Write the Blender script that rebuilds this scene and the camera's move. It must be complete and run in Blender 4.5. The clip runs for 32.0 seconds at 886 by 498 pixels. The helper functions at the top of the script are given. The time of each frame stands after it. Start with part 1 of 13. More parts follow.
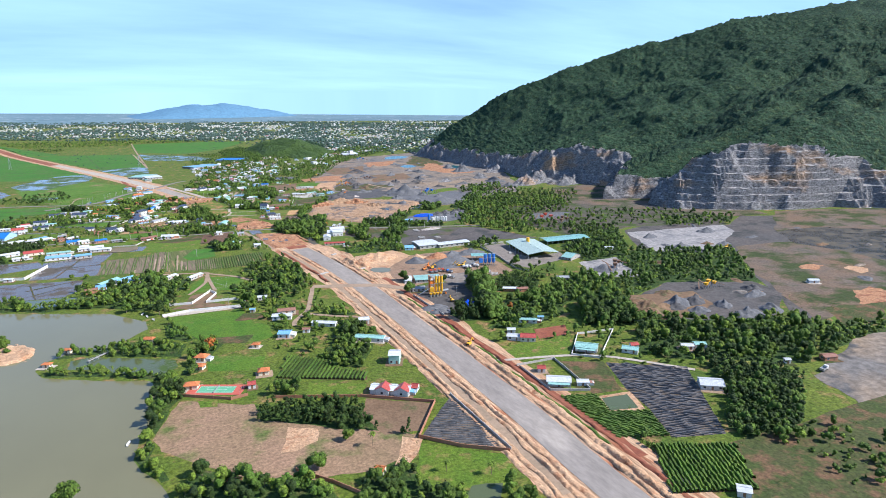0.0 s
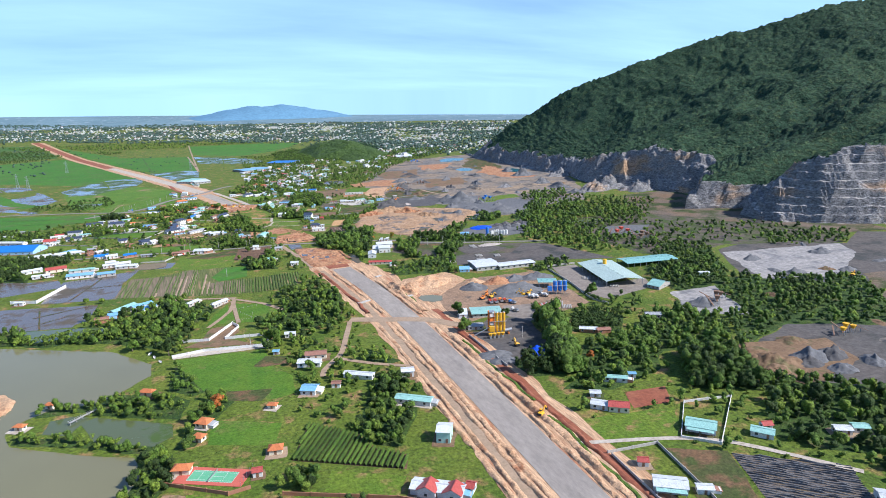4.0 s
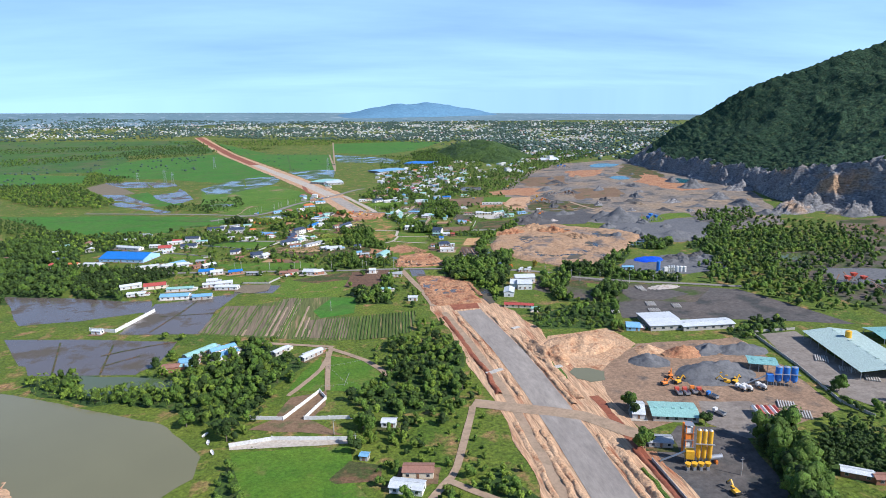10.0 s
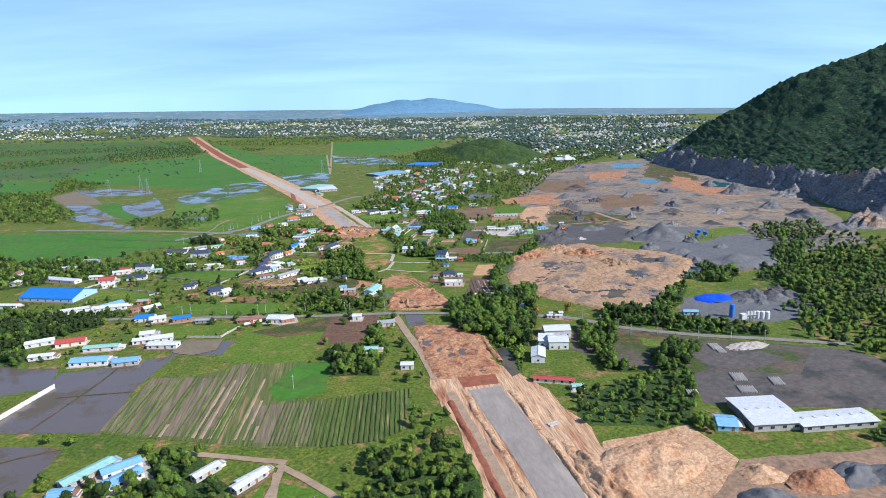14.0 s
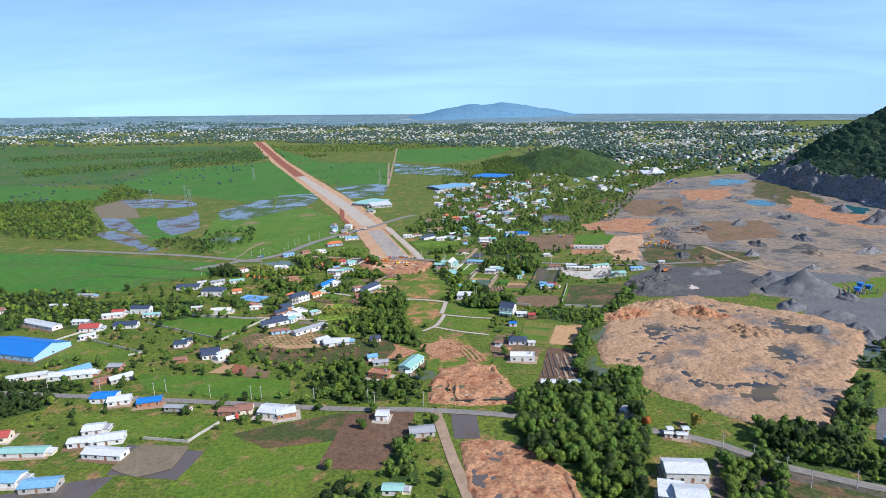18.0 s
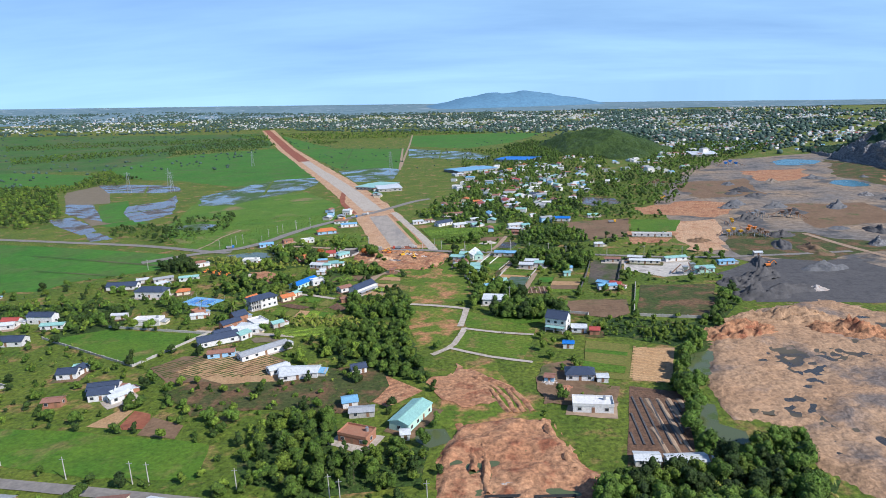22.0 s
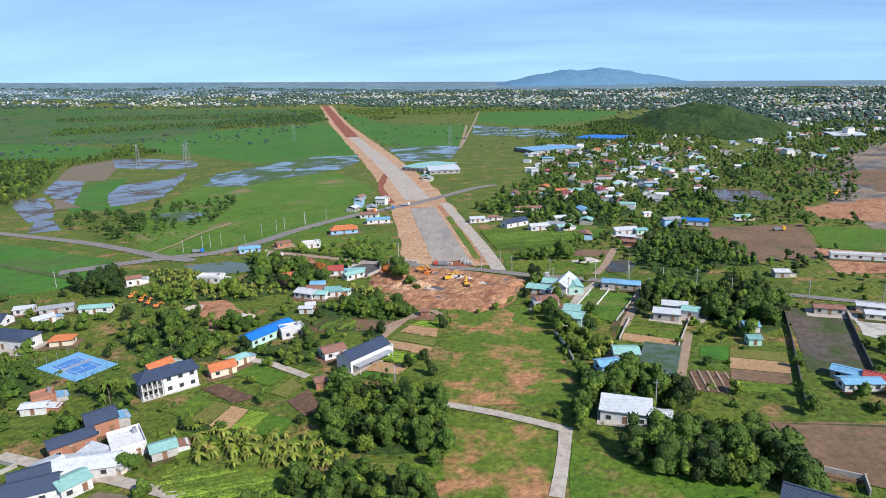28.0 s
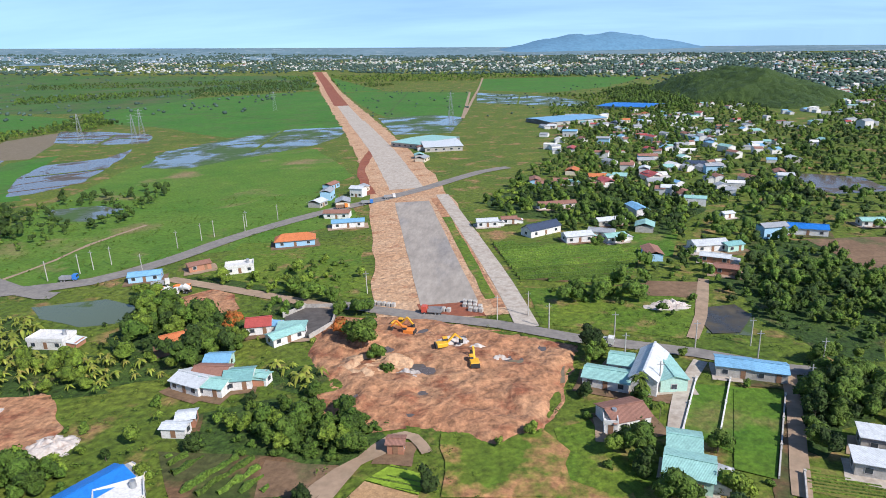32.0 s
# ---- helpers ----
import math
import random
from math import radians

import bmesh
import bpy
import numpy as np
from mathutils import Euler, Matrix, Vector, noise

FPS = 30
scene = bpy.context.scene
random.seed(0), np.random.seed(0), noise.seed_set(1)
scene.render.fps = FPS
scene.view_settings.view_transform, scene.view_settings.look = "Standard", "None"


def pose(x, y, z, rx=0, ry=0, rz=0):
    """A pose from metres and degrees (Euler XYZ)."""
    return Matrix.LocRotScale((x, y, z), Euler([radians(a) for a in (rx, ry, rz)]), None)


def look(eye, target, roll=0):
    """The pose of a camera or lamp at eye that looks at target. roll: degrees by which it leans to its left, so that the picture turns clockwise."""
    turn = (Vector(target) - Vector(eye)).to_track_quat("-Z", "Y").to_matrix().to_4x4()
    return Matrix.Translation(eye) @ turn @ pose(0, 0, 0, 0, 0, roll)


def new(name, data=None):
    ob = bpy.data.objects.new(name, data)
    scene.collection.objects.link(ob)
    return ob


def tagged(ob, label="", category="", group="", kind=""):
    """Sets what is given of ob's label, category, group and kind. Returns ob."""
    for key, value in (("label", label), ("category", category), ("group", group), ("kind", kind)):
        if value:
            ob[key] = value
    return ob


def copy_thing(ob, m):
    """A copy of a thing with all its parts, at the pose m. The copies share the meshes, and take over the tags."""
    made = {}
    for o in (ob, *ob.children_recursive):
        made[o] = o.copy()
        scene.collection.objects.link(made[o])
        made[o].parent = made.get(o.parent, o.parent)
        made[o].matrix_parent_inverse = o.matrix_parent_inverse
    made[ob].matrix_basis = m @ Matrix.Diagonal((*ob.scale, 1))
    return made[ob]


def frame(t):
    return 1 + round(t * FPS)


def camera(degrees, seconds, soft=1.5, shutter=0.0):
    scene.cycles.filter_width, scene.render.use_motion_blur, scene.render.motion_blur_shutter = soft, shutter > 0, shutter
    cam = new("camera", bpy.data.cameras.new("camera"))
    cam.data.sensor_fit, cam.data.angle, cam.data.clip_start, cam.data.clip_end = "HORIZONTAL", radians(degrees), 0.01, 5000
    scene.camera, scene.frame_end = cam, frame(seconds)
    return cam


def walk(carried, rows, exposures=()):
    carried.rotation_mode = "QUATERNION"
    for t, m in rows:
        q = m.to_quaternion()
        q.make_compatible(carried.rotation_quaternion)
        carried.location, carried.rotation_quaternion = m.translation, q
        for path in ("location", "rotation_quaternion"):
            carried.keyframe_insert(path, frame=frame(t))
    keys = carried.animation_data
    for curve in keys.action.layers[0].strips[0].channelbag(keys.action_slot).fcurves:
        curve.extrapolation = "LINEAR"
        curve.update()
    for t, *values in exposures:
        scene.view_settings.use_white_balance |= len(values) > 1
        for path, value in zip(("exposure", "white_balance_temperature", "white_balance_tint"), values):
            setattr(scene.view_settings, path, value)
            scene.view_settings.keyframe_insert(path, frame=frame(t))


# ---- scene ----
# ---- camera ----
cam = camera(70.4, 32.0, 0.9)
METRES, EYE, TILT, LEAN, TURN = 981.14, 156.0, 0.0, 0.0, -27.6
ROWS = [
    (0.0, 0.0, 0.0, 0.0, -0.26, -13.49, 1.1),
    (0.5, 0.0, 0.0119, -0.0002, 0.95, -13.45, 1.24),
    (1.0, -0.0003, 0.024, -0.0004, 2.64, -13.41, 1.34),
    (1.5, -0.0009, 0.0361, -0.0005, 4.62, -13.39, 1.5),
    (2.0, -0.0017, 0.0479, -0.0006, 4.79, -13.42, 1.53),
    (2.5, -0.0025, 0.0597, -0.0007, 4.79, -13.43, 1.59),
    (3.0, -0.0033, 0.0714, -0.0008, 4.81, -13.44, 1.64),
    (3.5, -0.004, 0.0831, -0.0009, 4.8, -13.43, 1.67),
    (5.5, -0.0075, 0.1298, -0.0012, 4.79, -13.46, 1.91),
    (6.0, -0.0085, 0.1415, -0.0013, 5.28, -13.44, 1.96),
    (6.5, -0.0099, 0.1536, -0.0016, 10.15, -13.18, 2.01),
    (7.0, -0.0125, 0.1657, -0.0019, 15.12, -12.96, 1.99),
    (7.5, -0.0158, 0.1774, -0.0018, 17.47, -12.88, 1.89),
    (8.0, -0.0196, 0.1887, -0.0019, 17.49, -12.93, 1.73),
    (8.5, -0.023, 0.2, -0.002, 17.53, -13.01, 1.68),
    (9.0, -0.0268, 0.2111, -0.002, 17.56, -13.11, 1.64),
    (9.5, -0.0304, 0.2222, -0.0018, 17.58, -13.18, 1.57),
    (10.0, -0.034, 0.2335, -0.002, 17.61, -13.21, 1.53),
    (10.5, -0.0381, 0.2466, -0.0022, 17.64, -13.22, 1.61),
    (11.0, -0.0432, 0.2623, -0.0024, 17.7, -13.25, 1.71),
    (11.5, -0.0484, 0.2793, -0.0024, 17.79, -13.34, 1.79),
    (12.0, -0.0539, 0.2969, -0.0023, 17.88, -13.42, 1.84),
    (12.5, -0.0594, 0.3145, -0.0023, 17.95, -13.49, 1.91),
    (13.0, -0.0646, 0.3323, -0.0024, 18.04, -13.55, 1.99),
    (13.5, -0.0702, 0.3502, -0.0023, 18.06, -13.58, 2.05),
    (14.0, -0.0754, 0.3683, -0.0023, 18.1, -13.58, 2.08),
    (14.5, -0.0808, 0.3865, -0.0024, 18.12, -13.48, 1.99),
    (16.5, -0.103, 0.4571, -0.002, 18.26, -13.16, 1.77),
    (17.0, -0.1086, 0.4746, -0.0018, 18.4, -13.17, 1.8),
    (17.5, -0.1141, 0.4918, -0.0017, 21.26, -13.08, 1.91),
    (18.0, -0.1211, 0.5088, -0.002, 24.47, -12.98, 1.98),
    (18.5, -0.1285, 0.5254, -0.002, 26.0, -12.96, 2.04),
    (19.0, -0.1357, 0.5407, -0.0059, 26.02, -13.03, 2.12),
    (19.5, -0.1432, 0.5567, -0.0121, 25.96, -13.07, 2.18),
    (20.0, -0.1511, 0.5733, -0.0179, 26.0, -13.14, 2.19),
    (20.5, -0.159, 0.5902, -0.0238, 26.07, -13.21, 2.24),
    (21.0, -0.1671, 0.6072, -0.03, 26.13, -13.25, 2.29),
    (21.5, -0.1751, 0.6239, -0.036, 26.15, -13.29, 2.35),
    (22.0, -0.1829, 0.6408, -0.0421, 26.16, -13.31, 2.37),
    (22.5, -0.1909, 0.6579, -0.0474, 26.14, -13.3, 2.36),
    (23.0, -0.1982, 0.6742, -0.0481, 26.14, -13.26, 2.26),
    (23.5, -0.2047, 0.6886, -0.0481, 26.06, -13.27, 2.2),
    (24.0, -0.2109, 0.7021, -0.0482, 26.0, -13.25, 2.16),
    (24.5, -0.217, 0.7158, -0.0482, 26.03, -13.14, 2.08),
    (25.0, -0.2236, 0.7296, -0.0481, 27.23, -13.03, 2.02),
    (25.5, -0.231, 0.7434, -0.0481, 31.05, -12.82, 2.04),
    (27.5, -0.2624, 0.795, -0.0619, 32.26, -12.7, 1.89),
    (28.0, -0.2713, 0.8089, -0.0682, 32.25, -14.66, 1.88),
    (28.5, -0.2803, 0.8232, -0.0743, 32.25, -17.31, 1.89),
    (29.0, -0.2894, 0.8385, -0.079, 32.27, -17.22, 1.9),
    (29.5, -0.2977, 0.8527, -0.0791, 32.3, -17.14, 1.83),
    (30.0, -0.3055, 0.8657, -0.0791, 32.33, -17.15, 1.83),
    (30.5, -0.3131, 0.8786, -0.079, 32.35, -17.18, 1.84),
    (31.0, -0.3208, 0.8913, -0.079, 32.38, -17.25, 1.9),
    (31.5, -0.3286, 0.9043, -0.079, 32.39, -17.31, 1.94),
    (32.0, -0.3363, 0.9172, -0.0789, 32.44, -17.38, 1.96),
]
walk(cam, [(t, pose(0, 0, EYE, TILT, LEAN, TURN) @ pose(METRES * x, METRES * y, METRES * z, 90 + pitch, roll, yaw)) for t, x, y, z, yaw, pitch, roll in ROWS],
     exposures=[(0.0, 0.62, 5750, 13), (6.0, 0.52, 5750, 13), (9.0, 0.43, 5750, 13), (17.0, 0.37, 5750, 13), (21.0, 0.23, 5750, 13), (25.0, 0.22, 5800, 13), (28.0, 0.24, 5900, 13), (30.0, 0.33, 5950, 14)])

# ---- light: a morning sun from the south-east, thin high cloud ----
SUN_ELEV, SUN_AZ = radians(40), radians(127)          # azimuth clockwise from +y
world = bpy.data.worlds.new("sky")
scene.world = world
world.use_nodes = True


def build_sky(nt):
    n, l = nt.nodes, nt.links
    n.clear()
    out, bg, sky = n.new("ShaderNodeOutputWorld"), n.new("ShaderNodeBackground"), n.new("ShaderNodeTexSky")
    sky.sky_type, sky.sun_disc = "NISHITA", False
    sky.sun_elevation, sky.sun_rotation = SUN_ELEV, SUN_AZ
    sky.air_density, sky.dust_density, sky.ozone_density, sky.altitude = 1.0, 0.3, 4.5, 100
    geo, sep, mx, com = n.new("ShaderNodeTexCoord"), n.new("ShaderNodeSeparateXYZ"), n.new("ShaderNodeMath"), n.new("ShaderNodeCombineXYZ")
    mx.operation = "MAXIMUM"
    mx.inputs[1].default_value = 0.012
    l.new(geo.outputs["Generated"], sep.inputs[0])
    l.new(sep.outputs[2], mx.inputs[0])
    for i in (0, 1):
        l.new(sep.outputs[i], com.inputs[i])
    lift = n.new("ShaderNodeMath")
    lift.operation = "ADD"
    lift.inputs[1].default_value = 0.13
    l.new(mx.outputs[0], lift.inputs[0])
    l.new(lift.outputs[0], com.inputs[2])
    l.new(com.outputs[0], sky.inputs["Vector"])
    # thin streaks of high cloud
    dv, scl, noi, ramp, mix = n.new("ShaderNodeVectorMath"), n.new("ShaderNodeMapping"), n.new("ShaderNodeTexNoise"), n.new("ShaderNodeValToRGB"), n.new("ShaderNodeMix")
    dv.operation = "DIVIDE"
    c3 = n.new("ShaderNodeCombineXYZ")
    ad = n.new("ShaderNodeMath")
    ad.operation = "ADD"
    ad.inputs[1].default_value = 0.14
    l.new(mx.outputs[0], ad.inputs[0])
    for i in (0, 1, 2):
        l.new(ad.outputs[0], c3.inputs[i])
    l.new(com.outputs[0], dv.inputs[0])
    l.new(c3.outputs[0], dv.inputs[1])
    l.new(dv.outputs[0], scl.inputs[0])
    scl.inputs["Scale"].default_value = (0.35, 0.9, 0.9)
    scl.inputs["Rotation"].default_value = (0, 0, radians(-20))
    l.new(scl.outputs[0], noi.inputs["Vector"])
    noi.inputs["Scale"].default_value, noi.inputs["Detail"].default_value, noi.inputs["Roughness"].default_value = 1.3, 6, 0.55
    ramp.color_ramp.elements[0].position, ramp.color_ramp.elements[1].position = 0.3, 0.85
    ramp.color_ramp.elements[0].color, ramp.color_ramp.elements[1].color = (0.12, 0.12, 0.12, 1), (0.6, 0.6, 0.6, 1)
    l.new(noi.outputs[0], ramp.inputs[0])
    mix.data_type = "RGBA"
    mix.inputs["B"].default_value = (4.5, 6.85, 8.4, 1)
    # the veil lies low and thins out towards the zenith
    thin, veil = n.new("ShaderNodeMapRange"), n.new("ShaderNodeMath")
    thin.inputs["From Min"].default_value, thin.inputs["From Max"].default_value = 0.02, 0.45
    thin.inputs["To Min"].default_value, thin.inputs["To Max"].default_value = 1.25, 0.1
    l.new(mx.outputs[0], thin.inputs[0])
    veil.operation = "MULTIPLY"
    l.new(ramp.outputs[0], veil.inputs[0])
    l.new(thin.outputs[0], veil.inputs[1])
    l.new(veil.outputs[0], mix.inputs["Factor"])
    l.new(sky.outputs[0], mix.inputs["A"])
    l.new(mix.outputs["Result"], bg.inputs[0])
    bg.inputs[1].default_value = 0.125
    l.new(bg.outputs[0], out.inputs[0])


build_sky(world.node_tree)
sun = new("sun", bpy.data.lights.new("sun", "SUN"))
sun.data.energy, sun.data.angle, sun.data.color = 5.0, radians(0.55), (1.0, 0.93, 0.81)
sun.matrix_world = look((0, 0, 900), (-math.sin(SUN_AZ) * 1000, -math.cos(SUN_AZ) * 1000, 900 - 1000 * math.tan(SUN_ELEV)))


# ---- materials ----
def material(name, a, b, scale=0.1, c=None, scale2=1.0, rough=0.9, bump=0.0, bump_scale=1.0, metal=0.0, spec=0.3, space="world", island=0.0, obj=0.0, contrast=0.2, stretch=(1, 1, 1), ribs=0.0, speckle=0.0, speckle_scale=0.55, cover=(0.46, 0.7)):
    """Two colours mixed by broad noise, a third by fine noise, with bump; island and obj vary the brightness piece by piece."""
    m = bpy.data.materials.new(name)
    m.use_nodes = True
    n, l = m.node_tree.nodes, m.node_tree.links
    p = n["Principled BSDF"]
    p.inputs["Roughness"].default_value, p.inputs["Metallic"].default_value, p.inputs["Specular IOR Level"].default_value = rough, metal, spec
    if space == "world":
        co = n.new("ShaderNodeNewGeometry").outputs["Position"]
    else:
        co = n.new("ShaderNodeTexCoord").outputs["Object"]
    mp = n.new("ShaderNodeMapping")
    mp.inputs["Scale"].default_value = stretch
    l.new(co, mp.inputs[0])

    def noisy(s, detail, lo, hi):
        t, r = n.new("ShaderNodeTexNoise"), n.new("ShaderNodeMapRange")
        t.inputs["Scale"].default_value, t.inputs["Detail"].default_value, t.inputs["Roughness"].default_value = s, detail, 0.6
        r.inputs["From Min"].default_value, r.inputs["From Max"].default_value = lo, hi
        l.new(mp.outputs[0], t.inputs["Vector"])
        l.new(t.outputs[0], r.inputs[0])
        return r.outputs[0]

    def mixed(f, x, y, blend="MIX"):
        q = n.new("ShaderNodeMix")
        q.data_type, q.blend_type = "RGBA", blend
        for s, v in (("Factor", f), ("A", x), ("B", y)):
            if isinstance(v, (tuple, float)):
                q.inputs[s].default_value = v if s == "Factor" else (*v, 1)
            else:
                l.new(v, q.inputs[s])
        return q.outputs["Result"]
    col = mixed(noisy(scale, 5, 0.5 - contrast, 0.5 + contrast), a, b)
    if c is not None:
        col = mixed(noisy(scale2, 7, *cover), col, c)
    fine = n.new("ShaderNodeTexNoise")
    fine.inputs["Scale"].default_value, fine.inputs["Detail"].default_value = max(scale2, scale) * 3.1, 3
    l.new(mp.outputs[0], fine.inputs["Vector"])
    fr = n.new("ShaderNodeMapRange")
    fr.inputs["To Min"].default_value, fr.inputs["To Max"].default_value = 0.72, 1.28
    l.new(fine.outputs[0], fr.inputs[0])
    gr = n.new("ShaderNodeCombineXYZ")
    for i in range(3):
        l.new(fr.outputs[0], gr.inputs[i])
    col = mixed(1.0, col, gr.outputs[0], "MULTIPLY")
    # fine light-dark speckle; on open ground it paints in the shadows of shrubs
    if speckle:
        t, r = n.new("ShaderNodeTexNoise"), n.new("ShaderNodeMapRange")
        t.inputs["Scale"].default_value, t.inputs["Detail"].default_value, t.inputs["Roughness"].default_value = speckle_scale, 3, 0.7
        r.inputs["From Min"].default_value, r.inputs["From Max"].default_value = 0.3, 0.7
        r.inputs["To Min"].default_value, r.inputs["To Max"].default_value = 1 - speckle, 1 + speckle
        l.new(mp.outputs[0], t.inputs["Vector"])
        l.new(t.outputs[0], r.inputs[0])
        g1 = n.new("ShaderNodeCombineXYZ")
        for i in range(3):
            l.new(r.outputs[0], g1.inputs[i])
        col = mixed(1.0, col, g1.outputs[0], "MULTIPLY")
    for amount, node, sock in ((island, "ShaderNodeNewGeometry", "Random Per Island"), (obj, "ShaderNodeObjectInfo", "Random")):
        if amount:
            r = n.new("ShaderNodeMapRange")
            r.inputs["To Min"].default_value, r.inputs["To Max"].default_value = 1 - amount, 1 + amount
            l.new(n.new(node).outputs[sock], r.inputs[0])
            g2 = n.new("ShaderNodeCombineXYZ")
            for i in range(3):
                l.new(r.outputs[0], g2.inputs[i])
            col = mixed(1.0, col, g2.outputs[0], "MULTIPLY")
    l.new(col, p.inputs["Base Color"])
    if bump or ribs:
        bp = n.new("ShaderNodeBump")
        bp.inputs["Strength"].default_value = 1.0
        if ribs:
            w = n.new("ShaderNodeTexWave")
            w.inputs["Scale"].default_value = ribs
            l.new(co, w.inputs["Vector"])
            bp.inputs["Distance"].default_value = 0.03
            l.new(w.outputs[1], bp.inputs["Height"])
        else:
            t = n.new("ShaderNodeTexNoise")
            t.inputs["Scale"].default_value, t.inputs["Detail"].default_value = bump_scale, 4
            l.new(mp.outputs[0], t.inputs["Vector"])
            bp.inputs["Distance"].default_value = bump
            l.new(t.outputs[0], bp.inputs["Height"])
        l.new(bp.outputs[0], p.inputs["Normal"])
    return m


M = {}
M["ground"] = material("grass_and_scrub", (0.06, 0.104, 0.009), (0.12, 0.145, 0.016), 0.03, (0.27, 0.155, 0.068), 0.07, bump=0.9, bump_scale=0.35, speckle=0.55, cover=(0.54, 0.68))
M["lime"] = material("lime_green_seedlings", (0.17, 0.27, 0.016), (0.21, 0.3, 0.025), 0.1, rough=0.9, speckle=0.3, speckle_scale=1.0)
M["olive"] = material("olive_vegetable_bed", (0.14, 0.135, 0.028), (0.18, 0.165, 0.04), 0.1, (0.11, 0.14, 0.02), 0.6, rough=0.9, speckle=0.35, speckle_scale=1.2)
M["straw"] = material("tan_tilled_soil", (0.35, 0.21, 0.1), (0.4, 0.26, 0.135), 0.1, rough=0.9, speckle=0.3, speckle_scale=1.0)
M["mulch"] = material("grey_mulched_soil", (0.1, 0.085, 0.078), (0.13, 0.105, 0.088), 0.05, (0.12, 0.085, 0.05), 0.09, rough=0.9, bump=0.3, bump_scale=0.8, speckle=0.4, speckle_scale=1.2, cover=(0.5, 0.62))
M["bare_sandy"] = material("bare_sandy_field", (0.3, 0.185, 0.115), (0.22, 0.15, 0.08), 0.03, (0.1, 0.125, 0.03), 0.05, bump=0.4, bump_scale=0.5, speckle=0.4, speckle_scale=0.6, cover=(0.54, 0.68))
M["white_yard"] = material("pale_concrete_slab", (0.42, 0.385, 0.335), (0.5, 0.46, 0.4), 0.05, (0.24, 0.215, 0.185), 0.09, bump=0.04, bump_scale=1.5, speckle=0.2, cover=(0.54, 0.66))
M["fallow"] = material("grass_over_orange_soil", (0.066, 0.122, 0.009), (0.125, 0.16, 0.016), 0.05, (0.36, 0.18, 0.08), 0.07, bump=0.5, bump_scale=0.4, speckle=0.45, cover=(0.48, 0.6))
M["grass"] = material("bright_grass", (0.066, 0.132, 0.009), (0.125, 0.165, 0.015), 0.05, (0.25, 0.155, 0.065), 0.11, bump=0.5, bump_scale=0.7, speckle=0.45, cover=(0.55, 0.71))
M["lawn"] = material("lush_grass", (0.05, 0.13, 0.008), (0.095, 0.16, 0.012), 0.04, (0.17, 0.145, 0.045), 0.05, bump=0.4, bump_scale=0.8, speckle=0.35, cover=(0.57, 0.71))
M["paddy"] = material("young_rice", (0.036, 0.134, 0.0098), (0.064, 0.166, 0.0147), 0.012, (0.075, 0.12, 0.025), 0.03, bump=0.15, bump_scale=1.2, speckle=0.2, speckle_scale=0.2)
M["paddy_dull"] = material("older_rice", (0.036, 0.1, 0.014), (0.06, 0.125, 0.02), 0.008, (0.1, 0.1, 0.04), 0.012, bump=0.15, bump_scale=1.2, speckle=0.2, speckle_scale=0.15)
M["weeds"] = material("weedy_soil", (0.042, 0.068, 0.011), (0.07, 0.07, 0.024), 0.06, (0.145, 0.083, 0.042), 0.08, bump=0.4, bump_scale=0.5, speckle=0.4, cover=(0.48, 0.6))
M["brown"] = material("bare_brown_soil", (0.204, 0.129, 0.0748), (0.15, 0.0918, 0.051), 0.045, (0.0884, 0.0952, 0.034), 0.06, bump=0.3, bump_scale=0.6, speckle=0.25, cover=(0.56, 0.68))
M["tilled"] = material("tilled_soil", (0.125, 0.07, 0.042), (0.165, 0.095, 0.056), 0.06, (0.085, 0.05, 0.033), 0.3, bump=0.3, bump_scale=0.9, speckle=0.3, speckle_scale=0.8)
M["sand"] = material("sandy_fill", (0.41, 0.235, 0.125), (0.5, 0.33, 0.2), 0.06, (0.29, 0.125, 0.06), 0.13, bump=1.0, bump_scale=0.4, speckle=0.35, speckle_scale=0.8, cover=(0.53, 0.7))
M["shoulder"] = material("rutted_sandy_fill", (0.42, 0.24, 0.13), (0.52, 0.35, 0.215), 0.09, (0.3, 0.115, 0.055), 0.16, bump=1.0, bump_scale=0.5, stretch=(1, 0.12, 1), speckle=0.35, speckle_scale=1.0, cover=(0.52, 0.66))
M["orange"] = material("orange_earth", (0.34, 0.158, 0.078), (0.4, 0.228, 0.122), 0.06, (0.24, 0.092, 0.046), 0.12, bump=1.2, bump_scale=0.3, speckle=0.45, speckle_scale=0.6, cover=(0.5, 0.64))
M["dump"] = material("dumped_orange_earth", (0.33, 0.2, 0.112), (0.36, 0.235, 0.14), 0.03, (0.17, 0.135, 0.112), 0.035, bump=1.2, bump_scale=0.3, speckle=0.35, speckle_scale=0.6, cover=(0.53, 0.64))
M["weedy_yard"] = material("trampled_weedy_gravel", (0.085, 0.075, 0.062), (0.115, 0.088, 0.065), 0.03, (0.05, 0.075, 0.014), 0.045, bump=0.2, bump_scale=0.5, speckle=0.35, speckle_scale=0.4, cover=(0.46, 0.58))
# leaf colours lifted towards blue, so haze is part of the paint
M["far_leaf"] = material("hazed_foliage", (0.042, 0.077, 0.06), (0.066, 0.105, 0.078), 0.01, rough=0.85, island=0.3)
# blue-green of aerial haze painted into the plain's base colour
M["far_plain"] = material("hazed_plain", (0.1, 0.165, 0.19), (0.145, 0.22, 0.25), 0.003, (0.27, 0.32, 0.34), 0.02, rough=0.95, cover=(0.56, 0.66))
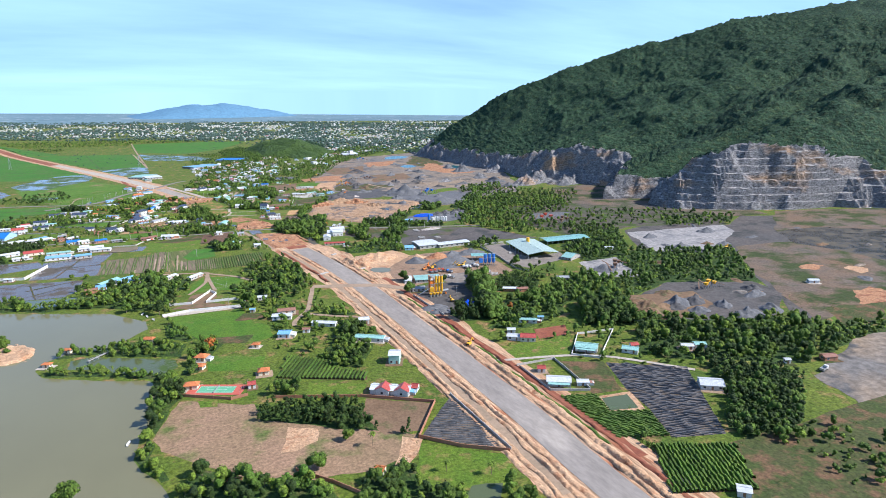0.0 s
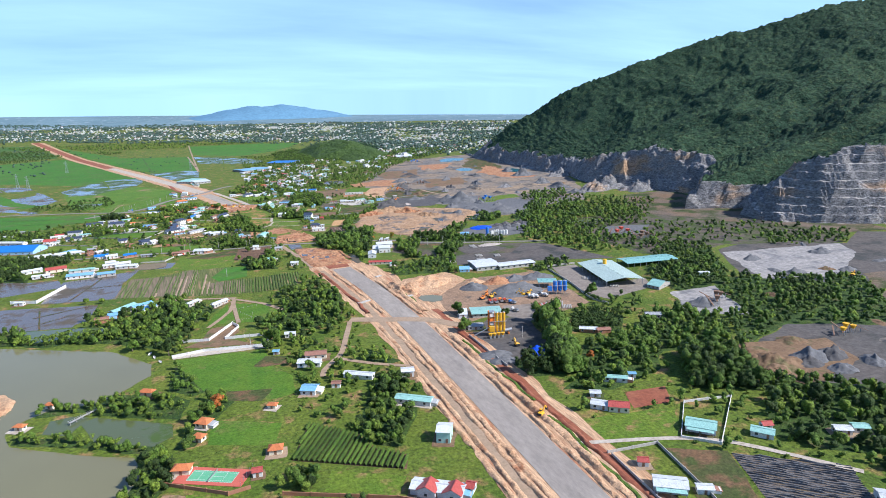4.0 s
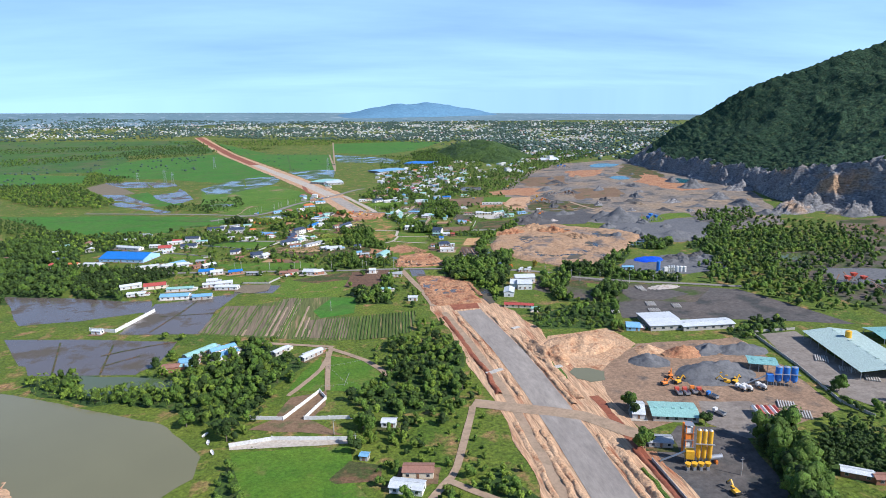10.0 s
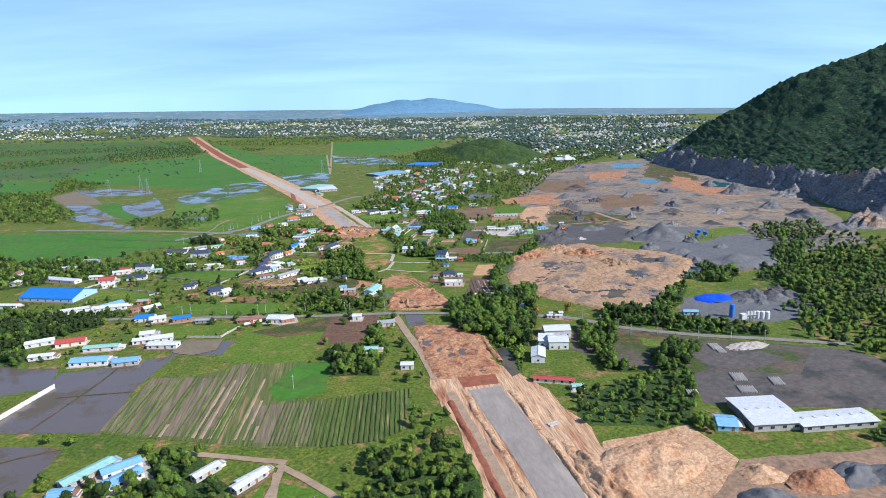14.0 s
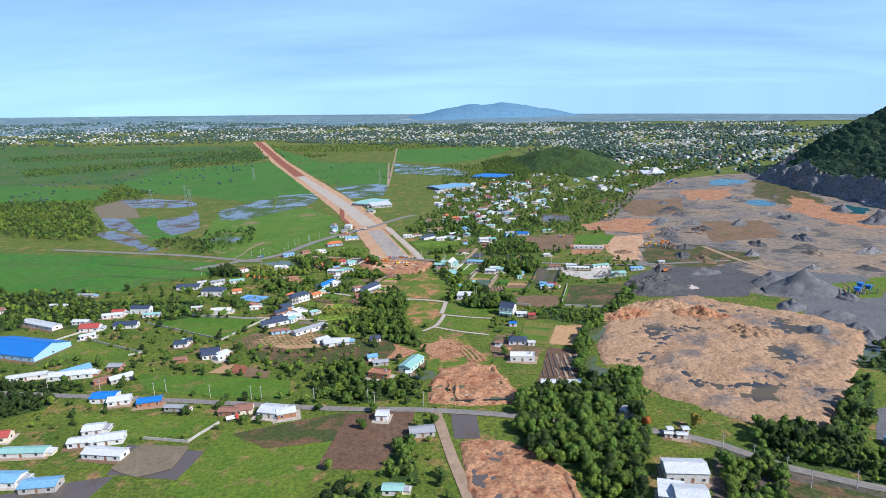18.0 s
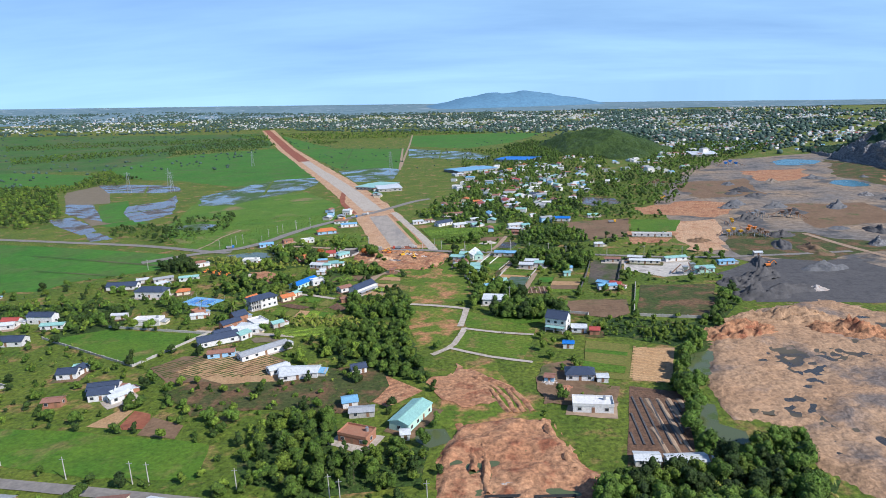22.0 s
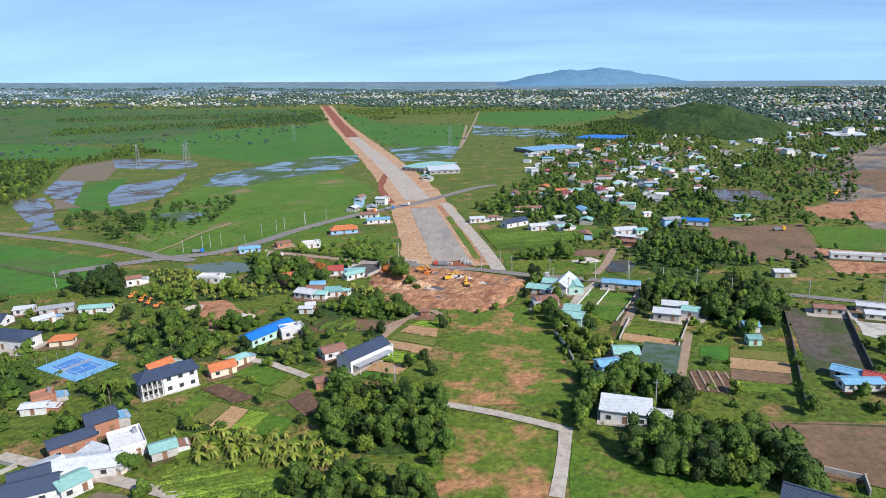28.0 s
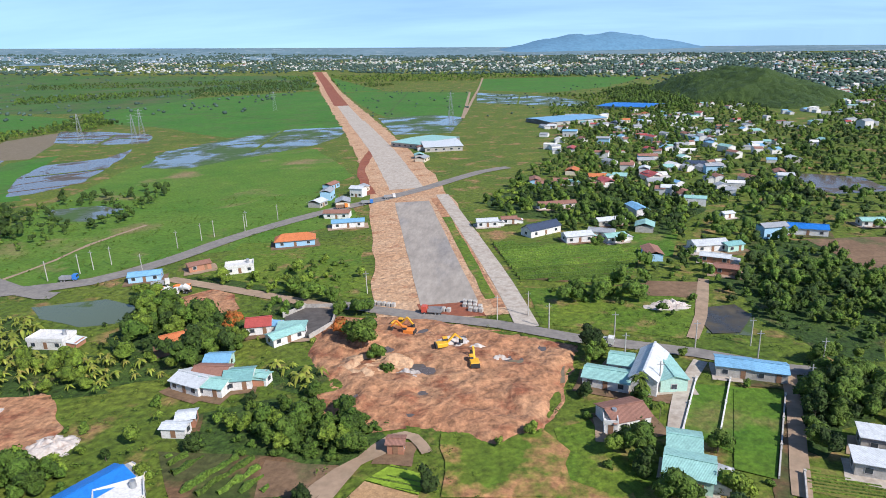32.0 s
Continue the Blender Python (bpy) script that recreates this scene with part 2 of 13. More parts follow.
M["red"] = material("red_laterite", (0.232, 0.068, 0.036), (0.288, 0.112, 0.06), 0.05, (0.176, 0.052, 0.032), 0.2, bump=0.3, bump_scale=0.5)
M["roadbase"] = material("crushed_stone_base", (0.235, 0.205, 0.18), (0.28, 0.245, 0.21), 0.02, (0.34, 0.295, 0.25), 0.05, bump=0.05, bump_scale=2, stretch=(1, 0.3, 1), speckle=0.14, cover=(0.55, 0.68))
M["dusty_base"] = material("dusty_crushed_stone_base", (0.3, 0.262, 0.22), (0.36, 0.31, 0.255), 0.03, (0.26, 0.235, 0.21), 0.06, bump=0.05, bump_scale=2, stretch=(1, 0.3, 1), speckle=0.16, cover=(0.5, 0.62))
M["works_soil"] = material("damp_brown_works_soil", (0.29, 0.19, 0.12), (0.22, 0.14, 0.088), 0.05, (0.12, 0.095, 0.075), 0.07, bump=0.2, bump_scale=1, speckle=0.35, speckle_scale=0.5, cover=(0.54, 0.68))
M["veg_rows"] = material("striped_vegetable_field", (0.07, 0.1, 0.022), (0.12, 0.125, 0.04), 0.02, (0.27, 0.18, 0.095), 0.32, rough=0.95, bump=0.2, bump_scale=1.0, stretch=(1, 0.05, 1), speckle=0.35, speckle_scale=0.7, cover=(0.54, 0.66))
M["row_soil"] = material("brown_striped_field", (0.15, 0.115, 0.07), (0.2, 0.15, 0.1), 0.03, (0.075, 0.1, 0.028), 0.3, rough=0.95, bump=0.2, bump_scale=1.0, stretch=(1, 0.05, 1), speckle=0.35, speckle_scale=0.7, cover=(0.5, 0.62))
M["asphalt"] = material("worn_asphalt", (0.2, 0.18, 0.16), (0.25, 0.225, 0.195), 0.05, (0.165, 0.15, 0.135), 0.3, bump=0.03, bump_scale=3)
M["concrete_road"] = material("pale_concrete_lane", (0.46, 0.4, 0.33), (0.4, 0.345, 0.28), 0.05, (0.33, 0.27, 0.21), 0.3, bump=0.04, bump_scale=2, speckle=0.15)
M["dirt_road"] = material("dirt_lane", (0.36, 0.259, 0.173), (0.302, 0.209, 0.137), 0.05, (0.252, 0.187, 0.122), 0.2, bump=0.1, bump_scale=1)
M["quarry"] = material("quarry_floor", (0.16, 0.145, 0.13), (0.26, 0.19, 0.125), 0.012, (0.085, 0.082, 0.08), 0.03, bump=1.0, bump_scale=0.1, speckle=0.4, speckle_scale=0.2, contrast=0.12, cover=(0.52, 0.62))
M["yard"] = material("gravel_yard", (0.085, 0.08, 0.076), (0.115, 0.094, 0.08), 0.02, (0.052, 0.052, 0.048), 0.04, bump=0.2, bump_scale=0.5, speckle=0.3, speckle_scale=0.3, cover=(0.5, 0.62))
M["gravel"] = material("crushed_gravel", (0.12, 0.12, 0.124), (0.15, 0.148, 0.148), 0.05, (0.085, 0.085, 0.09), 0.3, bump=0.3, bump_scale=0.8)
M["pale_gravel"] = material("pale_crushed_stone_lot", (0.25, 0.235, 0.225), (0.31, 0.285, 0.26), 0.03, (0.17, 0.165, 0.165), 0.05, bump=0.3, bump_scale=0.5, speckle=0.35, speckle_scale=0.3, cover=(0.52, 0.64))
M["coal"] = material("dark_aggregate", (0.0782, 0.0748, 0.0748), (0.109, 0.102, 0.0986), 0.05, (0.0544, 0.053, 0.0544), 0.2, bump=0.4, bump_scale=0.6)
M["rock"] = material("quarry_rock", (0.15, 0.15, 0.155), (0.23, 0.215, 0.205), 0.02, (0.33, 0.215, 0.13), 0.014, bump=1.4, bump_scale=0.5, speckle=0.6, speckle_scale=0.25, cover=(0.54, 0.66), stretch=(1, 1, 2.2))
# dusty ledges coloured paler than the faces, painting in sun on their tops
M["bench"] = material("sunlit_dusty_ledge", (0.31, 0.29, 0.275), (0.36, 0.32, 0.28), 0.03, (0.2, 0.185, 0.175), 0.08, bump=0.6, bump_scale=0.4, speckle=0.4, speckle_scale=0.3)
M["rubble"] = material("pale_rubble", (0.45, 0.398, 0.352), (0.51, 0.465, 0.427), 0.3, (0.338, 0.255, 0.203), 0.6, bump=0.3, bump_scale=1.5, island=0.2)
M["blackpipe"] = material("black_plastic_pipe", (0.015, 0.015, 0.016), (0.03, 0.03, 0.03), 0.5, rough=0.5)
M["wallwhite"] = material("white_plaster", (0.636, 0.619, 0.585), (0.671, 0.662, 0.636), 0.4, (0.516, 0.49, 0.447), 0.9, obj=0.08)
M["concrete"] = material("weathered_concrete", (0.4, 0.376, 0.336), (0.464, 0.432, 0.392), 0.3, (0.304, 0.28, 0.248), 1.0, obj=0.08)
M["brick"] = material("bare_red_brick", (0.352, 0.152, 0.088), (0.4, 0.2, 0.12), 0.5, (0.304, 0.16, 0.104), 2.0, obj=0.1)
M["mud"] = material("muddy_bank", (0.168, 0.133, 0.084), (0.21, 0.168, 0.112), 0.1, (0.126, 0.105, 0.063), 0.4)

M["wasteland"] = material("ochre_wasteland", (0.12, 0.102, 0.085), (0.17, 0.105, 0.06), 0.02, (0.04, 0.056, 0.012), 0.028, bump=0.6, bump_scale=0.25, speckle=0.35, cover=(0.47, 0.58))
M["meadow"] = material("damp_green_meadow", (0.06, 0.142, 0.01), (0.105, 0.172, 0.018), 0.03, (0.22, 0.165, 0.075), 0.022, bump=0.3, bump_scale=0.5, speckle=0.35, cover=(0.57, 0.7))
M["pale_yard"] = material("dusty_concrete_yard", (0.24, 0.205, 0.17), (0.195, 0.165, 0.14), 0.03, (0.18, 0.15, 0.125), 0.09, bump=0.06, bump_scale=1.5, speckle=0.2, cover=(0.5, 0.62))

def water(name, col, rough=0.08, shallows=None, cover=(0.47, 0.53), scale=0.035):
    """Still water; shallows: the colour of the mud or plants that break its surface in patches."""
    m = material(name, col, tuple(v * 0.85 for v in col), 0.008, rough=rough, spec=0.5, bump=0.02, bump_scale=0.6)
    if shallows:
        n, l = m.node_tree.nodes, m.node_tree.links
        p = n["Principled BSDF"]
        t, r, mix = n.new("ShaderNodeTexNoise"), n.new("ShaderNodeMapRange"), n.new("ShaderNodeMix")
        t.inputs["Scale"].default_value, t.inputs["Detail"].default_value, t.inputs["Roughness"].default_value = scale, 8, 0.65
        l.new(n.new("ShaderNodeNewGeometry").outputs["Position"], t.inputs["Vector"])
        r.inputs["From Min"].default_value, r.inputs["From Max"].default_value = cover
        l.new(t.outputs[0], r.inputs[0])
        mix.data_type = "RGBA"
        l.new(r.outputs[0], mix.inputs["Factor"])
        l.new(p.inputs["Base Color"].links[0].from_socket, mix.inputs["A"])
        mix.inputs["B"].default_value = (*shallows, 1)
        l.new(mix.outputs["Result"], p.inputs["Base Color"])
        g = n.new("ShaderNodeMapRange")
        g.inputs["To Min"].default_value, g.inputs["To Max"].default_value = rough, 0.95
        l.new(r.outputs[0], g.inputs[0])
        l.new(g.outputs[0], p.inputs["Roughness"])
    return m


M["lake"] = water("silty_lake_water", (0.19, 0.175, 0.09))
M["pond"] = water("green_pond_water", (0.1, 0.12, 0.05), shallows=(0.05, 0.09, 0.015), cover=(0.56, 0.62))
M["flood"] = water("flooded_field_water", (0.125, 0.1, 0.085), 0.2, (0.085, 0.07, 0.05), (0.52, 0.62))
M["wet_paddy"] = water("flooded_rice_field", (0.12, 0.12, 0.09), 0.1, (0.05, 0.1, 0.018), (0.44, 0.56), 0.025)
M["bog"] = water("dark_marsh_water", (0.05, 0.045, 0.035), 0.25, (0.09, 0.075, 0.05), (0.46, 0.58), 0.04)
M["turquoise"] = water("quarry_pool_water", (0.015, 0.11, 0.13), 0.2, (0.16, 0.13, 0.1), (0.6, 0.66), 0.03)


def roofing(name, col, rough=0.45, metal=0.0):
    col = tuple(v * 0.86 for v in col)
    return material(name, col, tuple(v * 0.88 for v in col), 0.35, tuple(v * 0.75 for v in col), 0.8, rough=rough, metal=metal, spec=0.4, obj=0.07, ribs=1.2)


ROOF = {"pale_mint": roofing("pale_mint_sheet_roof", (0.5, 0.62, 0.56)), "white": roofing("white_sheet_roof", (0.72, 0.74, 0.74)), "mint": roofing("mint_sheet_roof", (0.36, 0.62, 0.55)), "teal": roofing("teal_sheet_roof", (0.26, 0.50, 0.47)),
        "red": roofing("red_sheet_roof", (0.5, 0.1, 0.08)), "blue": roofing("blue_sheet_roof", (0.03, 0.22, 0.68)), "sky": roofing("light_blue_sheet_roof", (0.25, 0.5, 0.72)),
        "navy": roofing("dark_blue_tile_roof", (0.06, 0.08, 0.13), 0.5), "orange": roofing("orange_tile_roof", (0.62, 0.2, 0.07), 0.7), "rust": roofing("rusty_sheet_roof", (0.34, 0.17, 0.12), 0.8),
        "grey": roofing("grey_sheet_roof", (0.42, 0.43, 0.44)), "tarp": roofing("bright_blue_tarpaulin", (0.01, 0.09, 0.72), 0.5)}
WALL = {"white": M["wallwhite"], "grey": M["concrete"], "brick": M["brick"], "cream": material("cream_plaster", (0.7, 0.62, 0.46), (0.66, 0.58, 0.44), 0.4, obj=0.06),
        "blue": material("pale_blue_paint", (0.3, 0.5, 0.66), (0.34, 0.52, 0.66), 0.4, obj=0.06), "green": material("pale_green_paint", (0.4, 0.6, 0.5), (0.44, 0.62, 0.52), 0.4, obj=0.06)}
M["glass"] = material("dark_window_glass", (0.03, 0.04, 0.05), (0.05, 0.06, 0.07), 0.5, rough=0.12, spec=0.6)
M["frame"] = material("window_frame_paint", (0.5, 0.48, 0.45), (0.55, 0.52, 0.5), 0.5, rough=0.5)
M["door"] = material("brown_door_paint", (0.22, 0.12, 0.07), (0.26, 0.15, 0.09), 0.5, rough=0.5)
M["steel"] = material("galvanised_steel", (0.45, 0.46, 0.47), (0.38, 0.39, 0.4), 0.5, rough=0.45, metal=0.6)
M["yellow"] = material("yellow_machine_paint", (0.75, 0.42, 0.03), (0.68, 0.36, 0.03), 0.5, rough=0.45)
M["black"] = material("black_rubber", (0.03, 0.03, 0.03), (0.045, 0.045, 0.045), 0.5, rough=0.8)
M["bluepaint"] = material("blue_machine_paint", (0.04, 0.16, 0.5), (0.05, 0.2, 0.55), 0.5, rough=0.45)
M["redpaint"] = material("red_machine_paint", (0.55, 0.08, 0.05), (0.5, 0.1, 0.06), 0.5, rough=0.45)
M["orangepaint"] = material("orange_machine_paint", (0.75, 0.24, 0.04), (0.68, 0.2, 0.04), 0.5, rough=0.45)
M["leaf"] = material("broad_leaf_foliage", (0.05, 0.098, 0.0105), (0.112, 0.17, 0.02), 0.07, (0.062, 0.122, 0.012), 0.4, rough=0.75, island=0.3, obj=0.2, bump=0.9, bump_scale=2.0, speckle=0.55, speckle_scale=1.9)
M["leaf_dark"] = material("dark_foliage", (0.022, 0.046, 0.0075), (0.05, 0.084, 0.0113), 0.06, (0.032, 0.062, 0.009), 0.4, rough=0.75, island=0.3, obj=0.2, bump=0.9, bump_scale=2.0, speckle=0.55, speckle_scale=1.9)
M["leaf_light"] = material("light_green_foliage", (0.105, 0.165, 0.0154), (0.16, 0.215, 0.0232), 0.08, (0.08, 0.135, 0.0129), 0.4, rough=0.75, island=0.3, obj=0.2, bump=0.9, bump_scale=2.0, speckle=0.55, speckle_scale=1.9)
M["leaf_banana"] = material("banana_leaf", (0.15, 0.2, 0.018), (0.22, 0.25, 0.03), 0.08, (0.25, 0.2, 0.05), 0.4, rough=0.65, island=0.3, obj=0.2)
M["leaf_flame"] = material("orange_blossom_foliage", (0.4, 0.088, 0.016), (0.32, 0.112, 0.024), 0.3, (0.096, 0.128, 0.024), 0.8, rough=0.75, island=0.3)
M["leaf_yellow"] = material("yellow_blossom_foliage", (0.336, 0.224, 0.024), (0.24, 0.192, 0.032), 0.3, (0.16, 0.16, 0.024), 0.8, rough=0.75, island=0.3)
# a bluish tint of distance haze is mixed into these greens
M["forest"] = material("hillside_forest", (0.013, 0.035, 0.02), (0.033, 0.064, 0.032), 0.007, (0.075, 0.1, 0.04), 0.13, rough=0.9, spec=0.15, bump=3.5, bump_scale=0.3, cover=(0.52, 0.74), speckle=0.65, speckle_scale=0.22)
M["undergrowth"] = material("dark_leafy_undergrowth", (0.022, 0.048, 0.008), (0.055, 0.095, 0.014), 0.06, (0.09, 0.085, 0.03), 0.12, rough=0.9, bump=0.9, bump_scale=0.7, speckle=0.5, speckle_scale=0.6, cover=(0.56, 0.7))
M["bark"] = material("bark", (0.15, 0.11, 0.08), (0.22, 0.17, 0.12), 0.8, rough=0.9)


# ---- land ----
def rim(x, y):
    return max(15.0, min(170.0, 88 - 0.027 * (x - 62)))


def gz(x, y):
    """Height of the plain: level, then lifting gently towards the far horizon."""
    s = max(0.0, (math.hypot(x - 62, y - 468) - 1900) / 2250)
    return rim(x, y) * min(s, 1.08) ** 1.35


def mesh_object(name, verts, faces, mat, parent=None, smooth=False):
    me = bpy.data.meshes.new(name)
    me.from_pydata([tuple(map(float, v)) for v in verts], [], [tuple(int(i) for i in f) for f in faces])
    me.materials.append(mat)
    if smooth:
        me.polygons.foreach_set("use_smooth", [True] * len(me.polygons))
    ob = new(name, me)
    if parent is not None:
        ob.parent = parent
    return ob


def part(name, bm, mat, parent, label=""):
    me = bpy.data.meshes.new(name)
    bm.to_mesh(me)
    bm.free()
    me.materials.append(mat)
    ob = new(name, me)
    ob.parent = parent
    return tagged(ob, label)


def big_mesh(name, v, f, mat, smooth=False):
    """A mesh from numpy arrays: v (n, 3), f (m, k)."""
    me = bpy.data.meshes.new(name)
    k = f.shape[1]
    me.vertices.add(len(v))
    me.vertices.foreach_set("co", v.astype(np.float32).ravel())
    me.loops.add(f.size)
    me.loops.foreach_set("vertex_index", f.astype(np.int32).ravel())
    me.polygons.add(len(f))
    me.polygons.foreach_set("loop_start", np.arange(0, f.size, k, dtype=np.int32))
    me.polygons.foreach_set("use_smooth", np.full(len(f), bool(smooth)))
    me.materials.append(mat)
    me.update(calc_edges=True)
    return new(name, me)


def plain():
    """The ground sheet: rings round the middle of the flight, out to the horizon."""
    radii = [0.0] + [38.0 * i for i in range(1, 51)] + [1900 + 60.0 * i for i in range(1, 42)]
    n = 120
    v, f = [], []
    for r in radii:
        for k in range(n):
            a = 2 * math.pi * k / n
            x, y = 62 + r * math.sin(a), 468 + r * math.cos(a)
            v.append((x, y, gz(x, y)))
    for i in range(len(radii) - 1):
        for k in range(n):
            k2 = (k + 1) % n
            f.append((i * n + k, i * n + k2, (i + 1) * n + k2, (i + 1) * n + k))
    return tagged(mesh_object("ground", v, f, M["ground"], smooth=True), "flat green plain of grass, scrub and bare soil", "ground", kind="structure")


plain()


def outline(pts, step, amp, seed):
    """The corners joined by edges that wander a little."""
    out = []
    for i, (x0, y0) in enumerate(pts):
        x1, y1 = pts[(i + 1) % len(pts)]
        d = math.hypot(x1 - x0, y1 - y0)
        k = max(1, int(d / step))
        for j in range(k):
            u = j / k
            x, y = x0 + (x1 - x0) * u, y0 + (y1 - y0) * u
            if amp and j:
                q = noise.noise_vector(Vector((x / (step * 3), y / (step * 3), seed * 7.3)))
                x, y = x + q.x * amp, y + q.y * amp
            out.append((x, y))
    return out


LAYER = {}
NOGO = []              # outlines of ground where nothing is scattered


def patch(name, mat, z, pts, amp=2.0, step=6.0, label="", category="ground", kind="structure", block=True):
    """A piece of ground cover of its own, a hand's width above what lies below."""
    z = z * 0.35 + 0.0005 * len(LAYER)         # no two covers lie in one plane
    ring = outline(pts, step, amp, len(LAYER))
    LAYER[len(LAYER)] = name
    if block:
        NOGO.append((min(p[0] for p in pts), max(p[0] for p in pts), min(p[1] for p in pts), max(p[1] for p in pts), pts))
    bm = bmesh.new()
    vs = [bm.verts.new((x, y, gz(x, y) + z)) for x, y in ring]
    es = [bm.edges.new((vs[i], vs[i - 1])) for i in range(len(vs))]
    bmesh.ops.triangle_fill(bm, use_beauty=True, edges=es)
    for fc in bm.faces:
        if fc.normal.z < 0:
            fc.normal_flip()
    me = bpy.data.meshes.new(name)
    bm.to_mesh(me)
    bm.free()
    me.materials.append(M[mat])
    return tagged(new(name, me), label, category, kind=kind)


def ribbon(name, mat, z, width, pts, amp=0.0, label="", category="road", kind="structure", thick=0.0):
    """A lane along a line of points; smooth through its bends."""
    z = z * 0.35 + 0.05 + 0.0005 * len(LAYER)
    LAYER[len(LAYER)] = name
    line = []
    for i in range(len(pts) - 1):
        p0, p1, p2, p3 = pts[max(i - 1, 0)], pts[i], pts[i + 1], pts[min(i + 2, len(pts) - 1)]
        k = max(2, int(math.hypot(p2[0] - p1[0], p2[1] - p1[1]) / 12))
        for j in range(k):
            u = j / k
            line.append(tuple(0.5 * (2 * b + (c - a) * u + (2 * a - 5 * b + 4 * c - d) * u * u + (3 * b - a - 3 * c + d) * u ** 3) for a, b, c, d in zip(p0, p1, p2, p3)))
    line.append(pts[-1])
    v, f = [], []
    for i, (x, y) in enumerate(line):
        a, b = line[max(i - 1, 0)], line[min(i + 1, len(line) - 1)]
        t = Vector((b[0] - a[0], b[1] - a[1])).normalized()
        for s in (-1, 1):
            w = width / 2 + (noise.noise(Vector((x / 14, y / 14, s * 3.1))) * amp if amp else 0)
            px, py = x - t.y * w * s * -1, y + t.x * w * s * -1
            v.append((px, py, gz(px, py) + z))
    for i in range(len(line) - 1):
        f.append((2 * i, 2 * i + 1, 2 * i + 3, 2 * i + 2))
        q = [v[2 * i][:2], v[2 * i + 1][:2], v[2 * i + 3][:2], v[2 * i + 2][:2]]
        NOGO.append((min(p[0] for p in q) - 2, max(p[0] for p in q) + 2, min(p[1] for p in q) - 2, max(p[1] for p in q) + 2, q))
    return tagged(mesh_object(name, v, f, M[mat]), label, category, kind=kind)


# ---- mountain with the quarry cut into its foot ----
RIDGE_A, RIDGE_D, RIDGE_L = (764.0, 1622.0), (0.794, -0.607), 1001.0


def fbm(x, y, s, octaves=4, z=0.0):
    return noise.fractal(Vector((x / s, y / s, z)), 0.9, 2.0, octaves)


FOOT_Y = [-350, 234, 398, 460, 506, 523, 556, 582, 621, 668, 690, 708, 735, 760, 827, 952, 1037, 1131, 1326, 1583, 1794]
FOOT_X = [1170, 960, 930, 915, 872, 806, 758, 711, 682, 690, 730, 712, 664, 690, 768, 725, 712, 745, 741, 760, 811]


def mountain_height(x, y, b):
    """Height at x, y and whether it is wooded; b is the distance in from the foot."""
    qx, qy = x - RIDGE_A[0], y - RIDGE_A[1]
    along, side = qx * RIDGE_D[0] + qy * RIDGE_D[1], qy * RIDGE_D[0] - qx * RIDGE_D[1]
    u = along / RIDGE_L
    top = float(np.interp(u, [-0.12, 0, 0.1, 0.263, 0.41, 0.553, 0.69, 0.82, 1.075, 1.5, 2.2], [0, 6, 80, 172, 224, 272, 296, 334, 364, 400, 390]))
    rx = RIDGE_A[0] + RIDGE_D[0] * along
    face = 22 + 9 * fbm(0, y, 70, 3, 1.0) + 44 * math.exp(-((y - 575) / 80) ** 4) + 26 * math.exp(-((y - 930) / 150) ** 2) + 45 * math.exp(-((y - 430) / 36) ** 2)
    if side < 0:
        s = 0.8 * max(0.0, b) / (0.8 * max(0.0, b) - side + 1e-6)
        nat = min(face, top) + max(0.0, top - face) * s ** 1.05
        calm = 1 - 0.8 * s ** 3
    else:
        nat = top * max(0.0, 1 - side / 620.0)
        calm = 0.2
    k = min(1.0, max(0.0, nat - 30) / 100)
    nat += calm * k * (36 * (0.28 - abs(fbm(x, y, 270, 4))) + 12 * fbm(x, y, 85, 3, 5.0))
    bb = b + 15 * fbm(x, y, 60, 3, 2.0) + 4 * fbm(x, y, 17, 3, 6.0)
    raw = max(0.0, bb) * 1.25
    # regular benches in the deep cut, broken cliffs and scree further along
    broken = min(1.0, max(0.0, (y - 640) / 90 + 1.4 * fbm(x, y, 80, 2, 3.0)))
    steps = 9.5 + 7 * broken
    lv = math.floor(raw / steps)
    fr = raw / steps - lv
    cut = steps * (lv + 0.06 * fr + 0.94 * min(1.0, max(0.0, (fr - 0.64) / 0.3))) + (2.2 * fbm(x, y, 9, 4, 8.0) if raw > 2 else 0)
    if broken and raw > 2:
        cliff = 1.1 * raw + min(1.0, raw / 25) * (30 * (0.16 - abs(fbm(x, y, 46, 4, 4.0))) + 5 * fbm(x, y, 12, 4, 7.0))
        cut += broken * 0.85 * (max(0.5, cliff) - cut)
    return (max(-2.0, min(nat, cut)) if b > 0 else -2.0), nat < cut - 1.5


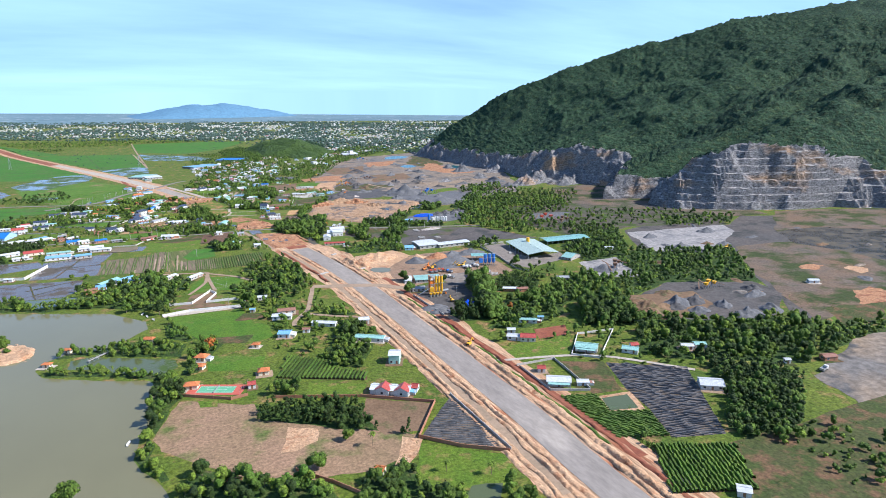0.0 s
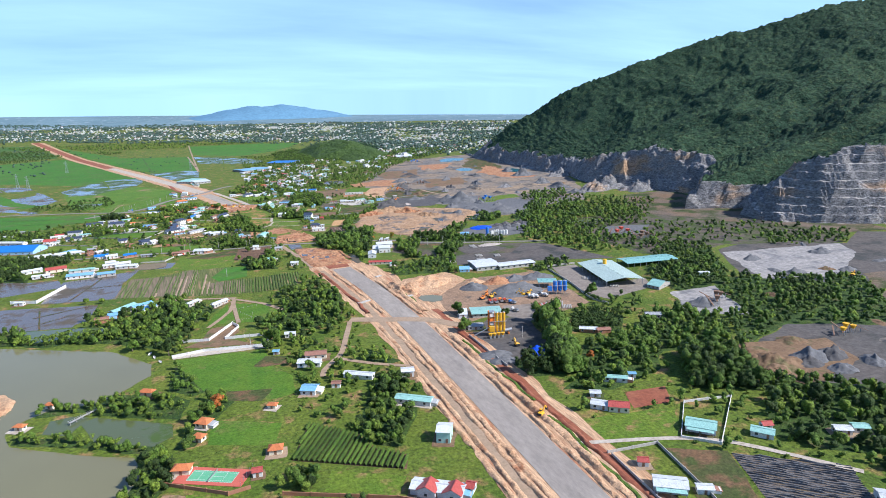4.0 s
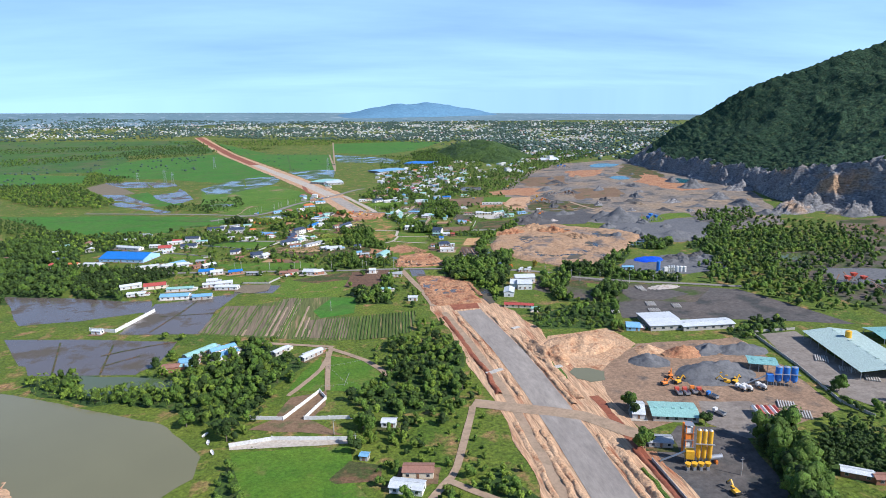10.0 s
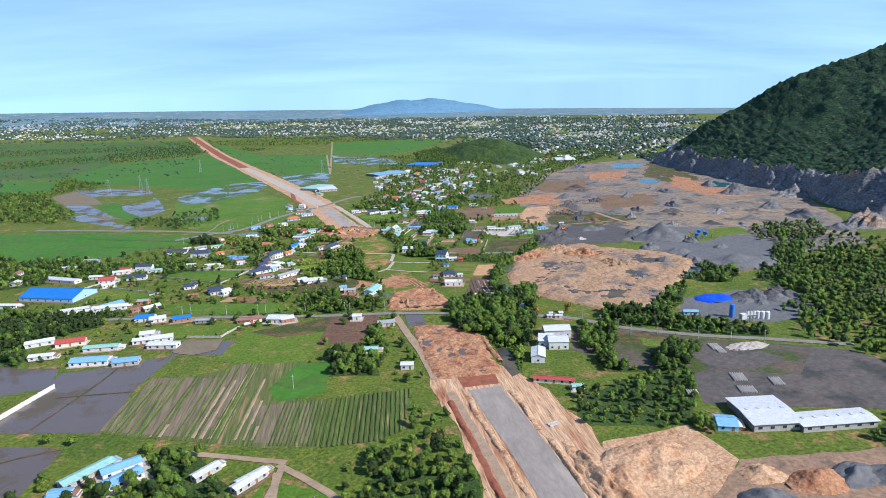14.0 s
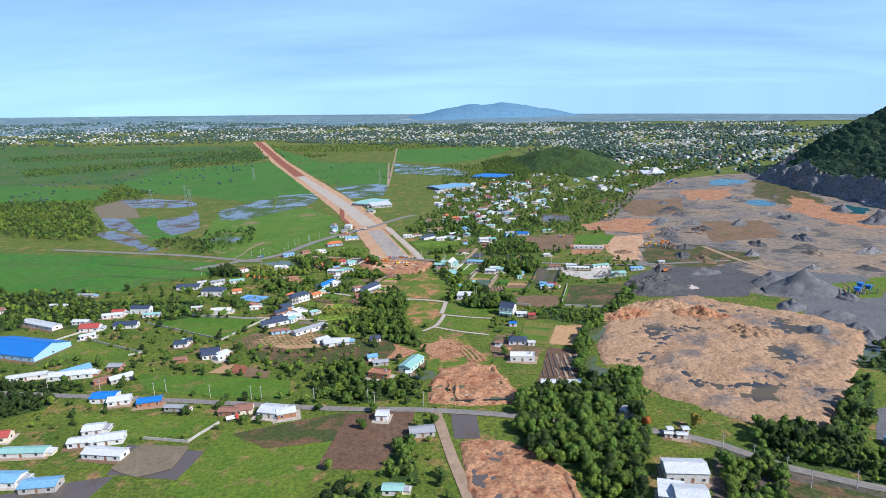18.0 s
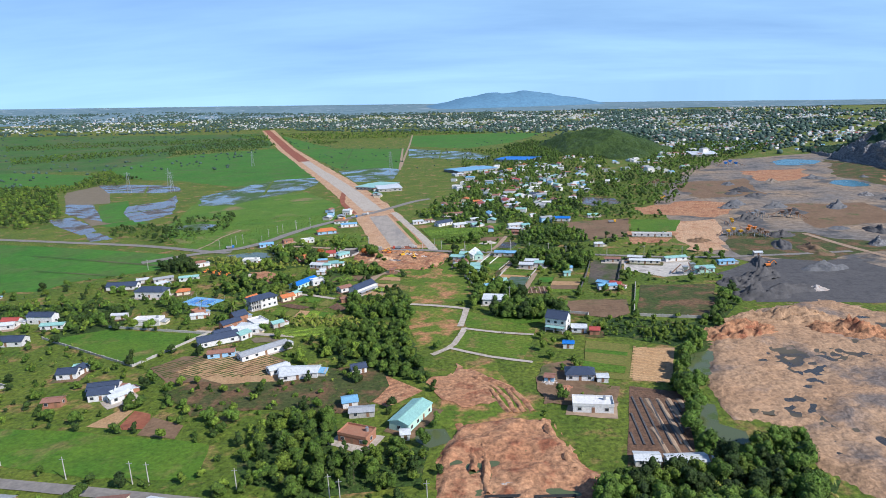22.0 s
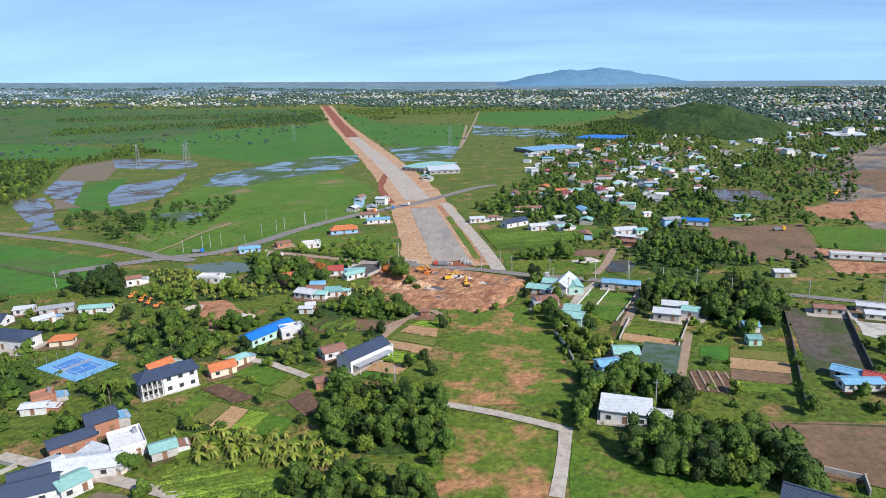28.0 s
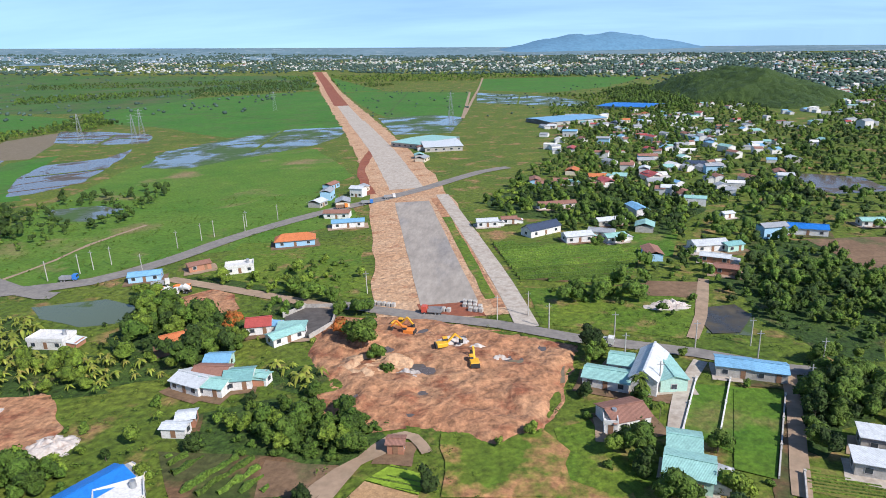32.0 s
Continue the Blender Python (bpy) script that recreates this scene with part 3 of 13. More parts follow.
def mountain():
    bs = np.concatenate([[-3.0], np.arange(0, 120, 1.25), np.arange(120, 780, 3.6), np.arange(780, 1500, 15.0)])
    ys = np.concatenate([np.arange(-350, 300, 12.0), np.arange(300, 860, 3.2), np.arange(860, 1250, 4.0), np.arange(1250, 1800, 7.0)])
    h, wooded = np.zeros((len(ys), len(bs))), np.zeros((len(ys), len(bs)), bool)
    fx = np.interp(ys, FOOT_Y, FOOT_X)
    for j, y in enumerate(ys):
        for i, b in enumerate(bs):
            h[j, i], wooded[j, i] = mountain_height(fx[j] + b, y, b)
            if wooded[j, i]:
                # crowns of the closed canopy
                q = Vector(((fx[j] + b) / 10, y / 10, 0))
                h[j, i] += 7.5 * (0.6 - noise.voronoi(q)[0][0]) + 2.0 * noise.noise(q * 2.3)
    base = new("mountain")
    tagged(base, "steep forested mountain with terraced quarry faces along its foot", "mountain", kind="structure")
    v = np.stack([fx[:, None] + bs[None], np.repeat(ys[:, None], len(bs), 1), h], -1).reshape(-1, 3)
    nx = len(bs)
    j, i = np.mgrid[0:len(ys) - 1, 0:nx - 1]
    f = np.stack([j * nx + i, j * nx + i + 1, (j + 1) * nx + i + 1, (j + 1) * nx + i], -1).reshape(-1, 4)
    low = h.reshape(-1)[f].max(1) <= -1.9
    green = wooded.reshape(-1)[f].sum(1) >= 3
    rise = np.ptp(h.reshape(-1)[f], axis=1)
    ledge = ~green & ~low & (rise < 1.7)
    for name, pick, mat, label in (("forest_slope", green & ~low, M["forest"], "green wooded slope"), ("quarry_face", ~green & ~low & ~ledge, M["rock"], "grey-brown blasted rock faces"), ("quarry_ledge", ledge, M["bench"], "dusty rubble on the quarry ledges, coloured pale as sunlit")):
        fs = f[pick]
        used, inv = np.unique(fs, return_inverse=True)
        ob = big_mesh(name, v[used], inv.reshape(-1, 4), mat, smooth=name == "forest_slope")
        ob.parent = base
        tagged(ob, label)



def ico_blob(sub):
    bm = bmesh.new()
    bmesh.ops.create_icosphere(bm, subdivisions=sub, radius=1.0)
    v = np.array([tuple(x.co) for x in bm.verts])
    f = np.array([[q.index for q in fc.verts] for fc in bm.faces])
    bm.free()
    return v, f


def scatter(name, pts, v0, f0, mat, rng, flat=0.8, sink=0.2, jag=0.28, label="dense green tree crowns", category="woodland", smooth=True):
    """Many small crowns in one mesh: pts rows are x, y, z of the ground, radius."""
    n, m = len(pts), len(v0)
    a = rng.uniform(0, 6.283, n)
    jit = 1 + rng.uniform(-jag, jag, (n, m, 1))
    v = np.repeat(v0[None], n, 0) * jit
    c, s = np.cos(a)[:, None], np.sin(a)[:, None]
    r = pts[:, 3][:, None]
    out = np.empty((n, m, 3))
    out[..., 0] = pts[:, 0][:, None] + r * (c * v[..., 0] - s * v[..., 1])
    out[..., 1] = pts[:, 1][:, None] + r * (s * v[..., 0] + c * v[..., 1])
    out[..., 2] = pts[:, 2][:, None] + r * (flat * (v[..., 2] + 1) - sink) * rng.uniform(0.8, 1.3, (n, 1))
    f = f0[None] + (np.arange(n) * m)[:, None, None]
    return tagged(big_mesh(name, out.reshape(-1, 3), f.reshape(-1, f0.shape[1]), mat, smooth=smooth), label, category, kind="stuff")


# ---- trees ----
def crown_mesh(seed, n_leaf, rx, h0, h1, lumps, leaf, core=1):
    """Leaf sprays on a handful of lumps, over dark inner masses. Returns vertices and triangles."""
    rng = np.random.default_rng(seed)
    cs = []
    for i in range(lumps):
        a, u = rng.uniform(0, 6.283), rng.uniform(0.1, 0.9)
        w = rx * 0.62 * math.sin(math.pi * min(0.95, max(0.18, u * 0.85 + 0.12)))
        cs.append((w * math.cos(a), w * math.sin(a), h0 + (h1 - h0) * u, rx * rng.uniform(0.36, 0.6)))
    cs.append((0, 0, (h0 + h1) / 2, rx * 0.62))
    V, Fc, off = [], [], 0
    v0, f0 = ico_blob(core)
    f0 = f0[v0[f0][:, :, 2].mean(1) > -0.45]
    for x, y, z, r in cs:
        vv = v0 * (1 + rng.uniform(-0.32, 0.24, (len(v0), 1))) * np.array((r, r, min(r, (h1 - h0) * 0.4))) * 0.96 + np.array((x, y, z))
        V.append(vv)
        Fc.append(f0 + off)
        off += len(v0)
    wts = np.array([c[3] ** 2 for c in cs])
    pick = rng.choice(len(cs), n_leaf, p=wts / wts.sum())
    C = np.array(cs)[pick]
    d = rng.normal(size=(n_leaf, 3))
    d[:, 2] = np.abs(d[:, 2]) * 0.9 - 0.25
    d /= np.linalg.norm(d, axis=1)[:, None]
    zr = np.minimum(C[:, 3], (h1 - h0) * 0.42)
    p = C[:, :3] + d * np.stack([C[:, 3], C[:, 3], zr], 1) * rng.uniform(0.86, 1.2, (n_leaf, 1))
    t1 = np.cross(d, rng.normal(size=(n_leaf, 3)))
    t1 /= np.linalg.norm(t1, axis=1)[:, None]
    t2 = np.cross(d + 0.5 * rng.normal(size=(n_leaf, 3)), t1)
    t2 /= np.linalg.norm(t2, axis=1)[:, None]
    s = leaf * rng.uniform(0.6, 1.4, (n_leaf, 1))
    q = np.stack([p + t1 * s, p - t1 * s * 0.5 + t2 * s * 0.85, p - t1 * s * 0.5 - t2 * s * 0.85], 1)
    V.append(q.reshape(-1, 3))
    Fc.append(np.arange(n_leaf * 3).reshape(-1, 3) + off)
    return np.concatenate(V), np.concatenate(Fc)


def trunk_mesh(seed, h, r, limbs=3):
    rng = np.random.default_rng(seed + 50)
    V, Fc, off = [], [], 0

    def tube(a, b, ra, rb):
        nonlocal off
        a, b = np.array(a, float), np.array(b, float)
        w = (b - a) / np.linalg.norm(b - a)
        e = np.cross(w, (0.3, 0.9, 0.1))
        e /= np.linalg.norm(e)
        g = np.cross(w, e)
        ang = np.arange(5) * 2 * math.pi / 5
        ring = np.cos(ang)[:, None] * e + np.sin(ang)[:, None] * g
        V.append(np.concatenate([a + ring * ra, b + ring * rb]))
        for k in range(5):
            k2 = (k + 1) % 5
            Fc.append(np.array([[k, k2, k2 + 5], [k, k2 + 5, k + 5]]) + off)
        off += 10
    tube((0, 0, -0.3), (0.15 * h * 0.2, 0, h * 0.55), r, r * 0.75)
    tube((0.15 * h * 0.2, 0, h * 0.55), (0, 0.05 * h, h), r * 0.75, r * 0.3)
    for i in range(limbs):
        a = rng.uniform(0, 6.283)
        tube((0.02 * h, 0, h * rng.uniform(0.4, 0.7)), (math.cos(a) * h * 0.35, math.sin(a) * h * 0.35, h * rng.uniform(0.8, 1.05)), r * 0.45, r * 0.15)
    return np.concatenate(V), np.concatenate(Fc)


def palm_mesh(seed, h, fronds, length):
    """Drooping fronds round the top of a stem."""
    rng = np.random.default_rng(seed)
    V, Fc, off = [], [], 0
    for i in range(fronds):
        a = i * 2.4 + rng.uniform(-0.3, 0.3)
        up = rng.uniform(0.1, 0.9)
        ln = length * rng.uniform(0.8, 1.15)
        pts = []
        for j in range(5):
            u = j / 4
            rr, z = ln * u * (1 - 0.15 * up), h + ln * (up * u - 0.95 * u * u)
            pts.append(np.array((math.cos(a) * rr, math.sin(a) * rr, z)))
        side = np.array((-math.sin(a), math.cos(a), -0.35))
        for j in range(5):
            w = 0.16 * ln * math.sin(math.pi * (0.12 + 0.86 * j / 4)) + 0.03
            V.append(np.array([pts[j] - side * w - np.array((0, 0, 0.7 * w)), pts[j], pts[j] + side * w * np.array((1, 1, -1)) - np.array((0, 0, 0.3 * w))]))
        for j in range(4):
            o = off + 3 * j
            Fc.append(np.array([[o, o + 1, o + 4], [o, o + 4, o + 3], [o + 1, o + 2, o + 5], [o + 1, o + 5, o + 4]]))
        off += 15
    return np.concatenate(V), np.concatenate(Fc)


KINDS = {}


def tree_kinds():
    for i in range(4):
        KINDS["broad", i] = (crown_mesh(10 + i, 620, 4.2, 2.2, 8.6, 6, 0.5, 2), trunk_mesh(i, 5.5, 0.28), "leaf")
        KINDS["dark", i] = (crown_mesh(20 + i, 560, 3.6, 1.8, 9.4, 6, 0.48, 2), trunk_mesh(i + 4, 5.5, 0.26), "leaf_dark")
        KINDS["light", i] = (crown_mesh(30 + i, 520, 3.4, 1.5, 6.6, 5, 0.46, 2), trunk_mesh(i + 8, 4.5, 0.22), "leaf_light")
        KINDS["slim", i] = (crown_mesh(40 + i, 420, 2.0, 2.0, 11.0, 6, 0.42, 2), trunk_mesh(i + 12, 9, 0.2, 2), "leaf_dark")
        KINDS["bush", i] = (crown_mesh(50 + i, 260, 2.0, 0.2, 2.6, 3, 0.36, 1), trunk_mesh(i + 16, 1.5, 0.1, 2), "leaf")
        KINDS["palm", i] = (palm_mesh(60 + i, 7.0 + i * 0.6, 15, 3.0), trunk_mesh(i + 20, 7.0 + i * 0.6, 0.17, 0), "leaf_light")
        KINDS["banana", i] = (palm_mesh(70 + i, 2.0 + 0.2 * i, 9, 2.1), trunk_mesh(i + 24, 2.2, 0.13, 0), "leaf_banana")
        KINDS["flame", i] = (crown_mesh(90 + i, 420, 3.0, 1.8, 5.4, 5, 0.44, 2), trunk_mesh(i + 34, 4.0, 0.2), "leaf_flame")
        KINDS["yellow", i] = (crown_mesh(80 + i, 500, 2.6, 1.0, 7.0, 5, 0.42, 2), trunk_mesh(i + 28, 4.5, 0.2), "leaf_yellow")
    # lighter-built versions for groves: g, and f for those far off
    for i in range(4):
        for k, n, leaf in (("n", 2.0, 0.43), ("g", 0.8, 0.52), ("f", 0.2, 0.85)):
            q = {"n": 6, "g": 4, "f": 2}[k]
            KINDS[k + "broad", i] = (crown_mesh(110 + i, int(110 * n), 4.0, 1.0, 8.2, q, 0.95 * leaf, 1), None, "leaf")
            KINDS[k + "dark", i] = (crown_mesh(120 + i, int(110 * n), 3.5, 0.8, 8.8, q, 0.9 * leaf, 1), None, "leaf_dark")
            KINDS[k + "light", i] = (crown_mesh(130 + i, int(90 * n), 3.2, 0.6, 6.2, q, 0.85 * leaf, 1), None, "leaf_light")
            KINDS[k + "slim", i] = (crown_mesh(140 + i, int(90 * n), 1.9, 0.6, 10.5, q + 1, 0.75 * leaf, 1), None, "leaf_dark")
            KINDS[k + "bush", i] = (crown_mesh(150 + i, int(40 * n), 1.9, 0.0, 2.4, max(1, q // 2), 0.75 * leaf, 1), None, "leaf")
            KINDS[k + "banana", i] = (palm_mesh(160 + i, 1.9 + 0.2 * i, 8 if q > 2 else 5, 2.1), None, "leaf_banana")
            KINDS[k + "palm", i] = (palm_mesh(170 + i, 6.5 + 0.6 * i, 12 if q > 2 else 7, 3.0), trunk_mesh(i + 30, 6.5 + i * 0.6, 0.17, 0), "leaf_light")



tree_kinds()
PROTO = {}
TREE_WORDS = {"broad": "broad green tree with a rounded leafy crown", "dark": "tall dense dark green tree", "light": "light green fruit tree with an open crown", "slim": "slender tall dark tree with a narrow crown",
              "bush": "low rounded green bush", "palm": "coconut palm with drooping green fronds", "banana": "banana plant with broad hanging leaves", "yellow": "small tree covered in yellow blossom", "flame": "spreading tree in orange-red blossom"}


def tree(kind, x, y, size=1.0, seed=0):
    key = (kind, seed % 4)
    m = pose(x, y, gz(x, y), 0, 0, (seed * 77) % 360)
    if key not in PROTO:
        (cv, cf), tr, mat = KINDS[key]
        name = {"bush": "bush", "palm": "palm_tree", "banana": "banana_plant"}.get(kind, "tree")
        base = new(name)
        crown = big_mesh("crown", cv, cf, M[mat], smooth=True)
        crown.parent = base
        stem = big_mesh("trunk", tr[0], tr[1], M["bark"])
        stem.parent = base
        tagged(base, TREE_WORDS[kind], "palm" if kind == "palm" else "bush" if kind == "bush" else "tree", group="trees of the village")
        PROTO[key] = base
        ob = base
    else:
        ob = copy_thing(PROTO[key], m)
    ob.matrix_basis = m @ Matrix.Diagonal((size, size, size, 1))
    return ob


def inside(x, y, pts):
    hit = False
    for i in range(len(pts)):
        (x0, y0), (x1, y1) = pts[i - 1], pts[i]
        if (y0 > y) != (y1 > y) and x < (x1 - x0) * (y - y0) / (y1 - y0) + x0:
            hit = not hit
    return hit


KEEP_OFF = []          # rectangles of ground that stay free of scattered plants: centre, half sizes, turn


def free(x, y, r=1.0):
    for cx, cy, hw, hd, ca, sa in KEEP_OFF:
        dx, dy = x - cx, y - cy
        if abs(dx) + abs(dy) > 1.5 * (hw + hd) + 8:
            continue
        if abs(dx * ca + dy * sa) < hw + r and abs(-dx * sa + dy * ca) < hd + r:
            return False
    for x0, x1, y0, y1, pts in NOGO:
        if x0 < x < x1 and y0 < y < y1 and inside(x, y, pts):
            return False
    return True


UNDER = []


def grove(mix, pts, spacing=6.0, size=1.0, seed=1, singles=0, name="tree_grove", label="dense grove of green trees", vary=0.35, grain="g"):
    """Trees over a piece of ground: the first few as trees of their own, the rest joined."""
    rng = np.random.default_rng(seed)
    xs, ys = [p[0] for p in pts], [p[1] for p in pts]
    spots = []
    rows = int((max(ys) - min(ys)) / (spacing * 0.87)) + 1
    for j in range(rows + 1):
        for i in range(int((max(xs) - min(xs)) / spacing) + 2):
            x = min(xs) + (i + 0.5 * (j % 2) + rng.uniform(-0.42, 0.42)) * spacing
            y = min(ys) + (j + rng.uniform(-0.42, 0.42)) * spacing * 0.87
            if inside(x, y, pts) and free(x, y, 2.3 * size):
                spots.append((x, y, rng.uniform(1 - vary, 1 + vary) * size, mix[int(rng.integers(len(mix)))]))
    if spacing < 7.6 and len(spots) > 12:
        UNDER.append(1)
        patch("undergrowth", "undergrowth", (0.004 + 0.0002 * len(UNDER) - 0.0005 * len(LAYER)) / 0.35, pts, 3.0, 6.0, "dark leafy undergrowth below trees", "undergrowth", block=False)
    order = rng.permutation(len(spots))
    for k in order[:singles]:
        x, y, s, kd = spots[k]
        tree(kd, x, y, s, int(k))
    rest = [spots[k] for k in order[singles:]]
    for mat in ("leaf", "leaf_dark", "leaf_light", "leaf_banana"):
        V, Fc, off = [], [], 0
        for x, y, s, kd in rest:
            kk = (grain + kd, int(rng.integers(4)))
            if kk not in KINDS:
                kk = (grain + "broad", kk[1])
            (cv, cf), tr, mm = KINDS[kk]
            if mm != mat:
                continue
            a = rng.uniform(0, 6.283)
            c, sn = math.cos(a), math.sin(a)
            R = np.array(((c, -sn, 0), (sn, c, 0), (0, 0, rng.uniform(0.85, 1.2)))) * s
            for vv, ff in ((cv, cf),) + (() if tr is None else (tr,)):
                V.append(vv @ R.T + np.array((x, y, gz(x, y))))
                Fc.append(ff + off)
                off += len(vv)
        if V:
            tagged(big_mesh(name, np.concatenate(V), np.concatenate(Fc), M[mat], smooth=True), label, "trees", kind="stuff")


# ---- solids ----
def add_box(bm, x, y, z, w, d, h, rot=0.0):
    """A box with its base centre at x, y, z."""
    m = Matrix.Translation((x, y, z + h / 2)) @ Matrix.Rotation(rot, 4, "Z") @ Matrix.Diagonal((w, d, h, 1))
    bmesh.ops.create_cube(bm, size=1.0, matrix=m)


def box(name, mat, parent, x, y, z, w, d, h, label="", rot=0.0):
    bm = bmesh.new()
    add_box(bm, x, y, z, w, d, h, rot)
    return part(name, bm, mat, parent, label)


def prism(bm, w, d, z, rise, over=0.4, thick=0.12, hip=0.0):
    """A pitched roof with its ridge along x: two slabs, or four with hips."""
    hw, hd = w / 2 + over, d / 2 + over
    rw = hw - hip
    pts = [(-hw, -hd, z), (hw, -hd, z), (hw, hd, z), (-hw, hd, z), (-rw, 0, z + rise), (rw, 0, z + rise)]
    top = [bm.verts.new((a, b, c + thick)) for a, b, c in pts]
    low = [bm.verts.new((a, b, c)) for a, b, c in pts]
    for ring in ((0, 1, 5, 4), (2, 3, 4, 5)) + (((1, 2, 5), (3, 0, 4)) if hip else ()):
        bm.faces.new([top[i] for i in ring])
        bm.faces.new([low[i] for i in reversed(ring)])
    edge = [0, 1, 2, 3] if hip else [0, 1, 5, 2, 3, 4]
    for i in range(len(edge)):
        a, b = edge[i], edge[(i + 1) % len(edge)]
        bm.faces.new((low[a], low[b], top[b], top[a]))


def house(x, y, rot, w, d, h, roof="white", wall="white", style="gable", rise=None, label="", name="house", windows=3, door=True, porch="", groundless=False):
    """A house on its plot: walls, roof, windows with panes, a door and, where it has one, a porch roof."""
    windows = min(windows, max(1, int(w / 3.2)))
    base = new(name)
    base.matrix_basis = pose(x, y, gz(x, y), 0, 0, rot)
    c, s = math.cos(radians(rot)), math.sin(radians(rot))
    KEEP_OFF.append((x, y, w / 2 + 1, d / 2 + 1.5, c, s))
    wm = WALL[wall]
    if rise is None:
        rise = d * (0.3 if roof in ("orange", "navy", "red") else 0.16)
    bm = bmesh.new()
    add_box(bm, 0, 0, -0.3, w, d, h + 0.3)
    if style == "gable":
        for sx in (-1, 1):
            vs = [bm.verts.new(p) for p in ((sx * w / 2, -d / 2, h), (sx * w / 2, d / 2, h), (sx * w / 2, 0, h + rise * (d / (d + 0.8))))]
            bm.faces.new(vs if sx > 0 else vs[::-1])
    part("wall", bm, wm, base)
    q = int(abs(x) * 7 + abs(y) * 13) % 20
    if q < 14:
        e, g = 0.8 + q % 3, 1.2 + q % 2
        ring = [(x + a * c - b * s, y + a * s + b * c) for a, b in ((-w / 2 - e, -d / 2 - g - 1), (w / 2 + g, -d / 2 - e - 1), (w / 2 + e, d / 2 + 1.5), (-w / 2 - g, d / 2 + 1))]
        patch("yard", ("concrete_road", "brown", "weeds", "dirt_road", "brown")[q % 5], 0.05, ring, 1.0, 3.0, "trodden bare yard round a house", "yard")
    if q % 3 == 0 and w > 6:
        an = box("annex", WALL[("white", "grey", "brick", "cream")[q % 4]], base, w / 2 + 1.55, 0.3, -0.2, 3.0, d * 0.72, h * 0.68 + 0.2)
        bm = bmesh.new()
        add_box(bm, w / 2 + 1.7, 0.3, h * 0.68, 3.6, d * 0.72 + 0.6, 0.12)
        for vtx in bm.verts:
            vtx.co.z += 0.16 * (w / 2 + 1.7 - vtx.co.x)
        part("annex_roof", bm, ROOF[("grey", "mint", "rust", "white", "sky")[q % 5]], an)
    bm = bmesh.new()
    if style == "gable":
        prism(bm, w, d, h - 0.05, rise)
    elif style == "hip":
        prism(bm, w, d, h - 0.05, rise, over=0.6, hip=min(w, d) * 0.45)
    elif style == "flat":
        add_box(bm, 0, 0, h, w + 0.3, d + 0.3, 0.35)
    else:
        hw, hd = w / 2 + 0.5, d / 2 + 0.5
        q = [(-hw, -hd, h), (hw, -hd, h), (hw, hd, h + rise), (-hw, hd, h + rise)]
        top, low = [bm.verts.new((a, b, e + 0.12)) for a, b, e in q], [bm.verts.new((a, b, e)) for a, b, e in q]
        bm.faces.new(top)
        bm.faces.new(low[::-1])
        for i in range(4):
            bm.faces.new((low[i], low[(i + 1) % 4], top[(i + 1) % 4], top[i]))
    rf = part("roof", bm, ROOF[roof] if style != "flat" else WALL[wall], base)
    if style == "gable":
        box("ridge_cap", ROOF[roof], rf, 0, 0, h + rise + 0.04, w + 0.8, 0.5, 0.14)
    if style == "flat":
        for sx, sy, ww, dd in ((0, -1, w + 0.3, 0.2), (0, 1, w + 0.3, 0.2), (-1, 0, 0.2, d - 0.1), (1, 0, 0.2, d - 0.1)):
            box("parapet", wm, rf, sx * (w / 2 + 0.05), sy * (d / 2 + 0.05), h + 0.35, ww, dd, 0.7)
        bm = bmesh.new()
        bmesh.ops.create_cone(bm, segments=12, radius1=0.6, radius2=0.55, depth=1.5, cap_ends=True, matrix=Matrix.Translation((w * 0.3, d * 0.2, h + 1.1)))
        part("water_tank", bm, M["steel"], rf)
    floors = max(1, int(h / 3.1))
    for fl in range(floors):
        z0 = fl * 3.1
        for side in (-1, 1):
            for k in range(windows):
                xx = (k + 0.5) / windows * w - w / 2
                if door and fl == 0 and k == windows // 2 and side < 0:
                    box("door", M["door"], base, xx, side * (d / 2 + 0.03), 0.25, 1.1, 0.1, 2.1)
                    continue
                wf = box("window", M["frame"], base, xx, side * (d / 2 + 0.03), z0 + 0.95, 1.5, 0.1, 1.35)
                box("pane", M["glass"], wf, xx, side * (d / 2 + 0.06), z0 + 1.05, 1.25, 0.1, 1.15)
        for side in (-1, 1):
            wf = box("window", M["frame"], base, side * (w / 2 + 0.03), 0, z0 + 0.95, 0.1, 1.5, 1.35)
            box("pane", M["glass"], wf, side * (w / 2 + 0.06), 0, z0 + 1.05, 0.1, 1.25, 1.15)
    if floors > 1:
        box("floor_band", M["concrete"], base, 0, 0, 3.05, w + 0.25, d + 0.25, 0.25)
    if porch:
        pd = 3.0
        bm = bmesh.new()
        add_box(bm, 0, -d / 2 - pd / 2, min(h, 3.0) - 0.35, w * 0.9, pd, 0.12)
        pr = part("porch_roof", bm, ROOF[porch], base)
        for k in range(3):
            box("post", M["frame"], pr, (k - 1) * w * 0.42, -d / 2 - pd + 0.2, 0, 0.18, 0.18, min(h, 3.0) - 0.35)
    return tagged(base, label or "single-storey %s-walled house with a %s roof" % (wall, roof), "house", group="houses of the village")


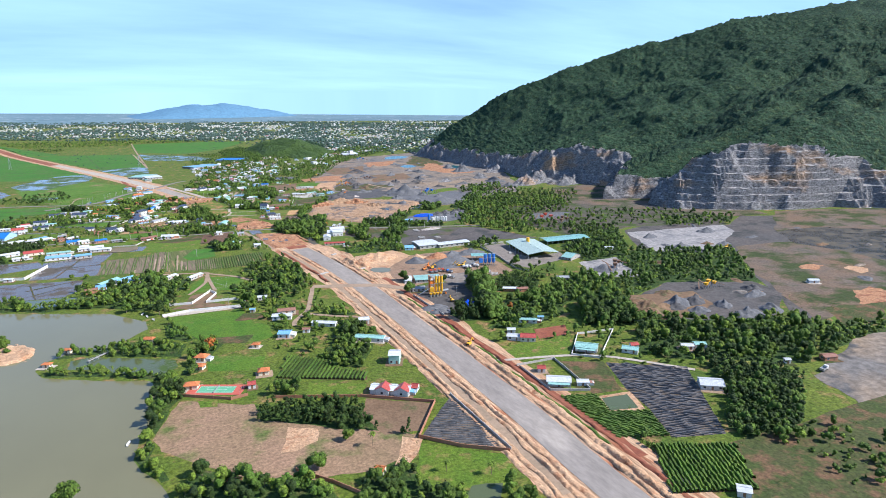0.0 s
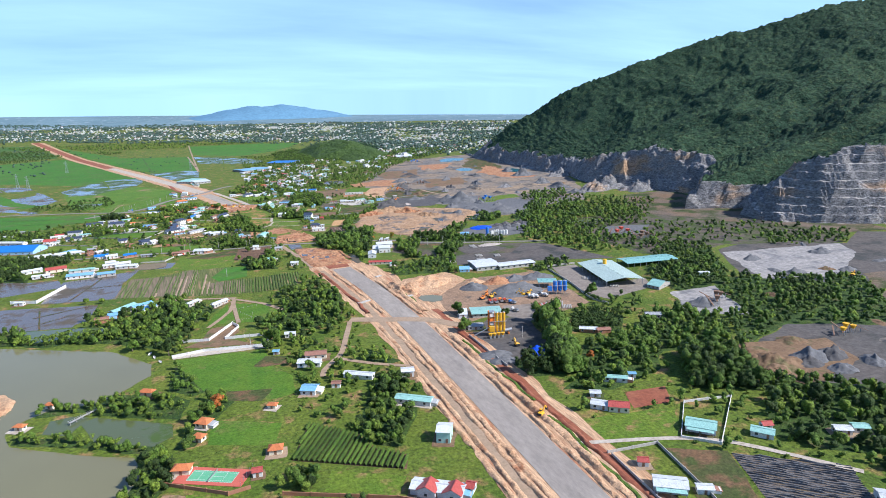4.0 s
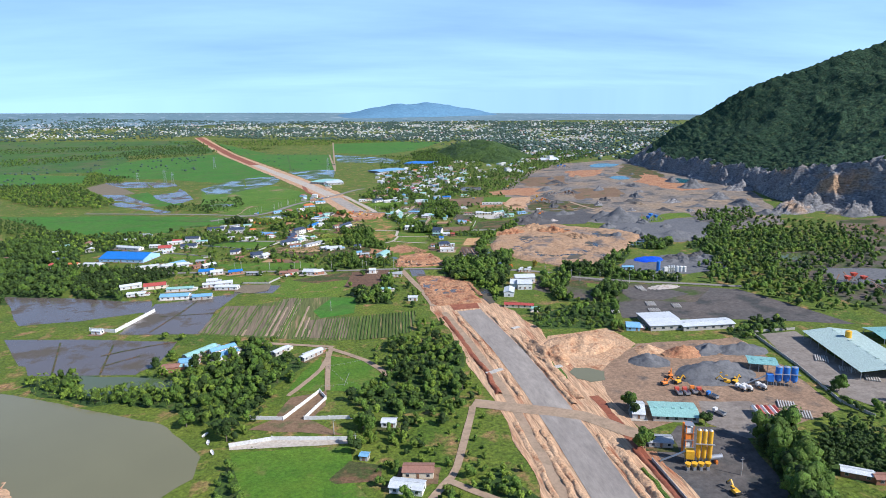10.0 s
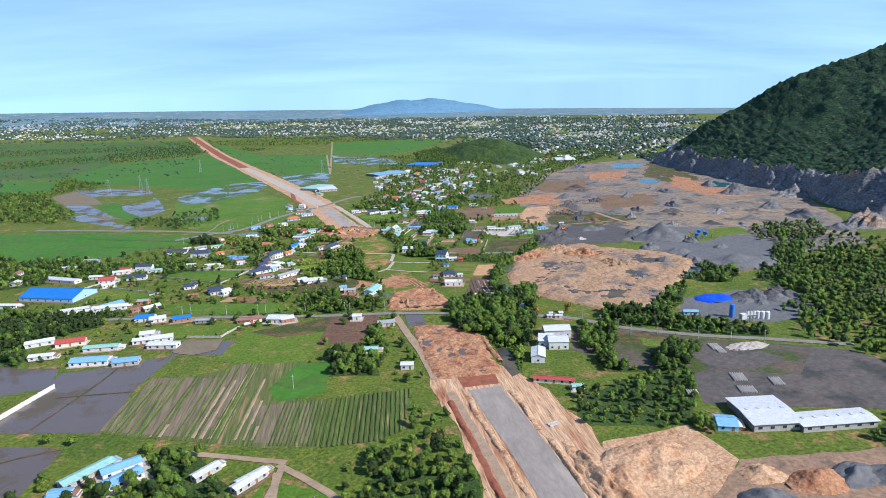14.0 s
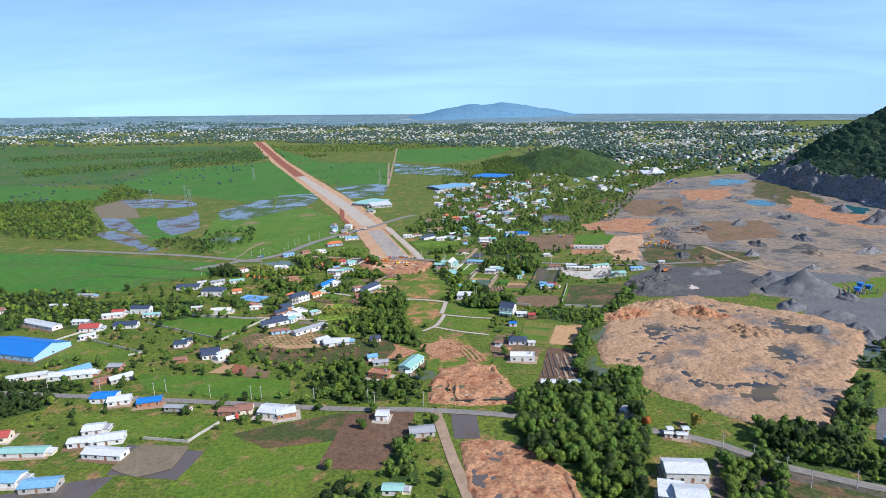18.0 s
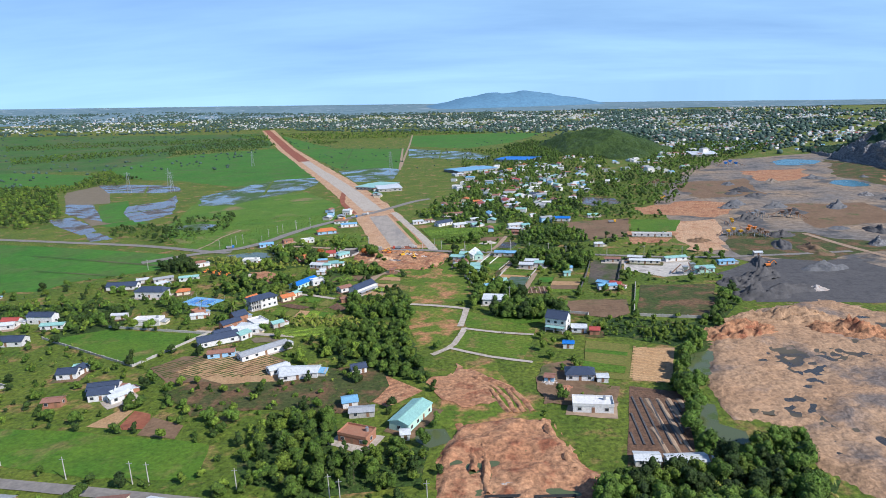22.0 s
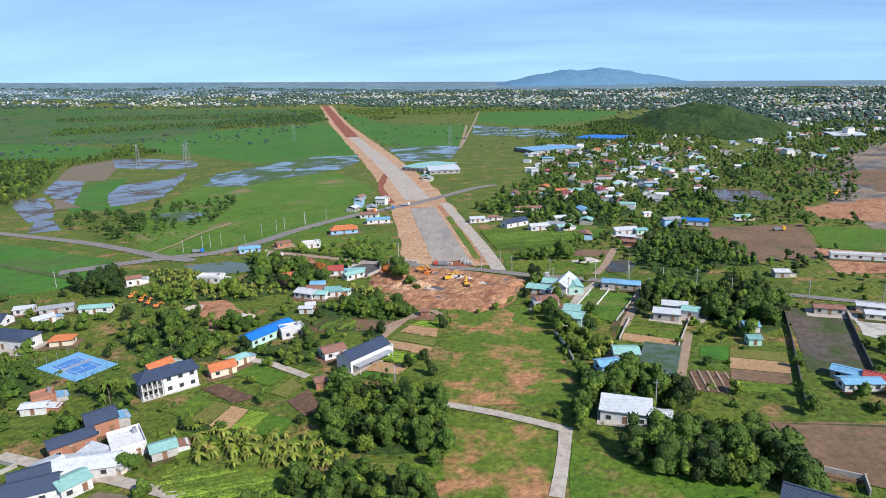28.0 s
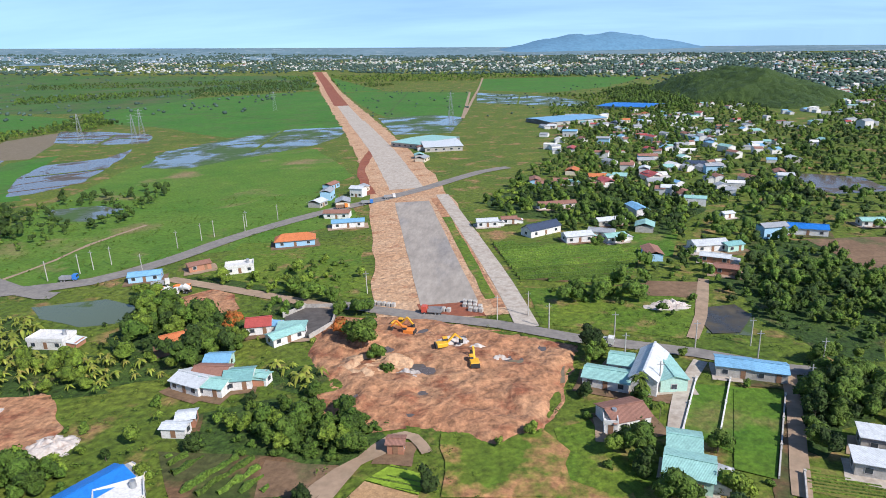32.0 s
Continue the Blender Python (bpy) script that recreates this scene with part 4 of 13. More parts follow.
def villa(x, y, rot, w, d):
    """A two-storey house: a columned veranda and balcony at one end, closed rooms at the other, a dark hipped roof."""
    base = new("house")
    base.matrix_basis = pose(x, y, gz(x, y), 0, 0, rot)
    c, s = math.cos(radians(rot)), math.sin(radians(rot))
    KEEP_OFF.append((x, y, w / 2 + 1, d / 2 + 1.5, c, s))
    xs = -w * 0.12
    box("plinth", M["concrete"], base, 0, 0, -0.3, w + 0.6, d + 0.6, 0.6)
    box("wall", M["wallwhite"], base, (xs + w / 2) / 2, 0, 0.3, w / 2 - xs, d, 5.7)
    box("wall", M["wallwhite"], base, (xs - w / 2) / 2 + 0.6, d * 0.16, 0.3, w / 2 + xs - 1.2, d * 0.62, 5.7)
    slab = box("balcony", M["concrete"], base, (xs - w / 2) / 2, 0, 3.05, w / 2 + xs, d + 0.5, 0.3, "grey concrete balcony slab")
    for k in range(5):
        px = -w / 2 + 0.3 + k * (w / 2 + xs - 0.6) / 4
        for lift, high in ((0.3, 2.75), (3.35, 2.6)):
            box("column", M["wallwhite"], base, px, -d / 2 + 0.1, lift, 0.32, 0.32, high)
    for sy in (-0.05, 0.45):
        for lift, high in ((0.3, 2.75), (3.35, 2.6)):
            box("column", M["wallwhite"], base, -w / 2 + 0.3, sy * d, lift, 0.32, 0.32, high)
    box("railing", M["steel"], slab, (xs - w / 2) / 2, -d / 2 - 0.15, 4.25, w / 2 + xs, 0.06, 0.06)
    box("railing", M["steel"], slab, -w / 2 - 0.1, 0, 4.25, 0.06, d + 0.3, 0.06)
    for k in range(14):
        box("baluster", M["steel"], slab, -w / 2 + k * (w / 2 + xs) / 13, -d / 2 - 0.15, 3.3, 0.05, 0.05, 0.95)
    bm = bmesh.new()
    prism(bm, w, d, 5.95, 2.0, over=0.8, hip=d * 0.42)
    part("roof", bm, ROOF["navy"], base, "dark blue-grey tiled hipped roof")
    for fl in (0, 1):
        z0 = 0.3 + fl * 3.1
        for k in range(3):
            px = xs + (k + 0.5) * (w / 2 - xs) / 3
            for sd in (-1, 1):
                wf = box("window", M["frame"], base, px, sd * (d / 2 + 0.03), z0 + 0.9, 1.5, 0.1, 1.4)
                box("pane", M["glass"], wf, px, sd * (d / 2 + 0.06), z0 + 1.0, 1.25, 0.1, 1.2)
        for k in range(3):
            px = -w / 2 + 1.8 + k * (w / 2 + xs - 2.0) / 3
            dr = box("door", M["frame"], base, px, -d * 0.15 - 0.03, z0, 1.5, 0.1, 2.3)
            box("pane", M["glass"], dr, px, -d * 0.15 - 0.06, z0 + 0.2, 1.2, 0.1, 1.9)
    return tagged(base, "two-storey white villa with a dark roof, columned veranda and balcony", "house", group="houses of the village")


def shed(x, y, rot, w, d, h, roof="white", rise=1.5, label="", bays=5, closed=True, name="shed", wall="grey"):
    """A long sheet-roofed shed on posts, with or without walls."""
    base = new(name)
    base.matrix_basis = pose(x, y, gz(x, y), 0, 0, rot)
    c, s = math.cos(radians(rot)), math.sin(radians(rot))
    KEEP_OFF.append((x, y, w / 2 + 1, d / 2 + 1.5, c, s))
    bm = bmesh.new()
    prism(bm, w, d, h, rise, over=0.8)
    rf = part("roof", bm, ROOF[roof], base)
    for k in range(bays):
        bm = bmesh.new()
        add_box(bm, (k + 0.5) / bays * w - w / 2, 0, h + rise + 0.02, 1.2, 1.6, 0.35)
        part("roof_vent", bm, ROOF[roof], rf)
    for k in range(bays + 1):
        for sd in (-1, 1):
            box("post", M["steel"], base, k / bays * (w - 0.6) - w / 2 + 0.3, sd * (d / 2 - 0.2), -0.2, 0.3, 0.3, h + 0.2)
    if closed:
        for sd in (-1, 1):
            box("wall", WALL[wall], base, 0, sd * (d / 2 - 0.05), -0.2, w - 0.2, 0.2, h + 0.15)
            bm = bmesh.new()
            vs = [bm.verts.new((sd * (w / 2 - 0.1), b, e)) for b, e in ((-d / 2 + 0.1, -0.2), (d / 2 - 0.1, -0.2), (d / 2 - 0.1, h), (0, h + rise - 0.05), (-d / 2 + 0.1, h))]
            bm.faces.new(vs)
            bmesh.ops.solidify(bm, geom=bm.faces[:], thickness=0.12)
            part("gable_wall", bm, WALL[wall], base)
        for k in range(bays):
            wf = box("window", M["frame"], base, (k + 0.5) / bays * w - w / 2, -d / 2 - 0.02, 1.2, w / bays * 0.4, 0.14, 1.5)
            box("pane", M["glass"], wf, (k + 0.5) / bays * w - w / 2, -d / 2 - 0.06, 1.3, w / bays * 0.35, 0.14, 1.3)
    return tagged(base, label or "long shed with a %s sheet-metal roof" % roof, "shed", group="sheds and workshops")


def wall_line(mat, h, pts, thick=0.3, name="boundary_wall", label="", piers=True):
    """A free-standing wall from point to point, a panel and a pier at a time."""
    base = new(name)
    for i in range(len(pts) - 1):
        (x0, y0), (x1, y1) = pts[i], pts[i + 1]
        ln, a = math.hypot(x1 - x0, y1 - y0), math.atan2(y1 - y0, x1 - x0)
        n = max(1, round(ln / 12))
        for k in range(n):
            u = (k + 0.5) / n
            x, y = x0 + (x1 - x0) * u, y0 + (y1 - y0) * u
            box("wall_panel", M[mat], base, x, y, gz(x, y) - 0.2, ln / n - 0.3, thick, h + 0.2, rot=a)
            if piers:
                u = k / n
                x, y = x0 + (x1 - x0) * u, y0 + (y1 - y0) * u
                box("pier", M[mat], base, x, y, gz(x, y) - 0.2, 0.5, 0.5, h + 0.45, rot=a)
    return tagged(base, label or "low %s wall round a plot" % mat, "wall", kind="structure")


def mound(mat, x, y, rx, ry, h, rot=0.0, seed=0, rough=0.25, name="earth_mound", label="", category="heap", peaked=1.0, n=26, kind="", freq=2.0):
    """A heap: a grid dome with slumped sides and an uneven crest."""
    v, f = [], []
    c, s = math.cos(radians(rot)), math.sin(radians(rot))
    for j in range(n + 1):
        for i in range(n + 1):
            a, b = i / n * 2 - 1, j / n * 2 - 1
            r = math.hypot(a, b)
            k = fbm(a * freq + seed * 5.1, b * freq, 1.0, 4, seed * 1.7)
            r2 = r * (1 + 0.2 * fbm(a + seed, b, 1.1, 2, seed))
            z = max(0.0, 1 - r2) ** peaked * (1 + rough * 1.6 * k) + rough * 0.35 * k * (r2 < 1)
            if r2 >= 0.98:
                z = -0.05
            px, py = a * rx, b * ry
            v.append((px * c - py * s, px * s + py * c, max(-0.3, z * h)))
    for j in range(n):
        for i in range(n):
            o = j * (n + 1) + i
            q = (o, o + 1, o + n + 2, o + n + 1)
            if max(v[t][2] for t in q) > -0.04 * h:
                f.append(q)
    KEEP_OFF.append((x, y, rx * 0.75, ry * 0.75, c, s))
    ob = mesh_object(name, v, f, M[mat], smooth=True)
    ob.location = (x, y, gz(x, y) + 0.02)
    return tagged(ob, label, category, group="heaps of aggregate" if category == "heap" else "", kind=kind)


def crop_rows(mat, pts, spacing, width, height, turn, name="crop_rows", label="", lumpy=0.3, step=4.0, gap=0.0, seed=1):
    """Ridges or hedged rows of a crop across a plot, clipped to its corners; one mesh."""
    rng = np.random.default_rng(seed)
    c, s = math.cos(radians(turn)), math.sin(radians(turn))
    loc = [(x * c + y * s, -x * s + y * c) for x, y in pts]
    vmin, vmax = min(p[1] for p in loc), max(p[1] for p in loc)
    V, Fc, off = [], [], 0
    yv = vmin + spacing / 2
    while yv < vmax:
        xs = []
        for i in range(len(loc)):
            (x0, y0), (x1, y1) = loc[i - 1], loc[i]
            if (y0 > yv) != (y1 > yv):
                xs.append(x0 + (x1 - x0) * (yv - y0) / (y1 - y0))
        xs.sort()
        for a, b in zip(xs[::2], xs[1::2]):
            if gap and rng.random() < gap:
                continue
            k = max(1, int((b - a) / step))
            ring = []
            for j in range(k + 1):
                u = a + (b - a) * j / k
                w, hh = width / 2 * (1 + rng.uniform(-lumpy, lumpy)), height * (1 + rng.uniform(-lumpy, lumpy))
                for dv, z in ((-w, 0.0), (-w * 0.5, hh), (w * 0.5, hh), (w, 0.0)):
                    px, py = u, yv + dv
                    X, Y = px * c - py * s, px * s + py * c
                    V.append((X, Y, gz(X, Y) + z + 0.08))
                if j:
                    o = off + 4 * j
                    for q in range(3):
                        Fc.append((o + q - 4, o + q, o + q + 1, o + q - 3))
            off += 4 * (k + 1)
        yv += spacing
    if V:
        tagged(big_mesh(name, np.array(V), np.array(Fc), M[mat]), label, "crop", kind="stuff")


# ---- poles, machines and plant ----
def pole(x, y, h=8.0, rot=0.0):
    key = ("pole", 0)
    m = pose(x, y, gz(x, y), 0, 0, rot)
    if key not in PROTO:
        base = new("utility_pole")
        bm = bmesh.new()
        bmesh.ops.create_cone(bm, segments=8, radius1=0.2, radius2=0.13, depth=8.4, cap_ends=True, matrix=Matrix.Translation((0, 0, 4.0)))
        part("post", bm, M["concrete"], base)
        box("crossarm", M["steel"], base, 0, 0, 7.3, 1.8, 0.12, 0.12)
        tagged(base, "pale concrete electricity pole with a crossarm", "utility pole", group="electricity poles")
        PROTO[key] = base
        base.matrix_basis = m
        return base
    return copy_thing(PROTO[key], m)


def pole_row(pts, n, rot=0.0):
    for i in range(n):
        u = i / max(1, n - 1) * (len(pts) - 1)
        k = min(int(u), len(pts) - 2)
        a = u - k
        pole(pts[k][0] + (pts[k + 1][0] - pts[k][0]) * a, pts[k][1] + (pts[k + 1][1] - pts[k][1]) * a, rot=rot)


def pylon(x, y, h=34.0, rot=0.0):
    """A lattice tower of four legs with braces and three pairs of arms."""
    base = new("pylon")
    base.matrix_basis = pose(x, y, gz(x, y), 0, 0, rot)

    def bar(bm, a, b, r):
        a, b = Vector(a), Vector(b)
        m = Matrix.Translation((a + b) / 2) @ (b - a).to_track_quat("Z", "Y").to_matrix().to_4x4() @ Matrix.Diagonal((r, r, (b - a).length, 1))
        bmesh.ops.create_cube(bm, size=1.0, matrix=m)
    def wide(z):
        return 2.6 * (1 - z / h) + 0.35
    for sx in (-1, 1):
        for sy in (-1, 1):
            bm = bmesh.new()
            bar(bm, (sx * wide(0), sy * wide(0), -0.3), (sx * wide(h), sy * wide(h), h), 0.24)
            part("leg", bm, M["steel"], base)
    bm = bmesh.new()
    for k in range(9):
        z0, z1 = h * k / 9, h * (k + 1) / 9
        for s in (-1, 1):
            bar(bm, (-wide(z0), s * wide(z0), z0), (wide(z1), s * wide(z1), z1), 0.12)
            bar(bm, (s * wide(z0), wide(z0), z0), (s * wide(z1), -wide(z1), z1), 0.12)
    part("bracing", bm, M["steel"], base)
    for z in (0.72, 0.83, 0.94):
        bm = bmesh.new()
        bar(bm, (-4.2, 0, h * z), (4.2, 0, h * z), 0.22)
        part("crossarm", bm, M["steel"], base)
    return tagged(base, "tall grey lattice power pylon standing in fields", "pylon", group="power pylons")


def excavator(x, y, rot, paint="yellow", size=1.0):
    KEEP_OFF.append((x, y, 3, 3, 1, 0))
    base = new("excavator")
    base.matrix_basis = pose(x, y, gz(x, y) + 0.1, 0, 0, rot) @ Matrix.Diagonal((size, size, size, 1))
    for s in (-1, 1):
        bm = bmesh.new()
        add_box(bm, 0, s * 1.05, 0, 3.6, 0.55, 0.85)
        bmesh.ops.bevel(bm, geom=[e for e in bm.edges if abs(e.verts[0].co.y - e.verts[1].co.y) > 0.3], offset=0.3, segments=2, affect="EDGES")
        part("track", bm, M["black"], base)
    bm = bmesh.new()
    add_box(bm, -0.4, 0, 0.85, 3.2, 2.4, 1.2)
    bmesh.ops.bevel(bm, geom=bm.edges[:], offset=0.15, segments=1, affect="EDGES")
    body = part("body", bm, M[paint], base)
    box("counterweight", M["black"], body, -2.1, 0, 0.9, 0.5, 2.3, 1.0)
    cab = box("cab", M[paint], base, 0.7, 0.7, 2.05, 1.3, 1.0, 1.1)
    box("cab_glass", M["glass"], cab, 0.72, 0.7, 2.2, 1.36, 1.06, 0.65)
    for name, a, b, w in (("boom", (0.9, -0.2, 1.6), (3.4, -0.2, 4.2), 0.5), ("arm", (3.4, -0.2, 4.2), (5.2, -0.2, 2.2), 0.4)):
        bm = bmesh.new()
        p, q = Vector(a), Vector(b)
        m = Matrix.Translation((p + q) / 2) @ (q - p).to_track_quat("Z", "Y").to_matrix().to_4x4() @ Matrix.Diagonal((w, w, (q - p).length, 1))
        bmesh.ops.create_cube(bm, size=1.0, matrix=m)
        part(name, bm, M[paint], base)
    bm = bmesh.new()
    add_box(bm, 5.1, -0.2, 1.2, 0.9, 1.1, 1.0)
    part("bucket", bm, M["black"], base)
    return tagged(base, "%s tracked excavator with its boom raised" % paint.replace("paint", ""), "excavator", group="excavators")


def truck(x, y, rot, paint="redpaint", load="steel", kind="dump", length=6.5):
    KEEP_OFF.append((x, y, 3, 3, 1, 0))
    base = new("truck")
    base.matrix_basis = pose(x, y, gz(x, y) + 0.1, 0, 0, rot)
    box("chassis", M["black"], base, 0, 0, 0.6, length, 0.9, 0.3)
    cab = box("cab", M[paint], base, length / 2 - 0.8, 0, 0.7, 1.6, 2.2, 1.9)
    box("windscreen", M["glass"], cab, length / 2 - 0.02, 0, 1.6, 0.1, 1.9, 0.8)
    if kind == "mixer":
        bm = bmesh.new()
        bmesh.ops.create_cone(bm, segments=14, radius1=0.75, radius2=1.15, depth=2.0, cap_ends=True, matrix=Matrix.Translation((-2.0, 0, 2.1)) @ Matrix.Rotation(radians(80), 4, "Y"))
        bmesh.ops.create_cone(bm, segments=14, radius1=1.15, radius2=0.9, depth=1.8, cap_ends=True, matrix=Matrix.Translation((-0.1, 0, 1.85)) @ Matrix.Rotation(radians(80), 4, "Y"))
        part("mixer_drum", bm, M[load], base)
    else:
        bed = box("bed", M[load], base, -0.9, 0, 0.9, length - 2.0, 2.3, 0.25)
        for s in (-1, 1):
            box("bed_side", M[load], bed, -0.9, s * 1.12, 1.15, length - 2.0, 0.1, 0.9)
        box("tailboard", M[load], bed, -0.9 - (length - 2.1) / 2, 0, 1.15, 0.1, 2.14, 0.9)
    for wx in (-length / 2 + 0.8, -length / 2 + 2.0, length / 2 - 1.0):
        for s in (-1, 1):
            bm = bmesh.new()
            bmesh.ops.create_cone(bm, segments=12, radius1=0.5, radius2=0.5, depth=0.35, cap_ends=True, matrix=Matrix.Translation((wx, s * 0.98, 0.42)) @ Matrix.Rotation(radians(90), 4, "X"))
            tyre = part("wheel", bm, M["black"], base)
            bm = bmesh.new()
            bmesh.ops.create_cone(bm, segments=10, radius1=0.24, radius2=0.24, depth=0.4, cap_ends=True, matrix=Matrix.Translation((wx, s * 0.98, 0.42)) @ Matrix.Rotation(radians(90), 4, "X"))
            part("rim", bm, M["steel"], tyre)
    word = {"redpaint": "red", "wallwhite": "white", "bluepaint": "blue", "orangepaint": "orange", "yellow": "yellow"}[paint]
    return tagged(base, "%s %s parked on dusty ground" % (word, "concrete mixer truck" if kind == "mixer" else "flatbed dump truck"), "truck", group="parked trucks")


def cylinder(name, mat, parent, x, y, z, r, h, r2=None, seg=16, label=""):
    bm = bmesh.new()
    bmesh.ops.create_cone(bm, segments=seg, radius1=r, radius2=r if r2 is None else r2, depth=h, cap_ends=True, matrix=Matrix.Translation((x, y, z + h / 2)))
    return part(name, bm, M[mat], parent, label)


def silo_cluster(x, y, rot, mat, n, r, h, label, gap=2.3):
    """Upright silos on legs with cones beneath, a catwalk and a mixing house."""
    KEEP_OFF.append((x, y, 8, 4, math.cos(radians(rot)), math.sin(radians(rot))))
    base = new("concrete_plant")
    base.matrix_basis = pose(x, y, gz(x, y) + 0.05, 0, 0, rot)
    for k in range(n):
        sx = k * gap * r - (n - 1) * gap * r / 2
        body = cylinder("silo", mat, base, sx, 0, 3.4, r, h)
        cylinder("silo_cone", mat, body, sx, 0, 1.8, 0.35, 1.6, r)
        cylinder("silo_cap", "steel", body, sx, 0, 3.4 + h, r * 0.9, 0.5, 0.3)
        for a in range(4):
            box("leg", M["steel"], body, sx + r * 0.8 * math.cos(a * 1.571 + 0.785), r * 0.8 * math.sin(a * 1.571 + 0.785), 0, 0.2, 0.2, 3.5)
    box("catwalk", M["steel"], base, 0, -r - 0.5, 3.2 + h * 0.55, n * gap * r + 1, 0.9, 0.15)
    box("mixing_house", M[mat], base, -n * gap * r / 2 - 2.4, -0.5, 3.0, 3.4, 3.4, 3.6)
    for a, b in ((-1, -1), (-1, 1), (1, -1), (1, 1)):
        box("frame_leg", M["steel"], base, -n * gap * r / 2 - 2.4 + a * 1.5, -0.5 + b * 1.5, 0, 0.25, 0.25, 3.0)
    bm = bmesh.new()
    m = Matrix.Translation((-n * gap * r / 2 - 9, -0.5, 3.2)) @ Matrix.Rotation(radians(-28), 4, "Y") @ Matrix.Diagonal((12, 0.9, 0.35, 1))
    bmesh.ops.create_cube(bm, size=1.0, matrix=m)
    part("conveyor", bm, M["steel"], base)
    return tagged(base, label, "plant", group="plants of the works")


def crusher(x, y, rot, mat="orangepaint", size=1.0):
    """A stone crusher: hoppers on frames, joined and flanked by sloping conveyors."""
    KEEP_OFF.append((x, y, 8 * size, 6 * size, 1, 0))
    base = new("stone_crusher")
    base.matrix_basis = pose(x, y, gz(x, y) + 0.05, 0, 0, rot) @ Matrix.Diagonal((size, size, size, 1))
    for k, (hx, hy, hh) in enumerate(((-5, 0, 4.5), (0, 1, 6), (5.5, -1, 4))):
        bm = bmesh.new()
        bmesh.ops.create_cone(bm, segments=4, radius1=1.2, radius2=2.3, depth=2.2, cap_ends=True, matrix=Matrix.Translation((hx, hy, hh)) @ Matrix.Rotation(0.785, 4, "Z"))
        part("hopper", bm, M[mat], base)
        for a, b in ((-1, -1), (-1, 1), (1, -1), (1, 1)):
            box("leg", M["steel"], base, hx + a * 1.2, hy + b * 1.2, -0.1, 0.25, 0.25, hh - 0.7)
    for cx, cy, a, ln in ((-2.5, 0.5, 10, 7), (3, 0, -14, 7), (-9, 4, 35, 10), (9, -4, 150, 11), (1, 7, 80, 9)):
        bm = bmesh.new()
        m = Matrix.Translation((cx, cy, 3.2)) @ Matrix.Rotation(radians(a), 4, "Z") @ Matrix.Rotation(radians(-22), 4, "Y") @ Matrix.Diagonal((ln, 0.8, 0.3, 1))
        bmesh.ops.create_cube(bm, size=1.0, matrix=m)
        part("conveyor", bm, M["rust"], base)
        box("conveyor_prop", M["steel"], base, cx, cy, -0.1, 0.2, 0.6, 3.2)
    return tagged(base, "rusty %s stone crusher with sloping conveyors" % mat.replace("paint", ""), "crusher", group="stone crushers")


M["rust"] = material("rusty_steel", (0.2, 0.12, 0.08), (0.27, 0.16, 0.1), 0.6, (0.14, 0.1, 0.08), 1.5, rough=0.8)


def pallet_row(mat, x, y, rot, n, w, d, h, gap, name, label, category):
    """A row of alike blocks laid out side by side, each a thing of its own."""
    m0 = pose(x, y, gz(x, y) + 0.07, 0, 0, rot)
    first = None
    for k in range(n):
        m = m0 @ pose(0, (k - (n - 1) / 2) * (d + gap), 0)
        if first is None:
            bm = bmesh.new()
            add_box(bm, 0, 0, 0, w, d, h)
            bmesh.ops.bevel(bm, geom=bm.edges[:], offset=min(w, d, h) * 0.12, segments=1, affect="EDGES")
            me = bpy.data.meshes.new(name)
            bm.to_mesh(me)
            bm.free()
            me.materials.append(M[mat])
            first = tagged(new(name, me), label, category, group=category + " in rows")
            first.matrix_basis = m
        else:
            copy_thing(first, m)


def striped_canopy(x, y, rot, n=6, w=2.0, d=9.0, h=3.2):
    base = new("striped_tent")
    base.matrix_basis = pose(x, y, gz(x, y) + 0.1, 0, 0, rot)
    for k in range(n):
        bm = bmesh.new()
        prism(bm, d, w, h, 0.7, over=0.0, thick=0.06)
        bmesh.ops.rotate(bm, verts=bm.verts, cent=(0, 0, 0), matrix=Matrix.Rotation(radians(90), 3, "Z"))
        bmesh.ops.translate(bm, verts=bm.verts, vec=((k - (n - 1) / 2) * w, 0, 0))
        part("canvas", bm, M["redpaint"] if k % 2 else M["wallwhite"], base)
    for k in range(n + 1):
        for s in (-1, 1):
            box("post", M["steel"], base, (k - n / 2) * w, s * (d / 2 - 0.1), -0.1, 0.12, 0.12, h + 0.1)
    return tagged(base, "red and white striped sheet canopy over parked machines", "canopy")


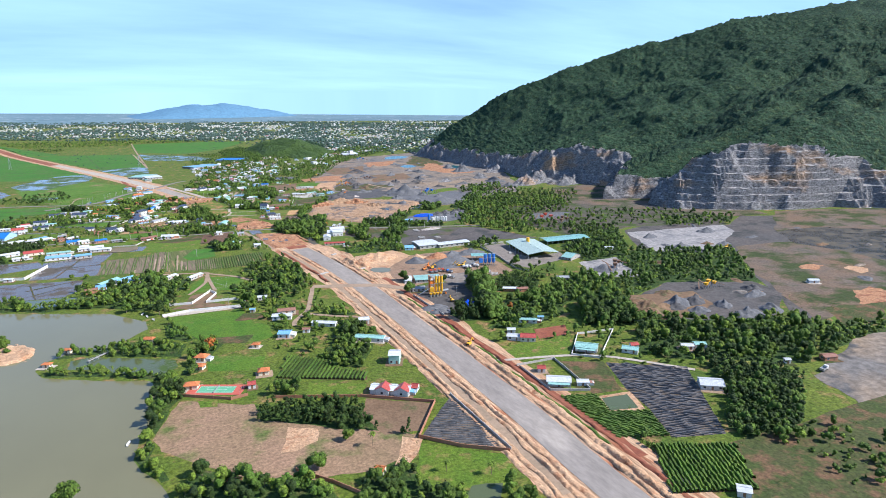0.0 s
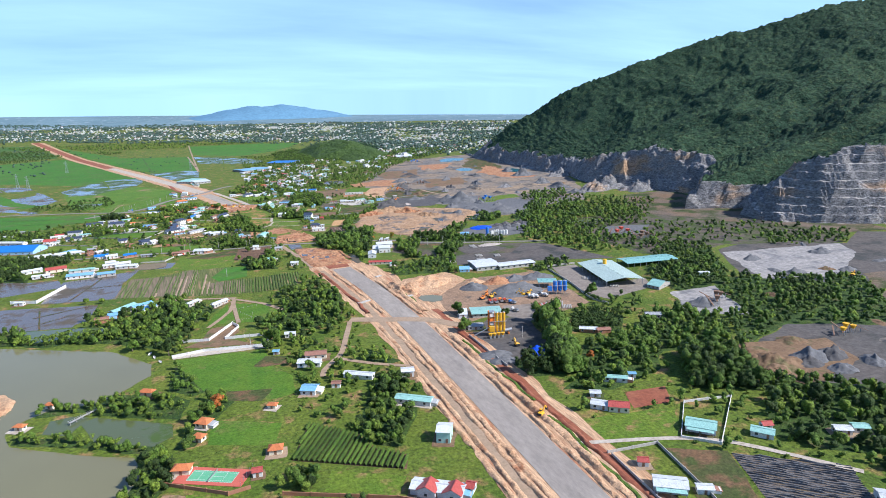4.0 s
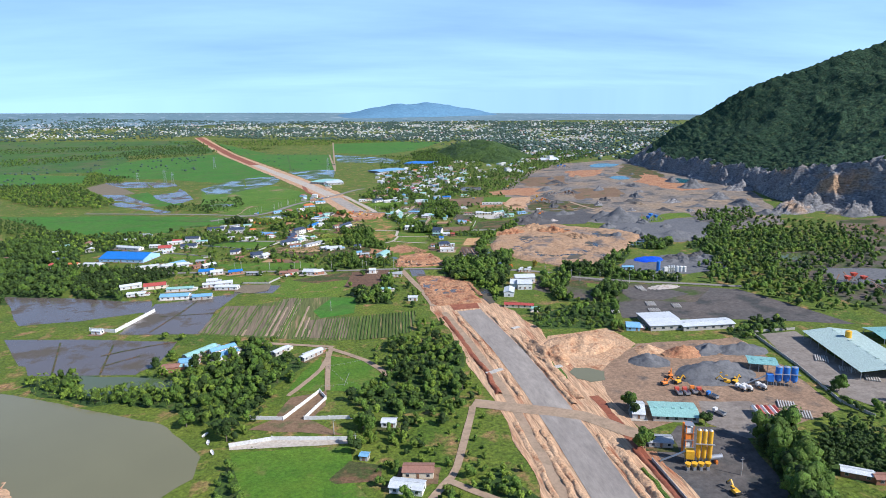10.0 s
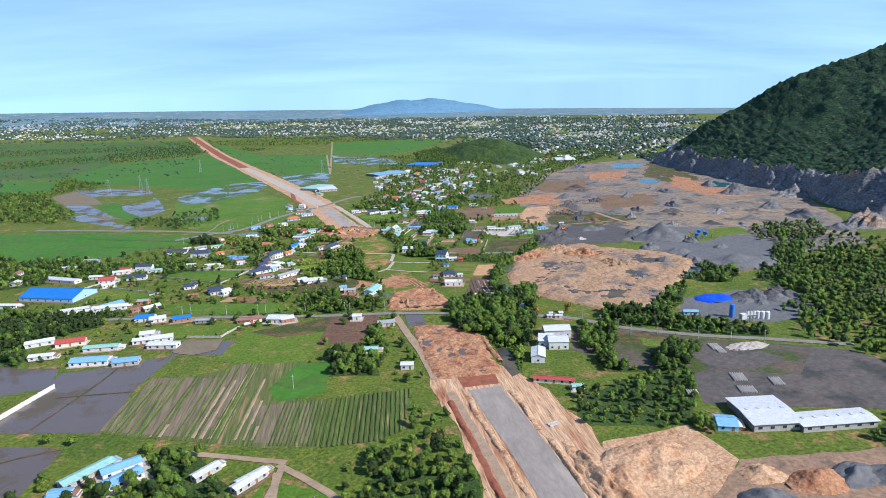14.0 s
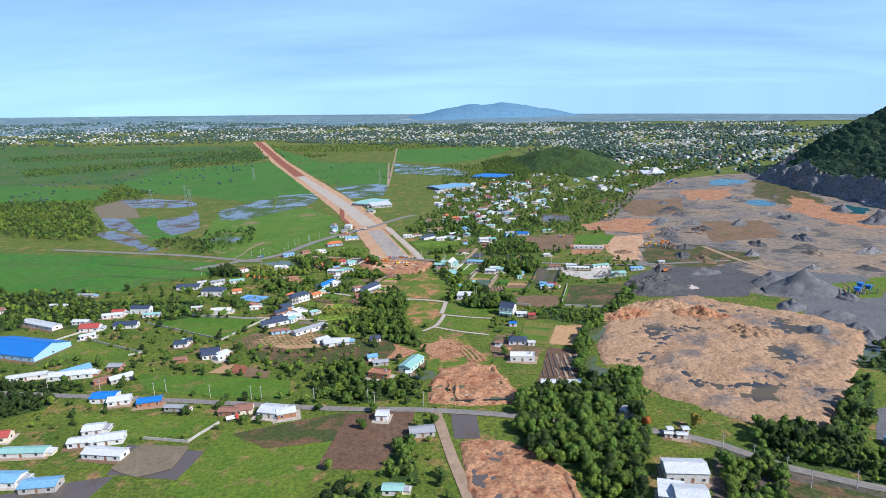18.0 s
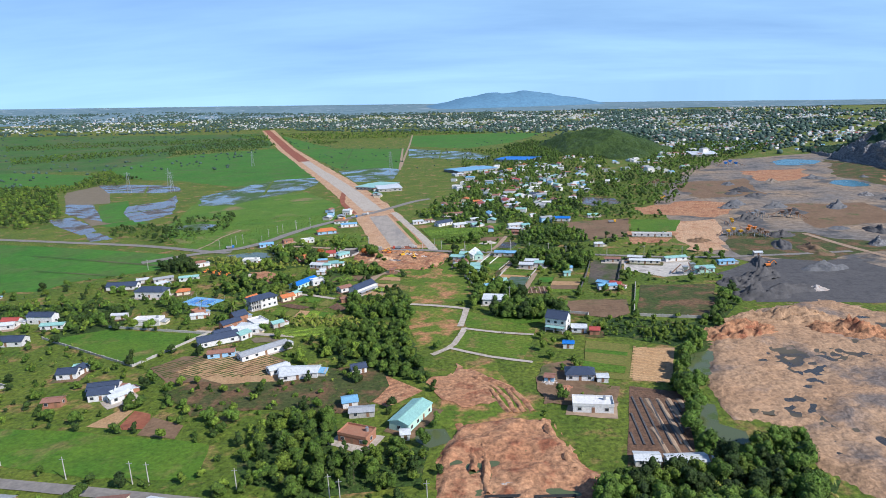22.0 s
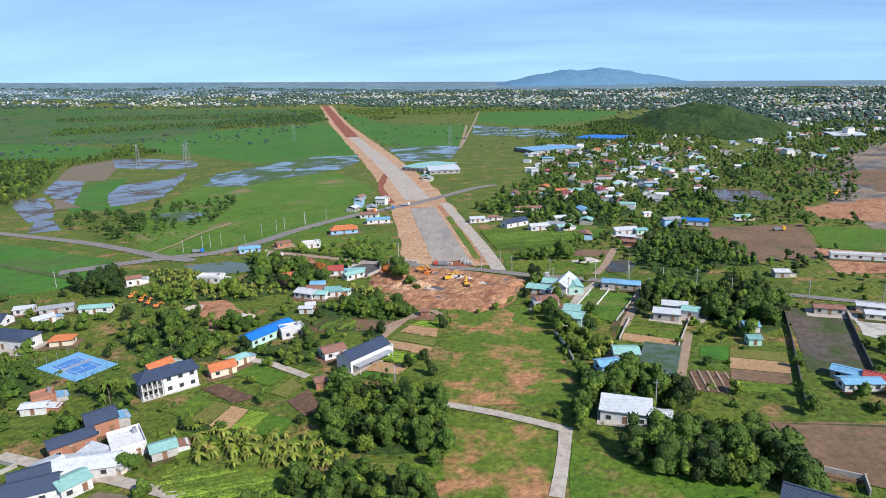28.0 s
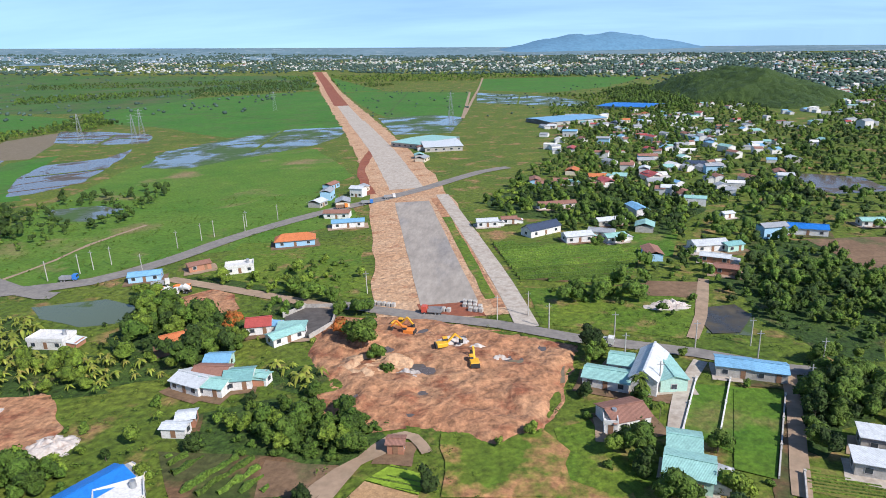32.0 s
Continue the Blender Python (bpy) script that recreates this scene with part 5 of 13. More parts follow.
def court(x, y, rot, w, d, base_mat, line_w=0.12, label=""):
    """A tennis court: surround, playing surface, lines and net."""
    KEEP_OFF.append((x, y, w / 2, d / 2, math.cos(radians(rot)), math.sin(radians(rot))))
    base = new("tennis_court")
    base.matrix_basis = pose(x, y, gz(x, y) + 0.12, 0, 0, rot)
    box("surround", M[base_mat[0]], base, 0, 0, -0.1, w, d, 0.14)
    pw, pd = w * 0.66, d * 0.62
    box("playing_surface", M[base_mat[1]], base, 0, 0, 0.0, pw, pd, 0.06)
    for xx, yy, ww, dd in ((0, -pd / 2, pw, line_w), (0, pd / 2, pw, line_w), (-pw / 2, 0, line_w, pd), (pw / 2, 0, line_w, pd), (0, -pd * 0.37, pw, line_w), (0, pd * 0.37, pw, line_w), (-pw * 0.27, 0, line_w, pd * 0.74), (pw * 0.27, 0, line_w, pd * 0.74), (0, 0, pw * 0.54, line_w)):
        box("court_line", M["wallwhite"], base, xx, yy, 0.062, ww, dd, 0.01)
    net = box("net", M["steel"], base, 0, 0, 0.06, 0.06, pd + 1.0, 0.9)
    for s in (-1, 1):
        box("net_post", M["steel"], net, 0, s * (pd / 2 + 0.5), 0, 0.12, 0.12, 1.1)
    for sx in (-1, 1):
        for k in range(5):
            box("fence_post", M["steel"], base, sx * w / 2, (k - 2) * d / 4, 0, 0.1, 0.1, 3.0)
    return tagged(base, label, "tennis court")


M["court_blue"] = material("blue_court_paint", (0.06, 0.2, 0.48), (0.08, 0.23, 0.5), 0.3, rough=0.7)
M["court_sky"] = material("light_blue_court_paint", (0.16, 0.36, 0.56), (0.18, 0.38, 0.58), 0.3, rough=0.7)
M["court_green"] = material("green_court_paint", (0.12, 0.36, 0.2), (0.14, 0.38, 0.22), 0.3, rough=0.7)
M["court_red"] = material("red_court_paint", (0.5, 0.12, 0.08), (0.46, 0.11, 0.08), 0.3, rough=0.7)
M["tarp"] = ROOF["tarp"]
M["net"] = material("dark_green_shade_net", (0.075, 0.115, 0.09), (0.1, 0.13, 0.115), 0.2, (0.05, 0.095, 0.04), 0.25, rough=0.9, cover=(0.45, 0.6))


# ---- town ----
def cottages(pts, n, seed, spread=8.0):
    """Small houses of the town, each its own thing: walls, roof, door and windows."""
    rng = np.random.default_rng(seed)
    xs, ys = [p[0] for p in pts], [p[1] for p in pts]
    done, tries = 0, 0
    roofs = ["white", "grey", "rust", "mint", "grey", "red", "rust", "orange", "sky", "white", "rust", "navy"]
    while done < n and tries < n * 60:
        tries += 1
        x, y = rng.uniform(min(xs), max(xs)), rng.uniform(min(ys), max(ys))
        if not inside(x, y, pts) or not free(x, y, spread * 0.6):
            continue
        k = int(rng.integers(len(roofs)))
        key = ("cottage", k)
        rot = float(rng.choice([0, 90, 12, 102, -15, 75]))
        m = pose(x, y, gz(x, y), 0, 0, rot)
        if key not in PROTO:
            base = new("house")
            w, d, h = 8 + (k % 3) * 2.5, 6 + (k % 2) * 1.5, 2.8 + (k % 4 == 0) * 2.2
            wm = WALL[("white", "cream", "white", "grey", "blue", "white")[k % 6]]
            box("wall", wm, base, 0, 0, -0.3, w, d, h + 0.3)
            bm = bmesh.new()
            prism(bm, w, d, h, d * 0.2, over=0.5)
            part("roof", bm, ROOF[roofs[k]], base)
            box("door", M["door"], base, 0, -d / 2 - 0.03, 0, 1.1, 0.1, 2.1)
            for s in (-1, 1):
                box("window", M["glass"], base, s * w * 0.3, -d / 2 - 0.03, 0.9, 1.4, 0.1, 1.2)
            tagged(base, "small town house with a %s roof" % roofs[k], "house", group="houses of the town")
            PROTO[key] = base
            base.matrix_basis = m
        else:
            copy_thing(PROTO[key], m)
        KEEP_OFF.append((x, y, 5, 5, 1, 0))
        done += 1


def far_town(pts, n, seed, size=1.0, tall=0.06, name="far_houses", clump=160.0):
    """Distant houses, in one mesh: box walls with pitched lids."""
    rng = np.random.default_rng(seed)
    xs, ys = [p[0] for p in pts], [p[1] for p in pts]
    V, Fc, off, done = {}, {}, {}, 0
    mats = ("white",) * 2 + ("grey",) * 4 + ("red", "mint", "rust", "rust", "sky")
    while done < n:
        x, y = rng.uniform(min(xs), max(xs)), rng.uniform(min(ys), max(ys))
        if not inside(x, y, pts) or fbm(x, y, clump, 3, seed) < rng.uniform(-0.5, 0.35):
            continue
        w, d, h = rng.uniform(6, 15) * size, rng.uniform(6, 10) * size, rng.uniform(3, 6) * size
        if rng.random() < tall:
            w, d, h = w * 1.3, d * 1.3, h * rng.uniform(1.8, 3.2)
        a = rng.choice([0, 0.4, 1.57, 1.97, -0.3])
        c, s = math.cos(a), math.sin(a)
        z = gz(x, y) - 0.5
        v = [(-w / 2, -d / 2, 0), (w / 2, -d / 2, 0), (w / 2, d / 2, 0), (-w / 2, d / 2, 0), (-w / 2, -d / 2, h), (w / 2, -d / 2, h), (w / 2, d / 2, h), (-w / 2, d / 2, h), (-w / 2, 0, h * 1.0 + d * 0.18), (w / 2, 0, h + d * 0.18)]
        k = mats[int(rng.integers(len(mats)))]
        top = [(p[0] * 1.06, p[1] * 1.06, p[2] + 0.06) for p in v[4:]]
        for key, vv, ff in (("white", v, ((0, 1, 5), (0, 5, 4), (1, 2, 6), (1, 6, 5), (2, 3, 7), (2, 7, 6), (3, 0, 4), (3, 4, 7), (5, 6, 9), (7, 4, 8))), (k, top, ((0, 1, 5), (0, 5, 4), (2, 3, 4), (2, 4, 5)))):
            o = off.get(key, 0)
            V.setdefault(key, []).extend((x + p[0] * c - p[1] * s, y + p[0] * s + p[1] * c, z + p[2]) for p in vv)
            Fc.setdefault(key, []).extend([q + o for q in t] for t in ff)
            off[key] = o + len(vv)
        done += 1
    for k in V:
        tagged(big_mesh(name, np.array(V[k]), np.array(Fc[k]), ROOF[k] if k != "white" else M["wallwhite"]), "crowd of small pale houses in the distant town", "houses", kind="stuff")


def far_trees(pts, n, seed, lo=2.5, hi=5.0, mat="far_leaf", clump=220.0, name="far_trees"):
    rng = np.random.default_rng(seed)
    xs, ys = [p[0] for p in pts], [p[1] for p in pts]
    out = []
    while len(out) < n:
        x, y = rng.uniform(min(xs), max(xs)), rng.uniform(min(ys), max(ys))
        if inside(x, y, pts) and fbm(x, y, clump, 3, seed) > rng.uniform(-0.35, 0.3):
            out.append((x, y, gz(x, y), rng.uniform(lo, hi)))
    v0, f0 = ico_blob(1)
    scatter(name, np.array(out), v0, f0, M[mat], rng, 0.7, sink=0.2, label="belts of trees on the distant plain")


def far_hill(x, y, length, width, height, rot, seed, mat, name="hill", label=""):
    n, m = 48, 14
    v, f = [], []
    c, s = math.cos(radians(rot)), math.sin(radians(rot))
    for j in range(m + 1):
        for i in range(n + 1):
            a, b = i / n * 2 - 1, j / m * 2 - 1
            prof = max(0.0, 1 - abs(a) ** 2.1) ** 1.25 * max(0.0, 1 - b * b)
            z = height * prof * (1 + 0.22 * fbm(a * 3 + seed, b * 2, 1.0, 4, seed)) - 6
            px, py = a * length / 2, b * width / 2
            X, Y = x + px * c - py * s, y + px * s + py * c
            v.append((X, Y, gz(X, Y) + z))
    for j in range(m):
        for i in range(n):
            o = j * (n + 1) + i
            f.append((o, o + 1, o + n + 2, o + n + 1))
    if name == "wooded_hill":
        rng = np.random.default_rng(seed)
        grid = np.array(v).reshape(m + 1, n + 1, 3)
        pts = []
        for k in range(1500):
            j, i = rng.uniform(0, m - 0.01), rng.uniform(0, n - 0.01)
            j0, i0 = int(j), int(i)
            p = grid[j0, i0] * (1 - j + j0) * (1 - i + i0) + grid[j0 + 1, i0] * (j - j0) * (1 - i + i0) + grid[j0, i0 + 1] * (1 - j + j0) * (i - i0) + grid[j0 + 1, i0 + 1] * (j - j0) * (i - i0)
            pts.append((*p, rng.uniform(2.5, 5.0)))
        v0, f0 = ico_blob(1)
        scatter("hill_trees", np.array(pts), v0, f0, mat, rng, 0.6, sink=0.3, smooth=False)
    return tagged(mesh_object(name, v, f, mat, smooth=True), label, "hill", kind="structure")


# the blue of distance haze is painted straight into the hill's colour
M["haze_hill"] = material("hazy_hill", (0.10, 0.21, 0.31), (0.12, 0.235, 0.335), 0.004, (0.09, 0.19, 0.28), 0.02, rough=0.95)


def scrub(pts, n, seed):
    """Low tufts and shrubs over the free ground, in one mesh."""
    rng = np.random.default_rng(seed)
    xs, ys = [p[0] for p in pts], [p[1] for p in pts]
    spots, tries = [], 0
    while len(spots) < n and tries < n * 6:
        tries += 1
        x, y = rng.uniform(min(xs), max(xs)), rng.uniform(min(ys), max(ys))
        if inside(x, y, pts) and free(x, y, 0.3) and fbm(x, y, 30, 3, seed) > rng.uniform(-0.5, 0.3):
            spots.append((x, y, rng.uniform(0.2, 0.6)))
    for mat in ("leaf", "leaf_light"):
        V, Fc, off = [], [], 0
        for x, y, s in spots[::2] if mat == "leaf" else spots[1::2]:
            (cv, cf), _, _ = KINDS["gbush", int(rng.integers(4))]
            cv, cf = cv[-48:], cf[-16:] - (len(cv) - 48)
            a = rng.uniform(0, 6.283)
            c, sn = math.cos(a), math.sin(a)
            R = np.array(((c, -sn, 0), (sn, c, 0), (0, 0, rng.uniform(0.5, 1.0)))) * s
            V.append(cv @ R.T + np.array((x, y, gz(x, y))))
            Fc.append(cf + off)
            off += len(cv)
        if V:
            tagged(big_mesh("scrub", np.concatenate(V), np.concatenate(Fc), M[mat]), "low green shrubs and weeds on open ground", "shrubs", kind="stuff")


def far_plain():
    """The last of the plain before the horizon, haze painted into its pale colour."""
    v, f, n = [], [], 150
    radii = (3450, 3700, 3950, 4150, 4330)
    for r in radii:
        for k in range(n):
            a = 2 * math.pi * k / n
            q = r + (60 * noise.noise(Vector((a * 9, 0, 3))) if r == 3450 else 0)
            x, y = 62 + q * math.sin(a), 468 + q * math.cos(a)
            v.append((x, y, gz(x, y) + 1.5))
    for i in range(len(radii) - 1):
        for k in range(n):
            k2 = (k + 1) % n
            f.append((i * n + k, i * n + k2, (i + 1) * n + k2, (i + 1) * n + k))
    return tagged(mesh_object("backdrop_plain", v, f, M["far_plain"], smooth=True), "plain at the horizon with pale blue haze in its colour", "distance", kind="structure")


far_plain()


# ---- mountain and plain ----
mountain()

# ---- water ----
patch("lake", "lake", 0.1, [(-90.6, 570.3), (-16.5, 525.8), (8.5, 490.5), (8.6, 472.8), (-5.3, 457.3), (-19, 446.9), (-40, 448.4), (-53.3, 438.8), (-56.3, 428.1), (-51.6, 414.4), (-20.6, 392), (4.1, 377.6), (8.1, 362.7), (1.3, 343.7), (1.8, 326.1), (-4.1, 310.6), (-7.8, 290.4), (-5.1, 278.8), (-0.1, 268.8), (4, 252.1), (3.4, 222.6), (-52, 240.4), (-158.5, 336.2), (-262.3, 611.9), (-168.3, 610.8)], 1.2, 5.0, "broad silty brown lake with grassy banks", "lake")
patch("pond", "pond", 0.1, [(-23.1, 426.1), (-15.8, 429), (20.2, 403.8), (20.6, 390.7), (12.2, 384.4), (-14.6, 401.9)], 1.2, 5.0, "still green fish pond beside the lake", "pond")
patch("pond", "pond", 0.1, [(-37.9, 434.8), (-25.4, 435.6), (-19, 429.8), (-26.7, 413.6), (-39.4, 421.1)], 1.2, 5.0, "small fish pond with a footbridge", "pond")
patch("flooded_field", "flood", 0.12, [(-149.4, 677), (-37.7, 642.4), (-48, 593.6), (-112.8, 607.7)], 1.2, 5.0, "flooded brown rice field", "field")
patch("flooded_field", "flood", 0.12, [(-94.8, 664), (-35.7, 644.9), (-38.8, 605.7), (-49.3, 596.3), (-65.5, 601.3), (-125.7, 625.5), (-158.4, 679.1)], 1.2, 5.0, "flooded brown field", "field")
patch("flooded_field", "flood", 0.12, [(-73.6, 738.8), (-10.2, 751.5), (-21.5, 707), (-22.3, 656.7), (-80.8, 670.7)], 1.2, 5.0, "flooded grey-brown field", "field")
patch("flooded_field", "flood", 0.12, [(-211.1, 795), (-137.4, 770.5), (-104, 754.6), (-78.5, 748), (-72, 719.6), (-115.9, 709.2), (-161.4, 708.4)], 1.2, 5.0, "flooded grey-brown field", "field")
patch("pond", "flood", 0.12, [(-15.6, 778.6), (34.1, 765.3), (24.8, 744.6), (-14.2, 752.6)], 1.2, 5.0, "muddy pond", "pond")
patch("pond", "pond", 0.12, [(-83.7, 600.9), (-46.6, 589.9), (-22.1, 579.4), (-19.5, 566), (-67.4, 569.8)], 1.2, 5.0, "dark pond under trees", "pond")
patch("muddy_field", "mud", 0.11, [(-401.5, 1584), (-370.7, 1634), (-294.7, 1477.6), (-334.4, 1466)], 1.2, 5.0, "bare muddy field", "field", block=False)
patch("flooded_field", "flood", 0.12, [(-425, 1702.6), (-357.2, 1689), (-273.8, 1646.1), (-254.9, 1618), (-237.2, 1570), (-274.8, 1565.8), (-351.2, 1589.4)], 2, 5.0, "flooded patch of rice field", "field")
patch("mud_field", "mud", 0.11, [(-429.2, 1619.9), (-415.2, 1693.7), (-351.2, 1589.4), (-318.8, 1514.2), (-313.8, 1470.5), (-356.4, 1484.5), (-407.6, 1571.9)], 2, 5.0, "wet brown ploughed field", "field")
patch("flooded_field", "flood", 0.13, [(-313.9, 1404.5), (-356.4, 1484.5), (-313.8, 1470.5), (-260.9, 1382.6), (-231.3, 1331.2), (-279.6, 1369.4)], 2, 5.0, "flooded patch of rice field", "field")
patch("flooded_field", "flood", 0.13, [(-230.8, 1379.3), (-253.1, 1439.4), (-219.6, 1473.9), (-227.4, 1528.2), (-202.6, 1471.5), (-167.3, 1363.5), (-177.3, 1326.2), (-189.3, 1317.2)], 2, 5.0, "flooded patch of rice field", "field")
patch("flooded_field", "flood", 0.13, [(-308.3, 1357.7), (-285.6, 1370), (-231.4, 1306.3), (-209.1, 1275.4), (-214.8, 1255.5), (-272.7, 1314.7)], 2, 5.0, "flooded channel among the rice fields", "field")
patch("flooded_field", "flood", 0.13, [(-214.8, 1261.4), (-201.3, 1264.4), (-170.1, 1228.7), (-187.3, 1219.5)], 2, 5.0, "flooded channel among the rice fields", "field")
patch("mud_field", "mud", 0.12, [(-272, 1362.7), (-231.3, 1331.2), (-212.2, 1314.3), (-231.4, 1306.3)], 2, 5.0, "wet brown mud bank", "field")
patch("wet_field", "wet_paddy", 0.12, [(-182, 1502.7), (-154.6, 1588.2), (-111.8, 1665.9), (-51.1, 1673.4), (-37, 1589), (-46.8, 1527.7), (-88.4, 1455.6), (-117.2, 1408.2), (-156.6, 1420)], 4, 5.0, "wet rice seedbeds", "field")
patch("wet_field", "wet_paddy", 0.12, [(-131.9, 1280.1), (-109.3, 1289.2), (-87.3, 1280.8), (-91.3, 1252.7), (-113.4, 1254.3)], 3, 5.0, "wet rice seedbeds", "field")
patch("meadow", "meadow", 0.085, [(-136, 1246.6), (-125.7, 1276.3), (-118.7, 1319.8), (-42, 1331), (29.3, 1309.6), (54.4, 1255.2), (17.9, 1203.3), (-14.9, 1192.1), (-34.5, 1167.9), (-64.9, 1158.8)], 6, 5.0, "green meadow with bare soil", "field", block=False)
patch("meadow", "meadow", 0.09, [(-122.3, 1239.9), (-71.5, 1275.3), (-6.6, 1291.7), (19.3, 1258.2), (-10.9, 1192.8), (-43, 1154.8), (-77.5, 1168.6)], 6, 5.0, "green meadow with bare soil", "field", block=False)
ribbon("track", "dirt_road", 0.3, 2.0, [(-68.2, 1164.4), (-63.1, 1188.3), (-62.9, 1210.8), (-54.2, 1244.5)], 1.2, "worn sandy track through a meadow", "road")
ribbon("field_bund", "brown", 0.3, 1.6, [(-233.5, 1250.9), (-228.8, 1306.1), (-196.7, 1333.2), (-161.6, 1362.9)], 0.6, "low earth bund between rice fields", "road")
ribbon("field_bund", "brown", 0.3, 1.4, [(-383.3, 1641.8), (-299.2, 1626.2), (-251.6, 1600)], 0.4, "low earth bund between rice fields", "road")
ribbon("field_bund", "brown", 0.3, 1.4, [(-214, 1356.8), (-195.1, 1384.7), (-187.6, 1423.8)], 0.4, "low earth bund between rice fields", "road")
ribbon("field_bund", "brown", 0.3, 1.4, [(-297.8, 1386.6), (-285.1, 1401.3), (-278.4, 1417.4)], 0.4, "low earth bund between rice fields", "road")
patch("flooded_field", "wet_paddy", 0.12, [(80, 2242), (222, 2057), (259, 1934), (240.2, 1854.4), (89, 1978)], 1.2, 5.0, "wet rice seedbeds", "field")
patch("flooded_field", "wet_paddy", 0.12, [(-31.3, 1763.9), (34.2, 1794.2), (80.9, 1755.7), (75.4, 1597.3), (18.3, 1590.2)], 1.2, 5.0, "flooded roadside plots", "field")
patch("pond", "flood", 0.12, [(305.2, 1352.6), (337.2, 1335.3), (334.5, 1298.2), (301.6, 1292.9), (294.3, 1309.1)], 1.2, 5.0, "pale muddy pond", "pond")
patch("pond", "turquoise", 0.6, [(736.8, 1600.9), (719.1, 1576.4), (697.6, 1560.7), (677.9, 1557.6), (660.8, 1559.3), (650.6, 1572.3), (658.8, 1594.4), (667.2, 1615.6), (685.6, 1634.1), (707.2, 1642.1), (719.1, 1630.8), (728.4, 1619.4)], 6.0, 2.5, "turquoise pool in the quarry", "pond")
patch("pond", "turquoise", 0.6, [(637.8, 1350.9), (630.3, 1341.8), (621.2, 1337), (612.5, 1339.2), (605.7, 1346.2), (605.7, 1358.5), (603.4, 1373.2), (613.9, 1381.8), (624.2, 1393.8), (637.9, 1394.4), (645.4, 1380.8), (642.9, 1363.7)], 6.0, 2.5, "turquoise pool in the quarry", "pond")
patch("pond", "turquoise", 0.6, [(720.5, 1275.1), (706.9, 1265.2), (692.7, 1251.1), (682.9, 1260.3), (679.3, 1270.9), (678.4, 1281.7), (684, 1293.6), (692.2, 1305.2), (704.3, 1311.3), (722.5, 1321.5), (720.5, 1301.5), (732.8, 1292.4)], 6.0, 2.5, "turquoise pool in the quarry", "pond")
patch("pond", "pond", 0.5, [(495.8, 751.6), (529, 750.6), (526, 726.2), (485, 725.4)], 1.2, 5.0, "dark green quarry pool", "pond")
patch("pond", "pond", 0.16, [(122.4, 846), (133.3, 844.9), (135.7, 836), (127.7, 832.4), (123, 837.3)], 1.2, 5.0, "green pool", "pond")
patch("pond", "pond", 0.16, [(242.6, 898.6), (255.5, 903), (257.2, 886.1), (245.7, 875.8), (235.5, 877)], 1.2, 5.0, "grey-green pool beside the earth dump", "pond")
patch("pond", "flood", 0.16, [(140.6, 792.3), (153.6, 787.1), (152.9, 764.7), (140.8, 765.7)], 1.2, 5.0, "shallow muddy pool", "pond")
patch("pond", "pond", 0.16, [(-35.7, 1136.8), (-12.9, 1144.5), (3.9, 1136.9), (7.6, 1125.3), (-7.5, 1120.9), (-25.6, 1127.3)], 1.2, 5.0, "dark weedy pond", "pond")
patch("pond", "pond", 0.16, [(187.1, 1130.9), (200.2, 1133.1), (194.3, 1117.2), (182.6, 1118.9)], 1.2, 5.0, "dark pond", "pond")

# ---- fields ----
patch("rice_field", "paddy_dull", 0.05, [(-2084, 3105), (-1237, 3066), (-438, 3025), (-327, 2487), (-603, 2501), (-440, 1947), (-769, 2023), (-1088, 1988)], 6, 25, "dull green and brown rice fields far off", "field", block=False)
patch("rice_field", "paddy", 0.07, [(-534, 2327), (-300, 2442), (-87.6, 1805.1), (-36.4, 1622.6), (-164.4, 1599.5), (-290.8, 1710.9), (-424.4, 1798.1), (-553, 1992)], 4, 20, "wide bright green rice field", "field")
patch("rice_field", "paddy", 0.07, [(-769, 2023), (-514.6, 1875.6), (-466.1, 1697.6), (-551.8, 1691.1), (-754.3, 1720.8), (-1040, 2067)], 3, 15, "bright green rice field", "field")
patch("rice_field", "paddy", 0.07, [(-399, 2944), (-117, 2357), (73, 2246), (75.9, 1757.7), (-23.7, 1779.4), (-96, 1974)], 3, 20, "wide bright green rice field", "field")
patch("rice_field", "paddy", 0.07, [(76, 2702), (351, 2671), (479, 2593), (338, 2294), (216, 2164), (78, 2326)], 3, 20, "wide bright green rice field", "field")
patch("rice_field", "meadow", 0.06, [(-172.9, 1466.8), (-38, 1501.7), (25.5, 1370), (-3.9, 1248.8), (-32.8, 1174.1), (-81.9, 1183.7), (-135.1, 1264.4)], 3, 12, "rough green meadow", "field", block=False)
patch("rice_field", "paddy", 0.07, [(-297.6, 1456.2), (-278.9, 1496.6), (-215.2, 1358.2), (-170, 1305.9), (-209.1, 1294.4), (-240.2, 1331.3)], 1.2, 5.0, "bright green rice plot", "field")
patch("rice_field", "paddy", 0.07, [(-436, 1271.3), (-239.7, 1214.3), (-81.2, 1149.2), (-73.9, 1099.7), (-127.1, 1075.8), (-135.7, 1055.4), (-243.4, 1059.9)], 2, 10, "bright green rice field", "field")
patch("bare_field", "bare_sandy", 0.06, [(16.6, 340.7), (51.4, 318.4), (50.1, 298.4), (91.8, 264.9), (113.4, 246.4), (105.9, 233.7), (81.1, 229.9), (60.1, 234.7), (33.1, 252.3), (23.5, 265), (3.8, 291.9), (1, 304.8)], 3, 5.0, "bare brown field with patches of grass", "field")
patch("grass_patch", "grass", 0.1, [(25.3, 337.2), (34.9, 333.1), (33.7, 325), (25.6, 328.2)], 2, 5.0, "small patch of bright grass", "field")
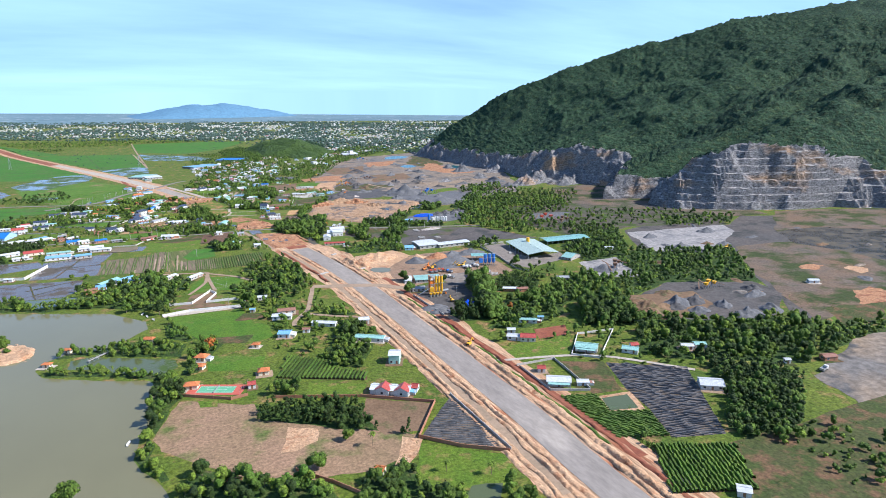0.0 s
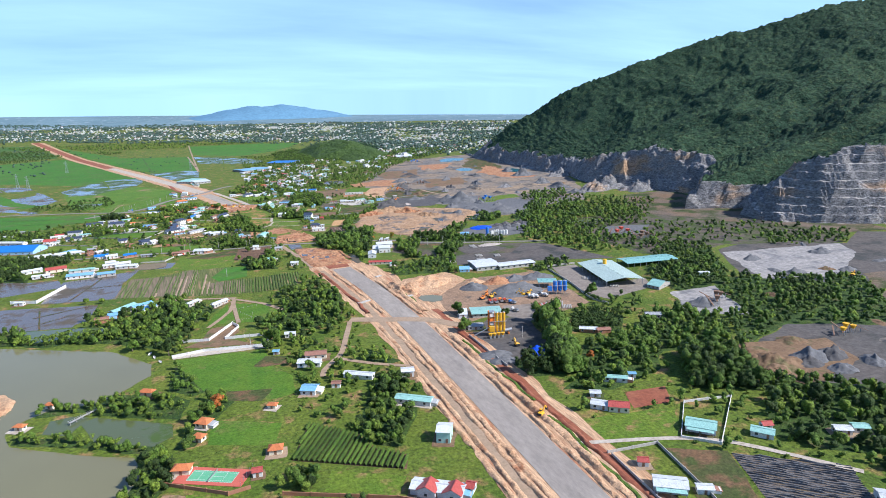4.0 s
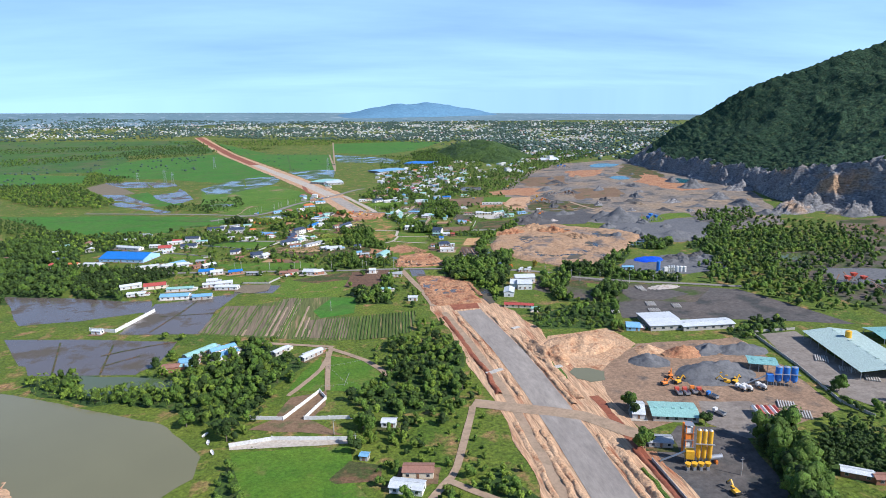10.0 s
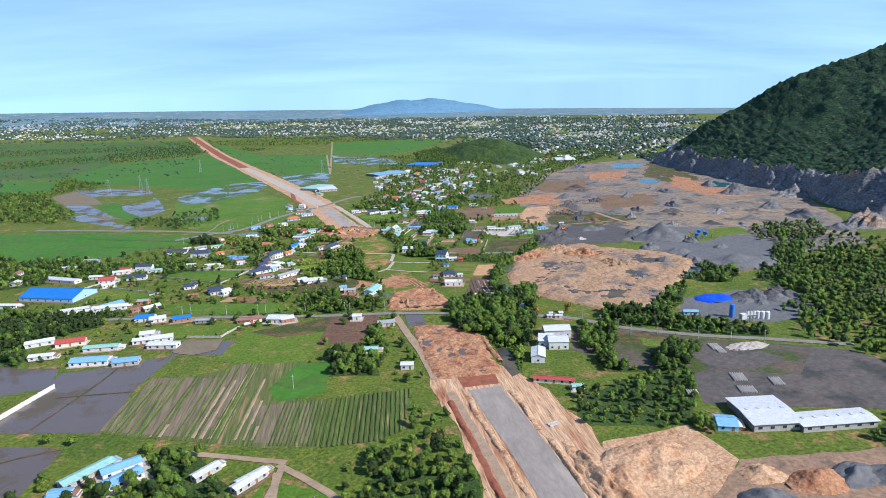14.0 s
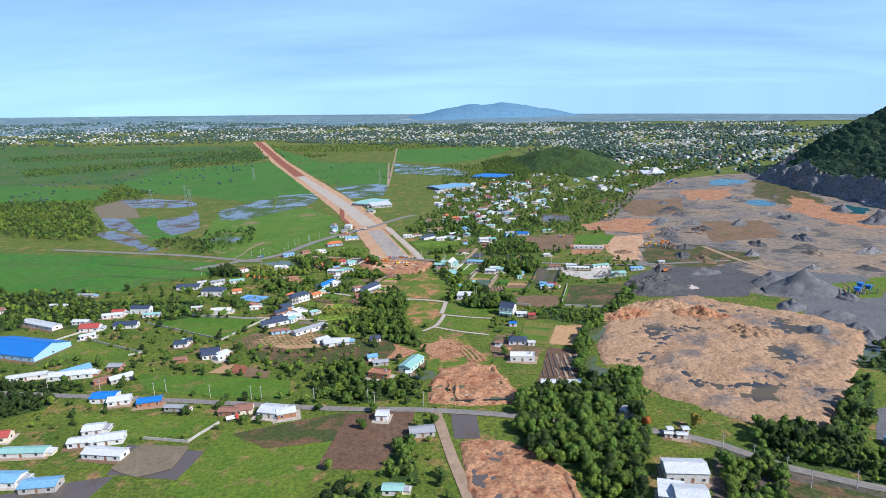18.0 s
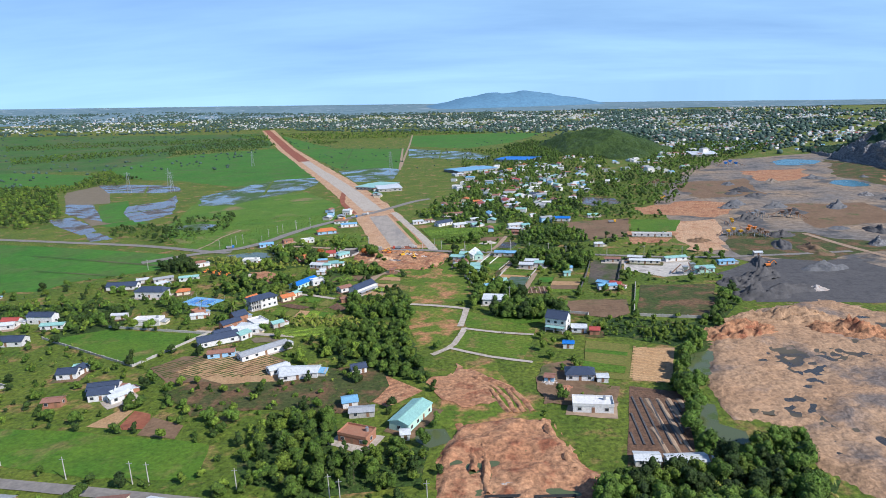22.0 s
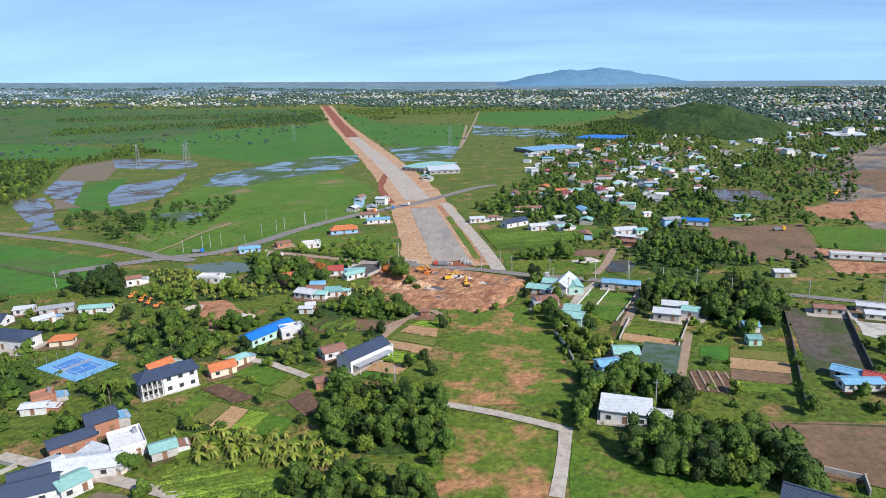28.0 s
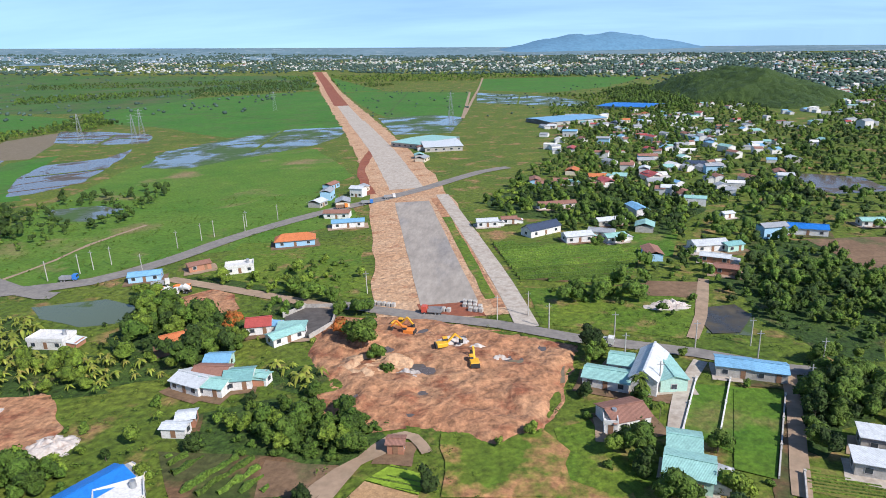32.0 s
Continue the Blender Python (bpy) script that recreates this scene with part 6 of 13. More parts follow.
patch("bare_ground", "sand", 0.1, [(60.8, 285.2), (73.0, 276.2), (69.8, 265.1), (58.8, 261.2), (52.1, 263.3), (56.5, 271.9)], 3, 4.0, "pale sandy bare patch", "ground", block=False)
patch("bare_ground", "sand", 0.1, [(106.2, 249.0), (114.1, 242.5), (98.1, 225.1), (93.1, 227.7), (100.0, 237.9)], 3, 4.0, "pale sandy bare patch", "ground", block=False)
patch("grass_field", "lawn", 0.08, [(20.8, 491.3), (75.5, 484.8), (76.7, 454.1), (85.8, 433.6), (83.6, 411.4), (71.6, 409.1), (52.9, 418.3), (38, 430.4), (31, 456.6)], 1.2, 5.0, "lush green grass field", "field")
patch("bare_patch", "weeds", 0.12, [(65.9, 459.4), (74.8, 472.1), (88.8, 465.7), (87.7, 454.3), (68.5, 456)], 1.2, 5.0, "dry grass patch", "field", block=False)
patch("bare_patch", "weeds", 0.12, [(47.8, 430.5), (72.3, 422.6), (64.6, 409.5), (43.4, 420.5)], 1.2, 5.0, "dry grass patch", "field", block=False)
patch("grass_field", "lawn", 0.08, [(39, 398.9), (71, 380.1), (64.3, 360.5), (35.7, 374.4)], 0.5, 5.0, "mown green lawn", "field")
patch("garden_plot", "tilled", 0.08, [(82.8, 373.8), (94.0, 362.5), (103.3, 353.2), (106.8, 337.7), (118.4, 326.0), (114.1, 315.3), (69.8, 343.7)], 0.5, 5.0, "dark soil of a hedged plot", "field")
crop_rows("leaf", [(82.8, 373.8), (94.0, 362.5), (103.3, 353.2), (106.8, 337.7), (118.4, 326.0), (114.1, 315.3), (69.8, 343.7)], 2.4, 1.5, 1.3, -124.0, label="straight rows of clipped green shrubs", seed=1, step=1.2, lumpy=0.2)
patch("grass_field", "grass", 0.08, [(84.3, 328.4), (112.4, 310.5), (104.1, 297.7), (77.8, 314.5)], 0.5, 5.0, "green grass plot", "field")
patch("bare_field", "brown", 0.08, [(105.6, 294.6), (134.5, 271.1), (116.4, 249.5), (99.3, 254.5), (96.8, 278.2)], 1, 5.0, "bare brown plot behind a brick wall", "field")
patch("garden_plot", "mulch", 0.08, [(144.3, 272.2), (143.9, 214.7), (113.5, 243.4)], 0.3, 5.0, "dark tilled triangular plot in a brick wall", "field")
crop_rows("gravel", [(144.3, 272.2), (143.9, 214.7), (113.5, 243.4)], 1.8, 0.45, 0.6, -25, label="rows of grey concrete crop posts", seed=2, step=2.0, lumpy=0.8)
wall_line("brick", 1.8, [(135.6, 272), (112.8, 243.8), (126.7, 226.2), (143.3, 212.4)], label="red brick wall round a tilled plot")
wall_line("concrete", 1.6, [(146.3, 274.8), (144.5, 213.3)], label="grey wall along the road")
wall_line("brick", 1.7, [(16.5, 348.4), (41.6, 329.2), (50.7, 330.1)], label="red brick wall behind a tennis court")
wall_line("brick", 1.7, [(62.1, 319.7), (103.9, 297), (135.4, 271.4)], label="red brick wall along a plot")
wall_line("brick", 1.7, [(22.9, 253.4), (32.7, 250.2)], label="red brick wall")
wall_line("brick", 1.7, [(54.4, 245), (65.7, 229.2), (74.7, 213.1)], label="red brick wall")
patch("grass_field", "grass", 0.08, [(111.3, 238.9), (142.4, 210.2), (128.4, 191.5), (98.2, 204.1), (100.1, 221.5)], 1.5, 5.0, "green lawn with young palms", "field")
patch("pond", "pond", 0.12, [(115.2, 198.9), (127.5, 194.2), (116.4, 181.4), (104.9, 187.8)], 1.2, 5.0, "small garden pond", "pond")
patch("grass_field", "grass", 0.08, [(197.2, 315.3), (212.2, 317.3), (255.1, 309), (235.5, 282.5), (198.3, 296.4)], 1, 5.0, "green pasture", "field")
patch("tilled_plot", "red", 0.08, [(243.6, 333), (267.4, 329.1), (257.4, 313.6), (236.3, 316.6)], 0.5, 5.0, "freshly tilled red-brown plot", "field")
patch("tilled_plot", "mulch", 0.08, [(247.5, 265.6), (283.5, 237), (239.9, 175.2), (215.5, 185.1), (226.8, 210.2), (232.8, 232.5)], 0.6, 5.0, "dark tilled plot in rows", "field")
crop_rows("gravel", [(247.5, 265.6), (283.5, 237), (239.9, 175.2), (215.5, 185.1), (226.8, 210.2), (232.8, 232.5)], 1.7, 0.5, 0.5, -44.6, label="rows of grey mulch and posts", seed=3, step=2.5, lumpy=0.8)
patch("bare_field", "weeds", 0.08, [(224.7, 280.9), (247.4, 267.6), (230.2, 234), (213.4, 237.5), (216.3, 250.1)], 1, 5.0, "weedy brown plot", "field")
patch("garden_plot", "tilled", 0.08, [(196.2, 244.4), (214.7, 236.7), (208.3, 218.8), (225.5, 208.9), (215.6, 186.8), (194, 197.4)], 0.6, 5.0, "soil of a crop plot", "field")
crop_rows("leaf", [(196.2, 244.4), (214.7, 236.7), (208.3, 218.8), (225.5, 208.9), (215.6, 186.8), (194, 197.4)], 1.7, 1.4, 0.8, -62, label="rows of leafy green crops", seed=4, step=1.5, lumpy=0.5)
patch("pond", "pond", 0.14, [(214.2, 231.7), (229, 228.5), (223.2, 214.3), (208.7, 219.2)], 0.4, 5.0, "small square green pond", "pond")
patch("pond_bank", "sand", 0.1, [(211.8, 234.7), (232.7, 230.2), (225.3, 211.7), (205, 217.3)], 0.5, 5.0, "bare bank round a small pond", "field", block=False)
patch("garden_plot", "tilled", 0.08, [(203.2, 185.3), (235.3, 167), (214.7, 139.2), (182.3, 154.5)], 0.6, 5.0, "soil of a crop plot", "field")
crop_rows("leaf", [(203.2, 185.3), (235.3, 167), (214.7, 139.2), (182.3, 154.5)], 1.9, 1.5, 1.3, -117.2, label="rows of tall light green crops", seed=5, step=1.5, lumpy=0.5)
patch("bare_field", "brown", 0.08, [(234.7, 165.7), (238.3, 162), (223.5, 134.2), (212.8, 136)], 0.8, 5.0, "brown path beside a crop plot", "field")
patch("grass_field", "grass", 0.08, [(238.7, 158.1), (255.8, 140.6), (242.6, 132.3), (231.8, 137.5)], 1.5, 5.0, "green grass plot", "field")
patch("quarry_ground", "yard", 0.05, [(527.3, 544.5), (621.3, 549.3), (654.8, 501.3), (716.1, 532.6), (833.2, 463.9), (797.8, 399), (691, 277.9), (514.9, 201.2), (471.5, 227.2), (421.4, 224.7), (409.3, 248.3), (473.3, 324.8), (562.5, 428.4), (475, 469)], 6, 14, "grey and ochre stony quarry ground", "ground", block=False)
patch("quarry_ground", "pale_gravel", 0.09, [(521, 533.3), (649.3, 505), (627.1, 471.8), (542.4, 426.1), (480.4, 450.9)], 4, 5.0, "pale grey gravel lot", "ground")
patch("quarry_ground", "pale_gravel", 0.09, [(386, 456.6), (430.6, 454.5), (398.3, 391.4), (364.9, 412)], 4, 5.0, "pale grey gravel lot", "ground")
patch("quarry_ground", "weedy_yard", 0.05, [(478.7, 760.6), (620.3, 735.1), (726.6, 552.7), (657.0, 506.5), (547.8, 557.2), (451.6, 564.0), (450.5, 627.4)], 9, 9, "stony weedy ground below the quarry", "ground", block=False)
patch("quarry_ground", "gravel", 0.09, [(501.8, 696.6), (554.5, 677), (514.2, 638.7), (479.2, 652.6)], 4, 5.0, "pale grey gravel lot", "ground")
patch("waste_ground", "wasteland", 0.09, [(563, 422), (632, 406), (641, 363.5), (645.9, 319), (647.1, 258.8), (489.6, 190.2), (453.8, 217.9), (421.4, 224.7), (412.7, 242.4), (456.8, 298), (496.2, 352.4)], 8, 12, "ochre and grey wasteland with green weeds", "ground", block=False)
patch("marsh", "bog", 0.1, [(666.3, 446.3), (735.5, 440), (791.1, 395.5), (814.7, 331.8), (668.4, 268.1), (630.5, 310.9), (636.2, 355), (632, 406)], 7, 10, "dark marshy quarry pool", "pond")
patch("sand_patch", "sand", 0.12, [(589.4, 304.2), (583.4, 300.7), (578.5, 297.7), (573.4, 297.8), (568, 299.3), (571.9, 306.2), (572, 310.4), (573.9, 316.8), (579.8, 317.5), (585.1, 318.3), (588.4, 315), (589.8, 310.3)], 2.0, 2.5, "cream sand on waste ground", "sand_patch")
patch("grass_field", "grass", 0.12, [(417.5, 243.4), (453.7, 243.5), (489.3, 236.6), (514.9, 201.2), (448.2, 214.9), (416.2, 221.7)], 5, 5.0, "green grass beside the wasteland", "field", block=False)
patch("bare_ground", "orange", 0.12, [(568.1, 331), (559.7, 330.1), (556, 326.4), (547.2, 325.4), (544.1, 330.3), (538.4, 333.1), (541.6, 336.7), (544.1, 340.1), (550.9, 341.6), (559, 342.1), (564.4, 338.7), (564.4, 334.9)], 3.0, 2.5, "orange bare ground", "bare_ground")
patch("bare_ground", "orange", 0.12, [(529.2, 255.4), (516, 250.2), (506, 243.3), (493.7, 240.7), (486.7, 245), (484, 252), (496.6, 260.5), (503.9, 265.9), (513.6, 274.5), (520.3, 270.2), (534.7, 273.1), (536.7, 265.2)], 3.0, 2.5, "orange bare ground", "bare_ground")
patch("grass_field", "weeds", 0.12, [(453.5, 259.7), (504.2, 244.4), (465.5, 224), (426.6, 227.8)], 4, 5.0, "weedy ground", "field", block=False)
patch("gravel_works", "yard", 0.09, [(342.6, 347.1), (405.8, 366.3), (468.4, 331.8), (458.7, 296.9), (407.2, 265.8), (358.1, 285.6), (322.8, 320.7)], 4, 5.0, "dark grey crushing yard", "yard")
patch("dry_flat", "quarry", 0.07, [(335.3, 193.4), (409.4, 214.2), (439.4, 210.3), (470.5, 166.9), (337, 112.9), (316.3, 145.5), (327.3, 170.1)], 4, 5.0, "pale grey bare ground", "ground")
patch("crop_field", "veg_rows", 0.06, [(-18, 706.1), (48.9, 729.6), (71.6, 721.6), (53.8, 688.1), (56.4, 674.8), (87.8, 667), (85.8, 619.9), (57, 624.8), (2.1, 646.2), (-23.8, 657.1)], 0.8, 5.0, "striped vegetable field", "field")
patch("crop_field", "row_soil", 0.075, [(-15.7, 718.1), (25.3, 709.7), (29.4, 726.0), (44.5, 725.6), (43.7, 694.1), (31.0, 658.7), (28.1, 640.9), (-25.4, 659.7)], 1.5, 5.0, "brown harvested vegetable rows", "field", block=False)
patch("crop_field", "row_soil", 0.075, [(48.4, 668.0), (81.1, 666.5), (78.1, 624.0), (48.4, 631.2)], 1.5, 5.0, "brown harvested vegetable rows", "field", block=False)
patch("crop_field", "row_soil", 0.075, [(105.3, 640.3), (122.9, 643.0), (116.8, 624.8), (102.4, 618.1)], 1.5, 5.0, "brown harvested vegetable rows", "field", block=False)
crop_rows("leaf", [(-18, 706.1), (45.2, 728.5), (51, 628.1), (2.1, 646.2), (-23.8, 657.1)], 2.2, 0.9, 0.3, 84, label="green rows of vegetables", seed=6, gap=0.5)
crop_rows("dirt_road", [(27.8, 694.6), (49, 727.5), (53.5, 632), (1.8, 647.6)], 4.2, 1.6, 0.15, 84, label="bare sandy furrows", seed=7, gap=0.35)
crop_rows("leaf", [(55, 671.1), (87.8, 667), (84.4, 620.2), (51, 628.1)], 2.0, 0.8, 0.3, 84, label="green rows of vegetables", seed=8, gap=0.3)
patch("grass_field", "paddy", 0.08, [(53.8, 688.1), (68.7, 720.3), (88.3, 714.2), (84.5, 676.1), (59.9, 669.9)], 0.5, 5.0, "bright green plot", "field")
patch("crop_field", "veg_rows", 0.08, [(88.8, 666.8), (131.6, 668.6), (122.2, 625.4), (109.1, 618.8), (82.9, 618.7)], 0.5, 5.0, "dark plot of planted rows", "field")
crop_rows("leaf", [(88.8, 666.8), (131.6, 668.6), (122.2, 625.4), (109.1, 618.8), (82.9, 618.7)], 2.4, 1.1, 0.5, 84, label="green crop rows", seed=9)
patch("grass_field", "grass", 0.07, [(16.7, 735.9), (27.8, 786), (87, 797.4), (82.7, 752.3), (71.6, 721.6), (41.9, 724.2)], 1, 5.0, "green plots", "field")
patch("bare_field", "tilled", 0.08, [(87, 797.4), (121.9, 787.7), (106.5, 743.5), (78.8, 747.4)], 0.6, 5.0, "brown tilled plot", "field")
patch("grass_park", "lawn", 0.08, [(65.4, 597), (90, 581.6), (97.4, 556.6), (83.3, 536.7), (71.5, 544.2), (63.5, 546.2)], 1.2, 5.0, "green round park lawn", "field")
patch("grass_park", "lawn", 0.08, [(61.4, 595.8), (63.5, 546.2), (43.6, 551.2), (50.2, 573.8)], 1.2, 5.0, "green park lawn", "field")
patch("bare_plot", "brown", 0.08, [(45.6, 541.8), (64.5, 546), (64.3, 528.6), (56, 514.6), (72.9, 495.7), (26.4, 510.6), (38.3, 518.9)], 1.2, 5.0, "bare soil between walls", "field")
wall_line("wallwhite", 1.9, [(20.3, 496.1), (39.4, 498.2), (78.8, 489.4)], label="long pale concrete wall")
wall_line("wallwhite", 1.9, [(27, 521.7), (43.2, 517), (61, 545), (64.4, 535.4), (53.8, 515.1), (78.4, 510.6)], label="zigzag pale concrete wall")
patch("wall_terrace", "concrete_road", 0.1, [(19.8, 500.2), (39.3, 501.1), (79, 492.8), (78.6, 486.7), (20.6, 493.3)], 0.5, 5.0, "pale concrete strip", "field")
wall_line("wallwhite", 2.6, [(-103.8, 683.3), (-84, 675), (-68.3, 718.7)], label="white wall on the edge of flooded land")
wall_line("concrete", 1.4, [(-11, 783.3), (13.2, 777), (16.5, 783.8), (23.1, 794.7)], label="concrete plot wall")
patch("works_yard", "works_soil", 0.06, [(220.2, 535.1), (259.7, 569.4), (326.5, 564), (325.6, 518), (317, 465.7), (258.2, 450.7), (251.2, 478.1), (212.5, 468.8), (206.5, 493.2)], 2, 5.0, "brown dusty works yard", "yard")
patch("works_yard", "sand", 0.05, [(209.7, 595.5), (253.5, 599.8), (259.7, 569.4), (231.2, 542.6), (209.6, 500.7), (192.4, 532.3)], 2, 5.0, "sandy works yard", "yard")
patch("works_yard", "pale_yard", 0.09, [(254.1, 489.6), (279.1, 483.3), (282.2, 451.8), (255.4, 451.4), (245.4, 468.1)], 1, 5.0, "pale concrete yard", "yard")
patch("works_yard", "yard", 0.06, [(202.4, 443.7), (230.6, 469), (256.4, 459.8), (249.1, 422.9), (238.9, 394.6), (206.5, 390.4), (203.9, 402.3)], 1, 5.0, "grey works yard", "yard")
patch("works_yard", "yard", 0.06, [(290.2, 664.9), (343.2, 677.1), (391.5, 658.9), (404.7, 616.8), (417.7, 567.4), (343.5, 596.1), (272.9, 617.3)], 2, 5.0, "grey gravel yard", "yard")
patch("works_yard", "weedy_yard", 0.06, [(259, 750.1), (272.9, 734), (316.8, 695.9), (350, 678.7), (376.6, 668.3), (341.1, 636.1), (263.7, 658.5), (246.2, 678.7), (233, 699.3)], 3, 5.0, "grey gravel yard beside a road", "yard", block=False)
patch("grass_field", "weeds", 0.1, [(273.7, 718.9), (289.8, 711.4), (302, 703.3), (297, 690.2), (276.3, 689.9), (265.6, 697), (267, 709.4)], 4, 5.0, "weedy grass beside a road", "field", block=False)
patch("grass_field", "grass", 0.11, [(282.2, 706.1), (297.9, 697.5), (294.4, 688.4), (278.9, 694.1)], 3, 5.0, "green grass beside a road", "field", block=False)
patch("works_yard", "yard", 0.12, [(300, 688.6), (325.8, 679.2), (340.9, 669.2), (348.2, 657), (320.3, 647.5), (298.3, 655.8), (298.3, 671.8)], 4, 5.0, "pale dusty yard floor", "yard", block=False)
patch("works_yard", "pale_yard", 0.06, [(345.4, 565.4), (370.4, 565.2), (359.5, 499.1), (396.5, 499.6), (387.7, 477.7), (334.8, 465.3), (327.9, 479.5), (332.4, 516.3)], 2, 5.0, "pale yard round a big shed", "yard")
patch("quarry_ground", "quarry", 0.05, [(499.2, 1543.8), (596.1, 1668.9), (790.6, 1713.8), (793.8, 1460.5), (765.8, 1215), (707.4, 1054.6), (605.4, 875.8), (527.3, 865.1), (523.2, 898.4), (398, 950.9), (324.2, 1085.5), (365, 1286.1)], 8, 18, "grey stony quarry floor", "ground", block=False)
patch("quarry_ground", "sand", 0.1, [(343.7, 1190.1), (388.4, 1194), (346.7, 1078.7), (318.5, 1087.3)], 13, 8, "pale sandy lot", "ground")
patch("quarry_ground", "orange", 0.1, [(337.4, 1272.9), (408.3, 1294.6), (443.7, 1258.5), (390.9, 1200.9), (333.9, 1231.8)], 13, 8, "orange bare ground", "ground")
patch("quarry_ground", "weeds", 0.1, [(752.1, 1618.5), (740.3, 1443.1), (710.6, 1349.1), (649.4, 1341.7), (656, 1440)], 13, 8, "weedy quarry ground", "ground", block=False)
patch("quarry_ground", "brown", 0.1, [(471.7, 1248.8), (557.5, 1241.7), (527.9, 1147.8), (450.8, 1137.6)], 13, 8, "brown quarry ground", "ground", block=False)
patch("quarry_ground", "quarry", 0.11, [(530.7, 1165.7), (683.7, 1174.6), (693.5, 1092.9), (600.9, 1001.6), (529.7, 1023.2), (500.6, 1089.1)], 14, 8, "pale grey loading ground", "ground", block=False)
patch("coal_yard", "coal", 0.1, [(310.8, 1021.1), (359.3, 1054), (411.3, 1042.1), (424.7, 1002.8), (382.3, 952.3), (308, 964.2)], 3, 5.0, "black aggregate yard", "yard")
patch("earthworks", "fallow", 0.07, [(134.8, 888.8), (154.6, 902.6), (169.5, 850.1), (170.9, 840.9), (146.6, 840.5), (130.7, 848.1)], 3, 5.0, "grassy orange earth", "ground")
patch("puddle", "red", 0.14, [(163.6, 719.2), (178.1, 718.5), (177.6, 676.5), (155.5, 681.1)], 3, 5.0, "red laterite spread", "ground")
patch("pond", "flood", 0.16, [(148.4, 703.7), (158.3, 703.8), (155.5, 674.5), (147.9, 676.1)], 1.2, 5.0, "muddy pool", "pond")
patch("rubble_spread", "rubble", 0.2, [(98.2, 1103.5), (103.8, 1116.1), (120.2, 1117.4), (134.4, 1109.2), (130.9, 1100.9), (114.4, 1102.2), (102.2, 1101.9)], 3, 5.0, "spread of pale broken rubble", "rubble")
patch("puddle", "flood", 0.16, [(100.4, 1098.7), (110, 1100.5), (111.8, 1095.8), (102, 1091.8)], 1.2, 5.0, "muddy puddle", "puddle")
patch("puddle", "flood", 0.16, [(118.3, 1080.3), (126.2, 1081), (132.2, 1082.5), (131.2, 1076.3), (123.6, 1074.9)], 1.2, 5.0, "muddy puddle", "puddle")
patch("fallow_field", "fallow", 0.06, [(112.9, 1037.7), (131.3, 1060.5), (148.6, 1054.4), (153.4, 1019), (156.6, 989.2), (114.9, 990)], 5, 5.0, "grassy orange fallow land", "field")
patch("fallow_field", "fallow", 0.06, [(116.9, 985.2), (145.9, 975.5), (142.6, 952.6), (139.8, 948.1), (119.8, 947.4)], 5, 5.0, "grassy orange fallow land", "field")
patch("bare_field", "brown", 0.08, [(202.9, 982.7), (232, 981.9), (218.1, 957.3), (204.4, 961.2), (199.3, 970.4)], 2, 5.0, "bare brown field", "field")
patch("grass_field", "lawn", 0.07, [(149, 964), (187.2, 962.9), (191.1, 956.4), (187.4, 949.8), (147.2, 948.4)], 2, 5.0, "dark green grass", "field", block=False)
patch("works_yard", "gravel", 0.06, [(350, 770.1), (398.9, 778.3), (430.7, 763.6), (430.9, 717.5), (378.7, 708.9), (337.1, 730.9), (330.2, 744.1)], 3, 5.0, "grey stone yard of a small plant", "yard", block=False)
patch("pond", "pond", 0.2, [(381, 842.5), (406.8, 842.1), (403.1, 825.2), (377.1, 823.8)], 1.2, 5.0, "grey-green pool", "pond")
patch("quarry_ground", "gravel", 0.12, [(438.7, 1025.2), (503.2, 994), (531.5, 896.1), (461.6, 828.1), (403.1, 843), (398.6, 899.6)], 6, 5.0, "grey stone ground under heaps", "ground", block=False)
patch("quarry_ground", "weeds", 0.13, [(365.9, 1131.7), (419.9, 1130.7), (458.2, 1072.5), (391.6, 1039.2), (347.8, 1065)], 13, 8, "weedy quarry ground", "ground", block=False)
patch("quarry_ground", "grass", 0.13, [(455.6, 974.5), (537.5, 983.9), (535.3, 951.6), (456.7, 934.5)], 13, 8, "grassy strip in the quarry", "ground", block=False)
patch("quarry_ground", "orange", 0.13, [(705.5, 1419.7), (692.8, 1267.8), (696.3, 1170.2), (639.8, 1168.7), (621.5, 1294.4)], 13, 8, "ochre quarry ground", "ground", block=False)
patch("quarry_ground", "brown", 0.13, [(434.1, 1424.6), (540.4, 1450.5), (499.7, 1312.4), (420.3, 1305.1)], 13, 8, "brown quarry ground", "ground", block=False)
patch("quarry_ground", "orange", 0.13, [(567.6, 1515.2), (655.3, 1519.7), (615.7, 1420.3), (544.5, 1414.4)], 13, 8, "ochre quarry ground", "ground", block=False)

# ---- garden plots of the village ----
patch("grass_field", "lawn", 0.1, [(-75.2, 957.3), (-48, 969.6), (8.5, 955.7), (-11.2, 918.4)], 0.4, 5.0, "walled green grass field", "field")
wall_line("concrete", 1.2, [(-77.7, 959.7), (-10.3, 915.7), (11.1, 955.4)], label="pale wall round a grass field")
wall_line("concrete", 1.2, [(11.1, 955.4), (-49.3, 973.1)], label="pale wall round a grass field")
wall_line("concrete", 1.2, [(-133.3, 928.6), (-121.4, 945.4)], label="white plot wall")
wall_line("concrete", 1.2, [(-117.3, 935.6), (-58.1, 899.5), (-65.1, 895)], label="white plot wall")
patch("grass_field", "grass", 0.08, [(-127.3, 919.4), (-114.4, 930.8), (-59.7, 899.7), (-66.6, 875.5), (-87.9, 891.7), (-113.5, 898.2)], 1, 5.0, "green plot", "field")
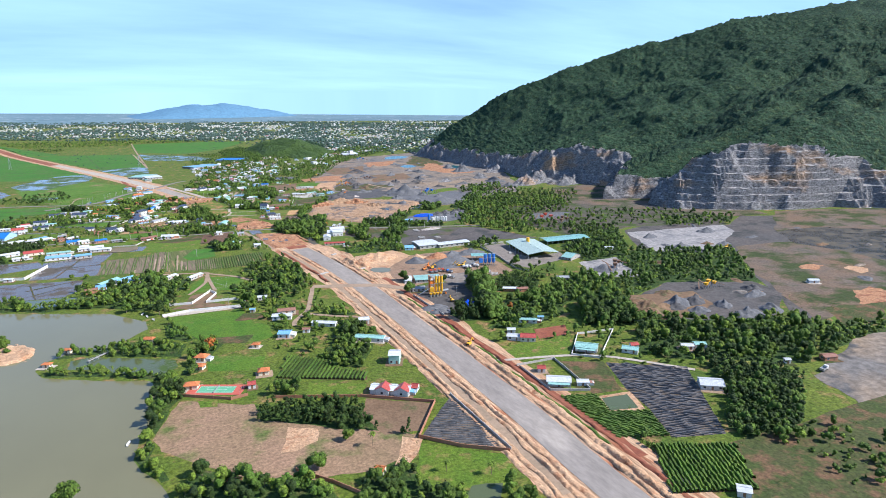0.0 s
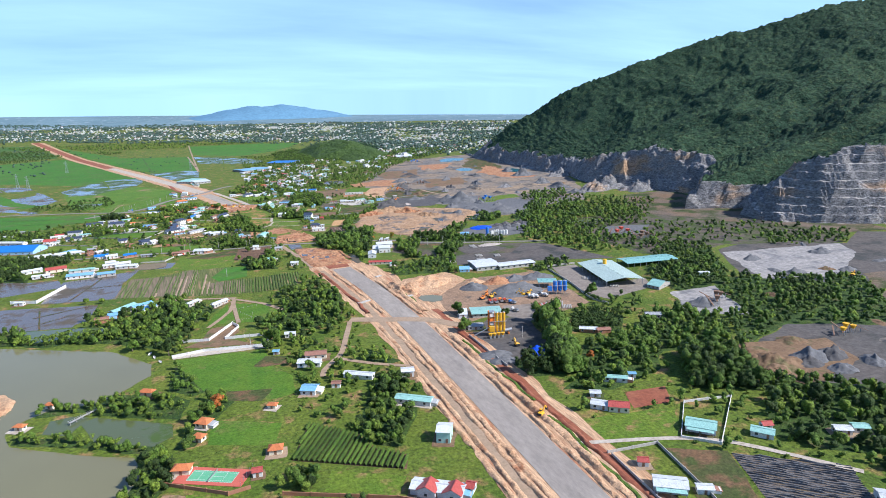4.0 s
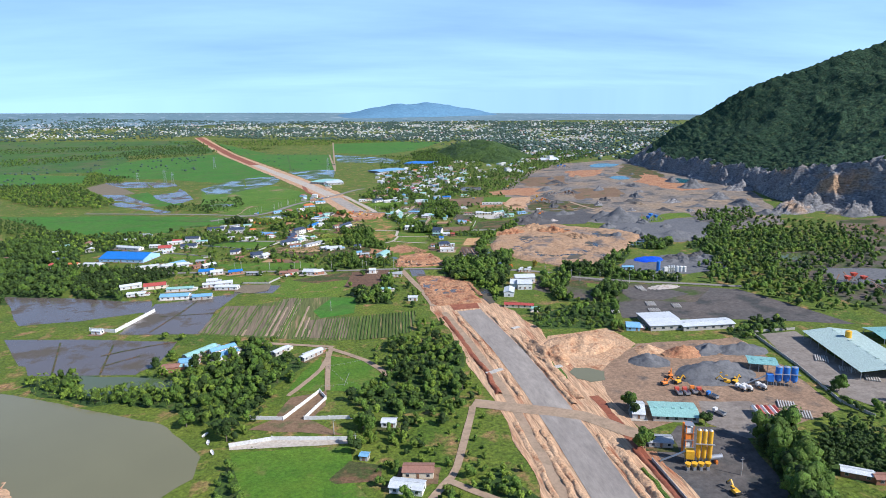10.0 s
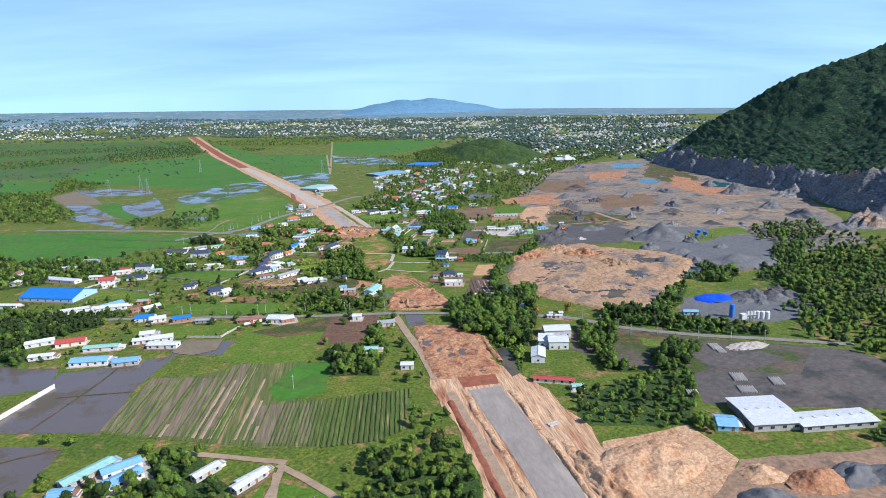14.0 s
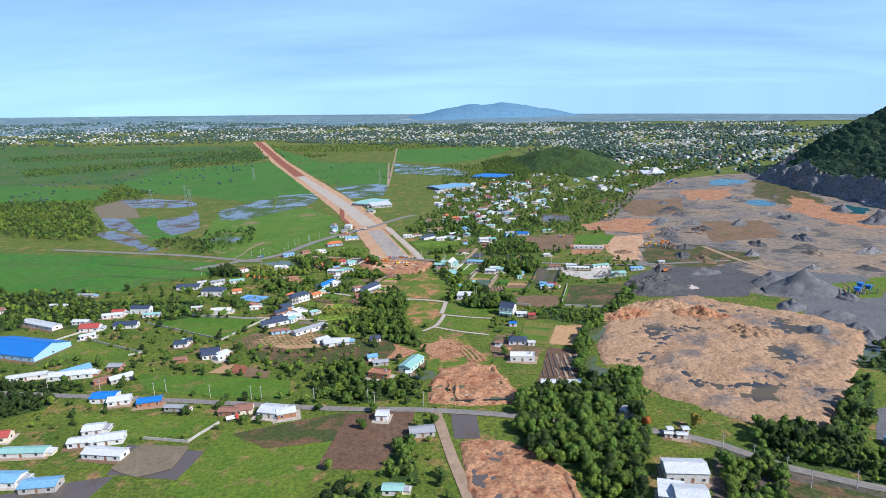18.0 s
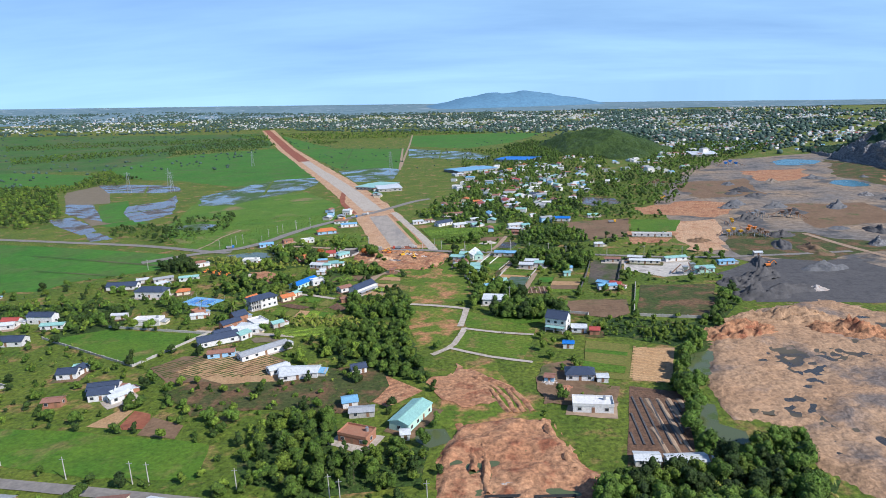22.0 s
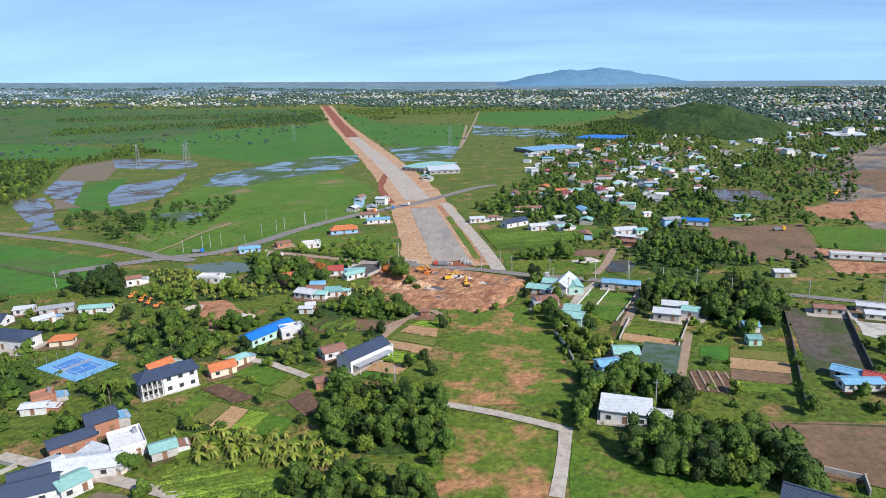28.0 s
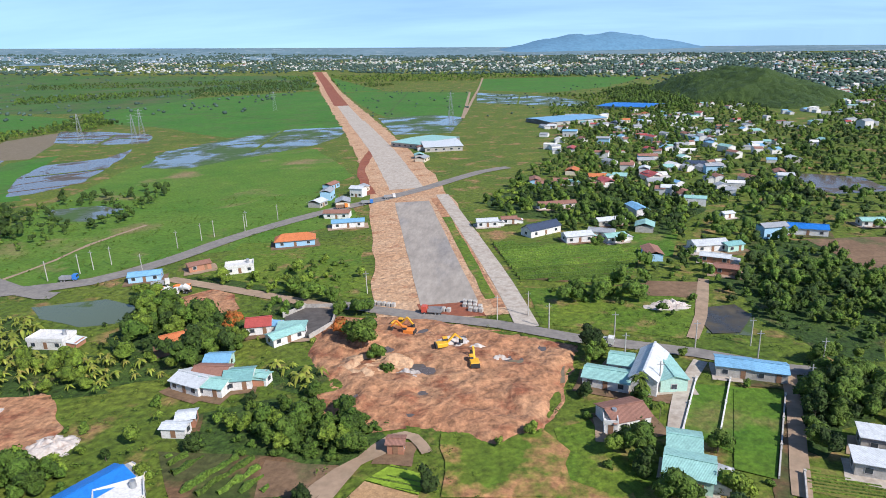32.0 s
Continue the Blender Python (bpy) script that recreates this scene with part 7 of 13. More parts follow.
patch("garden_plot", "straw", 0.1, [(4.8, 872.5), (10.5, 871.2), (8.8, 857.3), (-2.5, 859.7)], 0.3, 5.0, "tilled orange plot", "field")
patch("garden_plot", "red", 0.1, [(10.8, 871.1), (18.6, 867.6), (23.2, 855.8), (10.6, 855.9)], 0.3, 5.0, "tilled red-brown plot", "field")
patch("garden_plot", "brown", 0.1, [(20.6, 864.8), (35.4, 857), (35.8, 847.3), (20.5, 851.3)], 0.3, 5.0, "tilled brown plot", "field")
patch("grass_field", "lawn", 0.07, [(-48.9, 864), (-3.3, 856.1), (50.1, 841.9), (52.7, 820.6), (16.8, 824.1), (-30.6, 839)], 1.5, 5.0, "green meadow", "field")
patch("fallow_field", "fallow", 0.07, [(4.5, 910.6), (37.4, 923.9), (55.1, 910.4), (54, 890.5), (26.4, 901.5), (12.5, 895.3)], 5, 5.0, "dry brown garden", "field")
patch("fallow_field", "grass", 0.07, [(-59.2, 814.8), (-1.9, 805.2), (21.5, 798.9), (16.5, 783.8), (-12.8, 782.7), (-44.9, 792.8)], 1, 5.0, "dry green plot", "field")
patch("bare_field", "tilled", 0.09, [(88.2, 797), (122.5, 796), (119.4, 778.7), (116.6, 761.9), (88.5, 764.2)], 0.7, 5.0, "dark brown tilled field", "field")
patch("crop_field", "weeds", 0.08, [(49.6, 788.5), (87.9, 799.2), (83.5, 770.5), (51.8, 767.2), (32.1, 782.5)], 0.7, 5.0, "green plot with pale stubble", "field")
patch("crop_field", "tilled", 0.09, [(208.3, 871.3), (227.3, 863.5), (213.5, 820), (199.3, 816.3), (192, 822.1)], 0.5, 5.0, "dark field with pale ridges", "field")
crop_rows("dirt_road", [(211.1, 859.8), (225.1, 858.3), (213, 821.6), (201.5, 819.6)], 4.0, 1.8, 0.3, 87, label="pale ridges of soil", seed=10)
patch("garden_plot", "straw", 0.09, [(223, 909.8), (240.6, 907.6), (225.8, 872.2), (211, 876.1)], 0.4, 5.0, "orange tilled plot", "field")
patch("garden_plot", "olive", 0.09, [(202.4, 914.2), (220.7, 907.4), (211, 876.1), (194.1, 881.8)], 0.4, 5.0, "striped green and tan plot", "field")
patch("sand_yard", "orange", 0.09, [(94.8, 882.4), (104.4, 896.8), (125.2, 876.2), (111.5, 863.7), (98.9, 874)], 1, 5.0, "sandy yard inside a fence", "yard")
patch("grass_field", "grass", 0.08, [(150.3, 971.6), (182.6, 940.1), (180.2, 933.8), (147.4, 947.2)], 0.5, 5.0, "green grass strip", "field")
patch("grass_field", "grass", 0.08, [(144.6, 942.7), (179.3, 928.9), (170, 902), (139.8, 920.4)], 0.5, 5.0, "green grass plot", "field")
patch("fallow_field", "fallow", 0.08, [(117.7, 978.4), (148.8, 969.4), (144.7, 944.8), (132.8, 921.2), (120.8, 923.7)], 5, 5.0, "grassy orange ground", "field")
patch("bare_field", "weeds", 0.08, [(203.3, 981.3), (241.1, 980.5), (233, 952.9), (205.8, 956.4)], 1, 5.0, "weedy brown plot", "field")
patch("grass_field", "lawn", 0.08, [(251.6, 997.9), (286.2, 1002.9), (291.8, 982.4), (270.5, 944.3), (236.3, 954.7)], 0.6, 5.0, "green plot behind a dark fence", "field")
patch("works_yard", "weedy_yard", 0.08, [(242.1, 1064.7), (262.5, 1065.4), (247.6, 1014.1), (229.1, 1017)], 0.4, 5.0, "grey yard", "yard")
patch("works_yard", "white_yard", 0.08, [(266.9, 1067.5), (308.1, 1060.2), (301.6, 1022.6), (277.6, 1020.6), (258.4, 1041.8)], 1, 5.0, "pale concrete yard", "yard")
patch("works_yard", "weedy_yard", 0.08, [(245.1, 1069.2), (265.6, 1065.9), (246.3, 1013.9), (226.2, 1011.6)], 0.6, 5.0, "grey gravel yard behind a dark wall", "yard")
patch("works_yard", "white_yard", 0.08, [(267.6, 1065.9), (279.5, 1065.8), (287.8, 1038.3), (266.9, 1033.4)], 0.6, 5.0, "pale yard", "yard")
wall_line("coal", 1.6, [(244.8, 1074.5), (232.7, 1038.1), (216.1, 991.1)], label="dark weathered wall of a yard", piers=False)
wall_line("coal", 1.6, [(263.9, 1064.7), (245.2, 1011.9)], label="dark weathered wall of a yard", piers=False)
wall_line("concrete", 1.6, [(204.1, 960.7), (213.2, 956.7), (211.3, 951.1)], label="pale plot wall")
patch("garden_plot", "olive", 0.1, [(183.1, 1059.2), (195.2, 1054.4), (200.7, 1050.7), (198.5, 1045.2), (180.0, 1051.5)], 0.2, 5.0, "yellow-green vegetable bed in rows", "field")
crop_rows("leaf_light", [(182.7, 1058.1), (200.4, 1050.2), (198.6, 1045.7), (180.3, 1052.0)], 1.0, 0.45, 0.25, 168, label="rows of young yellow-green vegetables", seed=31, lumpy=0.4)
patch("garden_plot", "grass", 0.1, [(179.8, 1051.0), (198.4, 1044.8), (195.0, 1037.1), (177.2, 1043.9)], 0.2, 5.0, "dull green seed bed", "field")
patch("garden_plot", "straw", 0.1, [(177.1, 1043.5), (194.8, 1036.7), (192.1, 1030.2), (174.8, 1037.2)], 0.2, 5.0, "tan tilled seed bed", "field")
patch("bare_ground", "sand", 0.09, [(2.4, 1074.6), (9.3, 1081.4), (21.9, 1066.5), (28.4, 1054.6), (22.7, 1051.7), (13.0, 1057.1)], 2.5, 3.0, "bare trampled sandy ground", "ground")
patch("bare_ground", "dirt_road", 0.1, [(9.4, 1051.4), (17.2, 1051.0), (25.8, 1042.8), (26.5, 1035.9), (24.1, 1042.8), (16.9, 1048.4)], 1.0, 3.0, "sandy footpath", "ground")
crop_rows("straw", [(176.9, 1042.8), (194.4, 1036.3), (192.3, 1030.9), (175.0, 1037.6)], 1.1, 0.6, 0.2, 168, label="low tan ridges of tilled soil", seed=32, lumpy=0.3)
patch("bare_ground", "weeds", 0.09, [(184.9, 1086.5), (188.9, 1083.0), (181.6, 1061.3), (172.0, 1035.7), (173.8, 1050.9), (179.4, 1066.8)], 1.0, 4.0, "brown weedy soil beside a dirt lane", "ground")
wall_line("concrete", 1.1, [(181.4, 1056.0), (177.5, 1045.9), (174.0, 1036.2)], label="grey garden wall beside a dirt lane")
wall_line("concrete", 1.0, [(203.8, 1056.6), (197.9, 1042.7), (192.1, 1029.2)], label="grey garden wall")
wall_line("concrete", 1.3, [(152.4, 1042.9), (154.8, 1030.4), (156.2, 1019.3)], label="pale wall along a meadow")
patch("garden_plot", "tilled", 0.1, [(191.5, 1012.8), (202.7, 1011.3), (198.1, 997.3), (186.8, 999.9)], 0.2, 5.0, "brown plot in rows", "field")
crop_rows("dirt_road", [(191.5, 1012.8), (202.7, 1011.3), (198.1, 997.3), (186.8, 999.9)], 2.6, 1.0, 0.3, 86, label="pale ridges of soil", seed=11)
patch("garden_plot", "paddy", 0.1, [(200.5, 1032.1), (209.9, 1032.2), (205.1, 1019.5), (197.4, 1022.9)], 0.2, 5.0, "green plot", "field")
patch("garden_plot", "olive", 0.1, [(209.3, 1029.3), (226.1, 1026.3), (223.8, 1018.9), (207.1, 1023)], 0.2, 5.0, "olive strip of crops", "field")
patch("garden_plot", "straw", 0.1, [(206.9, 1022.6), (223.8, 1018.5), (220.9, 1010.8), (204.1, 1014.5)], 0.2, 5.0, "tan strip of soil", "field")
patch("garden_plot", "brown", 0.1, [(204, 1014.1), (220.7, 1010.4), (217.9, 1003.3), (201.7, 1006.7)], 0.2, 5.0, "brown strip of soil", "field")
patch("garden_plot", "grass", 0.1, [(201.6, 1006.3), (217.9, 1002.9), (215.8, 997), (199.8, 1000.1)], 0.2, 5.0, "green strip of crops", "field")
patch("crop_field", "weeds", 0.07, [(52.1, 1058.7), (79.5, 1057.8), (87.6, 1054.4), (85.7, 1045.6), (62.6, 1043.4)], 1, 5.0, "brown plot with young shrubs", "field")
crop_rows("leaf", [(53.8, 1057.8), (73.7, 1057.2), (80.8, 1047.3), (64, 1045)], 3.2, 1.0, 0.8, 60, label="young shrubs in rows", seed=12, lumpy=0.8, step=1.5, gap=0.2)
patch("bare_field", "brown", 0.08, [(76.2, 1056.7), (91.9, 1055.5), (90, 1045.8), (78.2, 1045.3)], 1, 5.0, "bare brown plot", "field", block=False)
patch("bare_field", "orange", 0.08, [(-0.2, 1078.9), (12.1, 1080.6), (25.9, 1066.2), (24.7, 1057.7), (18.7, 1055.5)], 2, 5.0, "bare orange ground", "field")
patch("orchard_ground", "weeds", 0.07, [(120.9, 1208.8), (182.6, 1199.2), (168, 1157.4), (131.4, 1163.3)], 1, 5.0, "dry ground of an orchard", "field")
crop_rows("leaf", [(120.9, 1208.8), (182.6, 1199.2), (168, 1157.4), (131.4, 1163.3)], 3.9, 1.5, 1.2, 12, label="orchard rows of light green fruit trees", seed=13, lumpy=0.35, step=1.6)
patch("grass_field", "lawn", 0.07, [(182.3, 1219.8), (201.3, 1219.2), (190.9, 1188.1), (174.5, 1192)], 0.5, 5.0, "green plot", "field")
patch("grass_field", "grass", 0.07, [(133.1, 1154.8), (194.3, 1157.2), (180, 1115.2), (136.9, 1124.3)], 2, 5.0, "rough green meadow", "field", block=False)
patch("grass_field", "lawn", 0.08, [(170.5, 1090), (187.4, 1087.8), (176.2, 1057.8), (165.6, 1066.7), (162.1, 1068.6)], 0.5, 5.0, "green grass strip between fences", "field")
patch("grass_field", "grass", 0.08, [(135.8, 1069.8), (150.2, 1076.9), (154.5, 1053.6), (146.2, 1048.2), (137.6, 1052.9)], 1.5, 5.0, "green grass", "field", block=False)
patch("bare_field", "brown", 0.08, [(172.1, 1159), (192.4, 1157.2), (185.4, 1145.4), (171, 1149.4)], 0.6, 5.0, "brown plot", "field")
patch("grass_field", "grass", 0.07, [(9.3, 1212), (64.8, 1206.2), (79.7, 1144.5), (60.7, 1149.7), (9.3, 1167.4)], 2, 5.0, "rough green field", "field", block=False)
patch("bare_field", "sand", 0.09, [(18.6, 1139.4), (28, 1149.8), (38.3, 1134.6), (31.2, 1129.1)], 1.5, 5.0, "sandy lot", "field")
patch("bare_field", "orange", 0.09, [(68, 1117.6), (73.5, 1130.2), (84.8, 1128.1), (90.2, 1117.8), (70.8, 1113.8)], 1.5, 5.0, "bare orange plot", "field")
patch("bare_field", "brown", 0.08, [(249.7, 1210), (315.9, 1215.7), (292.8, 1139.2), (259.5, 1136.1)], 1, 5.0, "brown ploughed plot", "field")
patch("grass_field", "lawn", 0.08, [(316.5, 1210.2), (358.4, 1197.7), (335.3, 1151.1), (301.4, 1158.3)], 0.6, 5.0, "green plot", "field")
patch("bare_field", "orange", 0.08, [(297.2, 1159.2), (336.1, 1144.5), (315.7, 1115.4), (285.8, 1112.2)], 1.5, 5.0, "orange bare ground", "field")

# ---- roads ----
patch("road_shoulder", "shoulder", 0.1, [(134, 94), (138, 175), (143, 239), (147, 331), (150, 421), (152, 507), (150, 582), (143, 660), (146, 715), (170, 720), (184, 690), (203, 650), (210, 582), (212, 507), (210, 421), (207, 331), (203, 239), (198, 175), (194, 94)], 4.0, 8.0, "sandy orange fill along the new road", "ground")
ribbon("road", "roadbase", 0.3, 18, [(161, 94), (165, 175), (170, 239), (174, 331), (177, 421), (179, 507), (177, 582), (170, 660)], 0.4, "unfinished grey crushed-stone highway", "road")
ribbon("drainage_strip", "red", 0.16, 4.2, [(193, 180), (195, 239), (199, 331), (202, 421), (204, 507)], 2.4, "strip of red laterite beside the road", "ground")
ribbon("haul_track", "dirt_road", 0.16, 4.5, [(146, 175), (151, 239), (155, 331), (158, 421), (160, 507), (158, 582), (151, 660)], 0.6, "rutted haul track beside the new road", "road")
patch("road_end", "red", 0.34, [(157.9, 679.8), (180.1, 681.6), (179.2, 663.5), (159.3, 663.3)], 1, 5.0, "red laterite at the end of the stone base", "ground")
ribbon("road", "sand", 0.1, 46, [(108.7, 1128.3), (74.7, 1291.9), (16.7, 1507.5), (-165, 2099), (-496, 3169)], 4, "sandy roadbed of the new highway", "road")
ribbon("road", "dusty_base", 0.3, 19, [(107.8, 1140.5), (75.9, 1287.7)], 0.3, "unfinished dusty grey stretch of highway", "road")
ribbon("verge", "grass", 0.34, 4, [(121.2, 1144.5), (97.9, 1253.1)], 1, "grassy verge of the new road", "verge")
ribbon("ground_strip", "orange", 0.33, 4, [(124.3, 1137.3), (88.1, 1295.3)], 1, "orange soil strip of the new road", "ground")
patch("road_end", "red", 0.36, [(97.2, 1139.6), (115.9, 1145.5), (120, 1130.5), (99.7, 1129.5)], 0.6, 5.0, "red laterite at the end of the paved stretch", "ground")
ribbon("road", "concrete_road", 0.26, 21, [(68.2, 1322.6), (19, 1500.3), (-54.3, 1737.1)], 1, "pale new roadbed", "road")
ribbon("road", "concrete_road", 0.26, 18, [(-48.4, 1716.3), (-165, 2099)], 1, "pale new roadbed", "road")
ribbon("road", "red", 0.28, 24, [(-134, 1991), (-322, 2614), (-501, 3170)], 2, "red laterite roadbed", "road")
ribbon("road", "red", 0.24, 6, [(48.3, 1308.2), (25.2, 1394.1), (14.8, 1490.9)], 2, "red soil heap along the roadbed", "ground")
ribbon("road", "concrete_road", 0.36, 7, [(132.6, 1122.2), (121.2, 1179), (91.1, 1305.3)], 0.2, "concrete side road", "road")
ribbon("road", "asphalt", 0.4, 9, [(-97.7, 1124.5), (-57.8, 1150), (-30.4, 1161.6), (-12.1, 1186.8), (2.9, 1221.2), (28.9, 1262.2), (72.8, 1314.3), (111.4, 1374.3), (130.8, 1389.6)], 0.2, "old asphalt country road", "road")
ribbon("road", "asphalt", 0.38, 7, [(-34.5, 1147.5), (-51.2, 1151.6), (-122, 1188.2), (-209, 1220.7), (-305.9, 1255.7)], 0.2, "old asphalt country road", "road")
ribbon("road", "dirt_road", 0.3, 4.5, [(66, 2251), (79.8, 1737.7)], 0.4, "dirt farm track", "road")
ribbon("road", "dirt_road", 0.3, 4.5, [(80, 2746), (79.6, 1785.1)], 0.4, "dirt farm track through the rice fields", "road")
ribbon("road", "asphalt", 0.4, 5, [(-186.6, 859.1), (-85.5, 839.8), (11, 819.1), (79.1, 803.4), (126.8, 796.1), (173.7, 783.8), (232.4, 763.1), (260.4, 746.4), (278.1, 726.7), (320.2, 700.4), (355.8, 684.8), (399.4, 663.4)], 0.2, "narrow paved village road", "road")
ribbon("road", "asphalt", 0.4, 5.5, [(71.2, 1139.5), (98.7, 1130.4), (123.5, 1124.2), (145.8, 1114.7), (175.9, 1106.5), (196.6, 1097.6), (216.9, 1093.8), (241, 1086.6)], 0.2, "narrow paved village road", "road")
ribbon("road", "dirt_road", 0.3, 5, [(-0.5, 1164.4), (31, 1152.5), (63.6, 1139.5), (75.6, 1137.1)], 0.4, "dirt lane", "road")
ribbon("lane", "concrete_road", 0.34, 3.2, [(115.8, 989.6), (132.7, 984), (148.3, 977), (149.6, 975.6)], 0.2, "pale concrete lane", "road")
ribbon("lane", "concrete_road", 0.36, 3.4, [(149.1, 977.6), (147.6, 966.4), (144.1, 948.3)], 0.2, "pale concrete lane", "road")
ribbon("lane", "concrete_road", 0.34, 3, [(146.5, 945.9), (140, 924.4), (132.7, 915.6), (129.2, 912.7)], 0.2, "pale concrete lane", "road")
ribbon("lane", "concrete_road", 0.34, 2.2, [(146, 945.3), (163.1, 937.2), (179.9, 931.9)], 0.1, "narrow concrete lane", "road")
ribbon("lane", "concrete_road", 0.34, 2.2, [(137.5, 920.1), (155.1, 907.7), (173.9, 899)], 0.1, "narrow concrete lane", "road")
ribbon("lane", "dirt_road", 0.3, 5, [(133.1, 793.2), (138.8, 748.9), (144.1, 709.1), (145.8, 676.6)], 0.6, "sandy haul road", "road")
ribbon("lane", "dirt_road", 0.3, 3.5, [(65.6, 608.8), (88.2, 583.1), (101, 555.7)], 0.4, "dirt lane", "road")
ribbon("lane", "dirt_road", 0.3, 3, [(67.6, 608.3), (61.3, 576.1), (43.9, 544)], 0.4, "dirt lane", "road")
ribbon("lane", "dirt_road", 0.3, 3, [(65.5, 602.9), (65.2, 545.8)], 0.4, "dirt lane", "road")
ribbon("lane", "dirt_road", 0.3, 3.5, [(139.6, 509.8), (120.9, 458.1), (114.7, 447.9), (104.2, 434.4), (101.5, 425.2)], 0.4, "dirt lane", "road")
ribbon("lane", "dirt_road", 0.3, 3.5, [(116, 447.6), (132.9, 430.3), (152.6, 415.8)], 0.4, "dirt lane", "road")
ribbon("lane", "dirt_road", 0.3, 3.5, [(19.7, 629.3), (57.8, 614.4), (69.1, 610)], 0.4, "dirt lane", "road")
ribbon("lane", "concrete_road", 0.3, 3.5, [(3.1, 960.1), (22, 955.2), (39.3, 951.2), (59.3, 945.2)], 0.2, "concrete village lane", "road")
ribbon("lane", "concrete_road", 0.3, 3, [(42.9, 1020.1), (55.4, 1015.8), (70.9, 1006.3)], 0.2, "concrete village lane", "road")
ribbon("lane", "concrete_road", 0.3, 3, [(189.4, 301.6), (233, 285.9), (255.6, 270.7), (284.6, 231.8)], 0.4, "dirt lane round the fields", "road")
ribbon("lane", "dirt_road", 0.3, 3, [(199.6, 1043.2), (191.3, 1019.4), (186.1, 1003.5)], 0.4, "dirt lane", "road")
ribbon("lane", "concrete_road", 0.3, 3.5, [(176, 1101.7), (166.4, 1084.6), (161, 1068.5)], 0.1, "concrete lane between houses", "road")
ribbon("lane", "dirt_road", 0.3, 3.5, [(195.9, 1097.6), (190, 1080.4), (183.5, 1063.4), (178.2, 1049.5)], 0.4, "dirt lane", "road")
ribbon("lane", "dirt_road", 0.3, 3.5, [(195, 1162.8), (184.6, 1130.9), (177.7, 1115.1)], 0.4, "dirt path", "road")
ribbon("lane", "asphalt", 0.3, 4.5, [(246.1, 1086.2), (307, 1066.2), (370.4, 1060.7), (425, 1061.2)], 0.3, "quarry access road", "road")
ribbon("lane", "dirt_road", 0.3, 5, [(427.1, 1121.4), (431.9, 1070.7), (442.2, 1023.6)], 0.6, "quarry haul road", "road")
ribbon("lane", "dirt_road", 0.34, 9, [(140.5, 513.8), (161.7, 502.7), (190.6, 487.6), (203.7, 471), (216.7, 457.4)], 0.8, "dirt crossing over the new road", "road")

# ---- houses and yards along the first stretch ----
house(120.2, 294.5, -37, 21.7, 8.0, 2.8, "white", "white", "gable", label='white sheet-roofed farmhouse with two red gables')
house(116.2, 295.4, 50, 7.0, 7.7, 3.2, "red", "white", "gable", windows=1, rise=2.2)
house(124.7, 289.0, 50, 7.0, 7.5, 3.2, "red", "white", "gable", windows=1, rise=2.2)
house(132.6, 289.8, -41, 3.2, 5.0, 2.6, "red", "white", "gable", windows=1)
house(138.7, 331.6, -31, 6.5, 9.0, 5.6, "white", "green", "gable", label='tall narrow pale green house with a white roof')
house(138.3, 371.7, -39, 19.5, 6.0, 2.8, "mint", "white", "gable")
house(97.8, 445.6, -22, 13.8, 7.0, 2.8, "white", "white", "gable")
house(103.7, 455.8, -13, 12.9, 7.0, 3, "rust", "cream", "gable")
house(95.2, 500.1, -14, 7.0, 5.0, 2.6, "white", "white", "gable")
house(90.6, 408.4, -29, 8.1, 8.0, 3, "sky", "white", "gable")
house(120.3, 415.0, -36, 17.4, 5.0, 2.6, "white", "white", "gable")
house(146.5, 405.1, -16, 7.1, 6.0, 3.6, "white", "white", "gable")
house(105.5, 408.9, -22, 4.8, 4.0, 2.6, "rust", "white", "gable", windows=1)
house(81.8, 472.5, -22, 3.7, 3.5, 2.4, "sky", "grey", "gable", windows=1)
house(55.7, 599.7, 39, 13.7, 4.0, 2.4, "white", "white", "gable")
house(35.2, 394.9, -38, 6.5, 6.0, 2.6, "orange", "cream", "hip")
house(32.3, 381.0, -39, 4.9, 4.0, 2.4, "orange", "cream", "hip", windows=1)
house(7.7, 446.0, -31, 7.1, 4.0, 2.4, "orange", "cream", "hip", windows=1)
house(-40.0, 452.3, -31, 4.5, 3.0, 2.2, "orange", "cream", "hip", windows=1)
house(-50.1, 431.9, -30, 4.6, 3.0, 2.2, "orange", "cream", "hip", windows=1)
house(24.5, 355.3, -19, 7.2, 5.0, 2.6, "orange", "cream", "hip", windows=1)
house(64.3, 354.1, -14, 5.8, 5.0, 2.6, "orange", "cream", "hip", windows=1)
house(69.1, 399.0, -30, 4.4, 3.0, 2.2, "orange", "cream", "hip", windows=1)
house(54.4, 338.9, -9, 3.9, 4.0, 2.6, "red", "white", "gable", windows=1)
house(85.6, 225.8, -42, 3.9, 4.0, 2.4, "orange", "cream", "gable", windows=1)
house(205.4, 256.9, -36, 12.9, 8.0, 3, "white", "white", "gable", porch='mint')
house(206.9, 275.0, -31, 4.3, 4.0, 2.4, "red", "white", "gable", windows=1)
house(216.0, 249.3, -30, 6.2, 4.0, 2.4, "white", "white", "gable", windows=1)
wall_line("concrete", 1.4, [(199, 288.3), (223.9, 285.3), (215.7, 242.4)], label="grey compound wall")
wall_line("concrete", 1.4, [(199.5, 286.1), (196.3, 252), (214.8, 241.3)], label="grey compound wall")
house(250.8, 286.7, -47, 13.2, 9.0, 3, "mint", "white", "gable", porch='mint')
wall_line("wallwhite", 1.3, [(237.7, 285.2), (262.9, 310.3), (289.1, 304.6)], label="white compound wall")
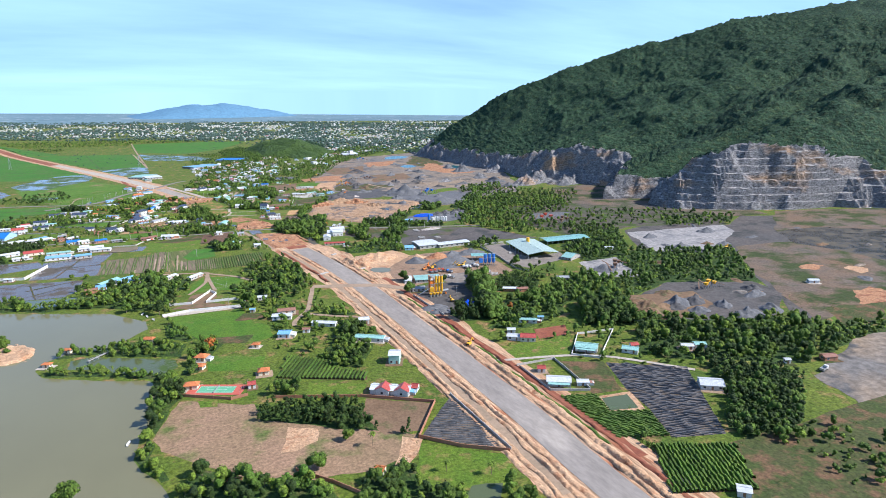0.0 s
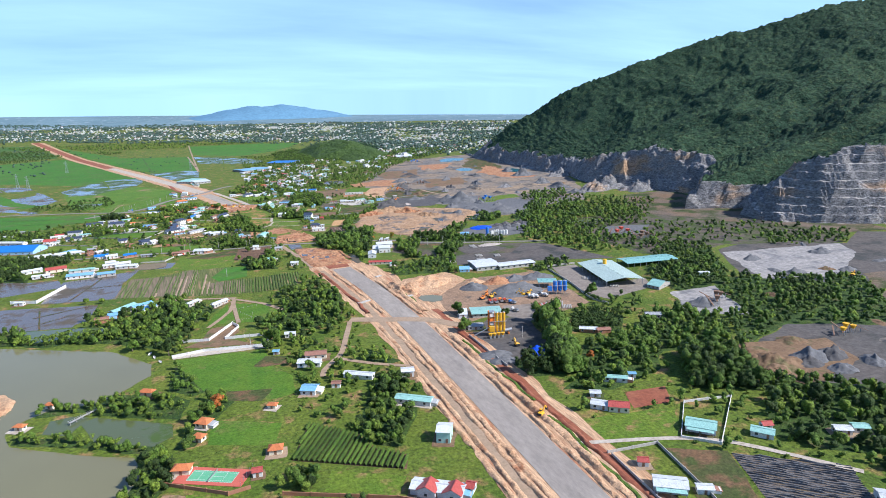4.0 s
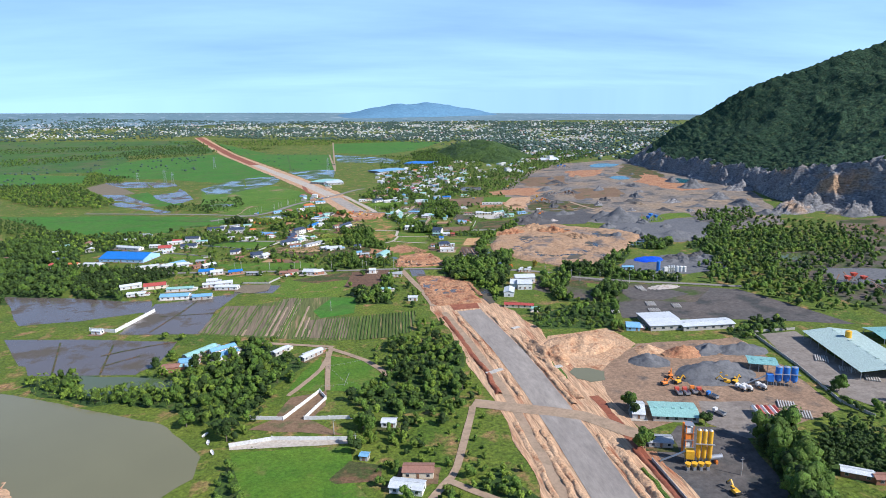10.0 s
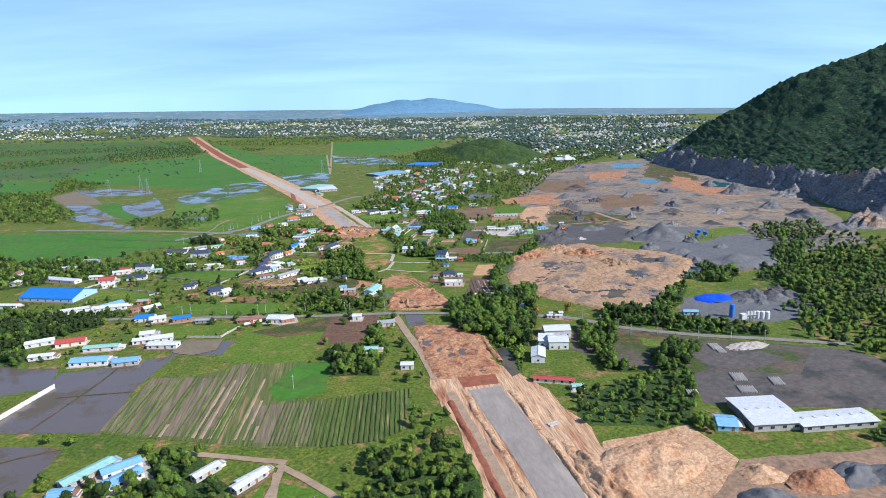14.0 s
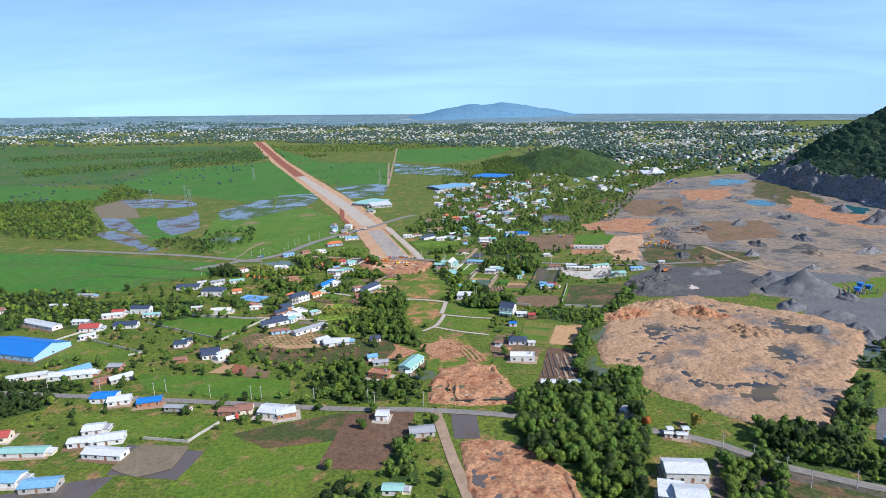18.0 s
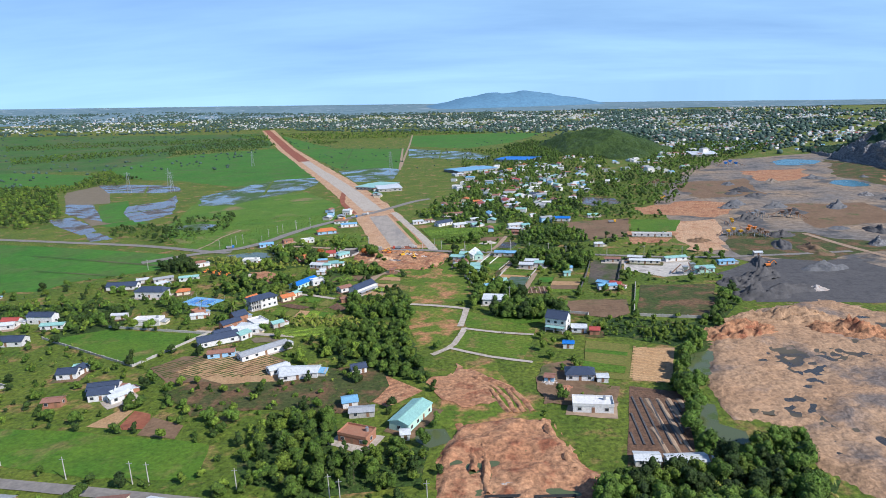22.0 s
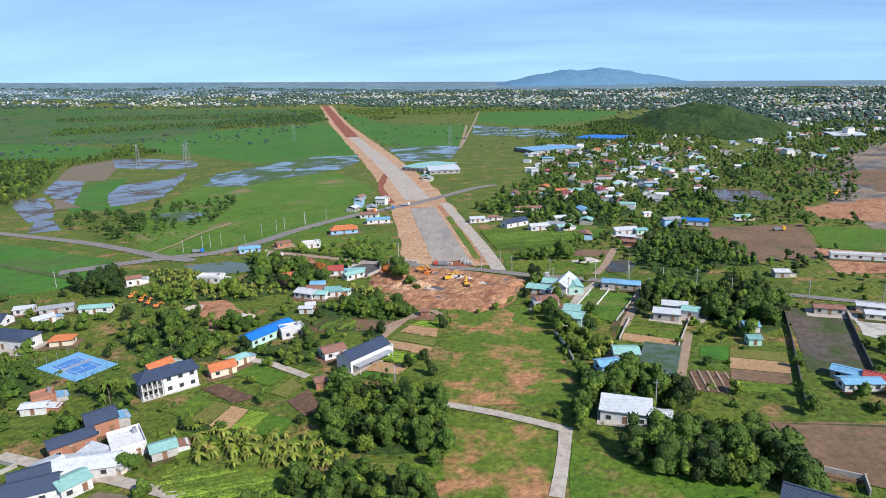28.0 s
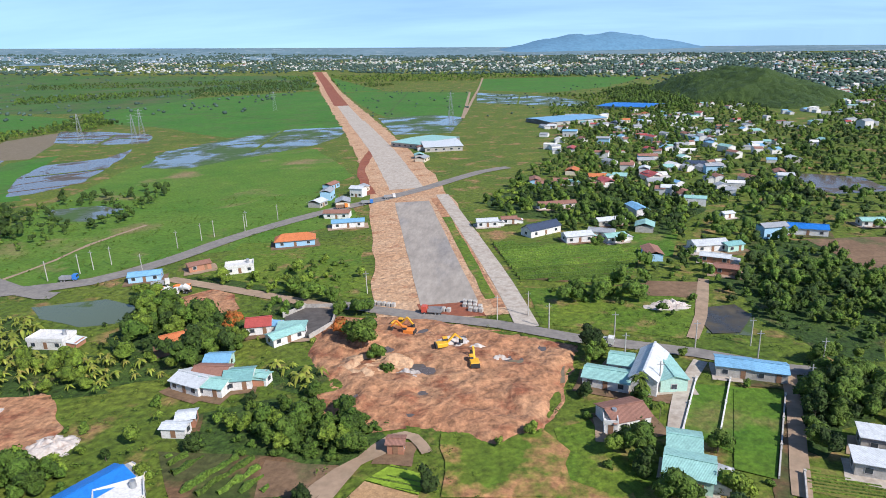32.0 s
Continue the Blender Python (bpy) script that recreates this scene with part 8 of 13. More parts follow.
wall_line("wallwhite", 1.3, [(237.2, 284.5), (249.1, 272.5), (289.1, 304.6)], label="white compound wall")
house(221.8, 325.1, -44, 8.6, 6.0, 2.6, "white", "white", "gable")
house(228.4, 318.5, -36, 9.9, 6.0, 3, "red", "cream", "gable")
house(247.9, 346.4, -36, 12.7, 4.0, 2.6, "mint", "white", "gable")
house(259.2, 346.5, -32, 4.0, 3.0, 2.4, "sky", "white", "gable", windows=1)
house(227.1, 336.4, -30, 5.3, 4.0, 2.4, "white", "white", "gable", windows=1)
house(274.6, 212.8, -39, 12.0, 10.0, 2.8, "white", "white", "gable", label='low white-roofed poultry shed')
house(305.6, 256.5, -31, 7.2, 5.0, 2.6, "white", "white", "gable")
house(314.5, 254.4, -30, 6.9, 5.0, 2.6, "mint", "white", "gable")
house(271.8, 270.5, -52, 9.5, 6.0, 2.6, "mint", "white", "gable")
house(278.5, 274.4, -19, 4.6, 4.0, 2.4, "red", "white", "gable", windows=1)
house(364.2, 202.9, -19, 8.3, 5.0, 2.6, "rust", "brick", "gable")
house(338.9, 211.9, -30, 3.2, 3.0, 2.4, "white", "white", "gable", windows=1)
house(206.7, 140.6, -47, 5.1, 5.0, 2.6, "white", "white", "gable")
house(507.2, 303.1, -32, 8.1, 5.0, 2.6, "white", "white", "gable", windows=1)
house(279.2, 415.6, -35, 11.4, 5.0, 2.6, "white", "brick", "gable")
house(287.0, 409.9, -16, 9.0, 5.0, 2.6, "rust", "brick", "gable")
house(335.7, 418.3, -27, 10.5, 6.0, 2.8, "grey", "grey", "gable")
house(446.4, 482.3, -29, 8.5, 4.0, 2.6, "white", "white", "gable", windows=1)

# ---- works, sheds and plants ----
shed(374.2, 518.5, -103, 61.9, 31.8, 5, "pale_mint", rise=2.2, bays=7, closed=False, label='large open-sided factory shed with a pale mint and mint roof')
shed(431.6, 537.1, -9, 50.9, 19.5, 4, "teal", rise=1.2, bays=8, closed=False, label='long open shed with a teal roof')
shed(292.1, 599.0, -7, 22.7, 25.9, 3.8, "white", rise=0.8, bays=4, label='white-roofed casting shed beside a gravel yard')
shed(318.2, 586.4, -5, 35.5, 11.7, 3.4, "white", rise=0.7, bays=6, label='long white-roofed casting shed')
house(270.4, 595.8, -21, 8.8, 10.7, 2.6, "sky", "blue", "gable", label='small blue site office')
shed(233.9, 479.1, -18, 21.2, 14.4, 3, "mint", rise=0.8, bays=5, label='mint-roofed works canteen beside a yard')
house(218.3, 485.6, -21, 5.8, 14.1, 2.6, "white", "white", "gable")
shed(310.5, 517.5, -27, 14.2, 10.4, 5, "teal", rise=0.5, bays=3, closed=False, label='teal aggregate shelter beside a yard')
house(214.2, 456.0, -17, 10.5, 7.2, 2.6, "grey", "grey", "gable")
house(390.3, 474.2, -69, 10.6, 18.4, 2.6, "mint", "grey", "gable")
house(227.9, 706.5, -12, 12.0, 12.0, 5, "white", "white", "gable", label='white factory hall with a white roof', windows=5)
house(221.8, 710.6, -19, 9.1, 9.0, 4, "white", "white", "shed")
house(233.7, 725.6, -9, 16.8, 11.0, 4.5, "white", "white", "gable", windows=4)
house(210.4, 691.3, 72, 14.0, 7.9, 4, "white", "white", "gable", windows=2)
house(208.7, 658.1, -23, 22.0, 4.0, 2.4, "red", "cream", "gable", windows=5)
house(218.1, 647.2, -14, 6.0, 4.0, 2.4, "mint", "white", "gable", windows=1)
house(335.8, 737.8, -15, 9.8, 5.0, 2.6, "sky", "blue", "gable")
house(239.7, 756.3, -15, 3.4, 2.5, 2.2, "white", "white", "gable", windows=1)
house(245.4, 754.7, -16, 4.3, 2.5, 2.2, "white", "white", "gable", windows=1)
wall_line("concrete", 1.6, [(204.2, 444.3), (203.5, 414.8), (203.4, 389.3)], label="grey-green sheet fence of a works yard", piers=False)
wall_line("concrete", 1.6, [(343.8, 569.8), (372, 567.4)], label="pale wall of a factory")
wall_line("concrete", 1.6, [(339.4, 563.1), (332.4, 516.3), (322.4, 472.5), (326.5, 455.6)], label="pale wall of a factory")

# ---- houses of the west village ----
house(-142.9, 914.7, -20, 51.6, 28.8, 3.4, "blue", "blue", "gable", label='long blue-roofed workshop beside a yard', windows=7)
house(-158.9, 965.3, -29, 37.0, 8.0, 3, "white", "white", "gable")
house(-85.4, 864.7, 6, 24.9, 8.0, 2.8, "white", "white", "gable", windows=5)
house(-112.5, 865.6, 15, 21.1, 6.0, 2.6, "white", "white", "gable")
house(-172.2, 893.3, -16, 17.6, 6.0, 2.6, "white", "white", "gable")
house(-107.9, 795.3, 18, 17.3, 7.0, 2.8, "white", "white", "gable")
house(-86.1, 789.8, 8, 17.9, 7.0, 2.8, "red", "cream", "gable")
house(-95.5, 768.0, 2, 14.4, 6.0, 2.6, "white", "white", "gable")
house(-60.5, 752.1, -5, 22.9, 9.0, 2.8, "sky", "white", "gable", windows=5)
house(-61.6, 774.8, -3, 22.0, 6.0, 2.6, "mint", "white", "gable")
house(-37.7, 745.6, 1, 15.1, 8.0, 2.8, "sky", "grey", "gable")
house(-38.5, 780.9, 4, 10.8, 6.0, 2.8, "white", "white", "gable")
house(-21.5, 768.8, -12, 19.7, 7.0, 2.8, "white", "white", "gable", windows=4)
house(-96.0, 676.1, -19, 7.2, 4.0, 2.6, "white", "white", "gable", windows=1)
house(-20.5, 603.8, -3, 8.7, 6.0, 2.8, "sky", "blue", "gable")
house(-15.5, 618.5, 47, 22.2, 6.4, 2.6, "mint", "grey", "gable", label='long low pale green farm building', windows=6)
house(1.3, 610.5, 38, 15.2, 7.2, 2.6, "sky", "white", "gable", windows=5)
house(-28.3, 596.9, -2, 9.6, 6.0, 2.6, "rust", "brick", "gable")
house(35.6, 608.2, 46, 12.4, 4.3, 2.6, "white", "grey", "gable", windows=4)
house(55.0, 597.0, 46, 16.1, 4.4, 2.6, "white", "grey", "gable", windows=4)
house(112.8, 726.6, -8, 8.3, 5.0, 2.6, "mint", "white", "gable")
house(132.2, 696.3, -12, 7.1, 5.0, 3, "white", "white", "gable")
house(-49.6, 830.0, -1, 13.1, 9.0, 3, "blue", "white", "gable")
house(-39.7, 825.4, 12, 11.2, 8.0, 2.8, "white", "white", "gable")
house(-21.7, 821.3, 10, 12.3, 7.0, 2.8, "blue", "brick", "gable")
house(-4.8, 812.2, -10, 11.2, 4.0, 2.4, "grey", "grey", "gable")
house(25.4, 804.6, -8, 9.8, 6.0, 2.6, "rust", "brick", "gable")
house(32.8, 806.0, 5, 9.0, 8.0, 2.8, "rust", "cream", "gable")
house(48.9, 801.8, -17, 12.6, 10.0, 3, "white", "white", "gable", label='large white-roofed house with a courtyard')
house(55.8, 799.6, 16, 9.2, 8.0, 2.8, "white", "brick", "gable")
house(106.1, 789.8, -9, 5.9, 6.0, 3.2, "white", "white", "gable")
house(125.6, 772.1, 5, 11.8, 7.0, 2.6, "grey", "grey", "gable")
house(-86.4, 870.4, 42, 16.8, 9.0, 2.8, "sky", "white", "gable")
house(-62.8, 854.2, 34, 8.9, 5.0, 2.4, "rust", "brick", "gable")
house(-52.4, 856.2, 35, 12.6, 7.0, 2.6, "white", "grey", "gable")
house(-63.0, 873.5, -6, 8.6, 6.0, 2.8, "grey", "brick", "gable")
house(-38.2, 793.3, 7, 9.2, 8.0, 2.8, "white", "white", "gable")
house(-26.3, 782.5, 9, 14.5, 8.0, 2.8, "white", "white", "gable")
house(-115.8, 951.5, 1, 13.7, 8.0, 2.8, "red", "white", "gable")
house(-131.1, 967.5, -7, 10.9, 6.0, 2.6, "white", "white", "gable")
house(-109.6, 934.1, 25, 10.1, 5.0, 2.6, "white", "white", "gable")
house(-90.9, 953.7, -0, 16.9, 7.0, 2.8, "navy", "white", "gable")
house(-112.6, 980.0, 10, 14.8, 6.0, 2.6, "white", "white", "gable")
house(-110.7, 986.6, -1, 9.7, 5.0, 2.8, "red", "white", "gable")
house(-93.5, 987.7, -8, 15.8, 6.0, 4.6, "navy", "white", "gable", label='two-storey white villa with a dark gabled roof')
house(-81.2, 976.5, 3, 12.6, 5.0, 2.6, "mint", "white", "gable")
house(-34.7, 907.6, 4, 8.6, 6.0, 2.8, "navy", "white", "gable")
house(-33.2, 914.9, 1, 5.8, 4.0, 2.4, "mint", "white", "gable")
house(-25.6, 879.6, 5, 7.5, 5.0, 2.6, "rust", "brick", "gable")
house(-8.2, 884.8, 10, 9.7, 7.0, 3, "navy", "white", "gable")
house(-0.3, 881.8, 46, 7.9, 5.0, 2.6, "white", "white", "gable")
house(-49.3, 1030.8, -9, 19.5, 8.0, 4.4, "navy", "white", "hip", label='large white villa with a dark hipped roof')
house(-77.9, 1052.1, 0, 20.0, 7.0, 2.6, "navy", "white", "gable")
house(-28.5, 976.6, -3, 15.1, 7.0, 2.6, "white", "white", "flat")
house(-3.7, 982.5, 13, 6.8, 4.0, 2.4, "white", "white", "gable", windows=1)
house(-50.3, 988.4, 0, 8.6, 4.0, 2.6, "white", "white", "gable")
house(21.1, 941.9, 29, 19.4, 7.0, 3, "navy", "white", "gable")
house(30.5, 954.6, 16, 15.6, 8.0, 2.8, "white", "white", "gable")
house(21.0, 963.1, 46, 10.7, 5.0, 3.6, "navy", "brick", "gable")
house(48.3, 924.8, 41, 24.2, 6.0, 2.8, "grey", "white", "gable", windows=5)
house(28.7, 923.8, 10, 12.2, 5.0, 2.6, "rust", "blue", "gable")
house(61.2, 901.9, 26, 8.9, 5.0, 2.6, "white", "white", "gable")
house(70.5, 895.8, 11, 14.8, 7.0, 2.6, "white", "white", "gable")
house(-172.1, 1013.7, -8, 14.4, 5.0, 2.4, "white", "white", "gable")
house(-163.6, 1041.9, -8, 15.4, 5.0, 2.4, "grey", "grey", "gable")

# ---- houses along the middle stretch ----
house(121.1, 852.6, 62, 17.9, 8.1, 3.4, "mint", "green", "gable", label='large mint-roofed shed in a fenced yard', windows=4)
house(96.7, 867.0, 12, 5.9, 6.0, 2.6, "sky", "white", "gable")
house(102.3, 858.5, 3, 9.3, 5.0, 2.4, "grey", "grey", "gable")
house(102.4, 840.7, -25, 11.3, 7.0, 2.8, "red", "brick", "flat", label='roofless red brick house under construction')
house(119.3, 840.1, 5, 3.2, 4.0, 2.4, "white", "white", "gable", windows=1)
house(96.7, 898.0, 19, 6.5, 5.0, 2.6, "navy", "white", "gable")
house(60.2, 902.9, 34, 8.9, 5.0, 2.4, "white", "white", "gable")
house(71.1, 897.8, -3, 17.1, 8.0, 2.6, "white", "white", "gable")
house(193.3, 939.2, -29, 10.5, 8.0, 6.4, "navy", "white", "gable", rise=3.2, label='two-storey white villa with a dark gabled roof', porch='mint')
house(202.9, 934.4, -12, 7.2, 6.0, 2.6, "white", "white", "gable")
house(209.4, 929.4, -15, 4.7, 4.0, 2.6, "red", "brick", "gable", windows=1)
house(193.1, 914.3, -13, 4.9, 4.0, 2.6, "blue", "white", "gable", windows=1)
house(190.6, 881.3, -10, 11.3, 7.0, 3, "navy", "white", "hip")
house(198.9, 877.3, -6, 4.4, 4.0, 2.4, "white", "white", "gable", windows=1)
house(189.0, 854.3, -10, 14.7, 7.0, 2.8, "white", "white", "flat")
house(177.8, 879.8, -18, 3.9, 4.0, 2.4, "rust", "blue", "gable", windows=1)
house(196.8, 817.3, -9, 7.7, 5.0, 2.4, "white", "white", "gable")
house(208.4, 814.9, -1, 12.3, 5.0, 2.6, "white", "white", "gable", windows=4)
house(228.3, 780.2, -53, 4.1, 6.0, 2.6, "grey", "grey", "gable", windows=1)
house(241.5, 759.5, -5, 2.4, 3.0, 2.6, "white", "white", "gable", windows=1)
house(248.7, 758.9, -4, 2.7, 3.0, 2.6, "white", "white", "gable", windows=1)
house(-32.6, 910.5, 72, 7.4, 5.0, 2.6, "navy", "white", "gable")
house(-9.8, 889.5, 10, 12.1, 7.0, 2.8, "navy", "white", "gable")
house(-1.2, 885.4, 49, 7.9, 6.0, 2.8, "white", "white", "gable")

# ---- houses along the last stretch ----
villa(29.0, 997.5, 42, 16.5, 7.6)
house(19.5, 1010.0, 56, 8.2, 4.0, 2.6, "orange", "cream", "gable")
house(22.7, 973.1, 44, 7.6, 7.0, 4.2, "navy", "brick", "gable", label='unfinished brick house with a dark blue gabled roof')
house(32.4, 957.6, -20, 12.0, 5.0, 2.5, "white", "white", "shed", windows=4)
house(20.7, 964.3, 70, 5.1, 5.0, 2.8, "mint", "white", "gable")
house(35.6, 963.9, 39, 7.8, 10.0, 3, "grey", "white", "flat", label='long white house with a flat grey roof')
house(46.3, 962.2, 36, 6.1, 5.0, 2.6, "mint", "grey", "gable")
house(21.8, 947.4, 36, 8.2, 8.0, 3, "navy", "white", "gable")
house(23.9, 952.1, 60, 4.8, 11.0, 2.6, "white", "white", "gable")
house(32.1, 947.1, 55, 6.7, 6.0, 3, "mint", "white", "gable")
patch("pond", "mud", 0.14, [(37, 943.9), (38.8, 946.5), (48.9, 944.4), (54.4, 939.5), (40.3, 939)], 1.2, 5.0, "brown muddy pool", "pond")
patch("crop_field", "lawn", 0.1, [(48.5, 950.4), (51.7, 957.4), (64.8, 957.1), (80.6, 952.6), (85.9, 944.5), (57, 944.5)], 1, 5.0, "low leafy green crop", "field")
crop_rows("leaf_light", [(49.1, 950.5), (52, 956.7), (65, 956.6), (80.4, 952.4), (84.9, 945.5), (56.7, 945.1)], 1.6, 1.3, 0.5, 20, label="low leafy green crop", seed=14, step=1.4, lumpy=0.6)
house(-4.7, 987.4, 42, 6.1, 6.0, 2.6, "white", "brick", "flat")
house(-30.2, 1032.3, 16, 7.7, 5.0, 2.4, "orange", "cream", "hip", windows=1)
house(-39.0, 1066.5, 12, 12.7, 5.0, 2.6, "mint", "white", "gable")
house(-70.5, 1065.2, 20, 7.5, 5.0, 2.6, "white", "white", "gable")
house(-53.6, 1053.4, 52, 7.8, 5.0, 2.6, "white", "white", "gable")
house(-56.8, 1066.5, 25, 12.7, 5.0, 2.6, "grey", "grey", "gable")
house(-7.1, 1108.4, -2, 11.4, 6.0, 2.6, "white", "white", "flat")
house(-44.7, 1105.2, 30, 6.7, 6.0, 3.4, "rust", "white", "gable")
house(31.0, 1108.0, 34, 7.7, 5.0, 2.8, "orange", "brick", "gable")
house(52.0, 1118.9, 14, 7.1, 6.0, 2.8, "red", "white", "gable")
house(61.9, 1112.8, 46, 9.8, 5.0, 2.6, "mint", "white", "gable")
house(46.0, 1039.5, 60, 20.3, 7.1, 3, "blue", "green", "gable", label='long bright blue-roofed barn', windows=6)
house(54.5, 1041.2, 31, 8.4, 6.0, 2.8, "white", "white", "flat")
house(53.1, 1065.0, 0, 5.5, 3.0, 2.4, "white", "white", "gable", windows=1)
house(86.7, 1018.0, 54, 17.4, 7.0, 4.4, "navy", "white", "gable", label='new white house with a dark blue gabled roof', porch='grey')
house(74.8, 1022.9, 36, 7.8, 6.0, 2.8, "rust", "white", "gable")
house(76.9, 999.8, 26, 3.4, 4.0, 2.6, "rust", "brick", "gable", windows=1)
house(41.6, 1008.7, 38, 8.1, 5.0, 2.6, "orange", "cream", "gable")
house(44.0, 1015.5, 55, 6.5, 4.0, 2.6, "mint", "cream", "gable")
house(102.8, 1060.9, 0, 3.4, 3.0, 2.6, "rust", "brick", "gable", windows=1, label='small rusty corrugated tool shed')
house(47.6, 1085.5, -22, 9.7, 7.0, 2.6, "white", "white", "gable")
house(53.6, 1083.8, -10, 7.7, 6.0, 2.6, "mint", "white", "gable")
house(50.7, 1089.2, -2, 8.8, 6.0, 3, "rust", "grey", "gable")
house(58.6, 1087.4, 11, 6.8, 7.0, 2.8, "teal", "white", "gable")
house(49.3, 1096.3, 7, 6.4, 6.0, 2.8, "sky", "green", "gable")
house(64.7, 1088.0, -10, 2.7, 3.0, 2.4, "mint", "white", "gable", windows=1)
house(53.7, 1069.0, 15, 3.9, 4.0, 2.6, "white", "brick", "gable", windows=1)
house(34.6, 1209.2, 16, 16.8, 8.0, 2.8, "orange", "blue", "hip")
house(51.6, 1237.9, 13, 15.3, 6.0, 2.8, "sky", "white", "gable")
house(23.8, 1173.3, 21, 10.4, 6.0, 2.6, "white", "white", "flat")
house(-9.5, 1164.2, 19, 11.3, 6.0, 2.6, "sky", "blue", "gable")
house(5.9, 1175.9, 39, 8.4, 5.0, 2.6, "rust", "brick", "gable")
house(150.4, 1089.9, -19, 10.9, 7.0, 2.6, "mint", "white", "gable", windows=5)
house(160.6, 1092.1, 68, 16.0, 6.3, 4, "white", "white", "gable", rise=2.4, label='tall white gabled hall with a white roof')
house(164.4, 1092.3, 96, 13.0, 6.4, 3.4, "mint", "green", "gable", rise=1.0)
house(155.0, 1097.2, -16, 5.8, 7.0, 3, "mint", "white", "gable")
house(181.9, 1095.9, -14, 8.1, 6.0, 3, "sky", "grey", "gable", windows=4)
house(189.6, 1093.9, -15, 7.7, 6.0, 2.8, "sky", "grey", "gable", windows=4)
house(151.0, 1073.4, 21, 8.8, 8.0, 2.8, "rust", "white", "gable")
house(147.8, 1070.7, -6, 2.8, 5.0, 2.4, "white", "white", "flat")
house(159.6, 1054.1, -18, 8.7, 8.0, 3.2, "mint", "green", "gable")
house(160.9, 1062.3, -14, 6.2, 7.0, 3, "mint", "white", "gable")
house(195.4, 1057.1, -16, 9.2, 4.2, 3.0, "white", "grey", "shed", windows=4, label="low grey house with a cream sheet roof")
house(200.5, 1065.0, -16, 9.0, 4.0, 3.2, "white", "grey", "shed", windows=3, label="low house with a white sheet roof")
house(118.4, 1236.3, 9, 9.8, 6.0, 2.8, "white", "white", "gable")
house(128.7, 1240.9, 6, 7.2, 5.0, 2.6, "rust", "white", "gable")
house(142.7, 1223.0, 37, 17.1, 7.0, 3, "navy", "white", "gable")
house(157.2, 1211.2, 15, 11.8, 7.0, 3, "white", "white", "gable")
house(168.4, 1217.1, -20, 10.9, 6.0, 2.8, "grey", "white", "gable")
house(172.6, 1210.2, 19, 9.0, 6.0, 2.6, "mint", "white", "gable")
house(174.9, 1236.9, 16, 12.7, 6.0, 2.6, "white", "grey", "gable")
house(207.1, 1198.1, 11, 13.6, 8.0, 2.8, "white", "white", "gable")
house(215.7, 1196.3, 21, 7.5, 5.0, 2.8, "teal", "green", "gable")
house(204.9, 1182.0, -24, 10.3, 5.0, 2.6, "white", "brick", "gable")
house(204.6, 1169.3, -22, 7.9, 5.0, 2.6, "rust", "brick", "gable")
house(254.2, 1219.1, -18, 15.0, 8.0, 3, "blue", "white", "gable", label='white house with a bright blue roof')
house(286.1, 1230.8, -2, 9.7, 6.0, 2.6, "mint", "white", "gable")
house(230.6, 1246.6, 20, 5.5, 4.0, 2.4, "white", "white", "gable", windows=1)
house(153.6, 1270.6, 11, 19.4, 6.0, 2.6, "rust", "white", "gable")
house(165.8, 983.1, -14, 12.7, 7.0, 3.6, "white", "white", "shed", windows=4)
house(173.9, 981.5, -13, 6.9, 5.0, 2.4, "white", "white", "gable")
house(173.4, 1022.7, 0, 8.0, 7.0, 2.6, "mint", "white", "gable")
house(166.2, 1013.0, 14, 7.1, 6.0, 2.6, "sky", "blue", "gable")
house(235.8, 1008.1, -38, 8.2, 5.0, 2.6, "sky", "grey", "gable")
house(241.4, 1003.3, -31, 6.6, 5.0, 2.6, "red", "brick", "gable")
house(218.5, 1034.2, 0, 4.2, 4.0, 2.4, "teal", "green", "gable", windows=1)
house(221.7, 1045.7, 0, 5.2, 5.0, 2.6, "sky", "white", "gable")
house(259.5, 1110.7, -2, 6.3, 5.0, 2.6, "white", "grey", "gable")
house(205.4, 1060.6, -23, 6.2, 6.0, 3, "mint", "white", "gable")
house(257.1, 1063.5, -13, 10.3, 5.0, 2.6, "rust", "grey", "gable")
house(273.4, 1065.2, -23, 9.5, 5.0, 2.6, "white", "cream", "gable")
house(277.1, 1055.6, -17, 20.1, 5.0, 2.4, "white", "cream", "gable", windows=5)
house(299.2, 1059.3, 6, 15.1, 5.0, 2.6, "mint", "white", "gable")
house(305.8, 1028.9, 1, 12.8, 7.0, 3, "mint", "green", "gable")
house(327.7, 1044.3, 4, 10.9, 5.0, 2.6, "sky", "blue", "gable")
house(358.6, 1061.9, -10, 5.4, 4.0, 2.6, "white", "grey", "gable", windows=1)
house(235.8, 1001.7, 2, 10.9, 5.0, 2.6, "sky", "white", "gable")
house(310.1, 1136.7, -15, 30.7, 4.0, 2.2, "white", "white", "flat", windows=6)

# ---- town houses ----
cottages([(111.3, 1236.2), (172.7, 1413.4), (233.6, 1470.1), (340.6, 1593.2), (390.5, 1486.3), (277.2, 1285.6), (211.3, 1155.9), (158.6, 1166.7)], 26, 1)
cottages([(170.7, 1701.1), (272.1, 1773), (358.5, 1714.7), (325.6, 1562.3), (221.7, 1376.8), (160.4, 1441)], 12, 2)
cottages([(11.2, 1294), (54.9, 1499.9), (89.4, 1300.3), (52.2, 1218.7)], 10, 4)
cottages([(-304.9, 958.1), (-223.2, 1007.3), (-138.4, 981.5), (-144.7, 885.7), (-239, 880.3)], 8, 6)
cottages([(123, 1344), (191.1, 1376.7), (275.9, 1367.8), (252, 1316.3), (161.7, 1307.8)], 8, 8)
